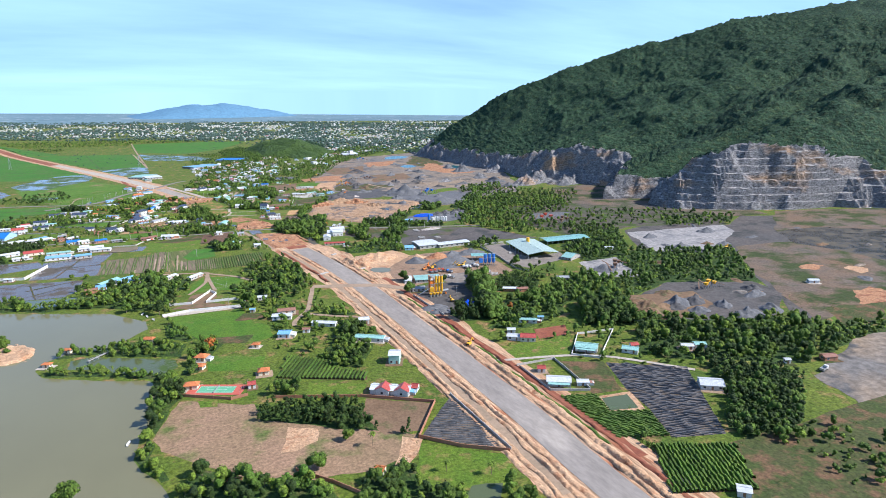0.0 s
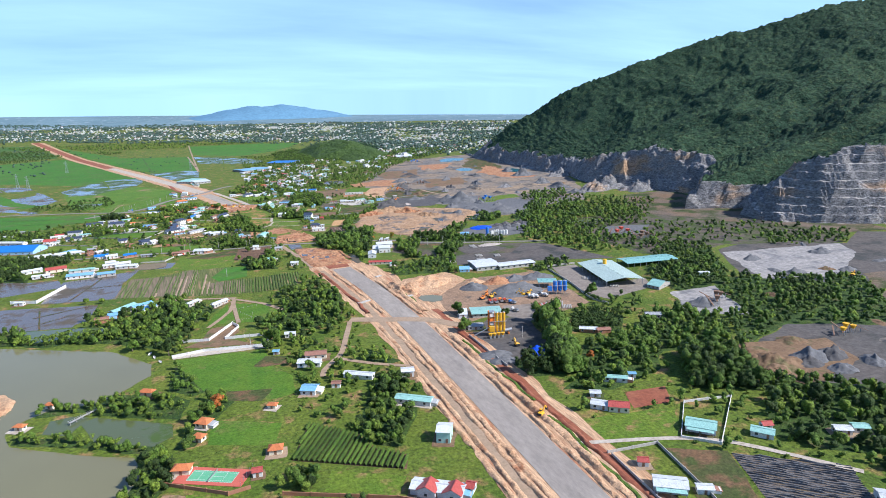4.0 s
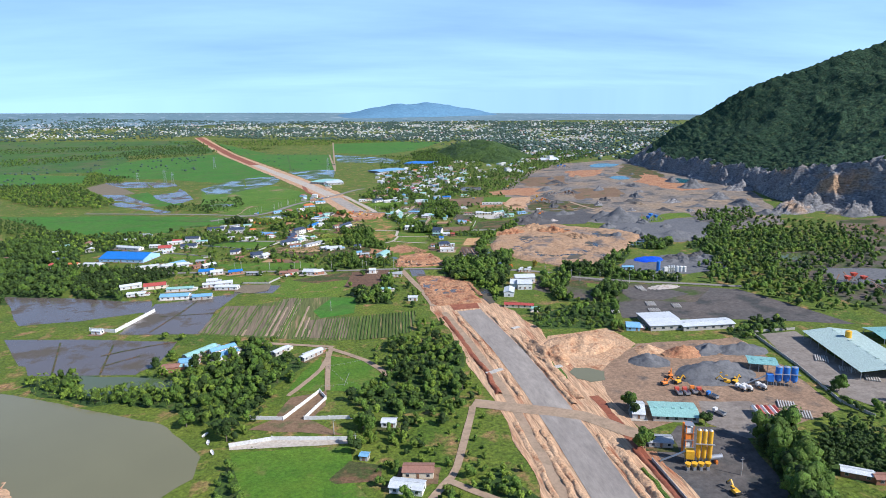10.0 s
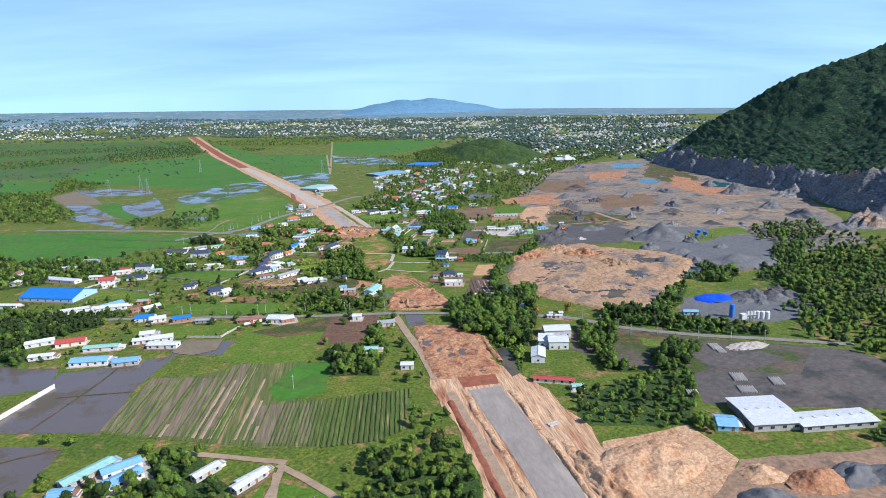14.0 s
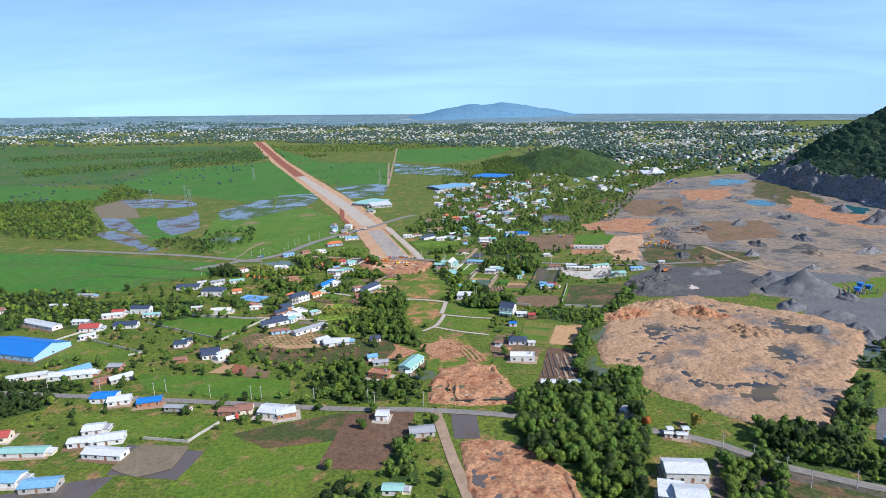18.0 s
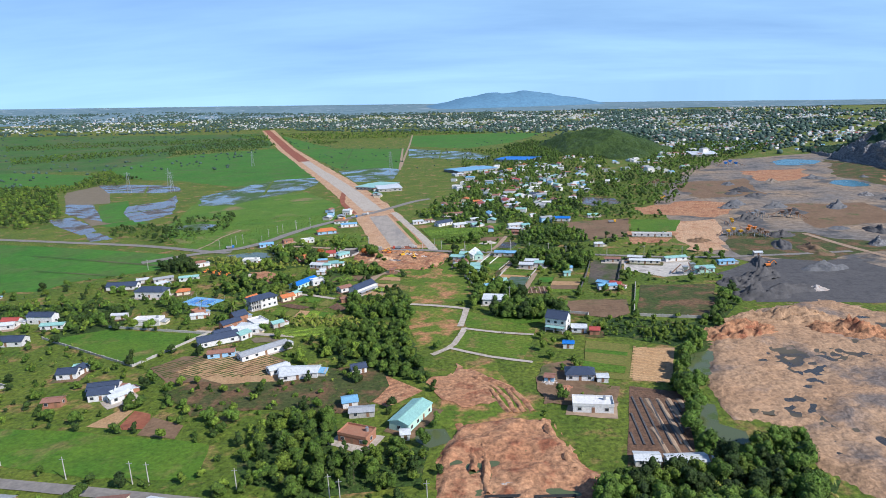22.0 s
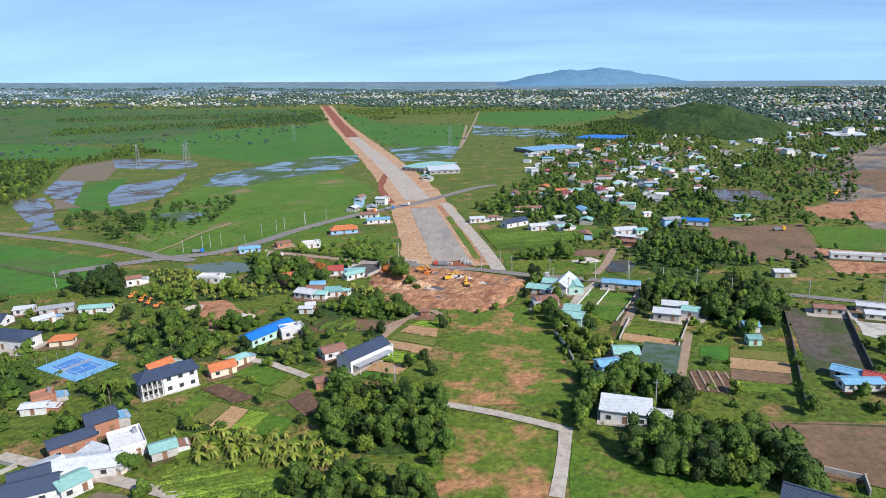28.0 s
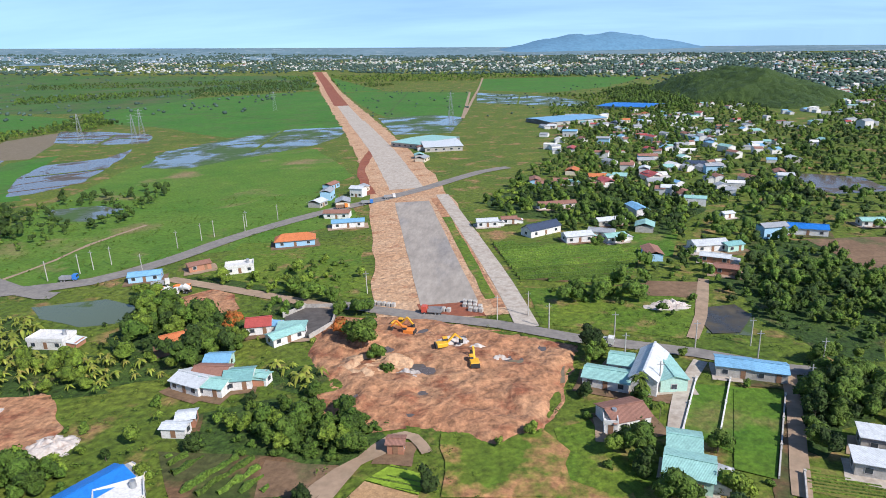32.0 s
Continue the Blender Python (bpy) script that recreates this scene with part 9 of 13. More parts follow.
far_town([(137.8, 1304.6), (230.3, 1444.6), (340.6, 1593.2), (390.5, 1486.3), (285, 1319), (206.3, 1256.1)], 55, 41, 0.8, 0.02, 'town_houses', 60.0)
far_town([(170.7, 1701.1), (272.1, 1773), (358.5, 1714.7), (325.6, 1562.3), (221.7, 1376.8), (160.4, 1441)], 60, 42, 0.8, 0.02, 'town_houses', 60.0)
far_town([(379.4, 1811.7), (689, 2145), (692.1, 1842.1), (468.4, 1496), (351.9, 1538.8)], 110, 43, 0.8, 0.03, 'town_houses', 60.0)
shed(198.8, 1674.7, 27, 72.0, 52.1, 4, "sky", rise=1.0, bays=6, label='long factory shed with a light blue roof')
shed(298.3, 1820.2, -34, 68.9, 59.8, 4, "blue", rise=1.0, bays=6, label='long factory shed with a bright blue roof')
shed(73.4, 1497.2, 11, 31.7, 53.3, 4, "white", rise=1.0, bays=5, label='white-roofed roadside hall beside a yard')
shed(58.4, 1518.3, -36, 34.4, 54.2, 4, "mint", rise=1.0, bays=5, label='mint-roofed roadside shed beside a yard')
shed(621.2, 1767.6, -13, 42.2, 66.5, 4, "white", rise=1.0, bays=5, label='large white-roofed warehouse beside a yard')
ribbon("bund", "weeds", 0.02, 1.2, [(-79.1, 630.5), (-52.3, 641.4), (-35.7, 644.9)], 0.4, "narrow earth bund through flooded land", "bund")
ribbon("bund", "weeds", 0.02, 1.2, [(-71, 613.1), (-53.6, 624.6)], 0.4, "narrow earth bund", "bund")
ribbon("bund", "weeds", 0.02, 1.0, [(-61.6, 704.1), (-20.4, 702.3)], 0.4, "narrow earth bund through flooded land", "bund")
ribbon("bund", "weeds", 0.02, 1.0, [(-59.9, 669.2), (-46.6, 713.3), (-40.6, 740.3)], 0.4, "narrow earth bund through flooded land", "bund")
ribbon("bund", "weeds", 0.02, 1.0, [(-115.4, 662.3), (-98.9, 606.1)], 0.4, "narrow earth bund through flooded land", "bund")
ribbon("bund", "weeds", 0.02, 1.0, [(-77.6, 650.3), (-69.7, 598.9)], 0.4, "narrow earth bund through flooded land", "bund")
ribbon("bund", "grass", 0.02, 3.5, [(-364.4, 1613.5), (-252.9, 1615.5)], 0.4, "grassy bund through flooded land", "bund")
ribbon("bund", "grass", 0.02, 3, [(-280.5, 1548), (-318.2, 1649.5)], 0.4, "grassy bund", "bund")
ribbon("bund", "grass", 0.02, 3, [(-229, 1386.5), (-179, 1420.4)], 0.4, "grassy bund", "bund")
ribbon("bund", "grass", 0.02, 3, [(-144.2, 1534.2), (-50.8, 1587.5)], 0.4, "grassy bund through wet seedbeds", "bund")
ribbon("bund", "grass", 0.02, 3, [(-119.7, 1651.5), (-94.9, 1492.9)], 0.4, "grassy bund", "bund")
ribbon("bund", "grass", 0.02, 3, [(85, 2098), (252.9, 1897.5)], 0.4, "grassy bund", "bund")
ribbon("bund", "grass", 0.02, 3, [(162, 2123), (152, 1921)], 0.4, "grassy bund", "bund")
ribbon("bund", "paddy_dull", 0.02, 4, [(-210.1, 1169.1), (-77.6, 1112.3)], 0.4, "grassy bund between rice plots", "bund")
ribbon("bund", "paddy_dull", 0.02, 3, [(-173.6, 1113.4), (-100.2, 1087.2)], 0.4, "grassy bund between rice plots", "bund")
ribbon("bund", "paddy_dull", 0.02, 4, [(-374, 1920), (-73, 1727.5)], 0.4, "grassy bund between rice plots", "bund")
ribbon("bund", "paddy_dull", 0.02, 4, [(-108, 2046), (74.8, 1895.6)], 0.4, "grassy bund between rice plots", "bund")
ribbon("bund", "paddy_dull", 0.02, 4, [(-69, 2329), (-26.5, 1799.6)], 0.4, "grassy bund between rice plots", "bund")

# ---- heaps and earth banks ----

def terrain(name, mat, pts, base, amp, scale, step, seed, fine=0.35, rim=4.0, ruts=0.0, turn=0.0, label="", category="ground"):
    """Churned ground over a plot: uneven relief that runs out to nothing at its edge."""
    P = np.array(pts)
    x0, y0 = P.min(0)
    nx, ny = int((P[:, 0].max() - x0) / step) + 2, int((P[:, 1].max() - y0) / step) + 2
    c, s = math.cos(radians(turn)), math.sin(radians(turn))
    idx, v, f = {}, [], []
    for j in range(ny):
        for i in range(nx):
            x, y = x0 + i * step, y0 + j * step
            d = 1e9
            for k in range(len(pts)):
                (ax, ay), (bx, by) = pts[k - 1], pts[k]
                t = max(0.0, min(1.0, ((x - ax) * (bx - ax) + (y - ay) * (by - ay)) / ((bx - ax) ** 2 + (by - ay) ** 2)))
                d = min(d, math.hypot(x - ax - t * (bx - ax), y - ay - t * (by - ay)))
            d += rim * 0.7 * fbm(x, y, 11, 3, seed + 9)
            if not inside(x, y, pts):
                d = -abs(d)
            if d < -2.5 * step:
                continue
            k = max(0.0, min(1.0, d / rim))
            z = base + amp * fbm(x, y, scale, 4, seed) + fine * fbm(x, y, 4.5, 3, seed + 3)
            if ruts:
                z += ruts * (0.5 - abs(math.sin((x * c + y * s) / 2.6 + 2.2 * fbm(x, y, 25, 2, seed + 5)))) * max(0.0, 0.35 + fbm(x, y, 20, 2, seed + 6))
            idx[i, j] = len(v)
            v.append((x, y, gz(x, y) + 0.2 + max(-1.0, min(1.0, d / (1.8 * step))) * (base + k * k * (3 - 2 * k) * (z - base))))
    for i, j in idx:
        q = [(i, j), (i + 1, j), (i + 1, j + 1), (i, j + 1)]
        if all(t in idx for t in q):
            f.append([idx[t] for t in q])
    NOGO.append((x0, P[:, 0].max(), y0, P[:, 1].max(), pts))
    return tagged(mesh_object(name, v, f, M[mat], smooth=True), label, category, kind="structure")


def level(name, mat, z, pts, label):
    """Standing water at a height, showing wherever the churned ground dips below it."""
    mx, my = sum(p[0] for p in pts) / len(pts), sum(p[1] for p in pts) / len(pts)
    ring = [(mx + (x - mx) * 0.88, my + (y - my) * 0.88) for x, y in pts]
    return patch(name, mat, (z - 0.0005 * len(LAYER)) / 0.35, ring, 1.0, 4.0, label, "puddle", block=False)


def berm(mat, pts, width, height, seed, label="rough ridge of dug earth beside the road", sway=1.2):
    """A ridge of thrown-up earth along a line, broken and uneven."""
    v, f, rows = [], [], 0
    for (xa, ya), (xb, yb) in zip(pts, pts[1:]):
        d = math.hypot(xb - xa, yb - ya)
        n = max(2, int(d / 1.1))
        tx, ty = (xb - xa) / d, (yb - ya) / d
        for i in range(n):
            x, y = xa + (xb - xa) * i / n, ya + (yb - ya) * i / n
            m = sway * fbm(x, y, 16, 3, seed)
            hh = height * max(0.1, 0.5 + 0.7 * fbm(x, y, 26, 4, seed + 2))
            for k in range(7):
                u = k / 3 - 1
                w = width / 2 * u * (1 + 0.5 * noise.noise(Vector((x / 7, y / 7, seed + k)))) + m
                X, Y = x - ty * w, y + tx * w
                z = hh * (1 - u * u) ** 0.8 * (1 + 0.8 * noise.noise(Vector((X / 1.3, Y / 1.3, seed)))) if 0 < k < 6 else -0.1
                v.append((X, Y, gz(X, Y) + 0.14 + z))
            if rows:
                o = rows * 7
                for k in range(6):
                    f.append((o + k - 7, o + k - 6, o + k + 1, o + k))
            rows += 1
    return tagged(mesh_object("earth_bank", v, f, M[mat], smooth=True), label, "earth bank")


def along(off, lo, hi):
    """A line beside the new highway, off metres to the right of its middle."""
    cx, cy = (161, 165, 170, 174, 177, 179, 177, 170), (94, 175, 239, 331, 421, 507, 582, 660)
    ys = [lo] + [q for q in range(int(lo / 40) * 40 + 40, int(hi), 40)] + [hi]
    return [(float(np.interp(q, cy, cx)) + off, float(q)) for q in ys]


for n_side, (off, lo, hi, wide, high) in enumerate(((11.8, 100, 470, 3.0, 1.5), (11.6, 500, 655, 3.2, 1.6), (17.0, 110, 468, 4.5, 1.7), (17.5, 505, 600, 5.0, 1.6), (23.5, 120, 455, 3.0, 1.2), (-12.2, 100, 480, 3.4, 1.5), (-12.0, 515, 655, 3.4, 1.3), (-15.6, 120, 484, 3.0, 1.3), (-22.5, 110, 490, 3.0, 1.1), (-22.0, 520, 650, 3.6, 1.4), (-26.5, 130, 400, 3.0, 0.9))):
    berm("red" if n_side in (4, 9) else "sand", along(off, lo, hi), wide, high, n_side * 3.7, "rough ridge of red dug earth beside the road" if n_side in (4, 9) else "rough ridge of sandy dug earth beside the road")
for (lo, hi) in ((195, 330), (345, 440), (530, 560)):
    berm("leaf", along(20.2, lo, hi), 2.2, 0.7, lo * 0.1, "strip of weeds along a roadside ditch", 2.0)
terrain("island", "sand", [(-96, 476), (-88, 484), (-76, 487), (-66, 480), (-59.5, 469), (-60, 458), (-63, 451), (-76, 448), (-90, 456)], 1.1, 0.9, 12, 1.2, 71.0, 0.4, 5.0, label="bare tan earth island in a lake", category="island")
DUMP = [(257, 907.3), (290.1, 948), (342.4, 964), (368.5, 931.7), (396.8, 912.5), (421.2, 870.2), (355, 795), (315.4, 751.2), (286.8, 760.8), (258, 790), (247, 812), (255.1, 835), (236, 842), (239, 868)]
terrain("earth_dump", "dump", DUMP, 1.1, 1.7, 30, 1.8, 21.0, 0.7, 7.0, 0.6, 20, "broad churned dump of orange earth", "ground")
level("puddle", "bog", 0.55, DUMP, "dark rain pools on the orange earth dump")
PIT = [(129.6, 804), (132, 830), (140, 846), (150, 850), (171.3, 847), (176.7, 816.1), (183.6, 808.2), (177.9, 798.3), (152.4, 797.2)]
terrain("earthworks", "orange", PIT, 1.0, 1.3, 15, 1.2, 31.0, 0.6, 4.0, 0.9, 75, "churned pit of orange earth beside a road", "ground")
level("puddle", "pond", 0.42, PIT, "shallow pools in churned orange earth")
berm("orange", [(168.7, 846), (170.5, 830), (172.5, 813)], 4.0, 3.0, 41.0, "steep bank of a dug pit in orange earth")
berm("orange", [(145.7, 834), (145.5, 818), (145.1, 803)], 3.0, 2.0, 43.0, "steep bank of a dug pit in orange earth")
berm("orange", [(138.5, 848), (142.2, 832), (141.3, 815)], 3.0, 2.2, 45.0, "steep bank of a dug pit in orange earth")
for q in range(4):
    berm("orange", [(144 + 3 * q, 888 - q), (153 + 3 * q, 875), (158.5 + 2.6 * q, 853)], 2.2, 0.9, 47.0 + q, "long ridge of scraped orange earth")
HEAD = [(143, 763.2), (163.7, 761.8), (184.2, 733.1), (184.1, 675.2), (145.8, 676.6), (143.2, 718.3)]
terrain("earthworks", "orange", HEAD, 0.8, 0.8, 18, 1.3, 51.0, 0.6, 4.0, 0.8, 10, "churned orange earth at the end of the new road", "ground")
level("puddle", "flood", 0.45, HEAD, "muddy pools in churned earth")
berm("orange", [(165, 760), (186, 732), (186.5, 690)], 3.5, 1.3, 53.0, "crumbling bank of orange earth round a pit")
patch("ditch", "bog", 0.1, [(190.4, 713.7), (197.5, 707), (194.6, 674), (188.5, 670), (188, 692)], 2.0, 5.0, "dark weedy ditch water beside a pit", "pond")
YARD = [(71, 1104.7), (71.6, 1123.7), (88, 1129.3), (102.5, 1127.2), (145.4, 1110.1), (142.4, 1098), (133.3, 1069.7), (123.6, 1063.2), (113.8, 1068), (84.1, 1075.3), (88.8, 1082.6), (75.7, 1096.6)]
terrain("earthworks", "orange", YARD, 0.75, 1.2, 14, 1.0, 61.0, 0.55, 3.0, 0.7, 80, "churned orange earth with puddles below a road", "ground")
level("puddle", "flood", 0.3, YARD, "muddy puddles in churned orange earth")
mound("gravel", 281.4, 516.6, 23, 15, 8, 0, 1, label='large grey heap of crushed stone in a works yard')
mound("gravel", 253.9, 541.5, 12, 9, 5.5, -30, 2, label='grey heap of crushed stone')
mound("orange", 280.4, 548.5, 14, 9, 5, 0, 3, name='earth_mound', label='orange heap of sand in a works yard')
mound("gravel", 297.7, 549.6, 12, 8, 4.5, 20, 4, label='grey heap of crushed stone')
mound("gravel", 315.2, 544.5, 16, 9, 5, -10, 5, label='grey heap of crushed stone')
mound("sand", 261.9, 557.9, 10, 7, 3, 0, 6, name='earth_mound', label='pale heap of sand')
mound("sand", 222.2, 574.2, 24, 15, 4.5, 0, 7, name='earth_bank', label='cut bank of sandy orange earth', category='earth bank', peaked=0.4, rough=0.4)
mound("sand", 200.0, 568.6, 9, 22, 3.5, 10, 8, name='earth_bank', label='long bank of sandy earth beside the road', category='earth bank', peaked=0.6, rough=0.5)
mound("dump", 306.8, 932.7, 30, 9, 5.5, -8, 400, freq=5.0, name='earth_bank', label='steep bank of orange earth at the dump', category='earth bank', peaked=0.6, rough=0.6, n=34)
mound("orange", 277.5, 921.8, 22, 10, 4.5, 10, 401, freq=5.0, name='earth_bank', label='steep bank of orange earth at the dump', category='earth bank', peaked=0.6, rough=0.6, n=34)
mound("orange", 328.1, 913.9, 24, 9, 4.5, -25, 402, freq=5.0, name='earth_bank', label='steep bank of orange earth at the dump', category='earth bank', peaked=0.6, rough=0.6, n=34)
mound("dump", 345.3, 877.1, 20, 8, 3.5, -40, 403, freq=5.0, name='earth_bank', label='steep bank of orange earth at the dump', category='earth bank', peaked=0.6, rough=0.6, n=34)
patch("puddle", "flood", 0.5, [(113.8, 1088.6), (120.7, 1089.3), (119.4, 1086), (114.7, 1085.4)], 1.2, 5.0, "muddy puddle", "puddle")
patch("puddle", "flood", 0.5, [(102.4, 1079.1), (107.6, 1080), (109.2, 1077.6), (104.1, 1076.5)], 1.2, 5.0, "muddy puddle", "puddle")
patch("puddle", "mud", 0.5, [(126.5, 1100.8), (141.3, 1101.1), (140.1, 1089.3), (131.7, 1086.3), (126.4, 1091.7)], 1.2, 5.0, "wet dark mud", "puddle")
mound("orange", 84.2, 1113.9, 12, 7, 2.5, 0, 13, name='earth_bank', label='smooth bank of orange earth', category='earth bank', peaked=0.5, rough=0.4)
mound("sand", 90.8, 1096.9, 12, 8, 2.2, 0, 14, name='earth_bank', label='sandy bank with shrubs', category='earth bank', peaked=0.5, rough=0.5)
mound("gravel", 433.0, 960.4, 30, 20, 13, -15, 16, label='grey heap of crushed stone')
mound("gravel", 419.6, 901.8, 14, 10, 4, 0, 17, label='grey heap of crushed stone')
mound("gravel", 444.5, 845.0, 36, 20, 7, 0, 18, label='wide flat-topped heap of grey stone dust', peaked=0.45)
mound("coal", 329.7, 981.5, 30, 7, 4, 5, 19, label='long dark heap of aggregate', rough=0.6)
mound("gravel", 380.5, 1021.6, 16, 7, 4, 0, 60, label='pale heap of broken rock', rough=0.6)
mound("rubble", 351.6, 981.1, 7, 4, 2, 0, 61, label='white heap of broken rock', rough=0.6)
mound("coal", 360.5, 315.7, 10, 7, 4.5, 0, 62, label='dark heap of crushed stone')
mound("gravel", 370.6, 302.1, 9, 7, 4, 0, 63, label='grey heap of crushed stone')
mound("gravel", 389.3, 276.5, 16, 9, 6.5, 0, 64, label='grey heap of crushed stone')
mound("gravel", 437.5, 306.3, 12, 6, 4, 0, 65, label='grey heap of crushed stone')
mound("brown", 332.4, 316.3, 13, 8, 5, 0, 66, name='earth_mound', label='brown heap of earth')
mound("gravel", 600.6, 489.1, 12, 8, 5, 0, 67, label='grey heap of crushed stone')
mound("gravel", 515.2, 449.4, 14, 8, 5, 0, 68, label='grey heap of crushed stone')
mound("gravel", 524.7, 501.9, 10, 7, 4, 0, 69, label='grey heap of crushed stone')
mound("gravel", 564.2, 436.7, 9, 6, 3, 0, 70, label='grey heap of crushed stone')
mound("gravel", 388.5, 423.8, 14, 9, 6, 0, 71, label='grey heap of crushed stone')
mound("rock", 677.6, 950.8, 40, 24, 20, 20, 72, name='scree', label='grey scree of blasted rock under a quarry face', category='scree', rough=0.5, n=36)
mound("rock", 731.5, 911.4, 34, 20, 16, -20, 73, name='scree', label='grey scree of blasted rock under a quarry face', category='scree', rough=0.5, n=36)
mound("rock", 735.3, 1146.9, 30, 20, 12, 0, 74, name='scree', label='grey scree of blasted rock under a quarry face', category='scree', rough=0.5, n=30)
mound("rock", 710.7, 959.6, 36, 22, 19, 0, 75, name='scree', label='grey scree of blasted rock under a quarry face', category='scree', rough=0.5, n=36)
mound("rock", 760.4, 907.2, 30, 22, 16, 0, 76, name='scree', label='grey scree of blasted rock under a quarry face', category='scree', rough=0.5, n=36)
mound("coal", 392.7, 764.1, 9, 7, 3.5, 0, 120, label='grey heap of crushed stone')
mound("coal", 405.3, 767.9, 10, 8, 4, 40, 121, label='grey heap of crushed stone')
mound("gravel", 403.4, 757.4, 8, 6, 3, 80, 122, label='grey heap of crushed stone')
mound("coal", 417.9, 763.2, 9, 7, 4, 120, 123, label='grey heap of crushed stone')
mound("gravel", 413.9, 750.9, 10, 8, 4, 160, 124, label='grey heap of crushed stone')
mound("gravel", 388.7, 752.9, 7, 5, 2.5, 200, 125, label='grey heap of crushed stone')
mound("gravel", 397.6, 746.9, 7, 5, 2.5, 240, 126, label='grey heap of crushed stone')
mound("gravel", 427.7, 755.8, 10, 8, 4, 280, 127, label='grey heap of crushed stone')
mound("coal", 429.0, 771.1, 8, 6, 3, 320, 128, label='grey heap of crushed stone')
mound("coal", 382.8, 317.9, 11, 8, 6, 0, 140, label='heap of crushed stone on bare ground')
mound("gravel", 396.1, 302.0, 9, 7, 4, 40, 141, label='heap of crushed stone on bare ground')
mound("gravel", 417.0, 277.2, 10, 8, 5, 80, 142, label='heap of crushed stone on bare ground')
mound("coal", 448.7, 317.2, 9, 7, 4, 120, 143, label='heap of crushed stone on bare ground')
mound("brown", 381.7, 343.7, 10, 8, 3, 160, 144, label='heap of crushed stone on bare ground')
mound("brown", 333.7, 331.9, 12, 9, 4, 200, 145, label='heap of crushed stone on bare ground')
mound("gravel", 421.9, 984.2, 18, 13, 9, 0, 160, label='grey heap of crushed stone')
mound("gravel", 400.5, 923.4, 14, 10, 7, 50, 161, label='grey heap of crushed stone')
mound("gravel", 452.3, 935.8, 10, 7, 5, 100, 162, label='grey heap of crushed stone')
mound("gravel", 414.8, 873.1, 10, 7, 5, 150, 163, label='grey heap of crushed stone')
mound("gravel", 467.0, 905.3, 9, 6, 4, 200, 164, label='grey heap of crushed stone')
mound("gravel", 389.2, 872.8, 13, 9, 5, 250, 165, label='grey heap of crushed stone')
mound("gravel", 412.6, 859.9, 9, 6, 4, 300, 166, label='grey heap of crushed stone')
mound("gravel", 677.2, 1197.6, 26, 18, 14, 0, 180, name='scree_slope', label='grey scree of broken rock under a cliff', category='scree', rough=0.3, freq=3.0, peaked=1.3)
mound("gravel", 650.2, 1079.5, 22, 15, 10, 35, 181, name='scree_slope', label='grey scree of broken rock under a cliff', category='scree', rough=0.3, freq=3.0, peaked=1.3)
mound("gravel", 686.1, 1280.2, 20, 14, 9, 70, 182, name='scree_slope', label='grey scree of broken rock under a cliff', category='scree', rough=0.3, freq=3.0, peaked=1.3)
mound("gravel", 642.4, 1011.3, 24, 16, 10, 105, 183, name='scree_slope', label='grey scree of broken rock under a cliff', category='scree', rough=0.3, freq=3.0, peaked=1.3)
mound("gravel", 627.3, 940.5, 18, 12, 7, 140, 184, name='scree_slope', label='grey scree of broken rock under a cliff', category='scree', rough=0.3, freq=3.0, peaked=1.3)
mound("gravel", 727.2, 979.9, 26, 18, 14, 175, 185, name='scree_slope', label='grey scree of broken rock under a cliff', category='scree', rough=0.3, freq=3.0, peaked=1.3)
mound("gravel", 725.2, 905.8, 24, 16, 12, 210, 186, name='scree_slope', label='grey scree of broken rock under a cliff', category='scree', rough=0.3, freq=3.0, peaked=1.3)
mound("rubble", 338.2, 677.5, 14, 6, 1.6, 0, 190, label='pale heap of broken rubble', rough=0.7, freq=6.0)
mound("tarp", 228.8, 398.8, 11, 7, 4.5, 10, 77, name='tarpaulin', label='bright blue tarpaulin over a heap of gravel', category='tarpaulin', rough=0.3, peaked=0.7)
mound("tarp", 370.4, 764.4, 15, 10, 2.6, 0, 78, name='tarpaulin', label='bright blue tarpaulin over a heap of gravel', category='tarpaulin', rough=0.2, peaked=0.5)
mound("gravel", 204.8, 408.2, 11, 7, 3, 0, 79, label='grey heap of crushed stone')
mound("gravel", 205.2, 398.1, 9, 6, 3, 0, 80, label='grey heap of crushed stone')
mound("rubble", 27.8, 1058.8, 6, 4, 1.5, 0, 81, label='pale heap of rubble', rough=0.7)
mound("rubble", 110.7, 1111.0, 6, 3, 1.6, 10, 301, label="pale heap of broken rock on orange earth", rough=0.7, n=16)
mound("rubble", 118.2, 1107.3, 5, 2.5, 1.3, 0, 302, label="pale heap of broken rock on orange earth", rough=0.7, n=16)
mound("rubble", 124.0, 1101.9, 4, 2.2, 1.1, 30, 303, label="pale heap of broken rock on orange earth", rough=0.7, n=16)
mound("rubble", 1.2, 1071.5, 4, 1.6, 0.8, 20, 304, label="pale heap of broken rock on orange earth", rough=0.7, n=16)
mound("rubble", 27.5, 1059.8, 4, 2, 0.9, 50, 305, label="pale heap of broken rock on orange earth", rough=0.7, n=16)
mound("rubble", 177.1, 1137.4, 8, 2.5, 1.2, 0, 82, label='pale heap of building rubble', rough=0.9)
mound("rubble", 100.5, 1092.6, 4, 3, 1.2, 0, 83, label='pale heap of rubble', rough=0.8)
mound("rubble", 151.4, 808.8, 4, 2, 0.8, 0, 84, label='pale heap of rubble', rough=0.8)
mound("rock", 564.6, 1064.5, 16, 8, 4.7, 5, 100, label='grey heap of quarried stone', rough=0.5, n=18)
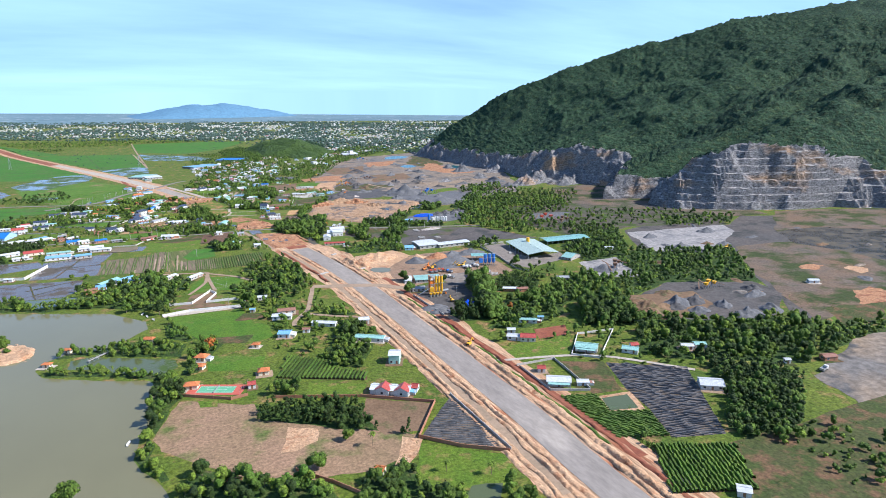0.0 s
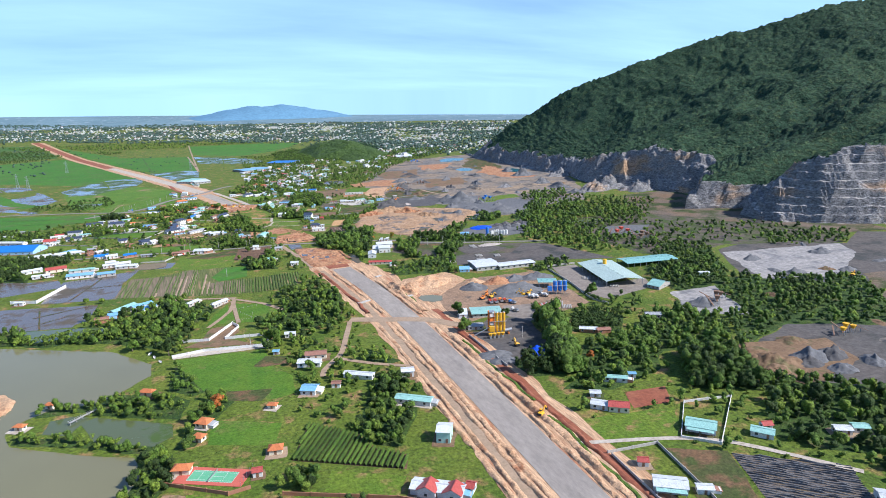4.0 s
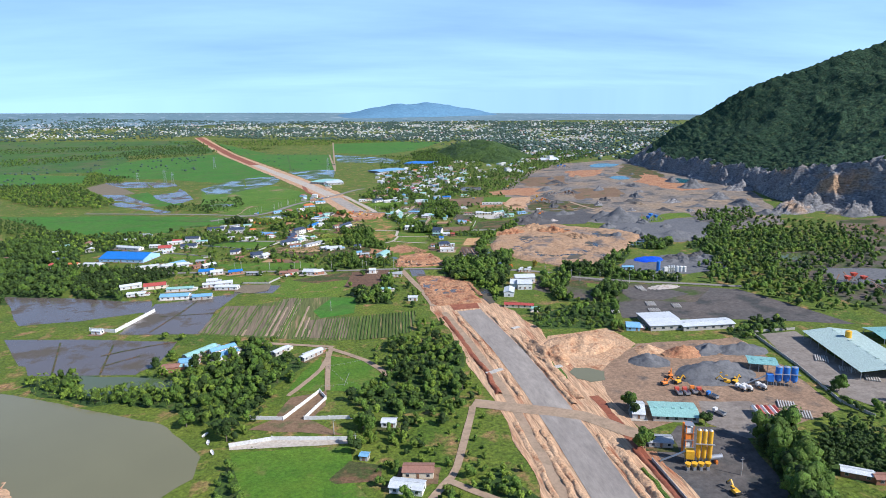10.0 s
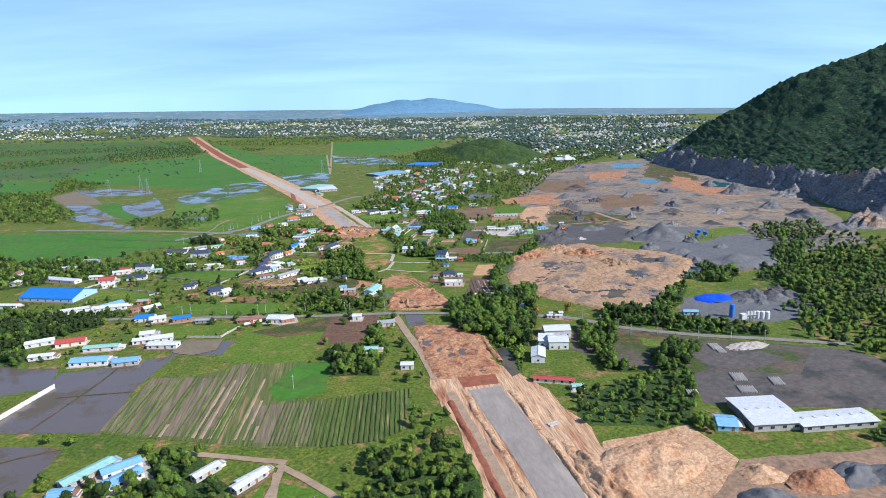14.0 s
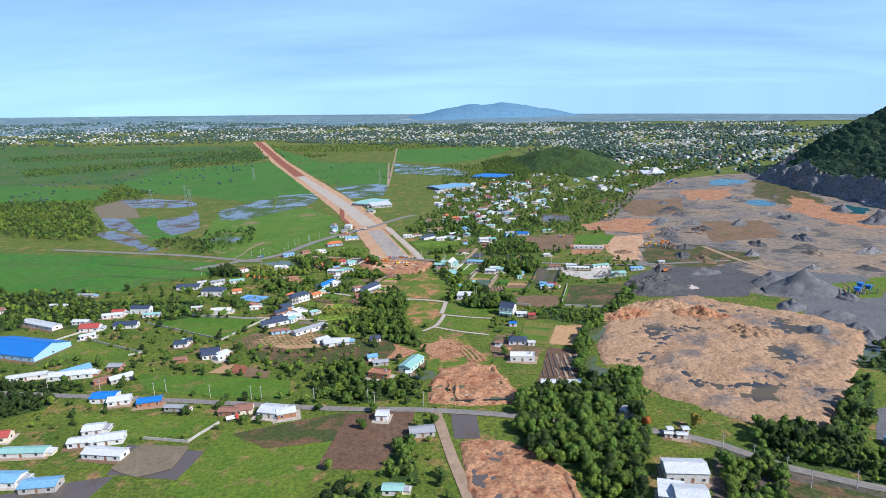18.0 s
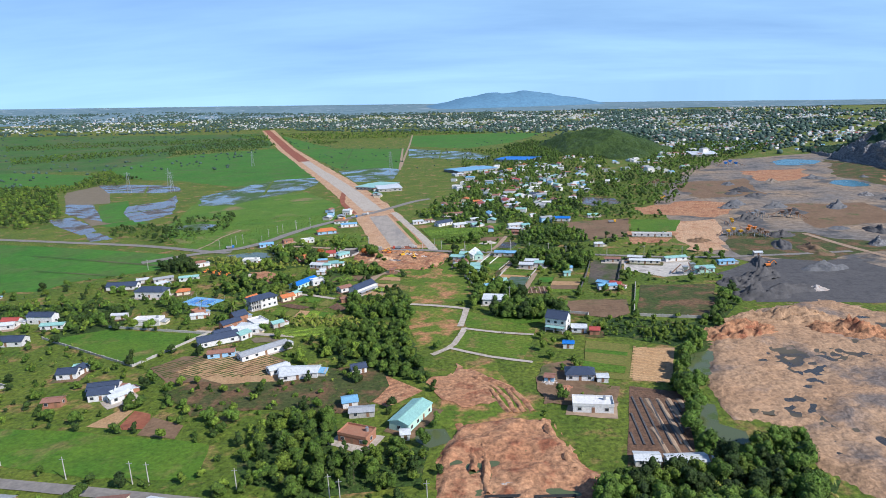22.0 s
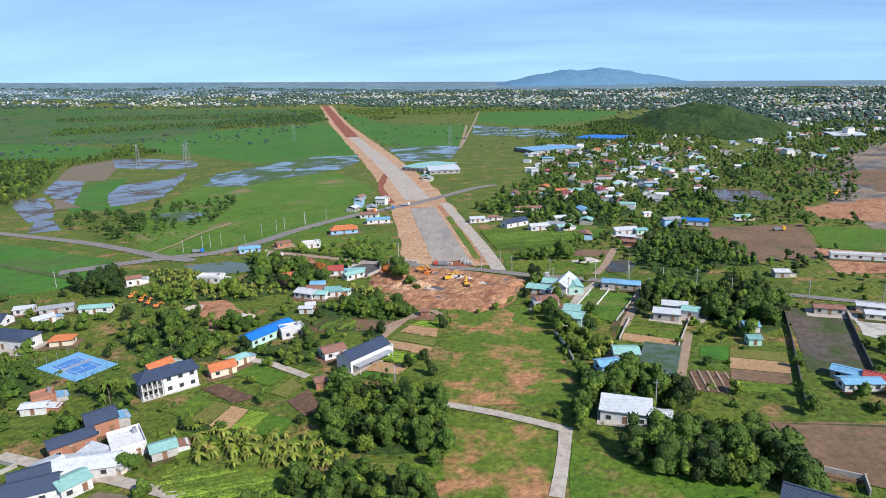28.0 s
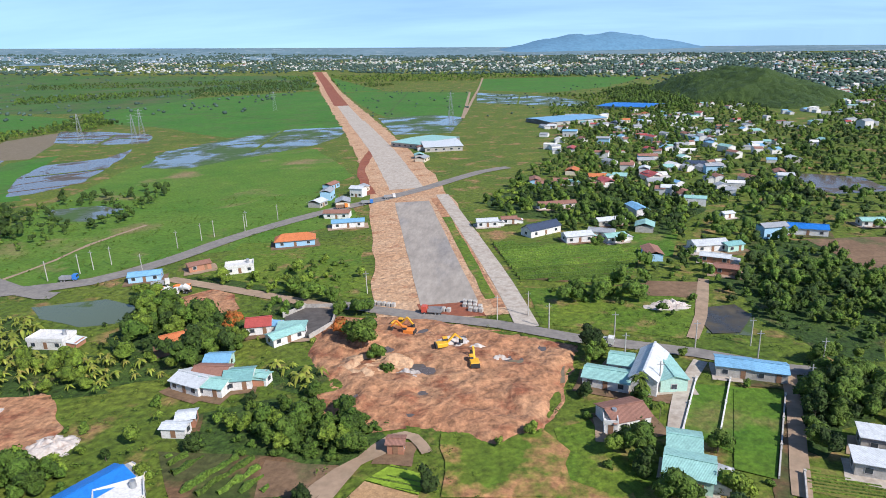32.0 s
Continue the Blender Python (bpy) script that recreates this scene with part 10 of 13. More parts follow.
mound("rock", 478.1, 1019.3, 7, 5, 2.8, 156, 101, label='grey heap of quarried stone', rough=0.5, n=18)
mound("gravel", 672.7, 1409.7, 6, 5, 2.5, 165, 102, label='grey heap of quarried stone', rough=0.5, n=18)
mound("gravel", 765.3, 1350.5, 17, 4, 4.2, 173, 105, label='grey heap of quarried stone', rough=0.5, n=18)
mound("quarry", 550.9, 1401.1, 17, 7, 3.9, 37, 106, label='grey heap of quarried stone', rough=0.5, n=18)
mound("brown", 674.5, 1050.0, 9, 6, 2.1, 26, 107, label='brown heap of quarry earth', rough=0.5, n=18)
mound("coal", 468.6, 1328.2, 12, 7, 4.0, 12, 108, label='dark heap of crushed stone', rough=0.5, n=18)
mound("rock", 587.1, 1281.5, 9, 6, 4.0, 10, 109, label='grey heap of quarried stone', rough=0.5, n=18)
mound("gravel", 579.3, 1021.8, 12, 6, 2.8, 151, 111, label='grey heap of quarried stone', rough=0.5, n=18)
mound("coal", 518.8, 1092.7, 17, 5, 4.1, 167, 112, label='dark heap of crushed stone', rough=0.5, n=18)
mound("quarry", 794.1, 1181.6, 16, 5, 3.1, 106, 113, label='grey heap of quarried stone', rough=0.5, n=18)
mound("quarry", 727.5, 1191.6, 6, 9, 1.8, 61, 114, label='grey heap of quarried stone', rough=0.5, n=18)
mound("quarry", 524.3, 1013.7, 9, 8, 1.8, 123, 115, label='grey heap of quarried stone', rough=0.5, n=18)
mound("rock", 455.0, 1076.9, 8, 7, 5.0, 29, 116, label='grey heap of quarried stone', rough=0.5, n=18)
mound("coal", 350.0, 1043.5, 16, 4, 4.1, 62, 117, label='dark heap of crushed stone', rough=0.5, n=18)
mound("gravel", 463.5, 1134.7, 7, 9, 1.6, 89, 118, label='grey heap of quarried stone', rough=0.5, n=18)
mound("rock", 552.0, 995.1, 16, 6, 2.1, 67, 120, label='grey heap of quarried stone', rough=0.5, n=18)
mound("gravel", 439.2, 1261.6, 11, 9, 4.5, 176, 121, label='grey heap of quarried stone', rough=0.5, n=18)
mound("rock", 571.3, 1177.9, 9, 5, 3.1, 162, 122, label='grey heap of quarried stone', rough=0.5, n=18)
mound("coal", 390.2, 1088.1, 17, 7, 3.2, 61, 123, label='dark heap of crushed stone', rough=0.5, n=18)
mound("coal", 486.1, 1342.5, 16, 6, 4.3, 139, 124, label='dark heap of crushed stone', rough=0.5, n=18)
mound("quarry", 605.8, 1083.1, 10, 8, 2.5, 87, 125, label='grey heap of quarried stone', rough=0.5, n=18)
mound("quarry", 622.3, 1066.6, 17, 6, 2.1, 153, 126, label='grey heap of quarried stone', rough=0.5, n=18)
mound("quarry", 512.0, 1068.6, 13, 6, 4.4, 117, 127, label='grey heap of quarried stone', rough=0.5, n=18)
mound("rock", 740.9, 1198.6, 10, 9, 2.9, 166, 128, label='grey heap of quarried stone', rough=0.5, n=18)
mound("brown", 402.7, 1067.9, 17, 9, 3.3, 95, 129, label='brown heap of quarry earth', rough=0.5, n=18)
mound("brown", 405.1, 1078.2, 9, 4, 3.8, 75, 130, label='brown heap of quarry earth', rough=0.5, n=18)
mound("coal", 522.5, 1008.3, 13, 6, 3.7, 139, 131, label='dark heap of crushed stone', rough=0.5, n=18)
mound("gravel", 573.9, 1070.0, 8, 7, 3.7, 33, 132, label='grey heap of quarried stone', rough=0.5, n=18)
mound("rock", 798.1, 1293.4, 6, 6, 2.3, 10, 133, label='grey heap of quarried stone', rough=0.5, n=18)
mound("gravel", 509.0, 463.6, 8, 5, 1.4, 63, 150, label='low heap of quarried stone', rough=0.5, n=16)
mound("gravel", 702.8, 445.5, 6, 6, 0.8, 73, 151, label='low heap of quarried stone', rough=0.5, n=16)
mound("gravel", 517.1, 424.1, 9, 5, 2.2, 99, 152, label='low heap of quarried stone', rough=0.5, n=16)
mound("brown", 550.9, 445.5, 7, 5, 2.1, 147, 153, label='low heap of quarried stone', rough=0.5, n=16)
mound("brown", 460.2, 339.5, 8, 4, 1.0, 69, 154, label='low heap of quarried stone', rough=0.5, n=16)
mound("gravel", 617.2, 442.6, 9, 4, 2.1, 0, 155, label='low heap of quarried stone', rough=0.5, n=16)
mound("brown", 449.0, 415.3, 8, 4, 2.0, 102, 156, label='low heap of quarried stone', rough=0.5, n=16)
mound("quarry", 434.0, 317.0, 7, 6, 1.3, 173, 157, label='low heap of quarried stone', rough=0.5, n=16)
mound("quarry", 595.6, 314.7, 9, 4, 1.2, 4, 158, label='low heap of quarried stone', rough=0.5, n=16)
mound("quarry", 683.2, 356.2, 6, 3, 1.7, 173, 159, label='low heap of quarried stone', rough=0.5, n=16)
mound("gravel", 614.9, 519.2, 10, 3, 1.5, 49, 160, label='low heap of quarried stone', rough=0.5, n=16)
mound("gravel", 556.3, 288.2, 8, 6, 1.8, 51, 161, label='low heap of quarried stone', rough=0.5, n=16)
mound("brown", 441.9, 308.7, 9, 5, 1.8, 21, 162, label='low heap of quarried stone', rough=0.5, n=16)
mound("brown", 646.9, 381.9, 9, 5, 1.8, 5, 163, label='low heap of quarried stone', rough=0.5, n=16)

# ---- machines and plant ----
court(-12.0, 1013.3, -25, 23.0, 14.9, ("court_sky", "court_blue"), label="blue hard tennis court with white lines")
court(36.4, 346.2, -30, 31.0, 12.6, ("court_red", "court_green"), label="green tennis court with a red surround")
silo_cluster(308.6, 495.1, -20, 'bluepaint', 3, 1.7, 7.5, 'blue concrete batching plant with three silos')
silo_cluster(224.0, 437.0, -20, 'yellow', 3, 1.0, 12.5, 'yellow asphalt plant with tall silos')


def batch_tower(x, y, rot):
    """A framed mixing tower with floors and braces, a rotary drum and a row of feed bins."""
    base = new("asphalt_tower")
    base.matrix_basis = pose(x, y, gz(x, y) + 0.05, 0, 0, rot)
    for a, b in ((-1.6, -1.6), (-1.6, 1.6), (1.6, -1.6), (1.6, 1.6)):
        box("leg", M["orangepaint"], base, a, b, 0, 0.3, 0.3, 14.0)
    for k in range(4):
        box("platform", M["steel"], base, 0, 0, 3.2 + 3.5 * k, 4.0, 4.0, 0.18)
    box("mixer", M["wallwhite"], base, 0, 0, 3.5, 2.6, 2.6, 2.6)
    box("hot_bin", M["orangepaint"], base, 0, 0, 7.0, 2.8, 2.8, 2.9)
    box("screen_house", M["wallwhite"], base, 0, 0, 10.4, 3.2, 2.6, 2.2)
    cylinder("elevator", "orangepaint", base, -2.3, 0, 0, 0.5, 14.5)
    drum = cylinder("drum", "steel", base, 0, 0, 0, 1.1, 9.0)
    drum.matrix_basis = pose(2.5, -9, 2.2, 0, 84, 0)
    for k in range(2):
        box("cradle", M["orangepaint"], base, 4.5 + 4.5 * k, -9, 0, 0.8, 2.4, 1.4)
    for k in range(4):
        hop = cylinder("feed_bin", "yellow", base, -5 + 2.8 * k, -14, 1.6, 0.6, 1.8, 1.3)
        box("stand", M["steel"], hop, -5 + 2.8 * k, -14, 0, 1.2, 1.2, 1.7)
    return tagged(base, "orange and white asphalt mixing tower with a steel drum", "plant", group="plants of the works")


batch_tower(222.5, 447.0, -10)


def pipe_stack(x, y, rot, length, n):
    """Long black pipes lying side by side in two layers."""
    base = new("pipe_stack")
    base.matrix_basis = pose(x, y, gz(x, y) + 0.1, 0, 0, rot)
    for k in range(2 * n - 1):
        low = k < n
        p = cylinder("pipe", "blackpipe", base, 0, 0, 0, 0.3, length)
        p.matrix_basis = pose(-length / 2, (k if low else k - n + 0.5) * 0.62 - n * 0.31, 0.3 if low else 0.84, 0, 90, 0)
    return tagged(base, "stack of long black pipes beside a dirt pit", "pipes", group="pipe stacks by the pit")


for k in range(2):
    pipe_stack(150.0 + 14.5 * k, 803.0 - 1.2 * k, -3, 12.0, 3)
silo_cluster(365.0, 713.5, 0, 'wallwhite', 3, 1.0, 4.0, 'small pale concrete plant with silos')
striped_canopy(276.9, 467.8, -15)
crusher(372.4, 1125.5, 0, 'yellow', 0.9)
crusher(389.1, 1132.0, 40, 'orangepaint', 0.9)
crusher(392.4, 1119.7, 100, 'rust', 0.9)
crusher(451.1, 1186.0, -30, 'rust', 1.1)
crusher(424.7, 1190.5, 20, 'steel', 1.0)
crusher(390.9, 1167.8, 70, 'yellow', 0.8)
crusher(422.5, 336.9, 10, 'yellow', 1.0)
crusher(401.2, 422.8, 40, 'rust', 1.2)
crusher(488.8, 646.4, 0, 'redpaint', 1.3)
crusher(495.2, 618.2, 30, 'rust', 1.3)
crusher(582.0, 1574.4, 0, 'bluepaint', 1.4)
crusher(414.2, 1411.3, 10, 'rust', 1.2)
crusher(466.6, 941.2, 30, 'bluepaint', 1.4)
crusher(296.9, 1023.3, 0, 'steel', 1.0)
excavator(255.0, 510.9, 20, 'yellow')
excavator(279.9, 504.7, 150, 'yellow')
excavator(254.7, 518.3, 60, 'orangepaint')
excavator(247.1, 510.7, 10, 'orangepaint')
excavator(283.3, 509.0, 160, 'yellow')
excavator(284.8, 503.9, 30, 'yellow')
excavator(108.6, 1107.8, 20, 'yellow')
excavator(117.6, 1097.5, 100, 'yellow')
excavator(97.5, 1116.4, 170, 'orangepaint')
excavator(93.9, 1121.1, -20, 'yellow')
excavator(224.3, 415.4, 90, 'yellow')
excavator(190.5, 330.4, 30, 'yellow')
excavator(382.4, 1310.8, 30, 'yellow')
excavator(350.6, 1032.8, 0, 'orangepaint')
excavator(549.6, 421.6, 20, 'yellow')
truck(248.6, 499.5, 80, 'redpaint', 'steel', 'dump')
truck(252.5, 498.5, 80, 'redpaint', 'steel', 'dump')
truck(257.2, 499.1, 80, 'orangepaint', 'steel', 'dump')
truck(259.9, 496.7, 85, 'redpaint', 'rust', 'dump')
truck(263.2, 491.5, 110, 'bluepaint', 'steel', 'dump')
truck(256.0, 474.5, 110, 'wallwhite', 'steel', 'dump')
truck(282.9, 496.2, 100, 'wallwhite', 'wallwhite', 'mixer')
truck(286.1, 495.3, 100, 'wallwhite', 'wallwhite', 'mixer')
truck(294.2, 495.1, 100, 'wallwhite', 'wallwhite', 'mixer')
truck(103.0, 1132.2, 175, 'redpaint', 'steel', 'dump')
truck(6.7, 1148.7, 160, 'orangepaint', 'wallwhite', 'mixer')
truck(11.8, 1150.9, 165, 'orangepaint', 'wallwhite', 'mixer')
truck(346.7, 194.7, 10, 'wallwhite', 'steel', 'dump')
truck(39.6, 1274.0, 20, 'orangepaint', 'rust', 'dump')
truck(51.6, 1283.7, 15, 'bluepaint', 'steel', 'dump')
truck(62.0, 1297.0, 15, 'wallwhite', 'steel', 'dump')
truck(-39.7, 1162.9, 10, 'bluepaint', 'steel', 'dump')
truck(152.3, 1111.2, -15, 'wallwhite', 'wallwhite', 'dump')
truck(28.9, 797.4, 20, 'redpaint', 'wallwhite', 'dump')
truck(295.9, 1199.4, 0, 'yellow', 'steel', 'dump')
pallet_row("concrete", 114.6, 1140.5, 75, 3, 1.5, 1.3, 1.4, 0.4, "concrete_culvert", "pale square concrete culvert block", "culvert")
pallet_row("concrete", 115.5, 1137.2, 75, 4, 1.5, 1.3, 1.4, 0.4, "concrete_culvert", "pale square concrete culvert block", "culvert")
pallet_row("concrete", 116.7, 1134.0, 75, 3, 1.5, 1.3, 1.4, 0.4, "concrete_culvert", "pale square concrete culvert block", "culvert")
pallet_row("concrete", 86.5, 1138.6, 75, 5, 1.5, 1.3, 1.4, 0.4, "concrete_culvert", "pale square concrete culvert block", "culvert")
pallet_row("concrete", 107.3, 1134.0, 75, 2, 1.5, 1.3, 1.4, 0.4, "concrete_culvert", "pale square concrete culvert block", "culvert")
pallet_row("concrete", 306.9, 640.0, 75, 6, 9, 0.7, 0.8, 0.5, "concrete_beam", "pale precast concrete beam lying in a yard", "beam")
pallet_row("concrete", 322.9, 630.7, 75, 5, 9, 0.7, 0.8, 0.5, "concrete_beam", "pale precast concrete beam lying in a yard", "beam")
pallet_row("concrete", 302.3, 625.8, 75, 7, 7, 0.7, 0.8, 0.5, "concrete_beam", "pale precast concrete beam lying in a yard", "beam")
pallet_row("concrete", 273.6, 629.7, 75, 5, 5, 0.7, 0.8, 0.5, "concrete_beam", "pale precast concrete beam lying in a yard", "beam")
pallet_row("concrete", 318.9, 675.9, 80, 4, 9, 0.7, 0.8, 0.5, "concrete_beam", "pale precast concrete beam lying in a yard", "beam")
pallet_row("concrete", 293.8, 475.5, 60, 7, 8, 0.7, 0.8, 0.5, "concrete_beam", "pale precast concrete beam lying in a yard", "beam")
pallet_row("concrete", 295.1, 464.9, 60, 6, 8, 0.7, 0.8, 0.5, "concrete_beam", "pale precast concrete beam lying in a yard", "beam")
pallet_row("concrete", 356.2, 505.0, 55, 8, 6, 0.7, 0.8, 0.5, "concrete_beam", "pale precast concrete beam lying in a yard", "beam")
pallet_row("concrete", 359.0, 491.5, 55, 6, 6, 0.7, 0.8, 0.5, "concrete_beam", "pale precast concrete beam lying in a yard", "beam")
pallet_row("concrete", 352.9, 521.6, 55, 6, 9, 0.7, 0.8, 0.5, "concrete_beam", "pale precast concrete beam lying in a yard", "beam")
pallet_row("concrete", 318.8, 680.8, 80, 5, 9, 0.7, 0.8, 0.5, "concrete_beam", "pale precast concrete beam lying in a yard", "beam")
pallet_row("concrete", 158.6, 547.5, 15, 2, 6, 1.2, 0.7, 0.3, "drain_slab", "pale concrete drain section beside the road", "slab")
pallet_row("concrete", 193.4, 615.0, 20, 2, 6, 1.2, 0.7, 0.3, "drain_slab", "pale concrete drain section beside the road", "slab")
pallet_row("concrete", 198.6, 546.3, 15, 2, 6, 1.2, 0.7, 0.3, "drain_slab", "pale concrete drain section beside the road", "slab")
pallet_row("concrete", 163.6, 549.7, 15, 2, 6, 1.2, 0.7, 0.3, "drain_slab", "pale concrete drain section beside the road", "slab")
pallet_row("concrete", 155.3, 801.2, 5, 2, 6, 1.2, 0.7, 0.3, "drain_slab", "pale concrete drain section beside the road", "slab")

# ---- poles and pylons ----
pylon(63.0, 1768.6, 30.0, 20)
pylon(-318.8, 1587.6, 30.0, 20)
pylon(-278.3, 1636.6, 30.0, 20)
pylon(-246.6, 1567.3, 30.0, 20)
pylon(-228.1, 1936.7, 30.0, 20)
pylon(267.7, 3652.9, 30.0, 20)
pole(-82.6, 1101.6, )
pole(-48.5, 1162.9, )
pole(-40.9, 1171.2, )
pole(-38.3, 1175.9, )
pole(-34.0, 1181.4, )
pole(-14.7, 1170.9, )
pole(-17.3, 1204.2, )
pole(-8.2, 1221.6, )
pole(0.5, 1239.0, )
pole(12.0, 1251.5, )
pole(78.7, 1149.7, )
pole(133.0, 1130.6, )
pole(156.6, 1101.3, )
pole(191.8, 1111.1, )
pole(175.3, 989.6, )
pole(100.4, 998.4, )
pole(33.1, 820.1, )
pole(-18.3, 835.1, )
pole(101.3, 804.4, )
pole(67.5, 684.7, )
pole(279.1, 711.6, )
pole(68.4, 496.8, )
pole(78.2, 480.8, )
pole(234.6, 426.2, )
pole(2.5, 1231.7, )
pole(-11.7, 1215.8, )
pole_row([(-123.2, 853.9), (9.5, 824.8), (127.1, 801.4)], 9)
pole_row([(258.5, 742.3), (275.7, 722.5), (317.4, 696.8), (351.9, 680.7)], 7)
pole_row([(123.5, 1127.9), (146.1, 1117.7), (176.7, 1109.2), (197.6, 1100), (218.1, 1096.1)], 7)
pole_row([(161.7, 1086), (245.3, 1083.3), (307, 1066.2)], 6)

def shade_net(pts, h=2.0):
    base = new("net_house")
    NOGO.append((min(p[0] for p in pts), max(p[0] for p in pts), min(p[1] for p in pts), max(p[1] for p in pts), pts))
    cx, cy = sum(p[0] for p in pts) / 4, sum(p[1] for p in pts) / 4
    mesh_object("shade_net", [(x, y, gz(x, y) + h) for x, y in pts] + [(x, y, gz(x, y) + h - 0.06) for x, y in pts], [(0, 1, 2, 3), (7, 6, 5, 4), (0, 4, 5, 1), (1, 5, 6, 2), (2, 6, 7, 3), (3, 7, 4, 0)], M["net"], base)
    for i in range(4):
        for k in range(4):
            u = k / 4
            x, y = pts[i][0] * (1 - u) + pts[i - 1][0] * u, pts[i][1] * (1 - u) + pts[i - 1][1] * u
            box("post", M["steel"], base, x, y, gz(x, y), 0.12, 0.12, h)
    return tagged(base, "dark green shade net stretched over a vegetable plot", "net house")


shade_net([(173.7, 1007.8), (184, 1002), (192.8, 1027.4), (181.4, 1031.1)])

# ---- distance ----
far_town([(-2822, 3428), (-1201, 4043), (778, 3662), (1858, 2712), (1010.6, 1700.7), (763.3, 1762.3), (697, 2097), (574, 2713), (-447, 3252), (-2473, 3090)], 4200, 11, 0.62, 0.04)
far_town([(-711, 3969), (944, 3853), (1917, 3438), (895.6, 1875), (668, 1792), (479, 2627), (24, 3204), (-598, 3290)], 1700, 12, 0.62, 0.04)
far_trees([(-3027, 3410), (-1267, 4213), (830, 3904), (2093, 2766), (1028.5, 1618.2), (726.6, 1698), (661, 2005), (544, 2576), (-423, 3142), (-2525, 2958)], 11000, 21, 3.2, 6.4)
far_trees([(-2525, 2958), (-800, 3007), (-403, 2795), (-248, 1869.7), (-551.8, 1691.1), (-1304.2, 1881.5)], 700, 22, 2.0, 4.0, clump=140.0)
far_trees([(-910, 3885), (904, 3696), (1909, 3354), (811.7, 1719.8), (646.9, 1736.1), (454, 2492), (22, 3052), (-763, 3215)], 3600, 23, 2.6, 4.6)
far_trees([(-342, 2774), (80, 2242), (460, 2487), (251.2, 1761.7), (76.8, 1738.9), (-44.7, 1787.8)], 120, 24, 1.2, 2.4, clump=60.0)
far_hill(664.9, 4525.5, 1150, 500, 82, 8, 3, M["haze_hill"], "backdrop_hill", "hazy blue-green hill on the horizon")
far_hill(545.2, 2200.2, 330, 190, 26, 5, 5, M["forest"], "wooded_hill", "low wooded hill beside the town")
mound("coal", 316.2, 999.5, 14, 9, 4, 0, 500, label='dark heap of broken black rock', rough=0.6, freq=4.0)
mound("coal", 334.8, 1012.2, 16, 9, 5, 30, 501, label='dark heap of broken black rock', rough=0.6, freq=4.0)
mound("coal", 314.1, 974.4, 18, 9, 5, 0, 502, label='dark heap of broken black rock', rough=0.6, freq=4.0)
mound("coal", 411.8, 1182.9, 14, 8, 4, 0, 503, label='dark heap of crushed stone', rough=0.6, freq=4.0)
mound("gravel", 467.3, 1237.9, 14, 8, 4, 0, 504, label='grey heap of crushed stone', rough=0.6, freq=4.0)
mound("gravel", 425.5, 1245.8, 12, 7, 3, 0, 505, label='grey heap of crushed stone', rough=0.6, freq=4.0)
mound("coal", 405.5, 1117.9, 12, 8, 4, 0, 506, label='dark heap of crushed stone', rough=0.6, freq=4.0)
mound("brown", 339.0, 1113.3, 10, 7, 2, 0, 507, label='brown heap of earth on bare ground', rough=0.6, freq=4.0)
mound("coal", 465.9, 1205.4, 14, 9, 4, 0, 520, label='dark heap of crushed stone in a quarry', rough=0.5, freq=3.0)
mound("gravel", 519.4, 1225.5, 16, 9, 5, 40, 521, label='grey heap of crushed stone in a quarry', rough=0.5, freq=3.0)
mound("coal", 484.8, 1119.5, 14, 9, 4, 80, 522, label='dark heap of crushed stone in a quarry', rough=0.5, freq=3.0)
mound("gravel", 592.9, 1242.8, 16, 10, 5, 120, 523, label='grey heap of crushed stone in a quarry', rough=0.5, freq=3.0)
mound("gravel", 614.5, 1418.6, 16, 10, 4, 160, 524, label='pale grey heap of crushed stone in a quarry', rough=0.5, freq=3.0)
mound("coal", 484.4, 1309.1, 14, 8, 3, 200, 525, label='dark heap of crushed stone in a quarry', rough=0.5, freq=3.0)
mound("gravel", 495.7, 1399.3, 12, 8, 3, 240, 526, label='grey heap of crushed stone in a quarry', rough=0.5, freq=3.0)
mound("gravel", 541.3, 1132.6, 16, 9, 5, 280, 527, label='grey heap of crushed stone in a quarry', rough=0.5, freq=3.0)

# ---- more plots, pools and small works ----
patch("grass_field", "grass", 0.05, [(37.2, 975.2), (58.8, 971.7), (74.9, 969.2), (84.6, 976.7), (92.1, 960), (116.3, 959.3), (119.3, 953.4), (79.9, 951.7), (53.8, 955.2)], 2, 5.0, "bright green grass under banana plants", "field", block=False)
patch("garden_plot", "lawn", 0.1, [(44, 1008.4), (52.2, 1015.3), (64.3, 1007.1), (60.5, 999.5)], 0.3, 5.0, "green strip of crops", "field")
patch("garden_plot", "tilled", 0.1, [(39.5, 997.5), (43.7, 1001.2), (59.1, 992.5), (53.8, 988.4)], 0.3, 5.0, "dark purple tilled plot", "field")
patch("garden_plot", "grass", 0.1, [(36.4, 982.9), (40.3, 994.7), (47.5, 988.2), (43.3, 979.6)], 0.3, 5.0, "green strip of crops", "field")
patch("garden_plot", "olive", 0.1, [(44.7, 978.5), (47.5, 989.5), (53.5, 987.4), (51.4, 976.7)], 0.3, 5.0, "dark olive crop plot", "field")
patch("garden_plot", "straw", 0.1, [(51.8, 976.5), (53.8, 987.1), (59.7, 984.8), (58.6, 974.8)], 0.3, 5.0, "tan tilled plot", "field")
patch("garden_plot", "lime", 0.1, [(58.6, 975), (60.4, 984.6), (66.5, 983.1), (64.1, 972.7)], 0.3, 5.0, "lime-green seed bed", "field")
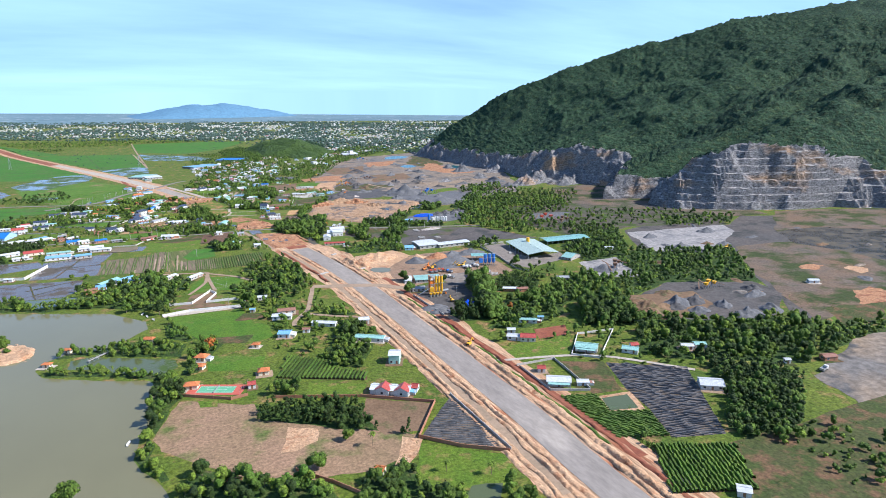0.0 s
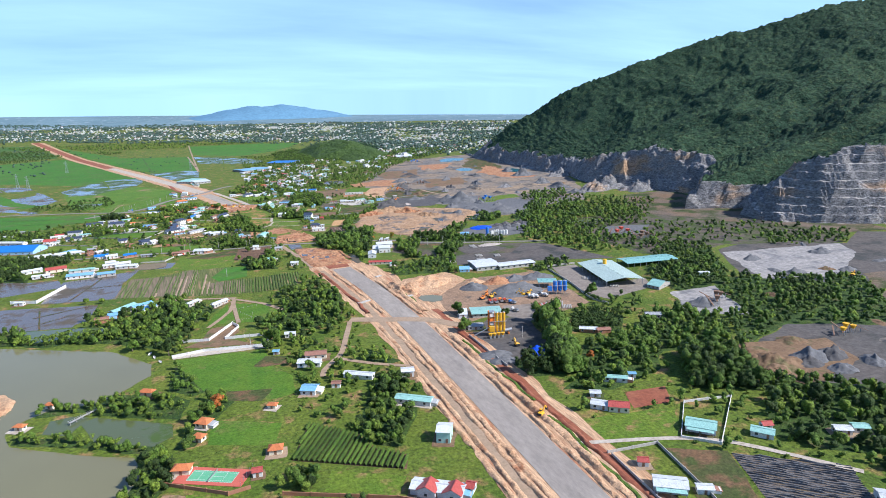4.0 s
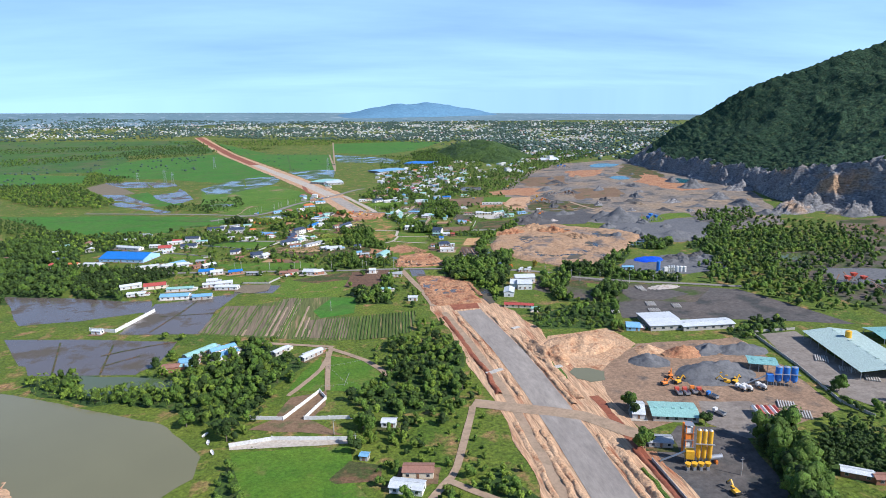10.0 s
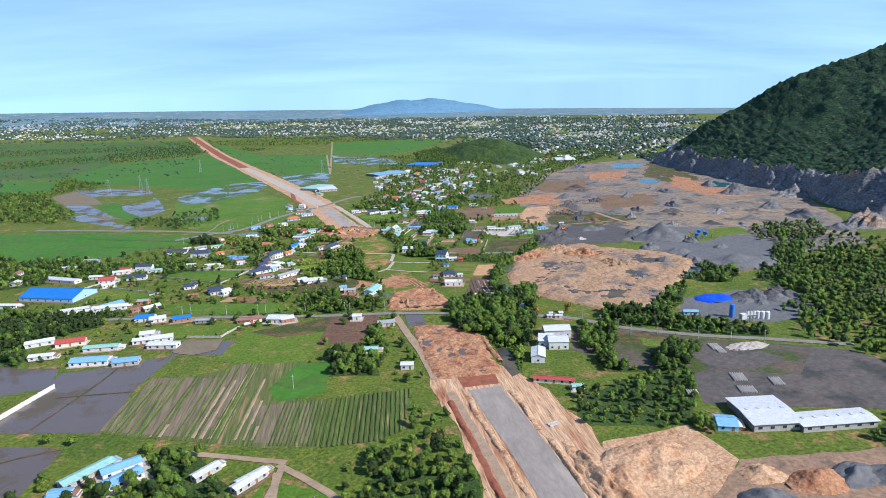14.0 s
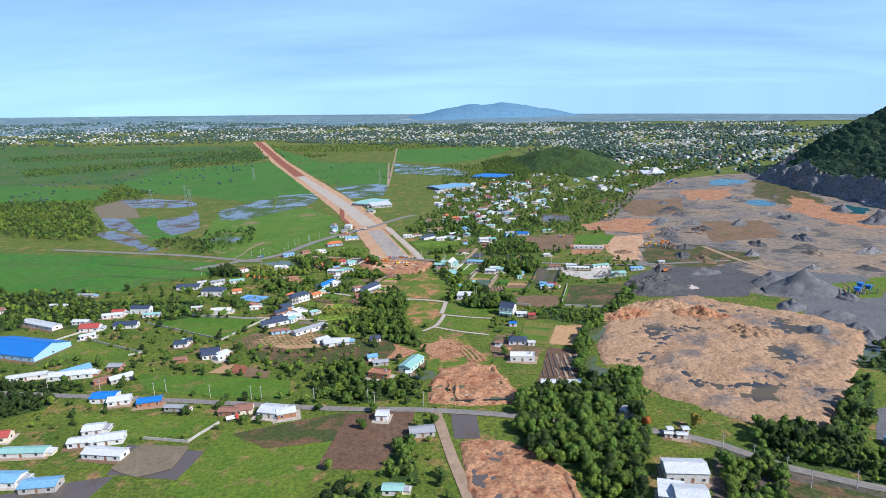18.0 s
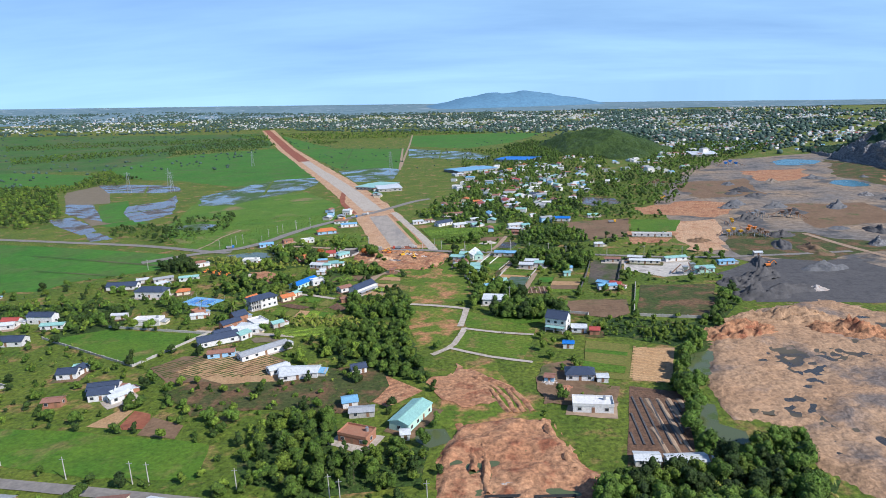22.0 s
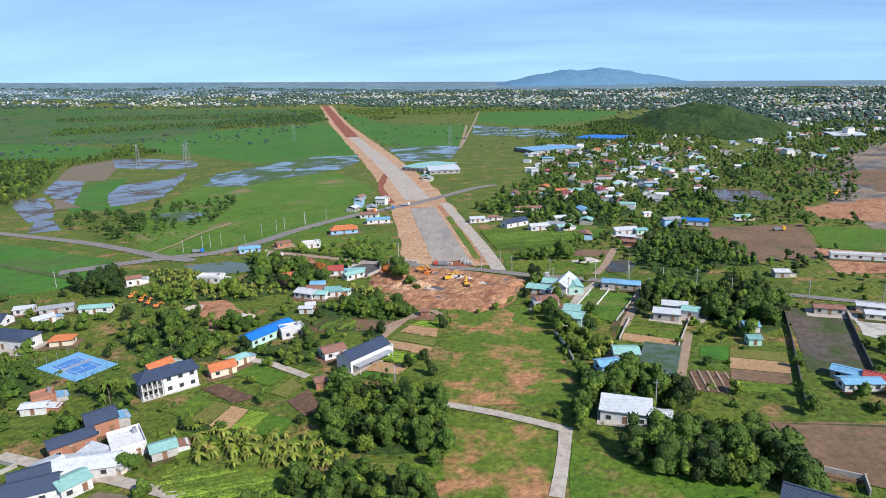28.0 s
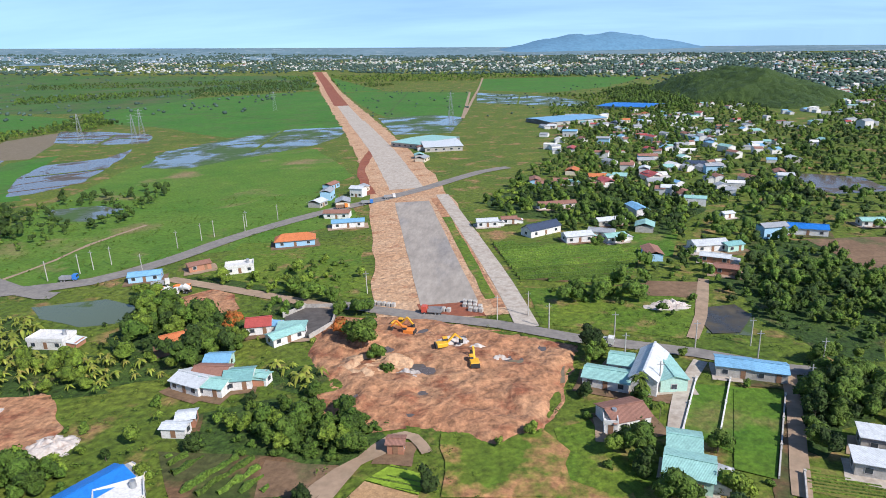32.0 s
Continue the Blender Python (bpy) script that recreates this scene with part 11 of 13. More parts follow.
patch("garden_plot", "lawn", 0.1, [(64.5, 972.5), (67, 982.6), (74.8, 979.4), (73.5, 970)], 0.3, 5.0, "green strip of crops", "field")
patch("garden_plot", "olive", 0.1, [(62.2, 995.3), (66, 1004.7), (71.1, 999.7), (68.5, 992.2)], 0.3, 5.0, "dark olive crop plot", "field")
patch("garden_plot", "tilled", 0.1, [(69.3, 990.1), (73.5, 998.3), (81.3, 985.4), (77.2, 981.8)], 0.3, 5.0, "dark tilled plot", "field")
crop_rows("leaf_light", [(58.6, 975), (60.4, 984.6), (66.5, 983.1), (64.1, 972.7)], 1.5, 0.7, 0.3, 40, label="rows of lime-green seedlings", seed=15, lumpy=0.4)
crop_rows("straw", [(51.8, 976.5), (53.8, 987.1), (59.7, 984.8), (58.6, 974.8)], 1.6, 0.8, 0.25, 40, label="low tan ridges of soil", seed=16, lumpy=0.3)
patch("quarry_ground", "wasteland", 0.08, [(674.9, 877.4), (786.8, 881.3), (709.1, 739.6), (752, 682.1), (786.3, 587.4), (754.5, 519.8), (705.3, 534), (662.9, 608.8), (622.6, 690.6), (591.7, 753.5)], 5, 14, "stony ochre ground under a cliff", "ground", block=False)
patch("marsh", "bog", 0.1, [(678.5, 667.6), (736.5, 669.3), (758.2, 633.7), (717.5, 596.5), (667.8, 612.8), (657.6, 641.1)], 4, 5.0, "dark pool under a cliff", "pond")
grove(['broad', 'dark'], [(313.1, 481.8), (345.7, 485.5), (358.2, 458), (332.1, 423.2), (298.2, 419.7), (291, 444.4)], 9.0, 0.63, 17, 1, grain='f')
grove(['dark', 'broad', 'light'], [(345.4, 427.6), (366.3, 405.6), (432.2, 419), (402.9, 386.8), (355.2, 362.9), (316.1, 374), (310.4, 394.3)], 8.4, 0.63, 18, 1, grain='f')
grove(['dark', 'broad'], [(489.6, 446.5), (548.7, 430.9), (486.8, 390.1), (426.9, 374.4), (429.4, 395.5)], 6.7, 0.68, 19, 1, grain='f')
grove(['dark', 'broad'], [(420.6, 528.8), (481.5, 514.7), (461.4, 478.8), (398.9, 479.6)], 6.7, 0.63, 20, 1, grain='f')
patch("pond", "pond", 0.14, [(246.8, 899.6), (256.7, 901.7), (259.4, 892.2), (258.5, 883), (249, 878.7), (235.5, 875.8), (237.4, 885.2)], 1.2, 5.0, "grey-green pool beside the earth dump", "pond")
patch("pond", "pond", 0.14, [(229.1, 854.5), (234.3, 852.3), (229.6, 838.6), (236.1, 832.4), (234.3, 824.2), (219.5, 825.4), (222.9, 839.2)], 1.2, 5.0, "shallow grey-green pool with weeds", "pond")
patch("garden_plot", "olive", 0.1, [(203, 921.2), (221.7, 913.2), (212.5, 890.1), (196.3, 896.6)], 0.3, 5.0, "olive striped crop plot", "field")
patch("garden_plot", "lawn", 0.11, [(200.4, 911.8), (217.9, 904.4), (216.5, 900.4), (199.3, 907.6)], 0.2, 5.0, "green strip of crops", "field")
patch("garden_plot", "lawn", 0.11, [(196, 898.1), (212.6, 889.2), (209.9, 882.7), (193.4, 889.8)], 0.2, 5.0, "green strip of crops", "field")
crop_rows("straw", [(222.5, 910.9), (239.2, 906.3), (221, 872.7), (210.4, 878.3)], 1.6, 0.8, 0.25, 4, label="low tan ridges of soil", seed=21, lumpy=0.3)
crop_rows("coal", [(206.1, 861.9), (222.1, 855.1), (213.1, 826.4), (194.8, 827.9)], 3.0, 1.0, 0.35, 84, label="black plastic mulch rows", seed=22, lumpy=0.1)
patch("bare_field", "brown", 0.09, [(203.3, 981.3), (240.5, 978.8), (235.6, 956.3), (225.5, 950.1), (201.5, 960.8)], 1.5, 5.0, "bare brown field", "field")
patch("weed_field", "weeds", 0.09, [(257.3, 1005.2), (300.7, 1000.7), (276.1, 945), (252.1, 950.4), (238.1, 954.5)], 1, 5.0, "walled weedy field", "field")
wall_line("concrete", 1.5, [(255, 1007.6), (236.4, 952.4), (250, 948.4), (274.2, 942.4)], label="grey concrete plot wall")
grove(['bush', 'broad', 'light'], [(270.5, 944.3), (300, 981.2), (296.7, 964.1), (252.9, 903.1), (228.8, 861.6), (219.2, 831.1), (213.8, 831.6), (221, 858.7), (234.3, 885.5), (249.3, 909)], 5.6, 0.63, 23, 2)
patch("pond", "bog", 0.12, [(188.6, 1137.5), (197.5, 1139.8), (199.4, 1131), (191.9, 1119), (184.2, 1118.2), (183.6, 1124.7)], 1.2, 5.0, "dark weedy pond", "pond")
patch("bare_field", "brown", 0.09, [(175.4, 1161.2), (194.2, 1160), (189.2, 1146.4), (170.6, 1147.4)], 0.8, 5.0, "brown tilled plot", "field")
mound("rubble", 177.7, 1139.7, 6, 3, 1.2, 0, 301, label='heap of broken pale bricks', rough=0.7, freq=5.0)
patch("grass_field", "lawn", 0.1, [(179.3, 1087.5), (189.5, 1085.3), (175.8, 1054.4), (169.1, 1057.2)], 0.3, 5.0, "walled green lawn", "field")
wall_line("wallwhite", 0.7, [(180, 1091.9), (170.9, 1070.5)], label="low white plot kerb")
wall_line("wallwhite", 0.7, [(172.1, 1092.2), (162.5, 1069)], label="low white plot kerb")
wall_line("concrete", 0.8, [(189.9, 1084.8), (176.2, 1054.5)], label="low concrete plot wall")
patch("works_yard", "orange", 0.1, [(10.2, 1141.9), (21.9, 1154.2), (31.6, 1148.7), (38.9, 1135.6), (32.2, 1129.1), (17.1, 1134.5)], 1.5, 5.0, "orange bare works yard", "yard")
truck(8.3, 1147.7, 20, 'wallwhite', 'steel', 'dump')
truck(10.9, 1151.5, 10, 'orangepaint', 'steel', 'dump')
truck(0.3, 1156.6, 30, 'wallwhite', 'steel', 'dump')
patch("works_yard", "yard", 0.1, [(56.4, 1129.2), (61, 1136.6), (71.9, 1136.6), (73.3, 1123.7), (68.8, 1113.7), (60.7, 1113.6)], 0.6, 5.0, "grey yard inside a wall", "yard")
wall_line("concrete", 1.5, [(55.8, 1129.2), (60.6, 1136.6), (71.4, 1137.1), (73.2, 1122.9), (68.7, 1113.4)], label="pale concrete yard wall")
house(62.7, 1116.5, 6, 8.0, 5.0, 2.4, "mint", "white", "shed", windows=2)
ribbon("lane", "dirt_road", 0.34, 3, [(88, 1045.3), (92.5, 1053.2), (98.2, 1058.8), (102.3, 1062.5)], 0.4, "dirt lane between plots", "road")
patch("bare_ground", "fallow", 0.08, [(111.5, 1066.9), (133.3, 1069.7), (138.5, 1061.8), (133.9, 1047.7), (113.2, 1046.8)], 3, 5.0, "grassy orange soil", "ground", block=False)
patch("bare_ground", "orange", 0.08, [(79.7, 1082.3), (90.3, 1085.3), (99.1, 1082.9), (103.8, 1068.7), (94.3, 1066.3), (83.8, 1072.6)], 4, 5.0, "bare orange soil with weeds", "ground", block=False)
patch("pond", "lake", 0.14, [(202.9, 538.4), (207.7, 542.9), (216.1, 540.4), (222.5, 533.9), (218.2, 523.4), (209.7, 522.8), (203.7, 528.8)], 1.2, 3.0, "olive pool in the sandy works yard", "pond")
grove(['bush', 'broad'], [(229.2, 544.8), (237.4, 542.9), (222.3, 517.4), (215, 517.1)], 4.5, 0.54, 25, 1)
mound("brown", 344.2, 323.9, 16, 11, 7, -20, 310, name='earth_mound', label='brown heap of earth on bare ground', rough=0.35)
mound("gravel", 367.8, 321.3, 15, 10, 7, 0, 311, label='grey heap of crushed stone')
mound("brown", 347.5, 342.4, 13, 7, 3, 0, 312, name='earth_mound', label='low brown heap of earth')
patch("bare_ground", "brown", 0.1, [(351.6, 356.3), (404.2, 338.3), (390.6, 306.5), (338.3, 294.5), (330, 313.3), (336.6, 340.3)], 4, 5.0, "brown bare ground under heaps", "ground", block=False)

def fence(pts, gap=3.0, h=1.1):
    base = new("fence")
    for (x0, y0), (x1, y1) in zip(pts, pts[1:]):
        d = math.hypot(x1 - x0, y1 - y0)
        k = max(1, int(d / gap))
        for i in range(k):
            x, y = x0 + (x1 - x0) * i / k, y0 + (y1 - y0) * i / k
            box("post", M["concrete"], base, x, y, gz(x, y) - 0.1, 0.16, 0.16, h + 0.1)
        box("rail", M["steel"], base, (x0 + x1) / 2, (y0 + y1) / 2, gz(x0, y0) + h * 0.75, d, 0.05, 0.05, rot=math.atan2(y1 - y0, x1 - x0))
    return tagged(base, "fence of short concrete posts on a grassy plot", "fence")


def footbridge(a, b, width=1.4, h=1.2):
    base = new("footbridge")
    d, t = math.hypot(b[0] - a[0], b[1] - a[1]), math.atan2(b[1] - a[1], b[0] - a[0])
    box("deck", M["concrete"], base, (a[0] + b[0]) / 2, (a[1] + b[1]) / 2, h, d, width, 0.15, rot=t)
    k = int(d / 3)
    for i in range(k + 1):
        u = i / k
        for s in (-1, 1):
            x, y = a[0] + (b[0] - a[0]) * u - math.sin(t) * s * width / 2, a[1] + (b[1] - a[1]) * u + math.cos(t) * s * width / 2
            box("pile", M["concrete"], base, x, y, -0.5, 0.18, 0.18, h + 1.3)
    for s in (-1, 1):
        box("handrail", M["steel"], base, (a[0] + b[0]) / 2 - math.sin(t) * s * width / 2, (a[1] + b[1]) / 2 + math.cos(t) * s * width / 2, h + 0.75, d, 0.08, 0.08, rot=t)
    return tagged(base, "grey concrete footbridge on piles over a pond", "footbridge")


def boat(x, y, rot, length=4.0):
    base = new("boat")
    base.matrix_basis = pose(x, y, 0.12, 0, 0, rot)
    bm = bmesh.new()
    n, rows = 10, []
    for i in range(n + 1):
        u = i / n
        w = 0.75 * math.sin(math.pi * (0.18 + 0.8 * u)) ** 0.7
        px = (u - 0.5) * length
        rows.append([bm.verts.new((px, s * w * k, z + 0.25 * u * u)) for s, k, z in ((-1, 1, 0.6), (-1, 0.6, 0), (1, 0.6, 0), (1, 1, 0.6), (1, 0.85, 0.58), (1, 0.5, 0.12), (-1, 0.5, 0.12), (-1, 0.85, 0.58))])
    for r0, r1 in zip(rows, rows[1:]):
        for k in range(8):
            bm.faces.new((r0[k], r1[k], r1[(k + 1) % 8], r0[(k + 1) % 8]))
    bm.faces.new(rows[0])
    bm.faces.new(list(reversed(rows[-1])))
    part("hull", bm, M["wallwhite"], base)
    for px in (-0.9, 0.5):
        box("bench", M["frame"], base, px, 0, 0.35, 0.3, 1.1, 0.05)
    return tagged(base, "small white boat moored at the lake shore", "boat")


def tank(x, y, mat, r, h, label):
    base = new("storage_tank")
    base.matrix_basis = pose(x, y, gz(x, y))
    cylinder("shell", mat, base, 0, 0, 0, r, h)
    cylinder("roof_cone", mat, base, 0, 0, h, r, r * 0.4, 0.05)
    box("ladder", M["steel"], base, r + 0.1, 0, 0, 0.1, 0.5, h)
    return tagged(base, label, "tank")



fence([(65.5, 578.2), (72.4, 560.4), (76.2, 551.5), (80.7, 551.7)], )
fence([(65.5, 578.2), (75.4, 579.8), (85.5, 582.3)], )
fence([(62, 551), (74.6, 550.2), (77.8, 566.2)], )
footbridge((-27.9, 425.8), (-15.2, 438.1))
boat(-9.1, 306.5, 70)
boat(9.7, 502.1, 100)
boat(13.2, 492.5, 110)
boat(7.1, 509.8, 60)
tank(379.8, 532.5, 'yellow', 1.8, 11.0, 'tall yellow storage tank behind a shed')
tank(374.0, 718.7, 'wallwhite', 1.6, 5.0, 'white storage tank of a concrete plant')
tank(376.7, 717.4, 'wallwhite', 1.6, 5.0, 'white storage tank of a concrete plant')
tank(379.5, 716.2, 'wallwhite', 1.6, 5.0, 'white storage tank of a concrete plant')
tank(359.2, 725.3, 'bluepaint', 1.7, 9.0, 'dark blue silo of a concrete plant')
excavator(-34.3, 1084.3, 52, 'orangepaint', 0.65)
excavator(-26.4, 1078.9, 70, 'orangepaint', 0.65)
excavator(-21.1, 1075.1, 82, 'orangepaint', 0.65)
excavator(-15.0, 1071.5, 8, 'orangepaint', 0.65)
house(-1.9, 619.4, 30, 15.9, 6.0, 3, "sky", "white", "gable")
house(-20.2, 602.0, 9, 7.8, 6.0, 3, "sky", "blue", "gable")
house(-28.5, 595.9, 10, 9.2, 6.0, 2.8, "rust", "brick", "gable")
patch("quarry_ground", "wasteland", 0.08, [(780.3, 529.7), (923, 465), (981.2, 404.2), (824.5, 336.1), (729.2, 436.1), (666.3, 446.3)], 6, 14, "stony ochre ground under a cliff", "ground", block=False)
patch("rough_ground", "weeds", 0.06, [(233.9, 168.9), (288.2, 163.6), (344.3, 160.2), (363, 135.1), (266.4, 93.1), (200.6, 130.1)], 6, 10, "rough weedy ground", "ground", block=False)
patch("pond", "mud", 0.13, [(-14.4, 757.7), (-9.1, 777.9), (15, 773.6), (13.9, 754.6), (0.1, 749.1)], 1, 5.0, "shallow brown pond", "pond")
patch("crop_field", "brown", 0.09, [(-1, 912.8), (9.6, 925.2), (50, 923.3), (64.4, 910.9), (56.9, 893.2), (13.7, 895.6)], 1, 5.0, "brown field of young crop rows", "field")
crop_rows("weeds", [(0.2, 912.4), (10.9, 923.7), (49.4, 922.3), (62.7, 911), (54.9, 898), (11.4, 900.5)], 2.2, 1.0, 0.35, 30, label="rows of young crop plants", seed=26, lumpy=0.6, step=1.8, gap=0.15)
patch("rough_ground", "weeds", 0.05, [(16, 884.3), (42.6, 905.7), (101.3, 903.9), (111.2, 882.2), (100.8, 860.7), (35.6, 863.4)], 6, 8, "rough weedy ground", "ground", block=False)
patch("bare_ground", "orange", 0.1, [(153.5, 885), (152.3, 877.9), (155.2, 864.7), (147.5, 862.4), (140, 860.7), (132.9, 867.1), (128.8, 877.6), (129.1, 888.9), (137.3, 891.6), (139.6, 902.3), (145.8, 894.5), (149.8, 890.6)], 5.0, 2.5, "bare orange earth with wheel tracks", "bare_ground")

patch("garden_plot", "lime", 0.1, [(98.1, 1051.1), (102.5, 1056.1), (110.5, 1052.6), (109.1, 1047.3)], 0.2, 5.0, "lime-green seed bed", "field")
crop_rows("leaf_light", [(98.1, 1051.1), (102.5, 1056.1), (110.5, 1052.6), (109.1, 1047.3)], 1.4, 0.7, 0.2, -14, label="low ridges of a lime-green seed bed", seed=60, lumpy=0.3)
patch("garden_plot", "straw", 0.1, [(94.9, 1044.1), (98.1, 1050.7), (109.1, 1046.9), (109.4, 1038.8)], 0.2, 5.0, "tan tilled plot", "field")
crop_rows("straw", [(94.9, 1044.1), (98.1, 1050.7), (109.1, 1046.9), (109.4, 1038.8)], 1.4, 0.7, 0.2, -14, label="low ridges of a tan tilled plot", seed=61, lumpy=0.3)
patch("garden_plot", "olive", 0.1, [(92.1, 1037.0), (94.9, 1043.6), (109.3, 1037.9), (109.0, 1030.5)], 0.2, 5.0, "olive crop plot", "field")
crop_rows("leaf", [(92.1, 1037.0), (94.9, 1043.6), (109.3, 1037.9), (109.0, 1030.5)], 1.4, 0.7, 0.2, -14, label="low ridges of a olive crop plot", seed=62, lumpy=0.3)
patch("garden_plot", "straw", 0.1, [(91.6, 1029.9), (92.1, 1036.1), (108.9, 1029.7), (107.2, 1024.0)], 0.2, 5.0, "tan tilled plot", "field")
crop_rows("straw", [(91.6, 1029.9), (92.1, 1036.1), (108.9, 1029.7), (107.2, 1024.0)], 1.4, 0.7, 0.2, -14, label="low ridges of a tan tilled plot", seed=63, lumpy=0.3)
patch("garden_plot", "lime", 0.1, [(92.0, 1019.0), (93.6, 1026.1), (105.4, 1022.5), (102.9, 1016.1)], 0.2, 5.0, "lime-green seed bed", "field")
crop_rows("leaf_light", [(92.0, 1019.0), (93.6, 1026.1), (105.4, 1022.5), (102.9, 1016.1)], 1.4, 0.7, 0.2, -14, label="low ridges of a lime-green seed bed", seed=64, lumpy=0.3)
patch("garden_plot", "straw", 0.1, [(88.2, 1011.1), (91.3, 1018.0), (102.9, 1015.0), (99.9, 1008.8)], 0.2, 5.0, "tan tilled plot", "field")
crop_rows("straw", [(88.2, 1011.1), (91.3, 1018.0), (102.9, 1015.0), (99.9, 1008.8)], 1.4, 0.7, 0.2, -14, label="low ridges of a tan tilled plot", seed=65, lumpy=0.3)
patch("garden_plot", "lawn", 0.1, [(87.9, 1006.4), (88.7, 1010.5), (99.5, 1008.1), (97.1, 1003.5)], 0.2, 5.0, "green strip of crops", "field")
ribbon("lane", "dirt_road", 0.34, 2.6, [(88.3, 1034.7), (91.7, 1045.5), (95.6, 1056.1), (101.2, 1065.3), (105.9, 1065.4), (109.4, 1060.0)], 0.6, "dirt path beside seed beds", "road")
patch("bare_field", "orange", 0.1, [(6.6, 1068.7), (8.5, 1079.2), (15.1, 1077.8), (27.4, 1061.2), (26.2, 1051.7), (24.2, 1045.2), (13.3, 1055.9)], 2.5, 3.0, "bare orange soil with rubble", "field", block=False)
mound("rubble", 26.8, 1060.0, 6, 4, 1.0, 20, 330, label="pale heap of building rubble", rough=0.8, freq=4.0)
mound("rubble", 2.1, 1071.5, 4, 3, 0.8, 50, 331, label="pale heap of building rubble", rough=0.8, freq=4.0)

patch("bare_field", "brown", 0.1, [(177.6, 894.8), (190.2, 899.2), (190.7, 881.5), (204.4, 871.0), (199.9, 857.1), (171.5, 859.5), (172.0, 876.8)], 2.5, 3.0, "dry brown trodden ground with rubble", "field", block=False)
mound("rubble", 177.4, 877.9, 4, 3, 0.8, 10, 340, label="pale heap of building rubble", rough=0.8, freq=4.0)
mound("brick", 182.6, 871.4, 4, 2.5, 0.9, 40, 341, label="heap of broken red bricks", rough=0.8, freq=4.0)
patch("stubble_field", "straw", 0.12, [(13.1, 906.6), (26.2, 925.8), (50.3, 923.3), (68.5, 903.2), (69.7, 892.4), (38.9, 891.8)], 1.5, 4.0, "orange stubble field with weeds", "field", block=False)

# ---- woods, orchards and garden trees ----
grove(['slim', 'dark'], [(51.8, 313.1), (91.3, 297.6), (118.1, 259.3), (108.8, 246.1), (80.3, 273.4), (49.2, 294.3)], 3.6, 0.68, 28, 5)
grove(['broad', 'dark', 'light'], [(66.7, 500.9), (124.4, 661.6), (152.8, 589.7), (131.5, 496), (97.9, 482), (69.5, 468.3)], 10.1, 0.77, 32, 4)
grove(['broad', 'dark', 'light'], [(-16.6, 568.2), (2.5, 635.6), (35, 615.6), (42.6, 550.2), (24.7, 495.1), (-5.3, 520.6)], 9.0, 0.85, 33, 3, grain='f')
grove(['palm', 'light', 'broad'], [(-86.6, 601.9), (-16.6, 577), (-12.8, 540.7), (-83.5, 572.2)], 4.5, 0.72, 34, 3, grain='f')
grove(['broad', 'light', 'palm'], [(-51.7, 416.3), (8.7, 379.3), (15.3, 384.5), (-20.6, 405.4), (-50.7, 423)], 3.9, 0.54, 35, 1)
grove(['broad', 'light', 'palm'], [(-20.6, 440.2), (6.8, 452.5), (29.4, 427.4), (23.8, 406.8), (-17.4, 431)], 5.6, 0.59, 36, 2)
grove(['dark', 'broad', 'light'], [(-1.3, 331.2), (9.6, 370.2), (20.4, 372.5), (20.8, 347.4), (11, 334.5), (2.6, 309.8)], 5.0, 0.77, 37, 2)
grove(['broad', 'light'], [(20.8, 376.7), (40.7, 432.4), (54.6, 477.2), (54.2, 424.4), (30.1, 375.8)], 5.6, 0.68, 38, 2)
grove(['bush', 'light'], [(-7.4, 290.2), (-0.7, 308.7), (1.8, 298.5), (-2.1, 284.6), (5.2, 265.8), (1.8, 265.3)], 3.4, 0.81, 39, 1)
grove(['dark', 'broad', 'light'], [(9, 259), (16.9, 268.7), (30.6, 251.3), (49, 248.1), (60.1, 234.7), (64.4, 218), (9.3, 241.6)], 5.6, 0.81, 40, 3)
grove(['broad', 'dark', 'light'], [(56.2, 327), (70.5, 334.8), (80.7, 324.7), (74.2, 312.7)], 4.5, 0.72, 41, 1)
grove(['dark', 'broad', 'light'], [(74, 217.8), (85.7, 234.7), (99.7, 229.3), (107.8, 212.4), (115.9, 197.7), (104.9, 187.8), (72, 206.3)], 5.6, 0.77, 42, 2)
grove(['broad', 'banana'], [(112.4, 191.8), (135.2, 201.6), (131.5, 189.7), (136.6, 172), (120.3, 179.2)], 5.0, 0.72, 43, 2)
grove(['broad', 'light', 'dark'], [(97.1, 346), (128, 405.7), (145.9, 408.4), (137, 363.9), (117.8, 333.9)], 5.0, 0.72, 44, 2)
grove(['broad', 'banana', 'light'], [(196.9, 198.7), (206.5, 190.3), (187.7, 167.1), (201.4, 145.9), (182.9, 143.9), (178.7, 163)], 4.5, 0.54, 45, 2)
grove(['light', 'bush', 'broad'], [(249.3, 163), (286.6, 162.6), (297.4, 135.5), (252.6, 111.9), (242, 127.3), (260.2, 145.8)], 6.7, 0.63, 46, 2, vary=0.5, grain='f')
grove(['broad', 'dark', 'light'], [(410.7, 237.2), (465.5, 224), (437.3, 209.2), (396.8, 210.4), (356.7, 203.5)], 5.6, 0.72, 47, 1, grain='f')
grove(['dark', 'broad', 'light'], [(396.9, 731.3), (548.2, 872.1), (638.2, 808.8), (527.8, 644), (357.3, 592.4)], 9.0, 0.72, 48, 2, grain='f')
grove(['dark', 'broad', 'light'], [(492, 600), (537.7, 570), (465.3, 475.2), (394.9, 438.7), (395.8, 490.2)], 6.2, 0.68, 50, 1, grain='f')
grove(['dark', 'broad', 'light'], [(446.9, 472.1), (499.3, 453.6), (556.7, 417.1), (473.3, 324.8), (405.8, 366.3), (344.6, 349.2)], 7.3, 0.68, 51, 3, grain='f')
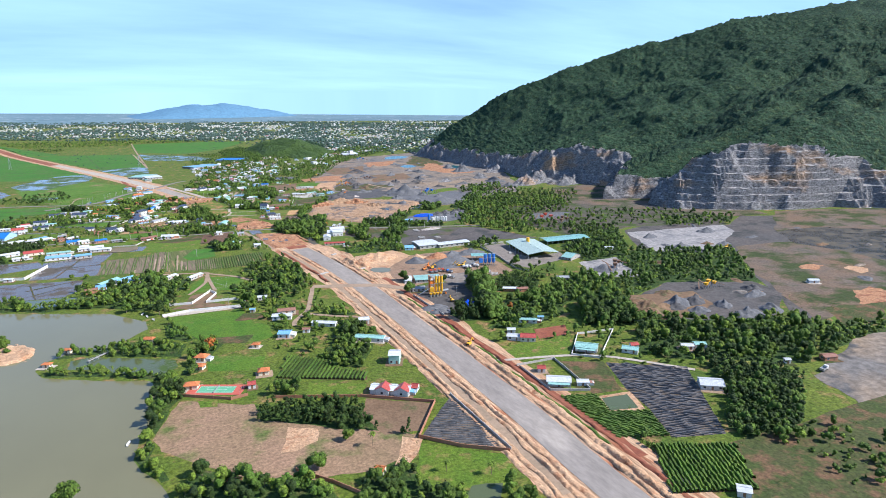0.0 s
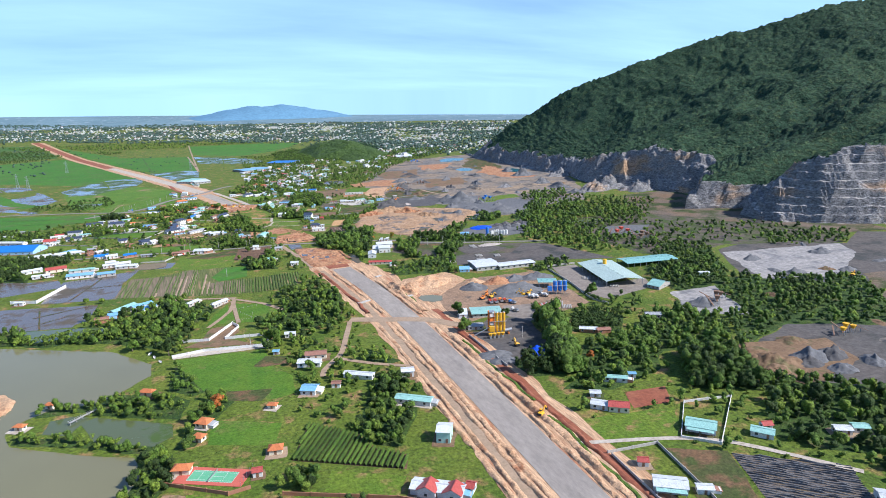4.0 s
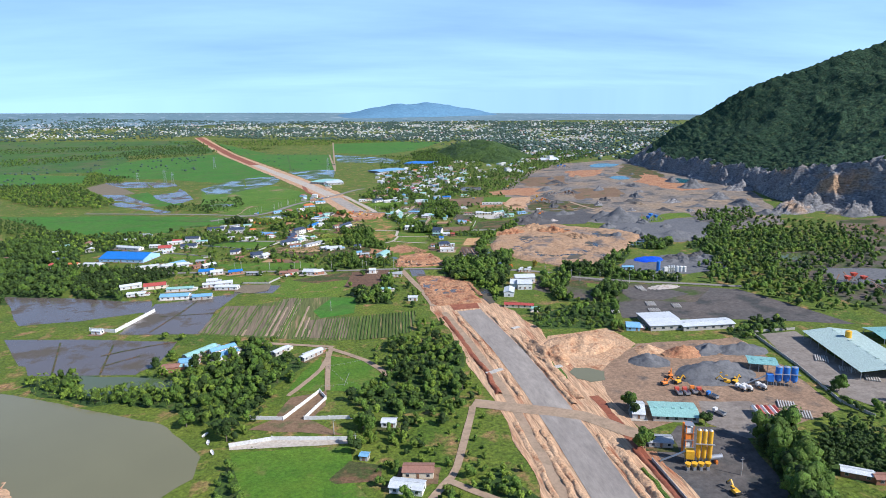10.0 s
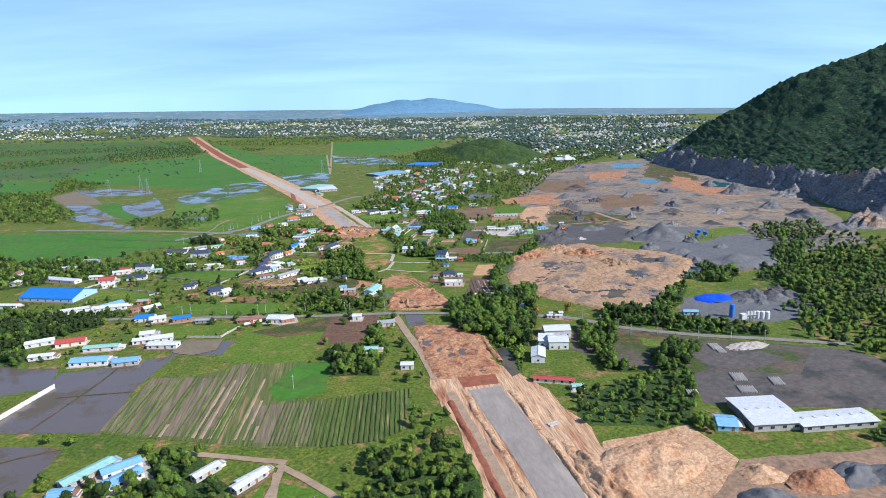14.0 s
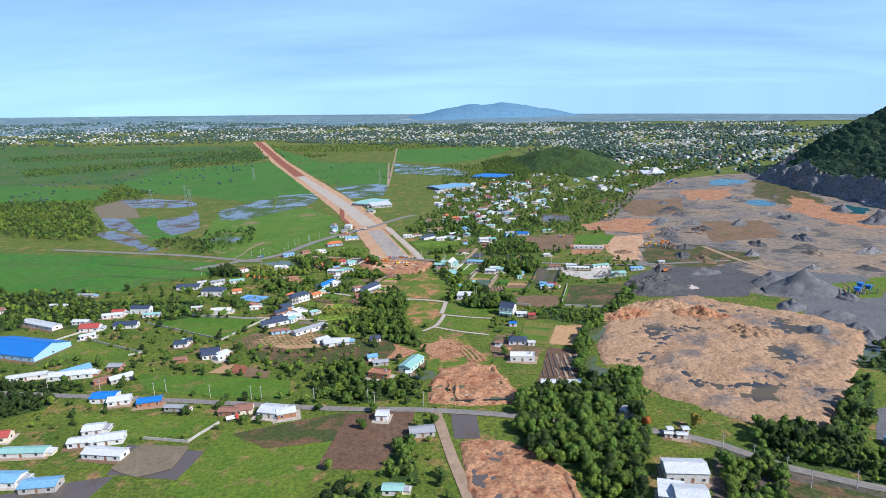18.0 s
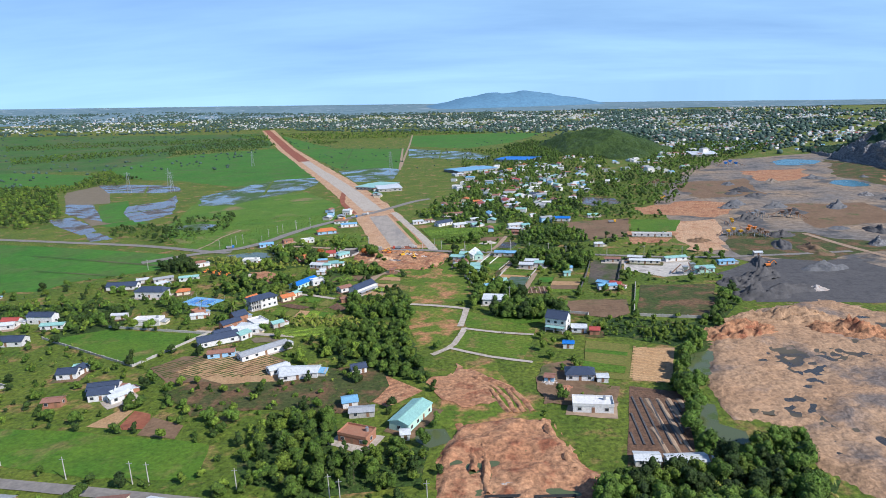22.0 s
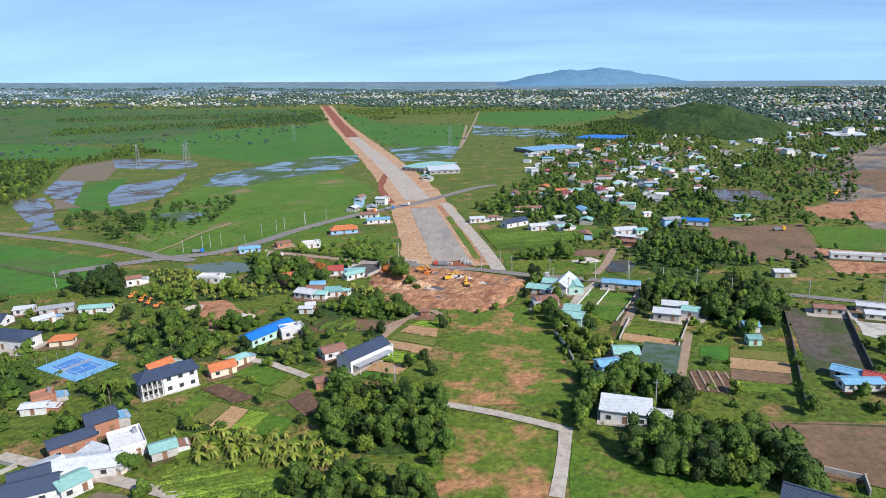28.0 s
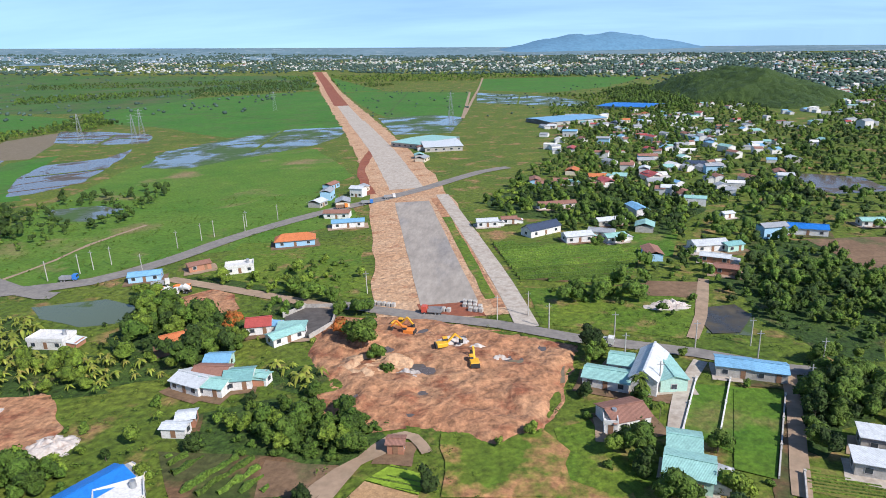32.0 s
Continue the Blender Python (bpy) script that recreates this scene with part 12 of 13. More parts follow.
grove(['dark', 'broad', 'light'], [(562.3, 699.1), (683.7, 605.8), (694.6, 532.7), (612.9, 541.7), (537.7, 570), (509.3, 632.6)], 12.1, 0.68, 52, 1, grain='f')
grove(['dark', 'broad', 'light'], [(438.4, 785.8), (592.4, 947.9), (687.1, 819.7), (584.5, 714.7), (414, 662.9), (397.4, 703)], 10.1, 0.68, 57, 1, grain='f')
grove(['broad', 'dark', 'light'], [(423.2, 687.6), (480.5, 685.7), (537.5, 619.4), (513, 564.7), (376.7, 606.5)], 10.1, 0.68, 60, 1, grain='f')
grove(['broad', 'dark', 'light'], [(617.6, 571.5), (717.6, 542.1), (660.4, 504.5), (578.1, 527)], 8.0, 0.68, 61, 1, grain='f')
grove(['dark', 'broad', 'light'], [(-17.6, 545.1), (-0.1, 621.6), (29.9, 625.1), (54, 587.2), (34.7, 555.9), (24.5, 527.9), (8, 518.2)], 6.7, 0.68, 62, 4, grain='f')
grove(['broad', 'dark', 'light'], [(83, 521.1), (106.3, 594.6), (150.6, 583.3), (139.5, 530.4), (119.8, 512.3), (97.7, 510.5)], 7.3, 0.63, 63, 3)
grove(['broad', 'palm', 'light'], [(-109.6, 599.7), (-26.5, 588.3), (-12.7, 551.4), (-59.5, 555.1), (-98.9, 580.1)], 4.7, 0.68, 64, 3, grain='f')
grove(['light', 'broad', 'banana'], [(121, 442.3), (139.4, 452.9), (150, 426.8), (137, 425.4)], 4.5, 0.54, 65, 1)
grove(['broad', 'bush'], [(19.6, 475.1), (29.6, 478), (42.9, 438), (29.9, 432.2), (18.7, 447.5)], 5.6, 0.63, 66, 1)
grove(['light', 'bush', 'broad'], [(-50.7, 454.6), (-5.3, 452.8), (16, 436), (8.4, 430.2), (-45.8, 442)], 5.6, 0.59, 67, 1)
grove(['broad', 'dark', 'light'], [(85.7, 609), (114.5, 614.3), (150.2, 647.6), (147.6, 563.4), (142, 538.9), (107.8, 542.6), (90.5, 576.3)], 11.2, 0.63, 68, 5)
grove(['broad', 'dark', 'light'], [(-30.4, 624.7), (22.4, 629.9), (34.6, 589.1), (48.3, 559.7), (19.2, 550.9), (-17.4, 566.4), (-44.1, 606.9)], 9.5, 0.77, 69, 6)
grove(['dark'], [(-174.3, 834), (-163.9, 867.1), (-74.7, 849.9), (-79.4, 821.9), (-120.2, 800.3), (-132, 774.5), (-148.4, 778.7)], 3.8, 0.54, 70, 1, label='dense dark green orchard', grain='f')
grove(['broad', 'dark', 'light'], [(-303.8, 1111.1), (-160.5, 1051.1), (-126.5, 977.9), (-190.7, 954.1), (-226, 944.8), (-340.4, 1019.9)], 6.2, 0.72, 71, 2, grain='f')
grove(['dark', 'broad', 'light'], [(215.1, 639.4), (230.6, 643.7), (256.8, 654.5), (295.2, 663.6), (256.5, 599.8), (205, 612.2)], 6.7, 0.59, 72, 4)
grove(['dark', 'broad', 'light'], [(436.9, 787.1), (511, 875), (530.3, 843.4), (567.9, 786.7), (525.8, 742.8), (406.5, 677.2), (393.3, 705.7)], 9.0, 0.77, 75, 2, grain='f')
grove(['dark', 'broad', 'light'], [(327, 576.2), (385.6, 597), (356.9, 556.8), (324.1, 561.6)], 5.6, 0.72, 76, 1, grain='f')
grove(['broad'], [(239.5, 603.9), (259.9, 605.8), (267.2, 590.6), (246.3, 592.4)], 5.6, 0.63, 77, 1)
grove(['slim', 'dark'], [(-349, 1208), (-343, 1224.5), (-288.2, 1077.8), (-357.3, 1099.6), (-501.1, 1240.9)], 8.0, 0.72, 78, 1, grain='f')
grove(['broad', 'dark', 'light'], [(269.7, 739.8), (298.8, 770), (339.3, 790), (372.9, 805.8), (346, 766.9), (308.3, 726), (287.2, 721.7)], 5.6, 0.63, 80, 3, grain='f')
grove(['broad', 'dark', 'light'], [(307.6, 724.9), (332, 715.8), (346, 702.9), (366.1, 695.7), (361.1, 690.3), (322, 702.7), (302.4, 712.6)], 5.0, 0.54, 81, 1, grain='f')
grove(['dark', 'broad', 'light'], [(384.2, 854.2), (410.5, 841.1), (427.7, 813.4), (396.5, 800), (371.7, 821.9)], 5.6, 0.68, 84, 1, grain='f')
grove(['dark', 'broad', 'light'], [(552.1, 979.6), (644.5, 988.4), (592.6, 915.2), (514, 918.6)], 7.4, 0.68, 85, 1, grain='f')
grove(['bush', 'bush', 'banana'], [(178, 790), (186, 812), (232, 818), (250, 803), (240, 792), (200, 788)], 2.9, 0.8, 186, 0, name='vine_thicket', label='low thicket of light green vines and bushes', vary=0.4)
grove(['broad', 'light', 'bush'], [(101.4, 931.7), (115.3, 934.8), (125.6, 906.1), (128.5, 881.9), (103.6, 892.4)], 10.1, 0.54, 87, 1, grain='n')
grove(['banana', 'light'], [(56.3, 932.6), (85.1, 959.5), (103.6, 892.4), (89.3, 879.1), (64.1, 905.1)], 9.0, 0.72, 88, 3, grain='n')
grove(['slim', 'broad', 'light'], [(62.7, 832.4), (72.2, 854.3), (91.3, 858.5), (94.1, 829.3), (107.1, 828), (127.7, 836.8), (124.9, 811.3), (86.7, 808), (70.9, 816.5)], 4.7, 0.68, 89, 4, grain='n')
grove(['broad', 'dark', 'light'], [(-184.9, 1007.9), (-171.1, 1025.3), (-111.2, 1023.4), (-50.8, 1008.1), (-38.8, 965.1), (-69.2, 958.6), (-102.3, 996.5), (-129.6, 956.1), (-153.2, 959.1)], 6.2, 0.63, 90, 3, grain='f')
grove(['bush', 'light'], [(10, 903.4), (63.5, 889.4), (88.5, 886.5), (71.4, 842.5), (52.1, 833.5), (23.4, 859.5)], 11.2, 0.54, 91, 2, vary=0.5)
grove(['light', 'bush'], [(224.2, 920.7), (277.6, 944.2), (270.1, 924.4), (241.1, 909.3)], 5.0, 0.54, 92, 1)
grove(['bush', 'broad'], [(228.9, 870.4), (237, 876.8), (219.5, 816.8), (213.3, 814.9)], 4.0, 0.81, 93, 1, grain='n')
grove(['broad', 'dark', 'light'], [(306.5, 999.8), (313, 988.8), (274.5, 936.8), (269.7, 937.4)], 5.0, 0.63, 94, 1)
grove(['broad', 'light', 'slim'], [(87.6, 967.2), (84.3, 992.7), (93.5, 998.2), (114.6, 993.3), (116.9, 966.8), (97.2, 963.7)], 5.2, 0.6, 95, 6, grain='n')
grove(['banana'], [(45.7, 966), (73.7, 964.2), (93, 957.6), (115.3, 953.8), (118.5, 947.3), (80.6, 952.6), (52.5, 958.6)], 5.2, 0.81, 96, 5, label='banana grove with broad hanging leaves', grain='n')
grove(['banana'], [(52.6, 974.5), (72.3, 968.1), (85.4, 964.6), (83.9, 959.6), (59, 963.8)], 4.9, 0.77, 97, 2, label='banana grove with broad hanging leaves', grain='n')
grove(['palm', 'light', 'broad'], [(-13.9, 1037.3), (3.3, 1061.2), (30.4, 1037.5), (34.8, 1017.8), (10.7, 1017.5), (-1.1, 1027)], 5.6, 0.72, 98, 4, grain='n')
grove(['palm', 'broad'], [(-39.5, 1012.4), (-30.6, 1017.1), (-14.9, 996.3), (1.9, 996.6), (17, 993.2), (28.2, 983.2), (-1.1, 992.9), (-23.2, 992.4)], 5.0, 0.72, 99, 3)
grove(['bush', 'light', 'broad'], [(43.1, 1027.3), (62.7, 1037.6), (73.8, 1027.5), (71.5, 1013.8), (54.7, 1018)], 5.0, 0.5, 100, 2, grain='n')
grove(['broad', 'dark', 'light'], [(148.3, 1002.9), (167.3, 1014.9), (183.3, 996.4), (164.8, 983.2), (152.6, 995.8)], 5.4, 0.72, 101, 3, grain='n')
grove(['dark', 'broad', 'light'], [(163.6, 969.4), (174.6, 974.9), (196.6, 970.4), (205.2, 965.8), (197.4, 956.6), (179.8, 956), (164.3, 959.9)], 5.2, 0.77, 102, 4, grain='n')
grove(['broad', 'light'], [(226.2, 1079.5), (246.1, 1079.2), (234.3, 1048.6), (219.5, 1038.1), (215.5, 1048.6)], 5.6, 0.68, 103, 2, grain='n')
grove(['dark', 'broad', 'light'], [(144.6, 1060.5), (155.8, 1087.8), (159.9, 1060.4), (170.8, 1060.3), (163.3, 1037.9), (151.9, 1043.1)], 5.2, 0.68, 104, 2, grain='n')
grove(['bush', 'broad', 'dark'], [(198.8, 1163), (250.6, 1186.1), (271.2, 1159.8), (256.2, 1128.3), (206.1, 1129.9)], 6.2, 0.52, 105, 2)
grove(['bush', 'light', 'bush'], [(48.2, 1071), (72.6, 1081.4), (90.7, 1060.7), (90.1, 1037.7), (60.1, 1054.6)], 5.4, 0.62, 106, 2, grain='n')
grove(['dark'], [(-78.7, 1108.7), (-54.5, 1117.6), (-36.2, 1086.7), (-55.7, 1083)], 5.2, 0.85, 107, 1)
grove(['broad', 'dark', 'light'], [(5.4, 1116.1), (19, 1135.8), (46.2, 1124.7), (50.3, 1089.4), (18.1, 1098)], 5.6, 0.77, 108, 2)
grove(['banana', 'light'], [(-35.8, 1090.7), (9.9, 1098.2), (26.8, 1082), (-3.5, 1075), (-22.2, 1071.6)], 4.0, 0.72, 109, 2)
grove(['bush', 'bush', 'broad'], [(66.7, 1065.3), (79.7, 1082.3), (91.9, 1077.6), (100.8, 1064.4), (94.4, 1054.7), (78.8, 1059.7)], 3.8, 0.52, 110, 4, grain='n')
grove(['banana'], [(-12.4, 1098.1), (15.3, 1102.1), (38.4, 1089.7), (23.6, 1083.6), (3.5, 1086)], 4.5, 0.81, 111, 5, label='banana grove with broad hanging leaves', grain='n')
grove(['banana'], [(65.5, 1090.3), (77.2, 1096.7), (81.8, 1085.1), (70.8, 1083.4)], 4.3, 0.9, 112, 2, label='banana grove with broad hanging leaves', grain='n')
grove(['dark', 'broad', 'light'], [(38.4, 1099.1), (34.9, 1113.3), (48.9, 1117.4), (57.5, 1099.5), (52.3, 1093)], 4.9, 0.85, 113, 2, grain='n')
grove(['broad', 'dark', 'light'], [(8, 1116.9), (-5.6, 1149.9), (16.1, 1144.5), (38.4, 1125.6), (31.4, 1113.3), (21.6, 1105.7)], 5.2, 0.77, 114, 2)
grove(['bush', 'light'], [(1.1, 1161.3), (31.3, 1180.4), (59.5, 1187), (75.2, 1166.8), (60.7, 1149.7), (28, 1149.8)], 6.2, 0.63, 115, 2, vary=0.5)
grove(['broad'], [(46.2, 1139.5), (52.6, 1149.7), (78.8, 1139.5), (89.8, 1130.3), (73.5, 1130.2), (56.6, 1125.7)], 5.6, 0.68, 116, 1)
grove(['broad'], [(79.3, 1106.6), (85.1, 1117.8), (93.1, 1110.4), (90.2, 1100.1)], 6.7, 0.63, 117, 1, grain='n')
grove(['broad', 'dark', 'light'], [(117, 1282.5), (136.6, 1325.5), (185.4, 1338.6), (217.4, 1303.7), (226.6, 1263.7), (195.5, 1215), (158.2, 1244.9), (128.7, 1251.7)], 6.9, 0.68, 118, 5, grain='f')
grove(['dark', 'broad', 'light'], [(211.7, 1319.6), (258, 1315.9), (241.2, 1275), (202.3, 1265.1)], 2.9, 0.36, 119, 0, label='dense rows of a dark green plantation', grain='f')
grove(['bush', 'broad', 'light'], [(227.6, 1214), (278, 1204.4), (221.7, 1102.6), (209.6, 1102.4), (199.4, 1131), (214.5, 1177.6)], 7.5, 0.5, 120, 6)
grove(['bush', 'broad'], [(136.7, 1149.5), (154.6, 1157.5), (173.1, 1154.6), (167.6, 1137.4), (145.1, 1139.7)], 4.5, 0.81, 121, 2)
grove(['dark', 'broad', 'light'], [(144.2, 1101.1), (152.1, 1114.8), (155.6, 1107.8), (149.1, 1095.1)], 4.5, 0.77, 122, 1, grain='n')
grove(['palm', 'broad'], [(147.3, 1074.5), (155.4, 1084.3), (160.7, 1079.6), (156.6, 1062.5), (149.2, 1058.5)], 4.5, 0.63, 123, 2, grain='n')
grove(['broad', 'dark', 'light'], [(159.4, 1049.1), (168, 1070.8), (174.5, 1063.1), (170.3, 1049.2)], 4.7, 0.77, 124, 2, grain='n')
grove(['broad'], [(189.8, 1075.8), (204, 1090.8), (213.9, 1088.4), (207.2, 1076.4), (191.3, 1071.6)], 5.2, 0.77, 125, 2, grain='n')
grove(['broad', 'dark', 'light'], [(279.2, 1348.1), (293.1, 1298.2), (266.3, 1250.5), (261.7, 1300.5)], 5.6, 0.72, 126, 1, grain='f')
grove(['broad', 'dark', 'light'], [(17.2, 1057.4), (21.7, 1061.7), (33.4, 1060), (37.3, 1050.6), (35.2, 1043.8), (28.7, 1043.2)], 5.2, 0.72, 127, 2, grain='n')
grove(['dark', 'broad', 'light'], [(-580.3, 1734.8), (-451.9, 1628.3), (-281, 1340.7), (-295.3, 1299.2), (-424.3, 1357.7), (-767.1, 1795.5)], 8.8, 0.81, 128, 1, grain='f')
grove(['dark', 'broad', 'light'], [(-562.4, 1765.8), (-530.4, 1810.6), (-523, 2003), (-427, 1942), (-380, 1669.6), (-440.6, 1595.6)], 8.8, 0.68, 129, 1, grain='f')
grove(['bush', 'dark'], [(-200.9, 1278.7), (-148.3, 1295.1), (-85.2, 1343.5), (-66.5, 1249.5), (-97, 1186.6), (-172.7, 1234.8)], 7.8, 0.72, 130, 1, grain='f')
grove(['dark'], [(-661, 2566), (-423, 2802), (-337, 2525), (-382, 2257), (-514, 2241)], 14.5, 0.72, 131, 0, grain='f')
grove(['dark', 'broad', 'light'], [(-581, 2955), (21, 2920), (351, 2671), (323, 2570), (-144, 2675), (-396, 2693)], 14.8, 0.81, 132, 0, grain='f')

def wooded_hill(x, y, rx, ry, h, n=110):
    """A low rounded hill under a closed canopy of crowns."""
    v, f = [], []
    for j in range(n + 1):
        for i in range(n + 1):
            a, b = i / n * 2 - 1, j / n * 2 - 1
            r = math.hypot(a, b) * (1.3 + 0.25 * fbm(x + a * rx, y + b * ry, 90, 2, 2.0))
            q = Vector(((x + a * rx) / 7, (y + b * ry) / 7, 0))
            z = h * max(0.0, 1 - r * r) ** 1.2 * (1 + 0.25 * fbm(x + a * rx, y + b * ry, 70, 3, 9.0)) + 5.0 * (0.75 - noise.voronoi(q)[0][0]) + 1.5 * noise.noise(q * 2.3)
            v.append((a * rx, b * ry, z if r < 1 else -3.0))
    for j in range(n):
        for i in range(n):
            o = j * (n + 1) + i
            q = (o, o + 1, o + n + 2, o + n + 1)
            if max(v[t][2] for t in q) > -2.9:
                f.append(q)
    ob = mesh_object("wooded_hill", v, f, M["leaf_dark"], smooth=True)
    ob.location = (x, y, gz(x, y))
    return tagged(ob, "low wooded hill rising beside the town", "hill", kind="structure")


wooded_hill(500, 2030, 165, 320, 38)
grove(['dark', 'broad'], [(311.0, 2143.5), (291.2, 1893.6), (331.2, 1777.4), (410.9, 1899.9), (432.8, 2161.7), (401.4, 2301.0)], 9.0, 0.8, 133, 0, label='belt of trees at the foot of a wooded hill', grain='f')

grove(['broad', 'dark', 'broad'], [(263.3, 455.0), (276.9, 455.3), (246.2, 384.2), (237.9, 363.8), (228.5, 365.9), (241.7, 406.5)], 4.6, 1.25, 201, 4, label='row of tall broad green trees beside a works yard', grain='n')
grove(['slim', 'dark', 'slim'], [(208.4, 392.9), (216.5, 393.2), (240.1, 392.4), (231, 366.1), (200.7, 372.8)], 4.2, 1.0, 202, 3, label='stand of slender trees', grain='n')
grove(['slim', 'slim', 'dark'], [(290.4, 448.4), (312.3, 450.2), (319.6, 431.2), (297.6, 406.5), (277.5, 411.3), (268.9, 421.8)], 3.4, 0.62, 203, 0, label='dense plantation of slender dark trees', grain='f', vary=0.2)
grove(['slim', 'broad', 'dark'], [(298.5, 236.9), (312.3, 224), (328, 208), (326, 194.0), (284.2, 165.9), (265.0, 156.4), (246, 166.0), (246, 178.6), (286.4, 213.9)], 3.7, 0.72, 204, 0, label='dense plantation of slender dark trees', grain='f', vary=0.2)
grove(['broad', 'dark', 'bush', 'light'], [(319.6, 312.6), (384.8, 295.5), (409.0, 264.2), (418.7, 242.2), (350.5, 205), (333.0, 215.0), (302, 240), (286.5, 250), (276, 268.0)], 5.6, 0.8, 205, 3, vary=0.5, grain='g')
grove(['broad', 'dark', 'broad'], [(306.1, 358.3), (341.1, 339.1), (308.3, 302.9), (279.9, 320.5)], 4.6, 1.1, 206, 3, grain='n')
grove(['bush', 'light', 'broad'], [(262.7, 833.0), (271.5, 840.8), (277.3, 836.4), (273.8, 828.4), (264.3, 823.6), (260.2, 826.3)], 2.6, 1.1, 207, 0, label='clump of bushes on an earth dump', grain='n')
grove(['bush', 'light', 'broad'], [(230.6, 822.5), (242.1, 823.6), (247.3, 827.6), (260.1, 824.0), (257.8, 817.7), (243.4, 810.7), (227.2, 812.2)], 3.4, 0.8, 208, 1, label='green scrub at the foot of an earth dump', grain='n')
grove(['broad', 'bush', 'dark', 'light', 'broad'], [(262, 395), (300, 402), (345, 428), (391, 415), (341, 345), (300, 367), (275, 345), (240, 338), (216, 350), (236, 362)], 6.6, 0.75, 209, 5, vary=0.5)
grove(['dark', 'broad', 'broad', 'light'], [(164.4, 973.3), (177.3, 977.6), (192.2, 974.2), (202.1, 967.5), (205, 960), (198.3, 950.7), (160.8, 955.2)], 4.6, 0.8, 211, 5, label='line of dense green trees on a grassy slope', grain='n')
grove(['broad', 'light', 'dark'], [(168.1, 1003.5), (179.4, 1001), (187.9, 998.5), (184.7, 988.3), (174.3, 987.8), (165, 993.5)], 4.2, 0.85, 212, 3, grain='n')
grove(['broad', 'dark', 'bush'], [(212.8, 1083.4), (237.0, 1089.4), (247.8, 1083.0), (237.5, 1051.3), (222, 1048), (212.4, 1061.0)], 4.6, 0.7, 213, 2, grain='n', vary=0.5)
grove(['bush', 'light', 'broad'], [(157.2, 1012.3), (166, 1006.4), (159.3, 983), (150.9, 982.9)], 3.6, 0.65, 214, 1, grain='n', label='lush shrubs beside a lane', vary=0.5)
grove(['broad', 'light', 'slim'], [(76.4, 992), (84, 997), (93.8, 999), (115.2, 996.8), (117.9, 979.9), (113.3, 966.0), (91.3, 970.8), (83.4, 974.5)], 4.8, 0.66, 215, 5, grain='n', label='dense stand of slender trees beside garden plots')
grove(['banana'], [(39.6, 982.1), (60.5, 973.9), (83.5, 970.5), (93.4, 963.5), (95.3, 956.6), (56.2, 958.0), (44.9, 961.9)], 4.0, 0.95, 216, 6, label='banana grove with broad hanging leaves', grain='n')
grove(['bush'], [(67.0, 1070.2), (79.1, 1073.3), (98.2, 1071.0), (98.6, 1064.5), (91.7, 1056.0), (74.7, 1060.1)], 3.4, 0.85, 221, 0, label='thick hedge of dark green bushes', grain='n', vary=0.4)
grove(['banana'], [(-48.3, 1125.0), (-36.7, 1129.2), (-14.6, 1115.4), (-1.2, 1098.5), (18.8, 1097.9), (26.0, 1085.1), (9.5, 1087.6), (-26.5, 1098.2)], 3.6, 0.9, 222, 3, label='banana grove with broad hanging yellow-green leaves', grain='n')
grove(['banana'], [(62.9, 1095.5), (77.0, 1098.7), (80.7, 1090.5), (76.6, 1082.2), (67.9, 1085.2)], 3.6, 0.9, 223, 2, label='banana grove with broad hanging yellow-green leaves', grain='n')
grove(['bush', 'broad', 'light'], [(219.4, 1173.5), (254.4, 1169.4), (253.2, 1145.3), (237.8, 1123.3), (215.7, 1125.5), (207.5, 1145.7)], 5.6, 0.52, 224, 3, grain='g')
grove(['dark', 'broad', 'dark'], [(-306.3, 1032.5), (-269.3, 1029.9), (-210.6, 962.6), (-180, 880), (-160, 781.1), (-175, 763.4), (-240, 780)], 6.0, 0.85, 225, 0, grain='f', vary=0.4)
grove(['broad', 'dark', 'bush'], [(-189.5, 866.6), (-167.6, 875.9), (-121.9, 860.0), (-115.9, 799.1), (-102.3, 746.1), (-127.3, 733.5)], 5.6, 0.7, 226, 2, grain='g', vary=0.4)
grove(['broad', 'dark', 'broad', 'light'], [(177.0, 802.6), (205.9, 808.5), (236.4, 814.7), (242.2, 799.9), (232.4, 763.1), (210.1, 709.1), (198.0, 721.9), (193.0, 734.0), (166.4, 742.7)], 4.9, 0.85, 231, 5, grain='n')
grove(['dark', 'broad'], [(302.7, 777.1), (325.8, 780.0), (348.4, 792.4), (347.8, 774.8), (312.9, 737.8), (284.2, 737.8), (273.3, 746.8)], 5.0, 0.85, 232, 2, grain='g')
grove(['broad', 'bush', 'dark'], [(286.8, 742.4), (338.5, 724.2), (368.3, 697.9), (358.6, 687.8), (326.7, 708.9), (283.2, 730.4)], 4.2, 0.6, 233, 0, grain='g')
grove(['broad', 'dark', 'light'], [(251.0, 732.8), (275.6, 733.4), (267.0, 706.8), (257.1, 694.1), (255.3, 672.6), (261.6, 659.0), (242.5, 663.0), (243.3, 687.9), (243.1, 709.5)], 4.8, 0.75, 234, 3, grain='n')
grove(['dark', 'broad'], [(280.5, 679.9), (297.7, 681.6), (302.8, 670.8), (290.7, 655.5), (270.0, 657.2), (270.8, 669.3)], 4.6, 0.95, 235, 3, grain='n')
grove(['dark', 'broad', 'bush'], [(562.8, 943.7), (578.7, 919.2), (437.6, 770.8), (430.5, 801.9)], 6.0, 0.8, 236, 0, grain='f')
grove(['broad', 'dark'], [(410.5, 847.4), (436.2, 834.6), (406.6, 797.5), (389.8, 801.6)], 5.0, 0.8, 237, 1, grain='g')
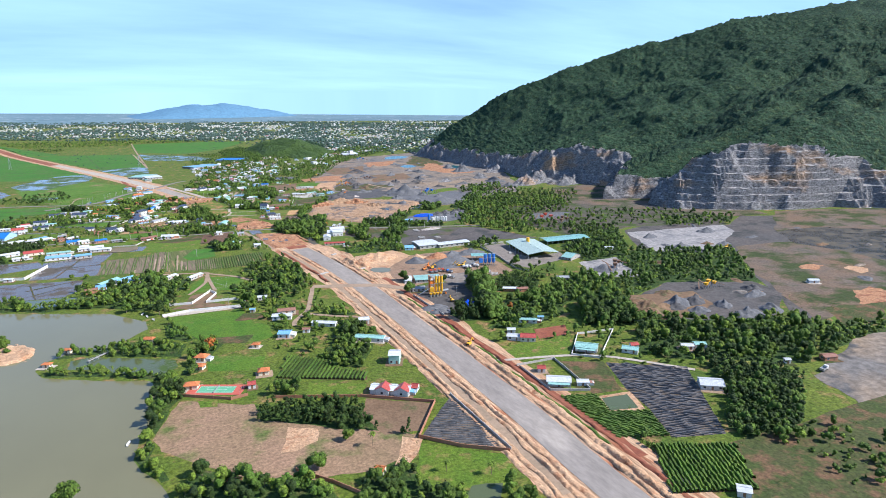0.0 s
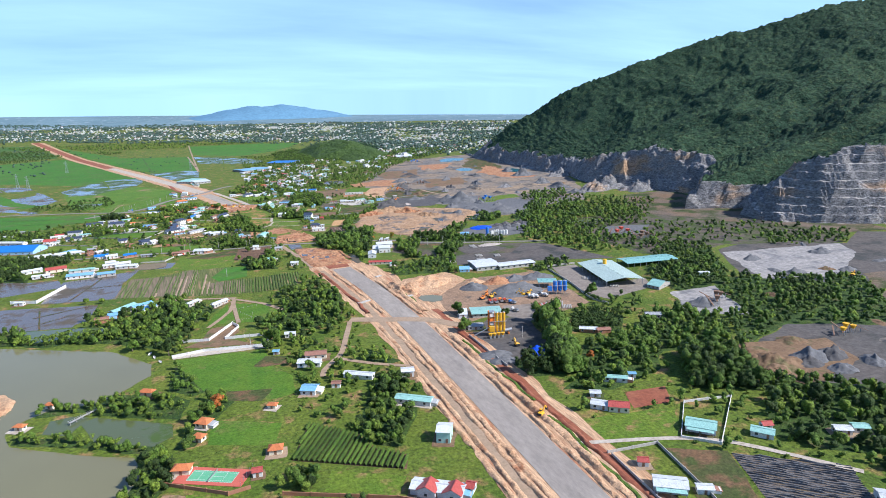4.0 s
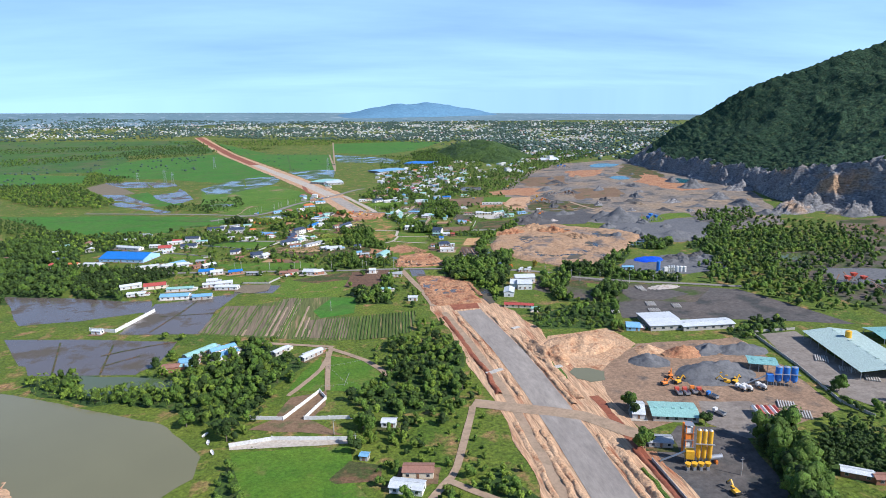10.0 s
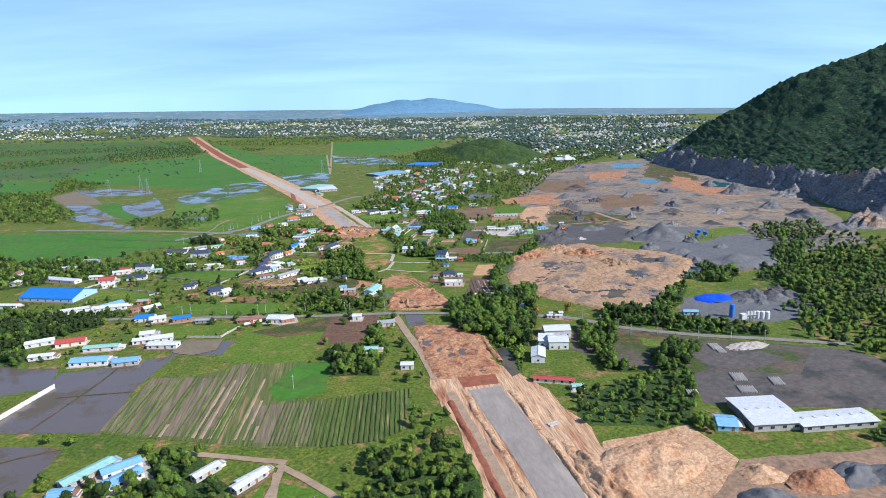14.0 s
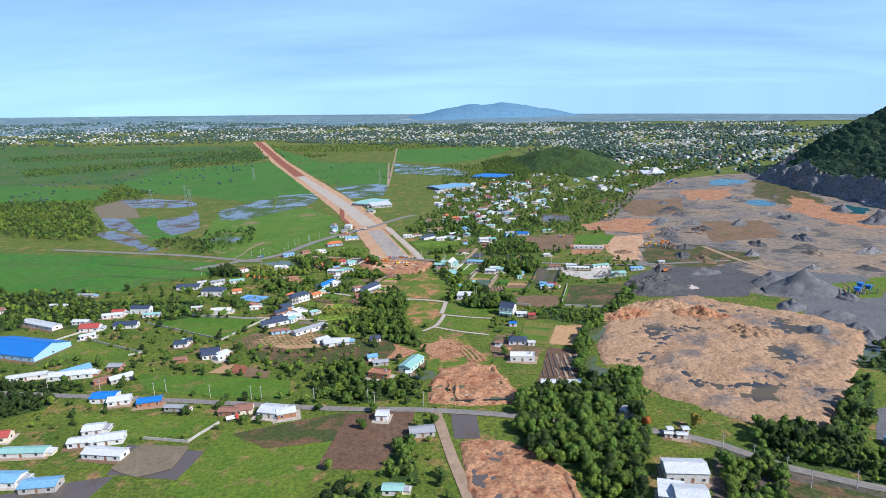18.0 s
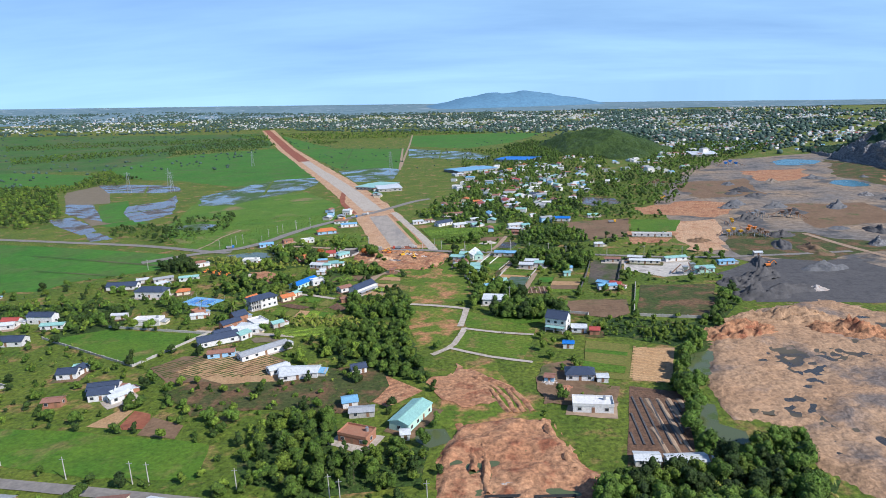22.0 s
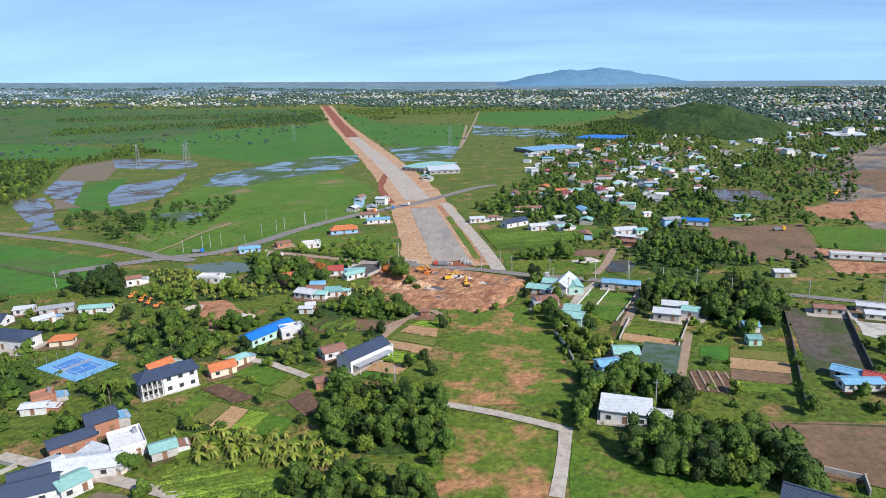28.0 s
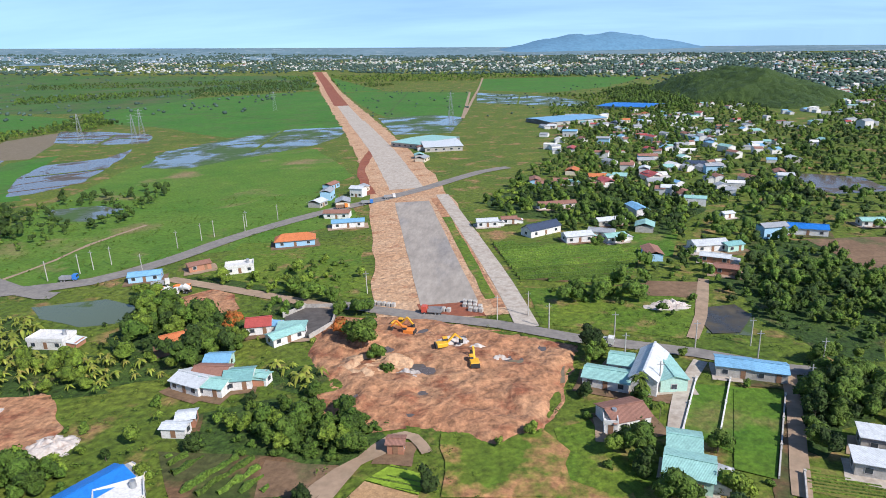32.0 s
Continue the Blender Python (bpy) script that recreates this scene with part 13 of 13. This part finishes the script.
grove(['light', 'broad', 'broad'], [(71.6, 950.8), (94.3, 956.9), (116.2, 951.5), (123.5, 909.7), (128.9, 877.5), (121.5, 887.7), (110.2, 892.1), (92.4, 910.7), (77.1, 916.3)], 5.2, 0.6, 238, 5, grain='n')
grove(['broad', 'dark', 'light'], [(85.8, 723.9), (100.6, 727.9), (115.8, 710.7), (115.4, 689.5), (86.0, 695.6)], 5.0, 0.75, 239, 2, grain='g')
grove(['light', 'broad', 'bush'], [(107.9, 774.4), (119.8, 771.7), (122.8, 733.1), (110.9, 733.1)], 4.4, 0.6, 240, 1, grain='g')
grove(['bush', 'light'], [(212.9, 948.0), (227.1, 954.7), (263.4, 931.2), (263.5, 917.3), (243.6, 913.4), (206.8, 928.2)], 3.6, 0.4, 241, 0, label='dense green weeds and shrubs', grain='g', vary=0.5)
grove(['bush', 'broad', 'light'], [(252.5, 918.5), (261.5, 917.5), (240.1, 890.7), (227.3, 866.1), (226.2, 855.0), (218.7, 855.6), (224.9, 878.4), (240.2, 898.3)], 3.6, 0.8, 242, 2, label='thick hedge of trees beside an earth dump', grain='n')
grove(['dark', 'broad', 'light'], [(223.9, 1096.4), (237.9, 1098.5), (212.0, 1052.0), (210.0, 1056.8), (214.7, 1073.6)], 4.8, 0.75, 243, 2, grain='n')
grove(['broad', 'dark'], [(201.7, 1102.4), (210.7, 1102.5), (198.0, 1073.3), (189.8, 1070.0)], 4.6, 0.75, 244, 2, grain='n')
# ---- trees among the houses ----
grove(['broad', 'light', 'dark', 'bush', 'palm'], [(-173, 961.6), (-56, 990.2), (28.1, 1003.3), (72.5, 972.5), (82.3, 887.2), (23.4, 859.5), (-17.1, 891.1), (-39.9, 832.1), (-94.2, 848)], 15.7, 0.5, 134, 7, vary=0.5)
grove(['broad', 'light', 'dark', 'bush'], [(-16, 824.8), (59.1, 803.9), (129.9, 815.7), (137.9, 888.4), (107.1, 884.4), (89.3, 879.1), (32.8, 846.5), (-22.4, 838.2)], 15.7, 0.54, 135, 3, vary=0.5)
grove(['broad', 'light', 'dark', 'bush', 'palm', 'banana'], [(-168.6, 1130.8), (-45.9, 1108), (8.9, 1147.1), (86.6, 1123.6), (95.3, 1060.7), (58.6, 1018), (13.8, 1027.1), (-60.3, 1012.2)], 12.9, 0.45, 136, 7, vary=0.5, grain='n')
grove(['broad', 'light', 'dark', 'bush', 'banana'], [(-32.5, 992.3), (28.3, 980), (73.7, 964.2), (58.5, 941.6), (12.7, 939.8)], 15.7, 0.45, 137, 3, vary=0.5, grain='n')
grove(['broad', 'light', 'dark', 'bush', 'palm'], [(137, 1122.2), (187.5, 1103.1), (248.4, 1101.8), (276.1, 1059.8), (233.6, 984.8), (196.8, 990.1), (157.5, 995.9), (147.4, 1037.9)], 12.3, 0.47, 138, 5, vary=0.5, grain='n')
grove(['broad', 'light', 'dark', 'bush'], [(-206.6, 903.2), (-90.1, 905.2), (135.6, 839.6), (139.8, 666.5), (71.6, 721.6), (-26.9, 794.3), (-127.3, 733.5)], 10.1, 0.54, 139, 4, vary=0.5)
grove(['broad', 'light', 'dark', 'bush'], [(-165.5, 1066.7), (102.5, 1072.2), (147.5, 966.3), (111.7, 846.6), (3, 843.9), (-112.4, 931)], 12.0, 0.54, 140, 2, vary=0.5, grain='n')
grove(['bush', 'light', 'broad'], [(285.8, 1112.2), (353, 1099.1), (274.5, 936.8), (230.7, 942.3), (196.9, 920.7), (191.9, 851.2), (168, 847), (178.2, 922.9), (199.6, 977.5)], 10.1, 0.5, 141, 3, vary=0.5, grain='n')
grove(['bush', 'light'], [(123.6, 1077.9), (220.7, 1075.6), (221, 992.6), (185.4, 962.9), (124.8, 987.8)], 11.2, 0.5, 142, 1, vary=0.5, grain='n')
grove(['light', 'bush', 'broad', 'dark'], [(78.4, 542.5), (154.1, 542.1), (126, 424.3), (153.9, 391.3), (98.1, 395.3), (83.3, 407.3), (86.2, 438.5), (75.3, 481.5)], 9.0, 0.56, 143, 4, vary=0.5)
grove(['bush', 'light', 'broad'], [(229.2, 372.5), (323.9, 345.5), (346.2, 275.6), (290.5, 232.9), (233.5, 275.8), (201.3, 320.4)], 10.1, 0.54, 144, 2, vary=0.5, grain='f')
grove(['bush', 'light', 'broad'], [(90.1, 486.7), (159.6, 444.7), (146, 347.6), (96.6, 356), (76.4, 388.5)], 9.0, 0.54, 145, 2, vary=0.5)
grove(['dark', 'broad', 'bush'], [(226, 1247.8), (703, 2062), (889, 1958), (513, 1538), (348.9, 1207.1), (266.9, 1102.9), (160.1, 1135.3), (147.6, 1273.8)], 7.6, 0.6, 146, 0, vary=0.45, label='trees among the houses of the town', grain='f')
grove(['broad', 'dark', 'light'], [(206, 2102), (498, 1976), (370, 1434), (292, 1288), (168, 1315)], 10.5, 0.62, 245, 0, vary=0.45, label='trees among the white houses of the town', grain='f')
grove(['bush', 'bush', 'light'], [(153.4, 1038.1), (160.2, 1035.3), (172.4, 1034.8), (167.3, 1019.8), (158.3, 1019.4), (155.5, 1029.5)], 2.6, 0.62, 246, 0, label='thicket of tall weeds and bushes beside a meadow', grain='n', vary=0.5)
grove(['banana'], [(166.5, 1035.5), (173.6, 1035.8), (167.3, 1019.8), (162.8, 1019.6)], 3.2, 0.8, 247, 3, label='banana clump with broad hanging leaves', grain='n')
grove(['broad', 'dark'], [(194.1, 1086.6), (212.5, 1086.9), (204.3, 1074.9), (196.0, 1071.7), (187.9, 1061.4), (185.5, 1063.6)], 4.4, 0.6, 248, 2, label='leafy trees behind a low house', grain='n')
grove(['bush', 'bush', 'light'], [(186.9, 727.0), (202.1, 726.4), (206.4, 709.9), (195.1, 672.9), (193.3, 681.7), (196.3, 707.2), (189.5, 716.0)], 2.8, 0.6, 249, 0, label='bushes and weeds beside a pit', grain='n', vary=0.5)
grove(['bush', 'bush', 'light'], [(227.8, 543.3), (234.4, 541.8), (226.6, 527.1), (218.3, 514.1), (214.6, 517.3), (221.1, 525.8)], 2.6, 0.7, 250, 1, label='bushes round a pool in a works yard', grain='n', vary=0.4)
grove(['dark', 'broad', 'bush'], [(126.6, 1322.9), (384, 2060), (438, 2032), (237.6, 1330.6), (164.3, 1195.4)], 8.5, 0.62, 147, 0, vary=0.4, label='trees among the houses of the town', grain='f')
tree("yellow", 255.3, 761.8, 1.15, 148)
tree("broad", 62.5, 242.9, 0.95, 149)
tree("light", 82.9, 258.0, 0.8, 150)
tree("palm", 90.9, 247.8, 0.8, 151)
tree("palm", 126.6, 201.7, 0.8, 152)
tree("palm", 110.9, 213.0, 0.7, 153)
tree("broad", -78.0, 480.5, 1.0, 154)
tree("flame", -84.5, 474.0, 0.9, 155)
tree("bush", -74.4, 470.0, 1.3, 171)
tree("bush", -80.4, 472.0, 1.1, 172)
tree("broad", -32.4, 265.1, 1.2, 156)
tree("dark", 216.0, 482.8, 0.8, 157)
tree("light", -45.2, 652.2, 0.7, 158)
tree("light", -32.5, 647.9, 0.7, 159)
tree("broad", 215.4, 489.4, 1.0, 160)
tree("broad", 206.0, 453.8, 1.1, 161)
tree("broad", 331.3, 483.8, 1.0, 162)
tree("dark", 243.1, 466.1, 0.8, 163)
tree("palm", 156.2, 1081.9, 0.9, 164)
tree("broad", 85.7, 1106.7, 1.1, 165)
tree("broad", 91.0, 1100.1, 0.6, 166)
tree("bush", 95.8, 1094.0, 1.0, 167)
tree("broad", 96.3, 780.7, 0.6, 168)
tree("broad", 100.8, 796.7, 0.6, 169)
tree("bush", 71.1, 802.8, 0.9, 170)
scrub([(-229.9, 1014.1), (-66.6, 1017), (75.1, 1023.8), (199.8, 954.9), (216.4, 879.2), (208.6, 798.8), (169, 764.1), (72.3, 765.5), (-54.4, 775.8)], 1500, 31)
scrub([(-214.7, 1143.2), (-38.4, 1127.1), (85.3, 1133.7), (137.2, 1132.1), (162.3, 1103.6), (299.2, 1100.7), (287.8, 1038.3), (227.5, 948), (-7.3, 939.1)], 2500, 32)
scrub([(-413.1, 1146.2), (89, 1076.8), (145.2, 836.9), (133.4, 622.7), (141.2, 535.3), (41.4, 546.1), (-83.7, 573.4)], 1700, 33)
scrub([(-11.2, 667.3), (186, 652.8), (171.9, 406.8), (128.4, 191.5), (109.6, 163.1), (-16.7, 233.8)], 1500, 34)
scrub([(287.5, 531.2), (486.3, 603.7), (456.7, 400.1), (471.5, 227.2), (240.1, 90.1), (127.3, 153.2), (195.7, 318.3)], 1900, 35)
scrub([(-192.2, 1273.2), (27.4, 1317.6), (80.3, 1201.8), (127.6, 1172.5), (156.6, 1255.9), (310.2, 1248.3), (216.5, 1086), (139.6, 1083.9), (94.2, 1114.1), (-16.3, 1079.8)], 2400, 36)
tree("flame", 43.7, 415.4, 1.0, 171)
tree("flame", 41.9, 416.1, 0.9, 172)
tree("flame", 42.1, 410.9, 0.8, 173)
tree("flame", 233.9, 768.1, 0.9, 174)
tree("flame", 79.2, 1113.9, 1.0, 175)
tree("flame", 43.7, 1119.3, 1.0, 176)
tree("flame", 254.0, 377.5, 0.8, 177)

# ---- tree belts on the plain ----
grove(['dark', 'broad'], [(-1221, 2703), (-1061, 2790), (-746, 2818), (-522, 2807), (-484, 2685), (-835, 2627), (-1136, 2576)], 15.0, 0.72, 178, 0, grain='f')
grove(['dark', 'broad'], [(-989, 2358), (-906, 2461), (-731, 2514), (-640, 2524), (-598, 2423), (-770, 2278), (-890, 2211)], 14.0, 0.72, 179, 0, grain='f')
grove(['dark', 'bush'], [(-463.2, 1812.5), (-444.3, 1892.6), (-388, 1932), (-348.4, 1861.8), (-377.9, 1756.8), (-419.3, 1739.7)], 9.4, 0.68, 180, 0, grain='f')
grove(['dark', 'broad'], [(-413, 2560), (-230, 2626), (-122, 2569), (-198, 2455)], 12.1, 0.72, 181, 0, grain='f')
grove(['dark', 'bush'], [(-394, 2119), (-355, 2187), (-296, 2163), (-313, 2062)], 10.8, 0.54, 182, 0, grain='f')
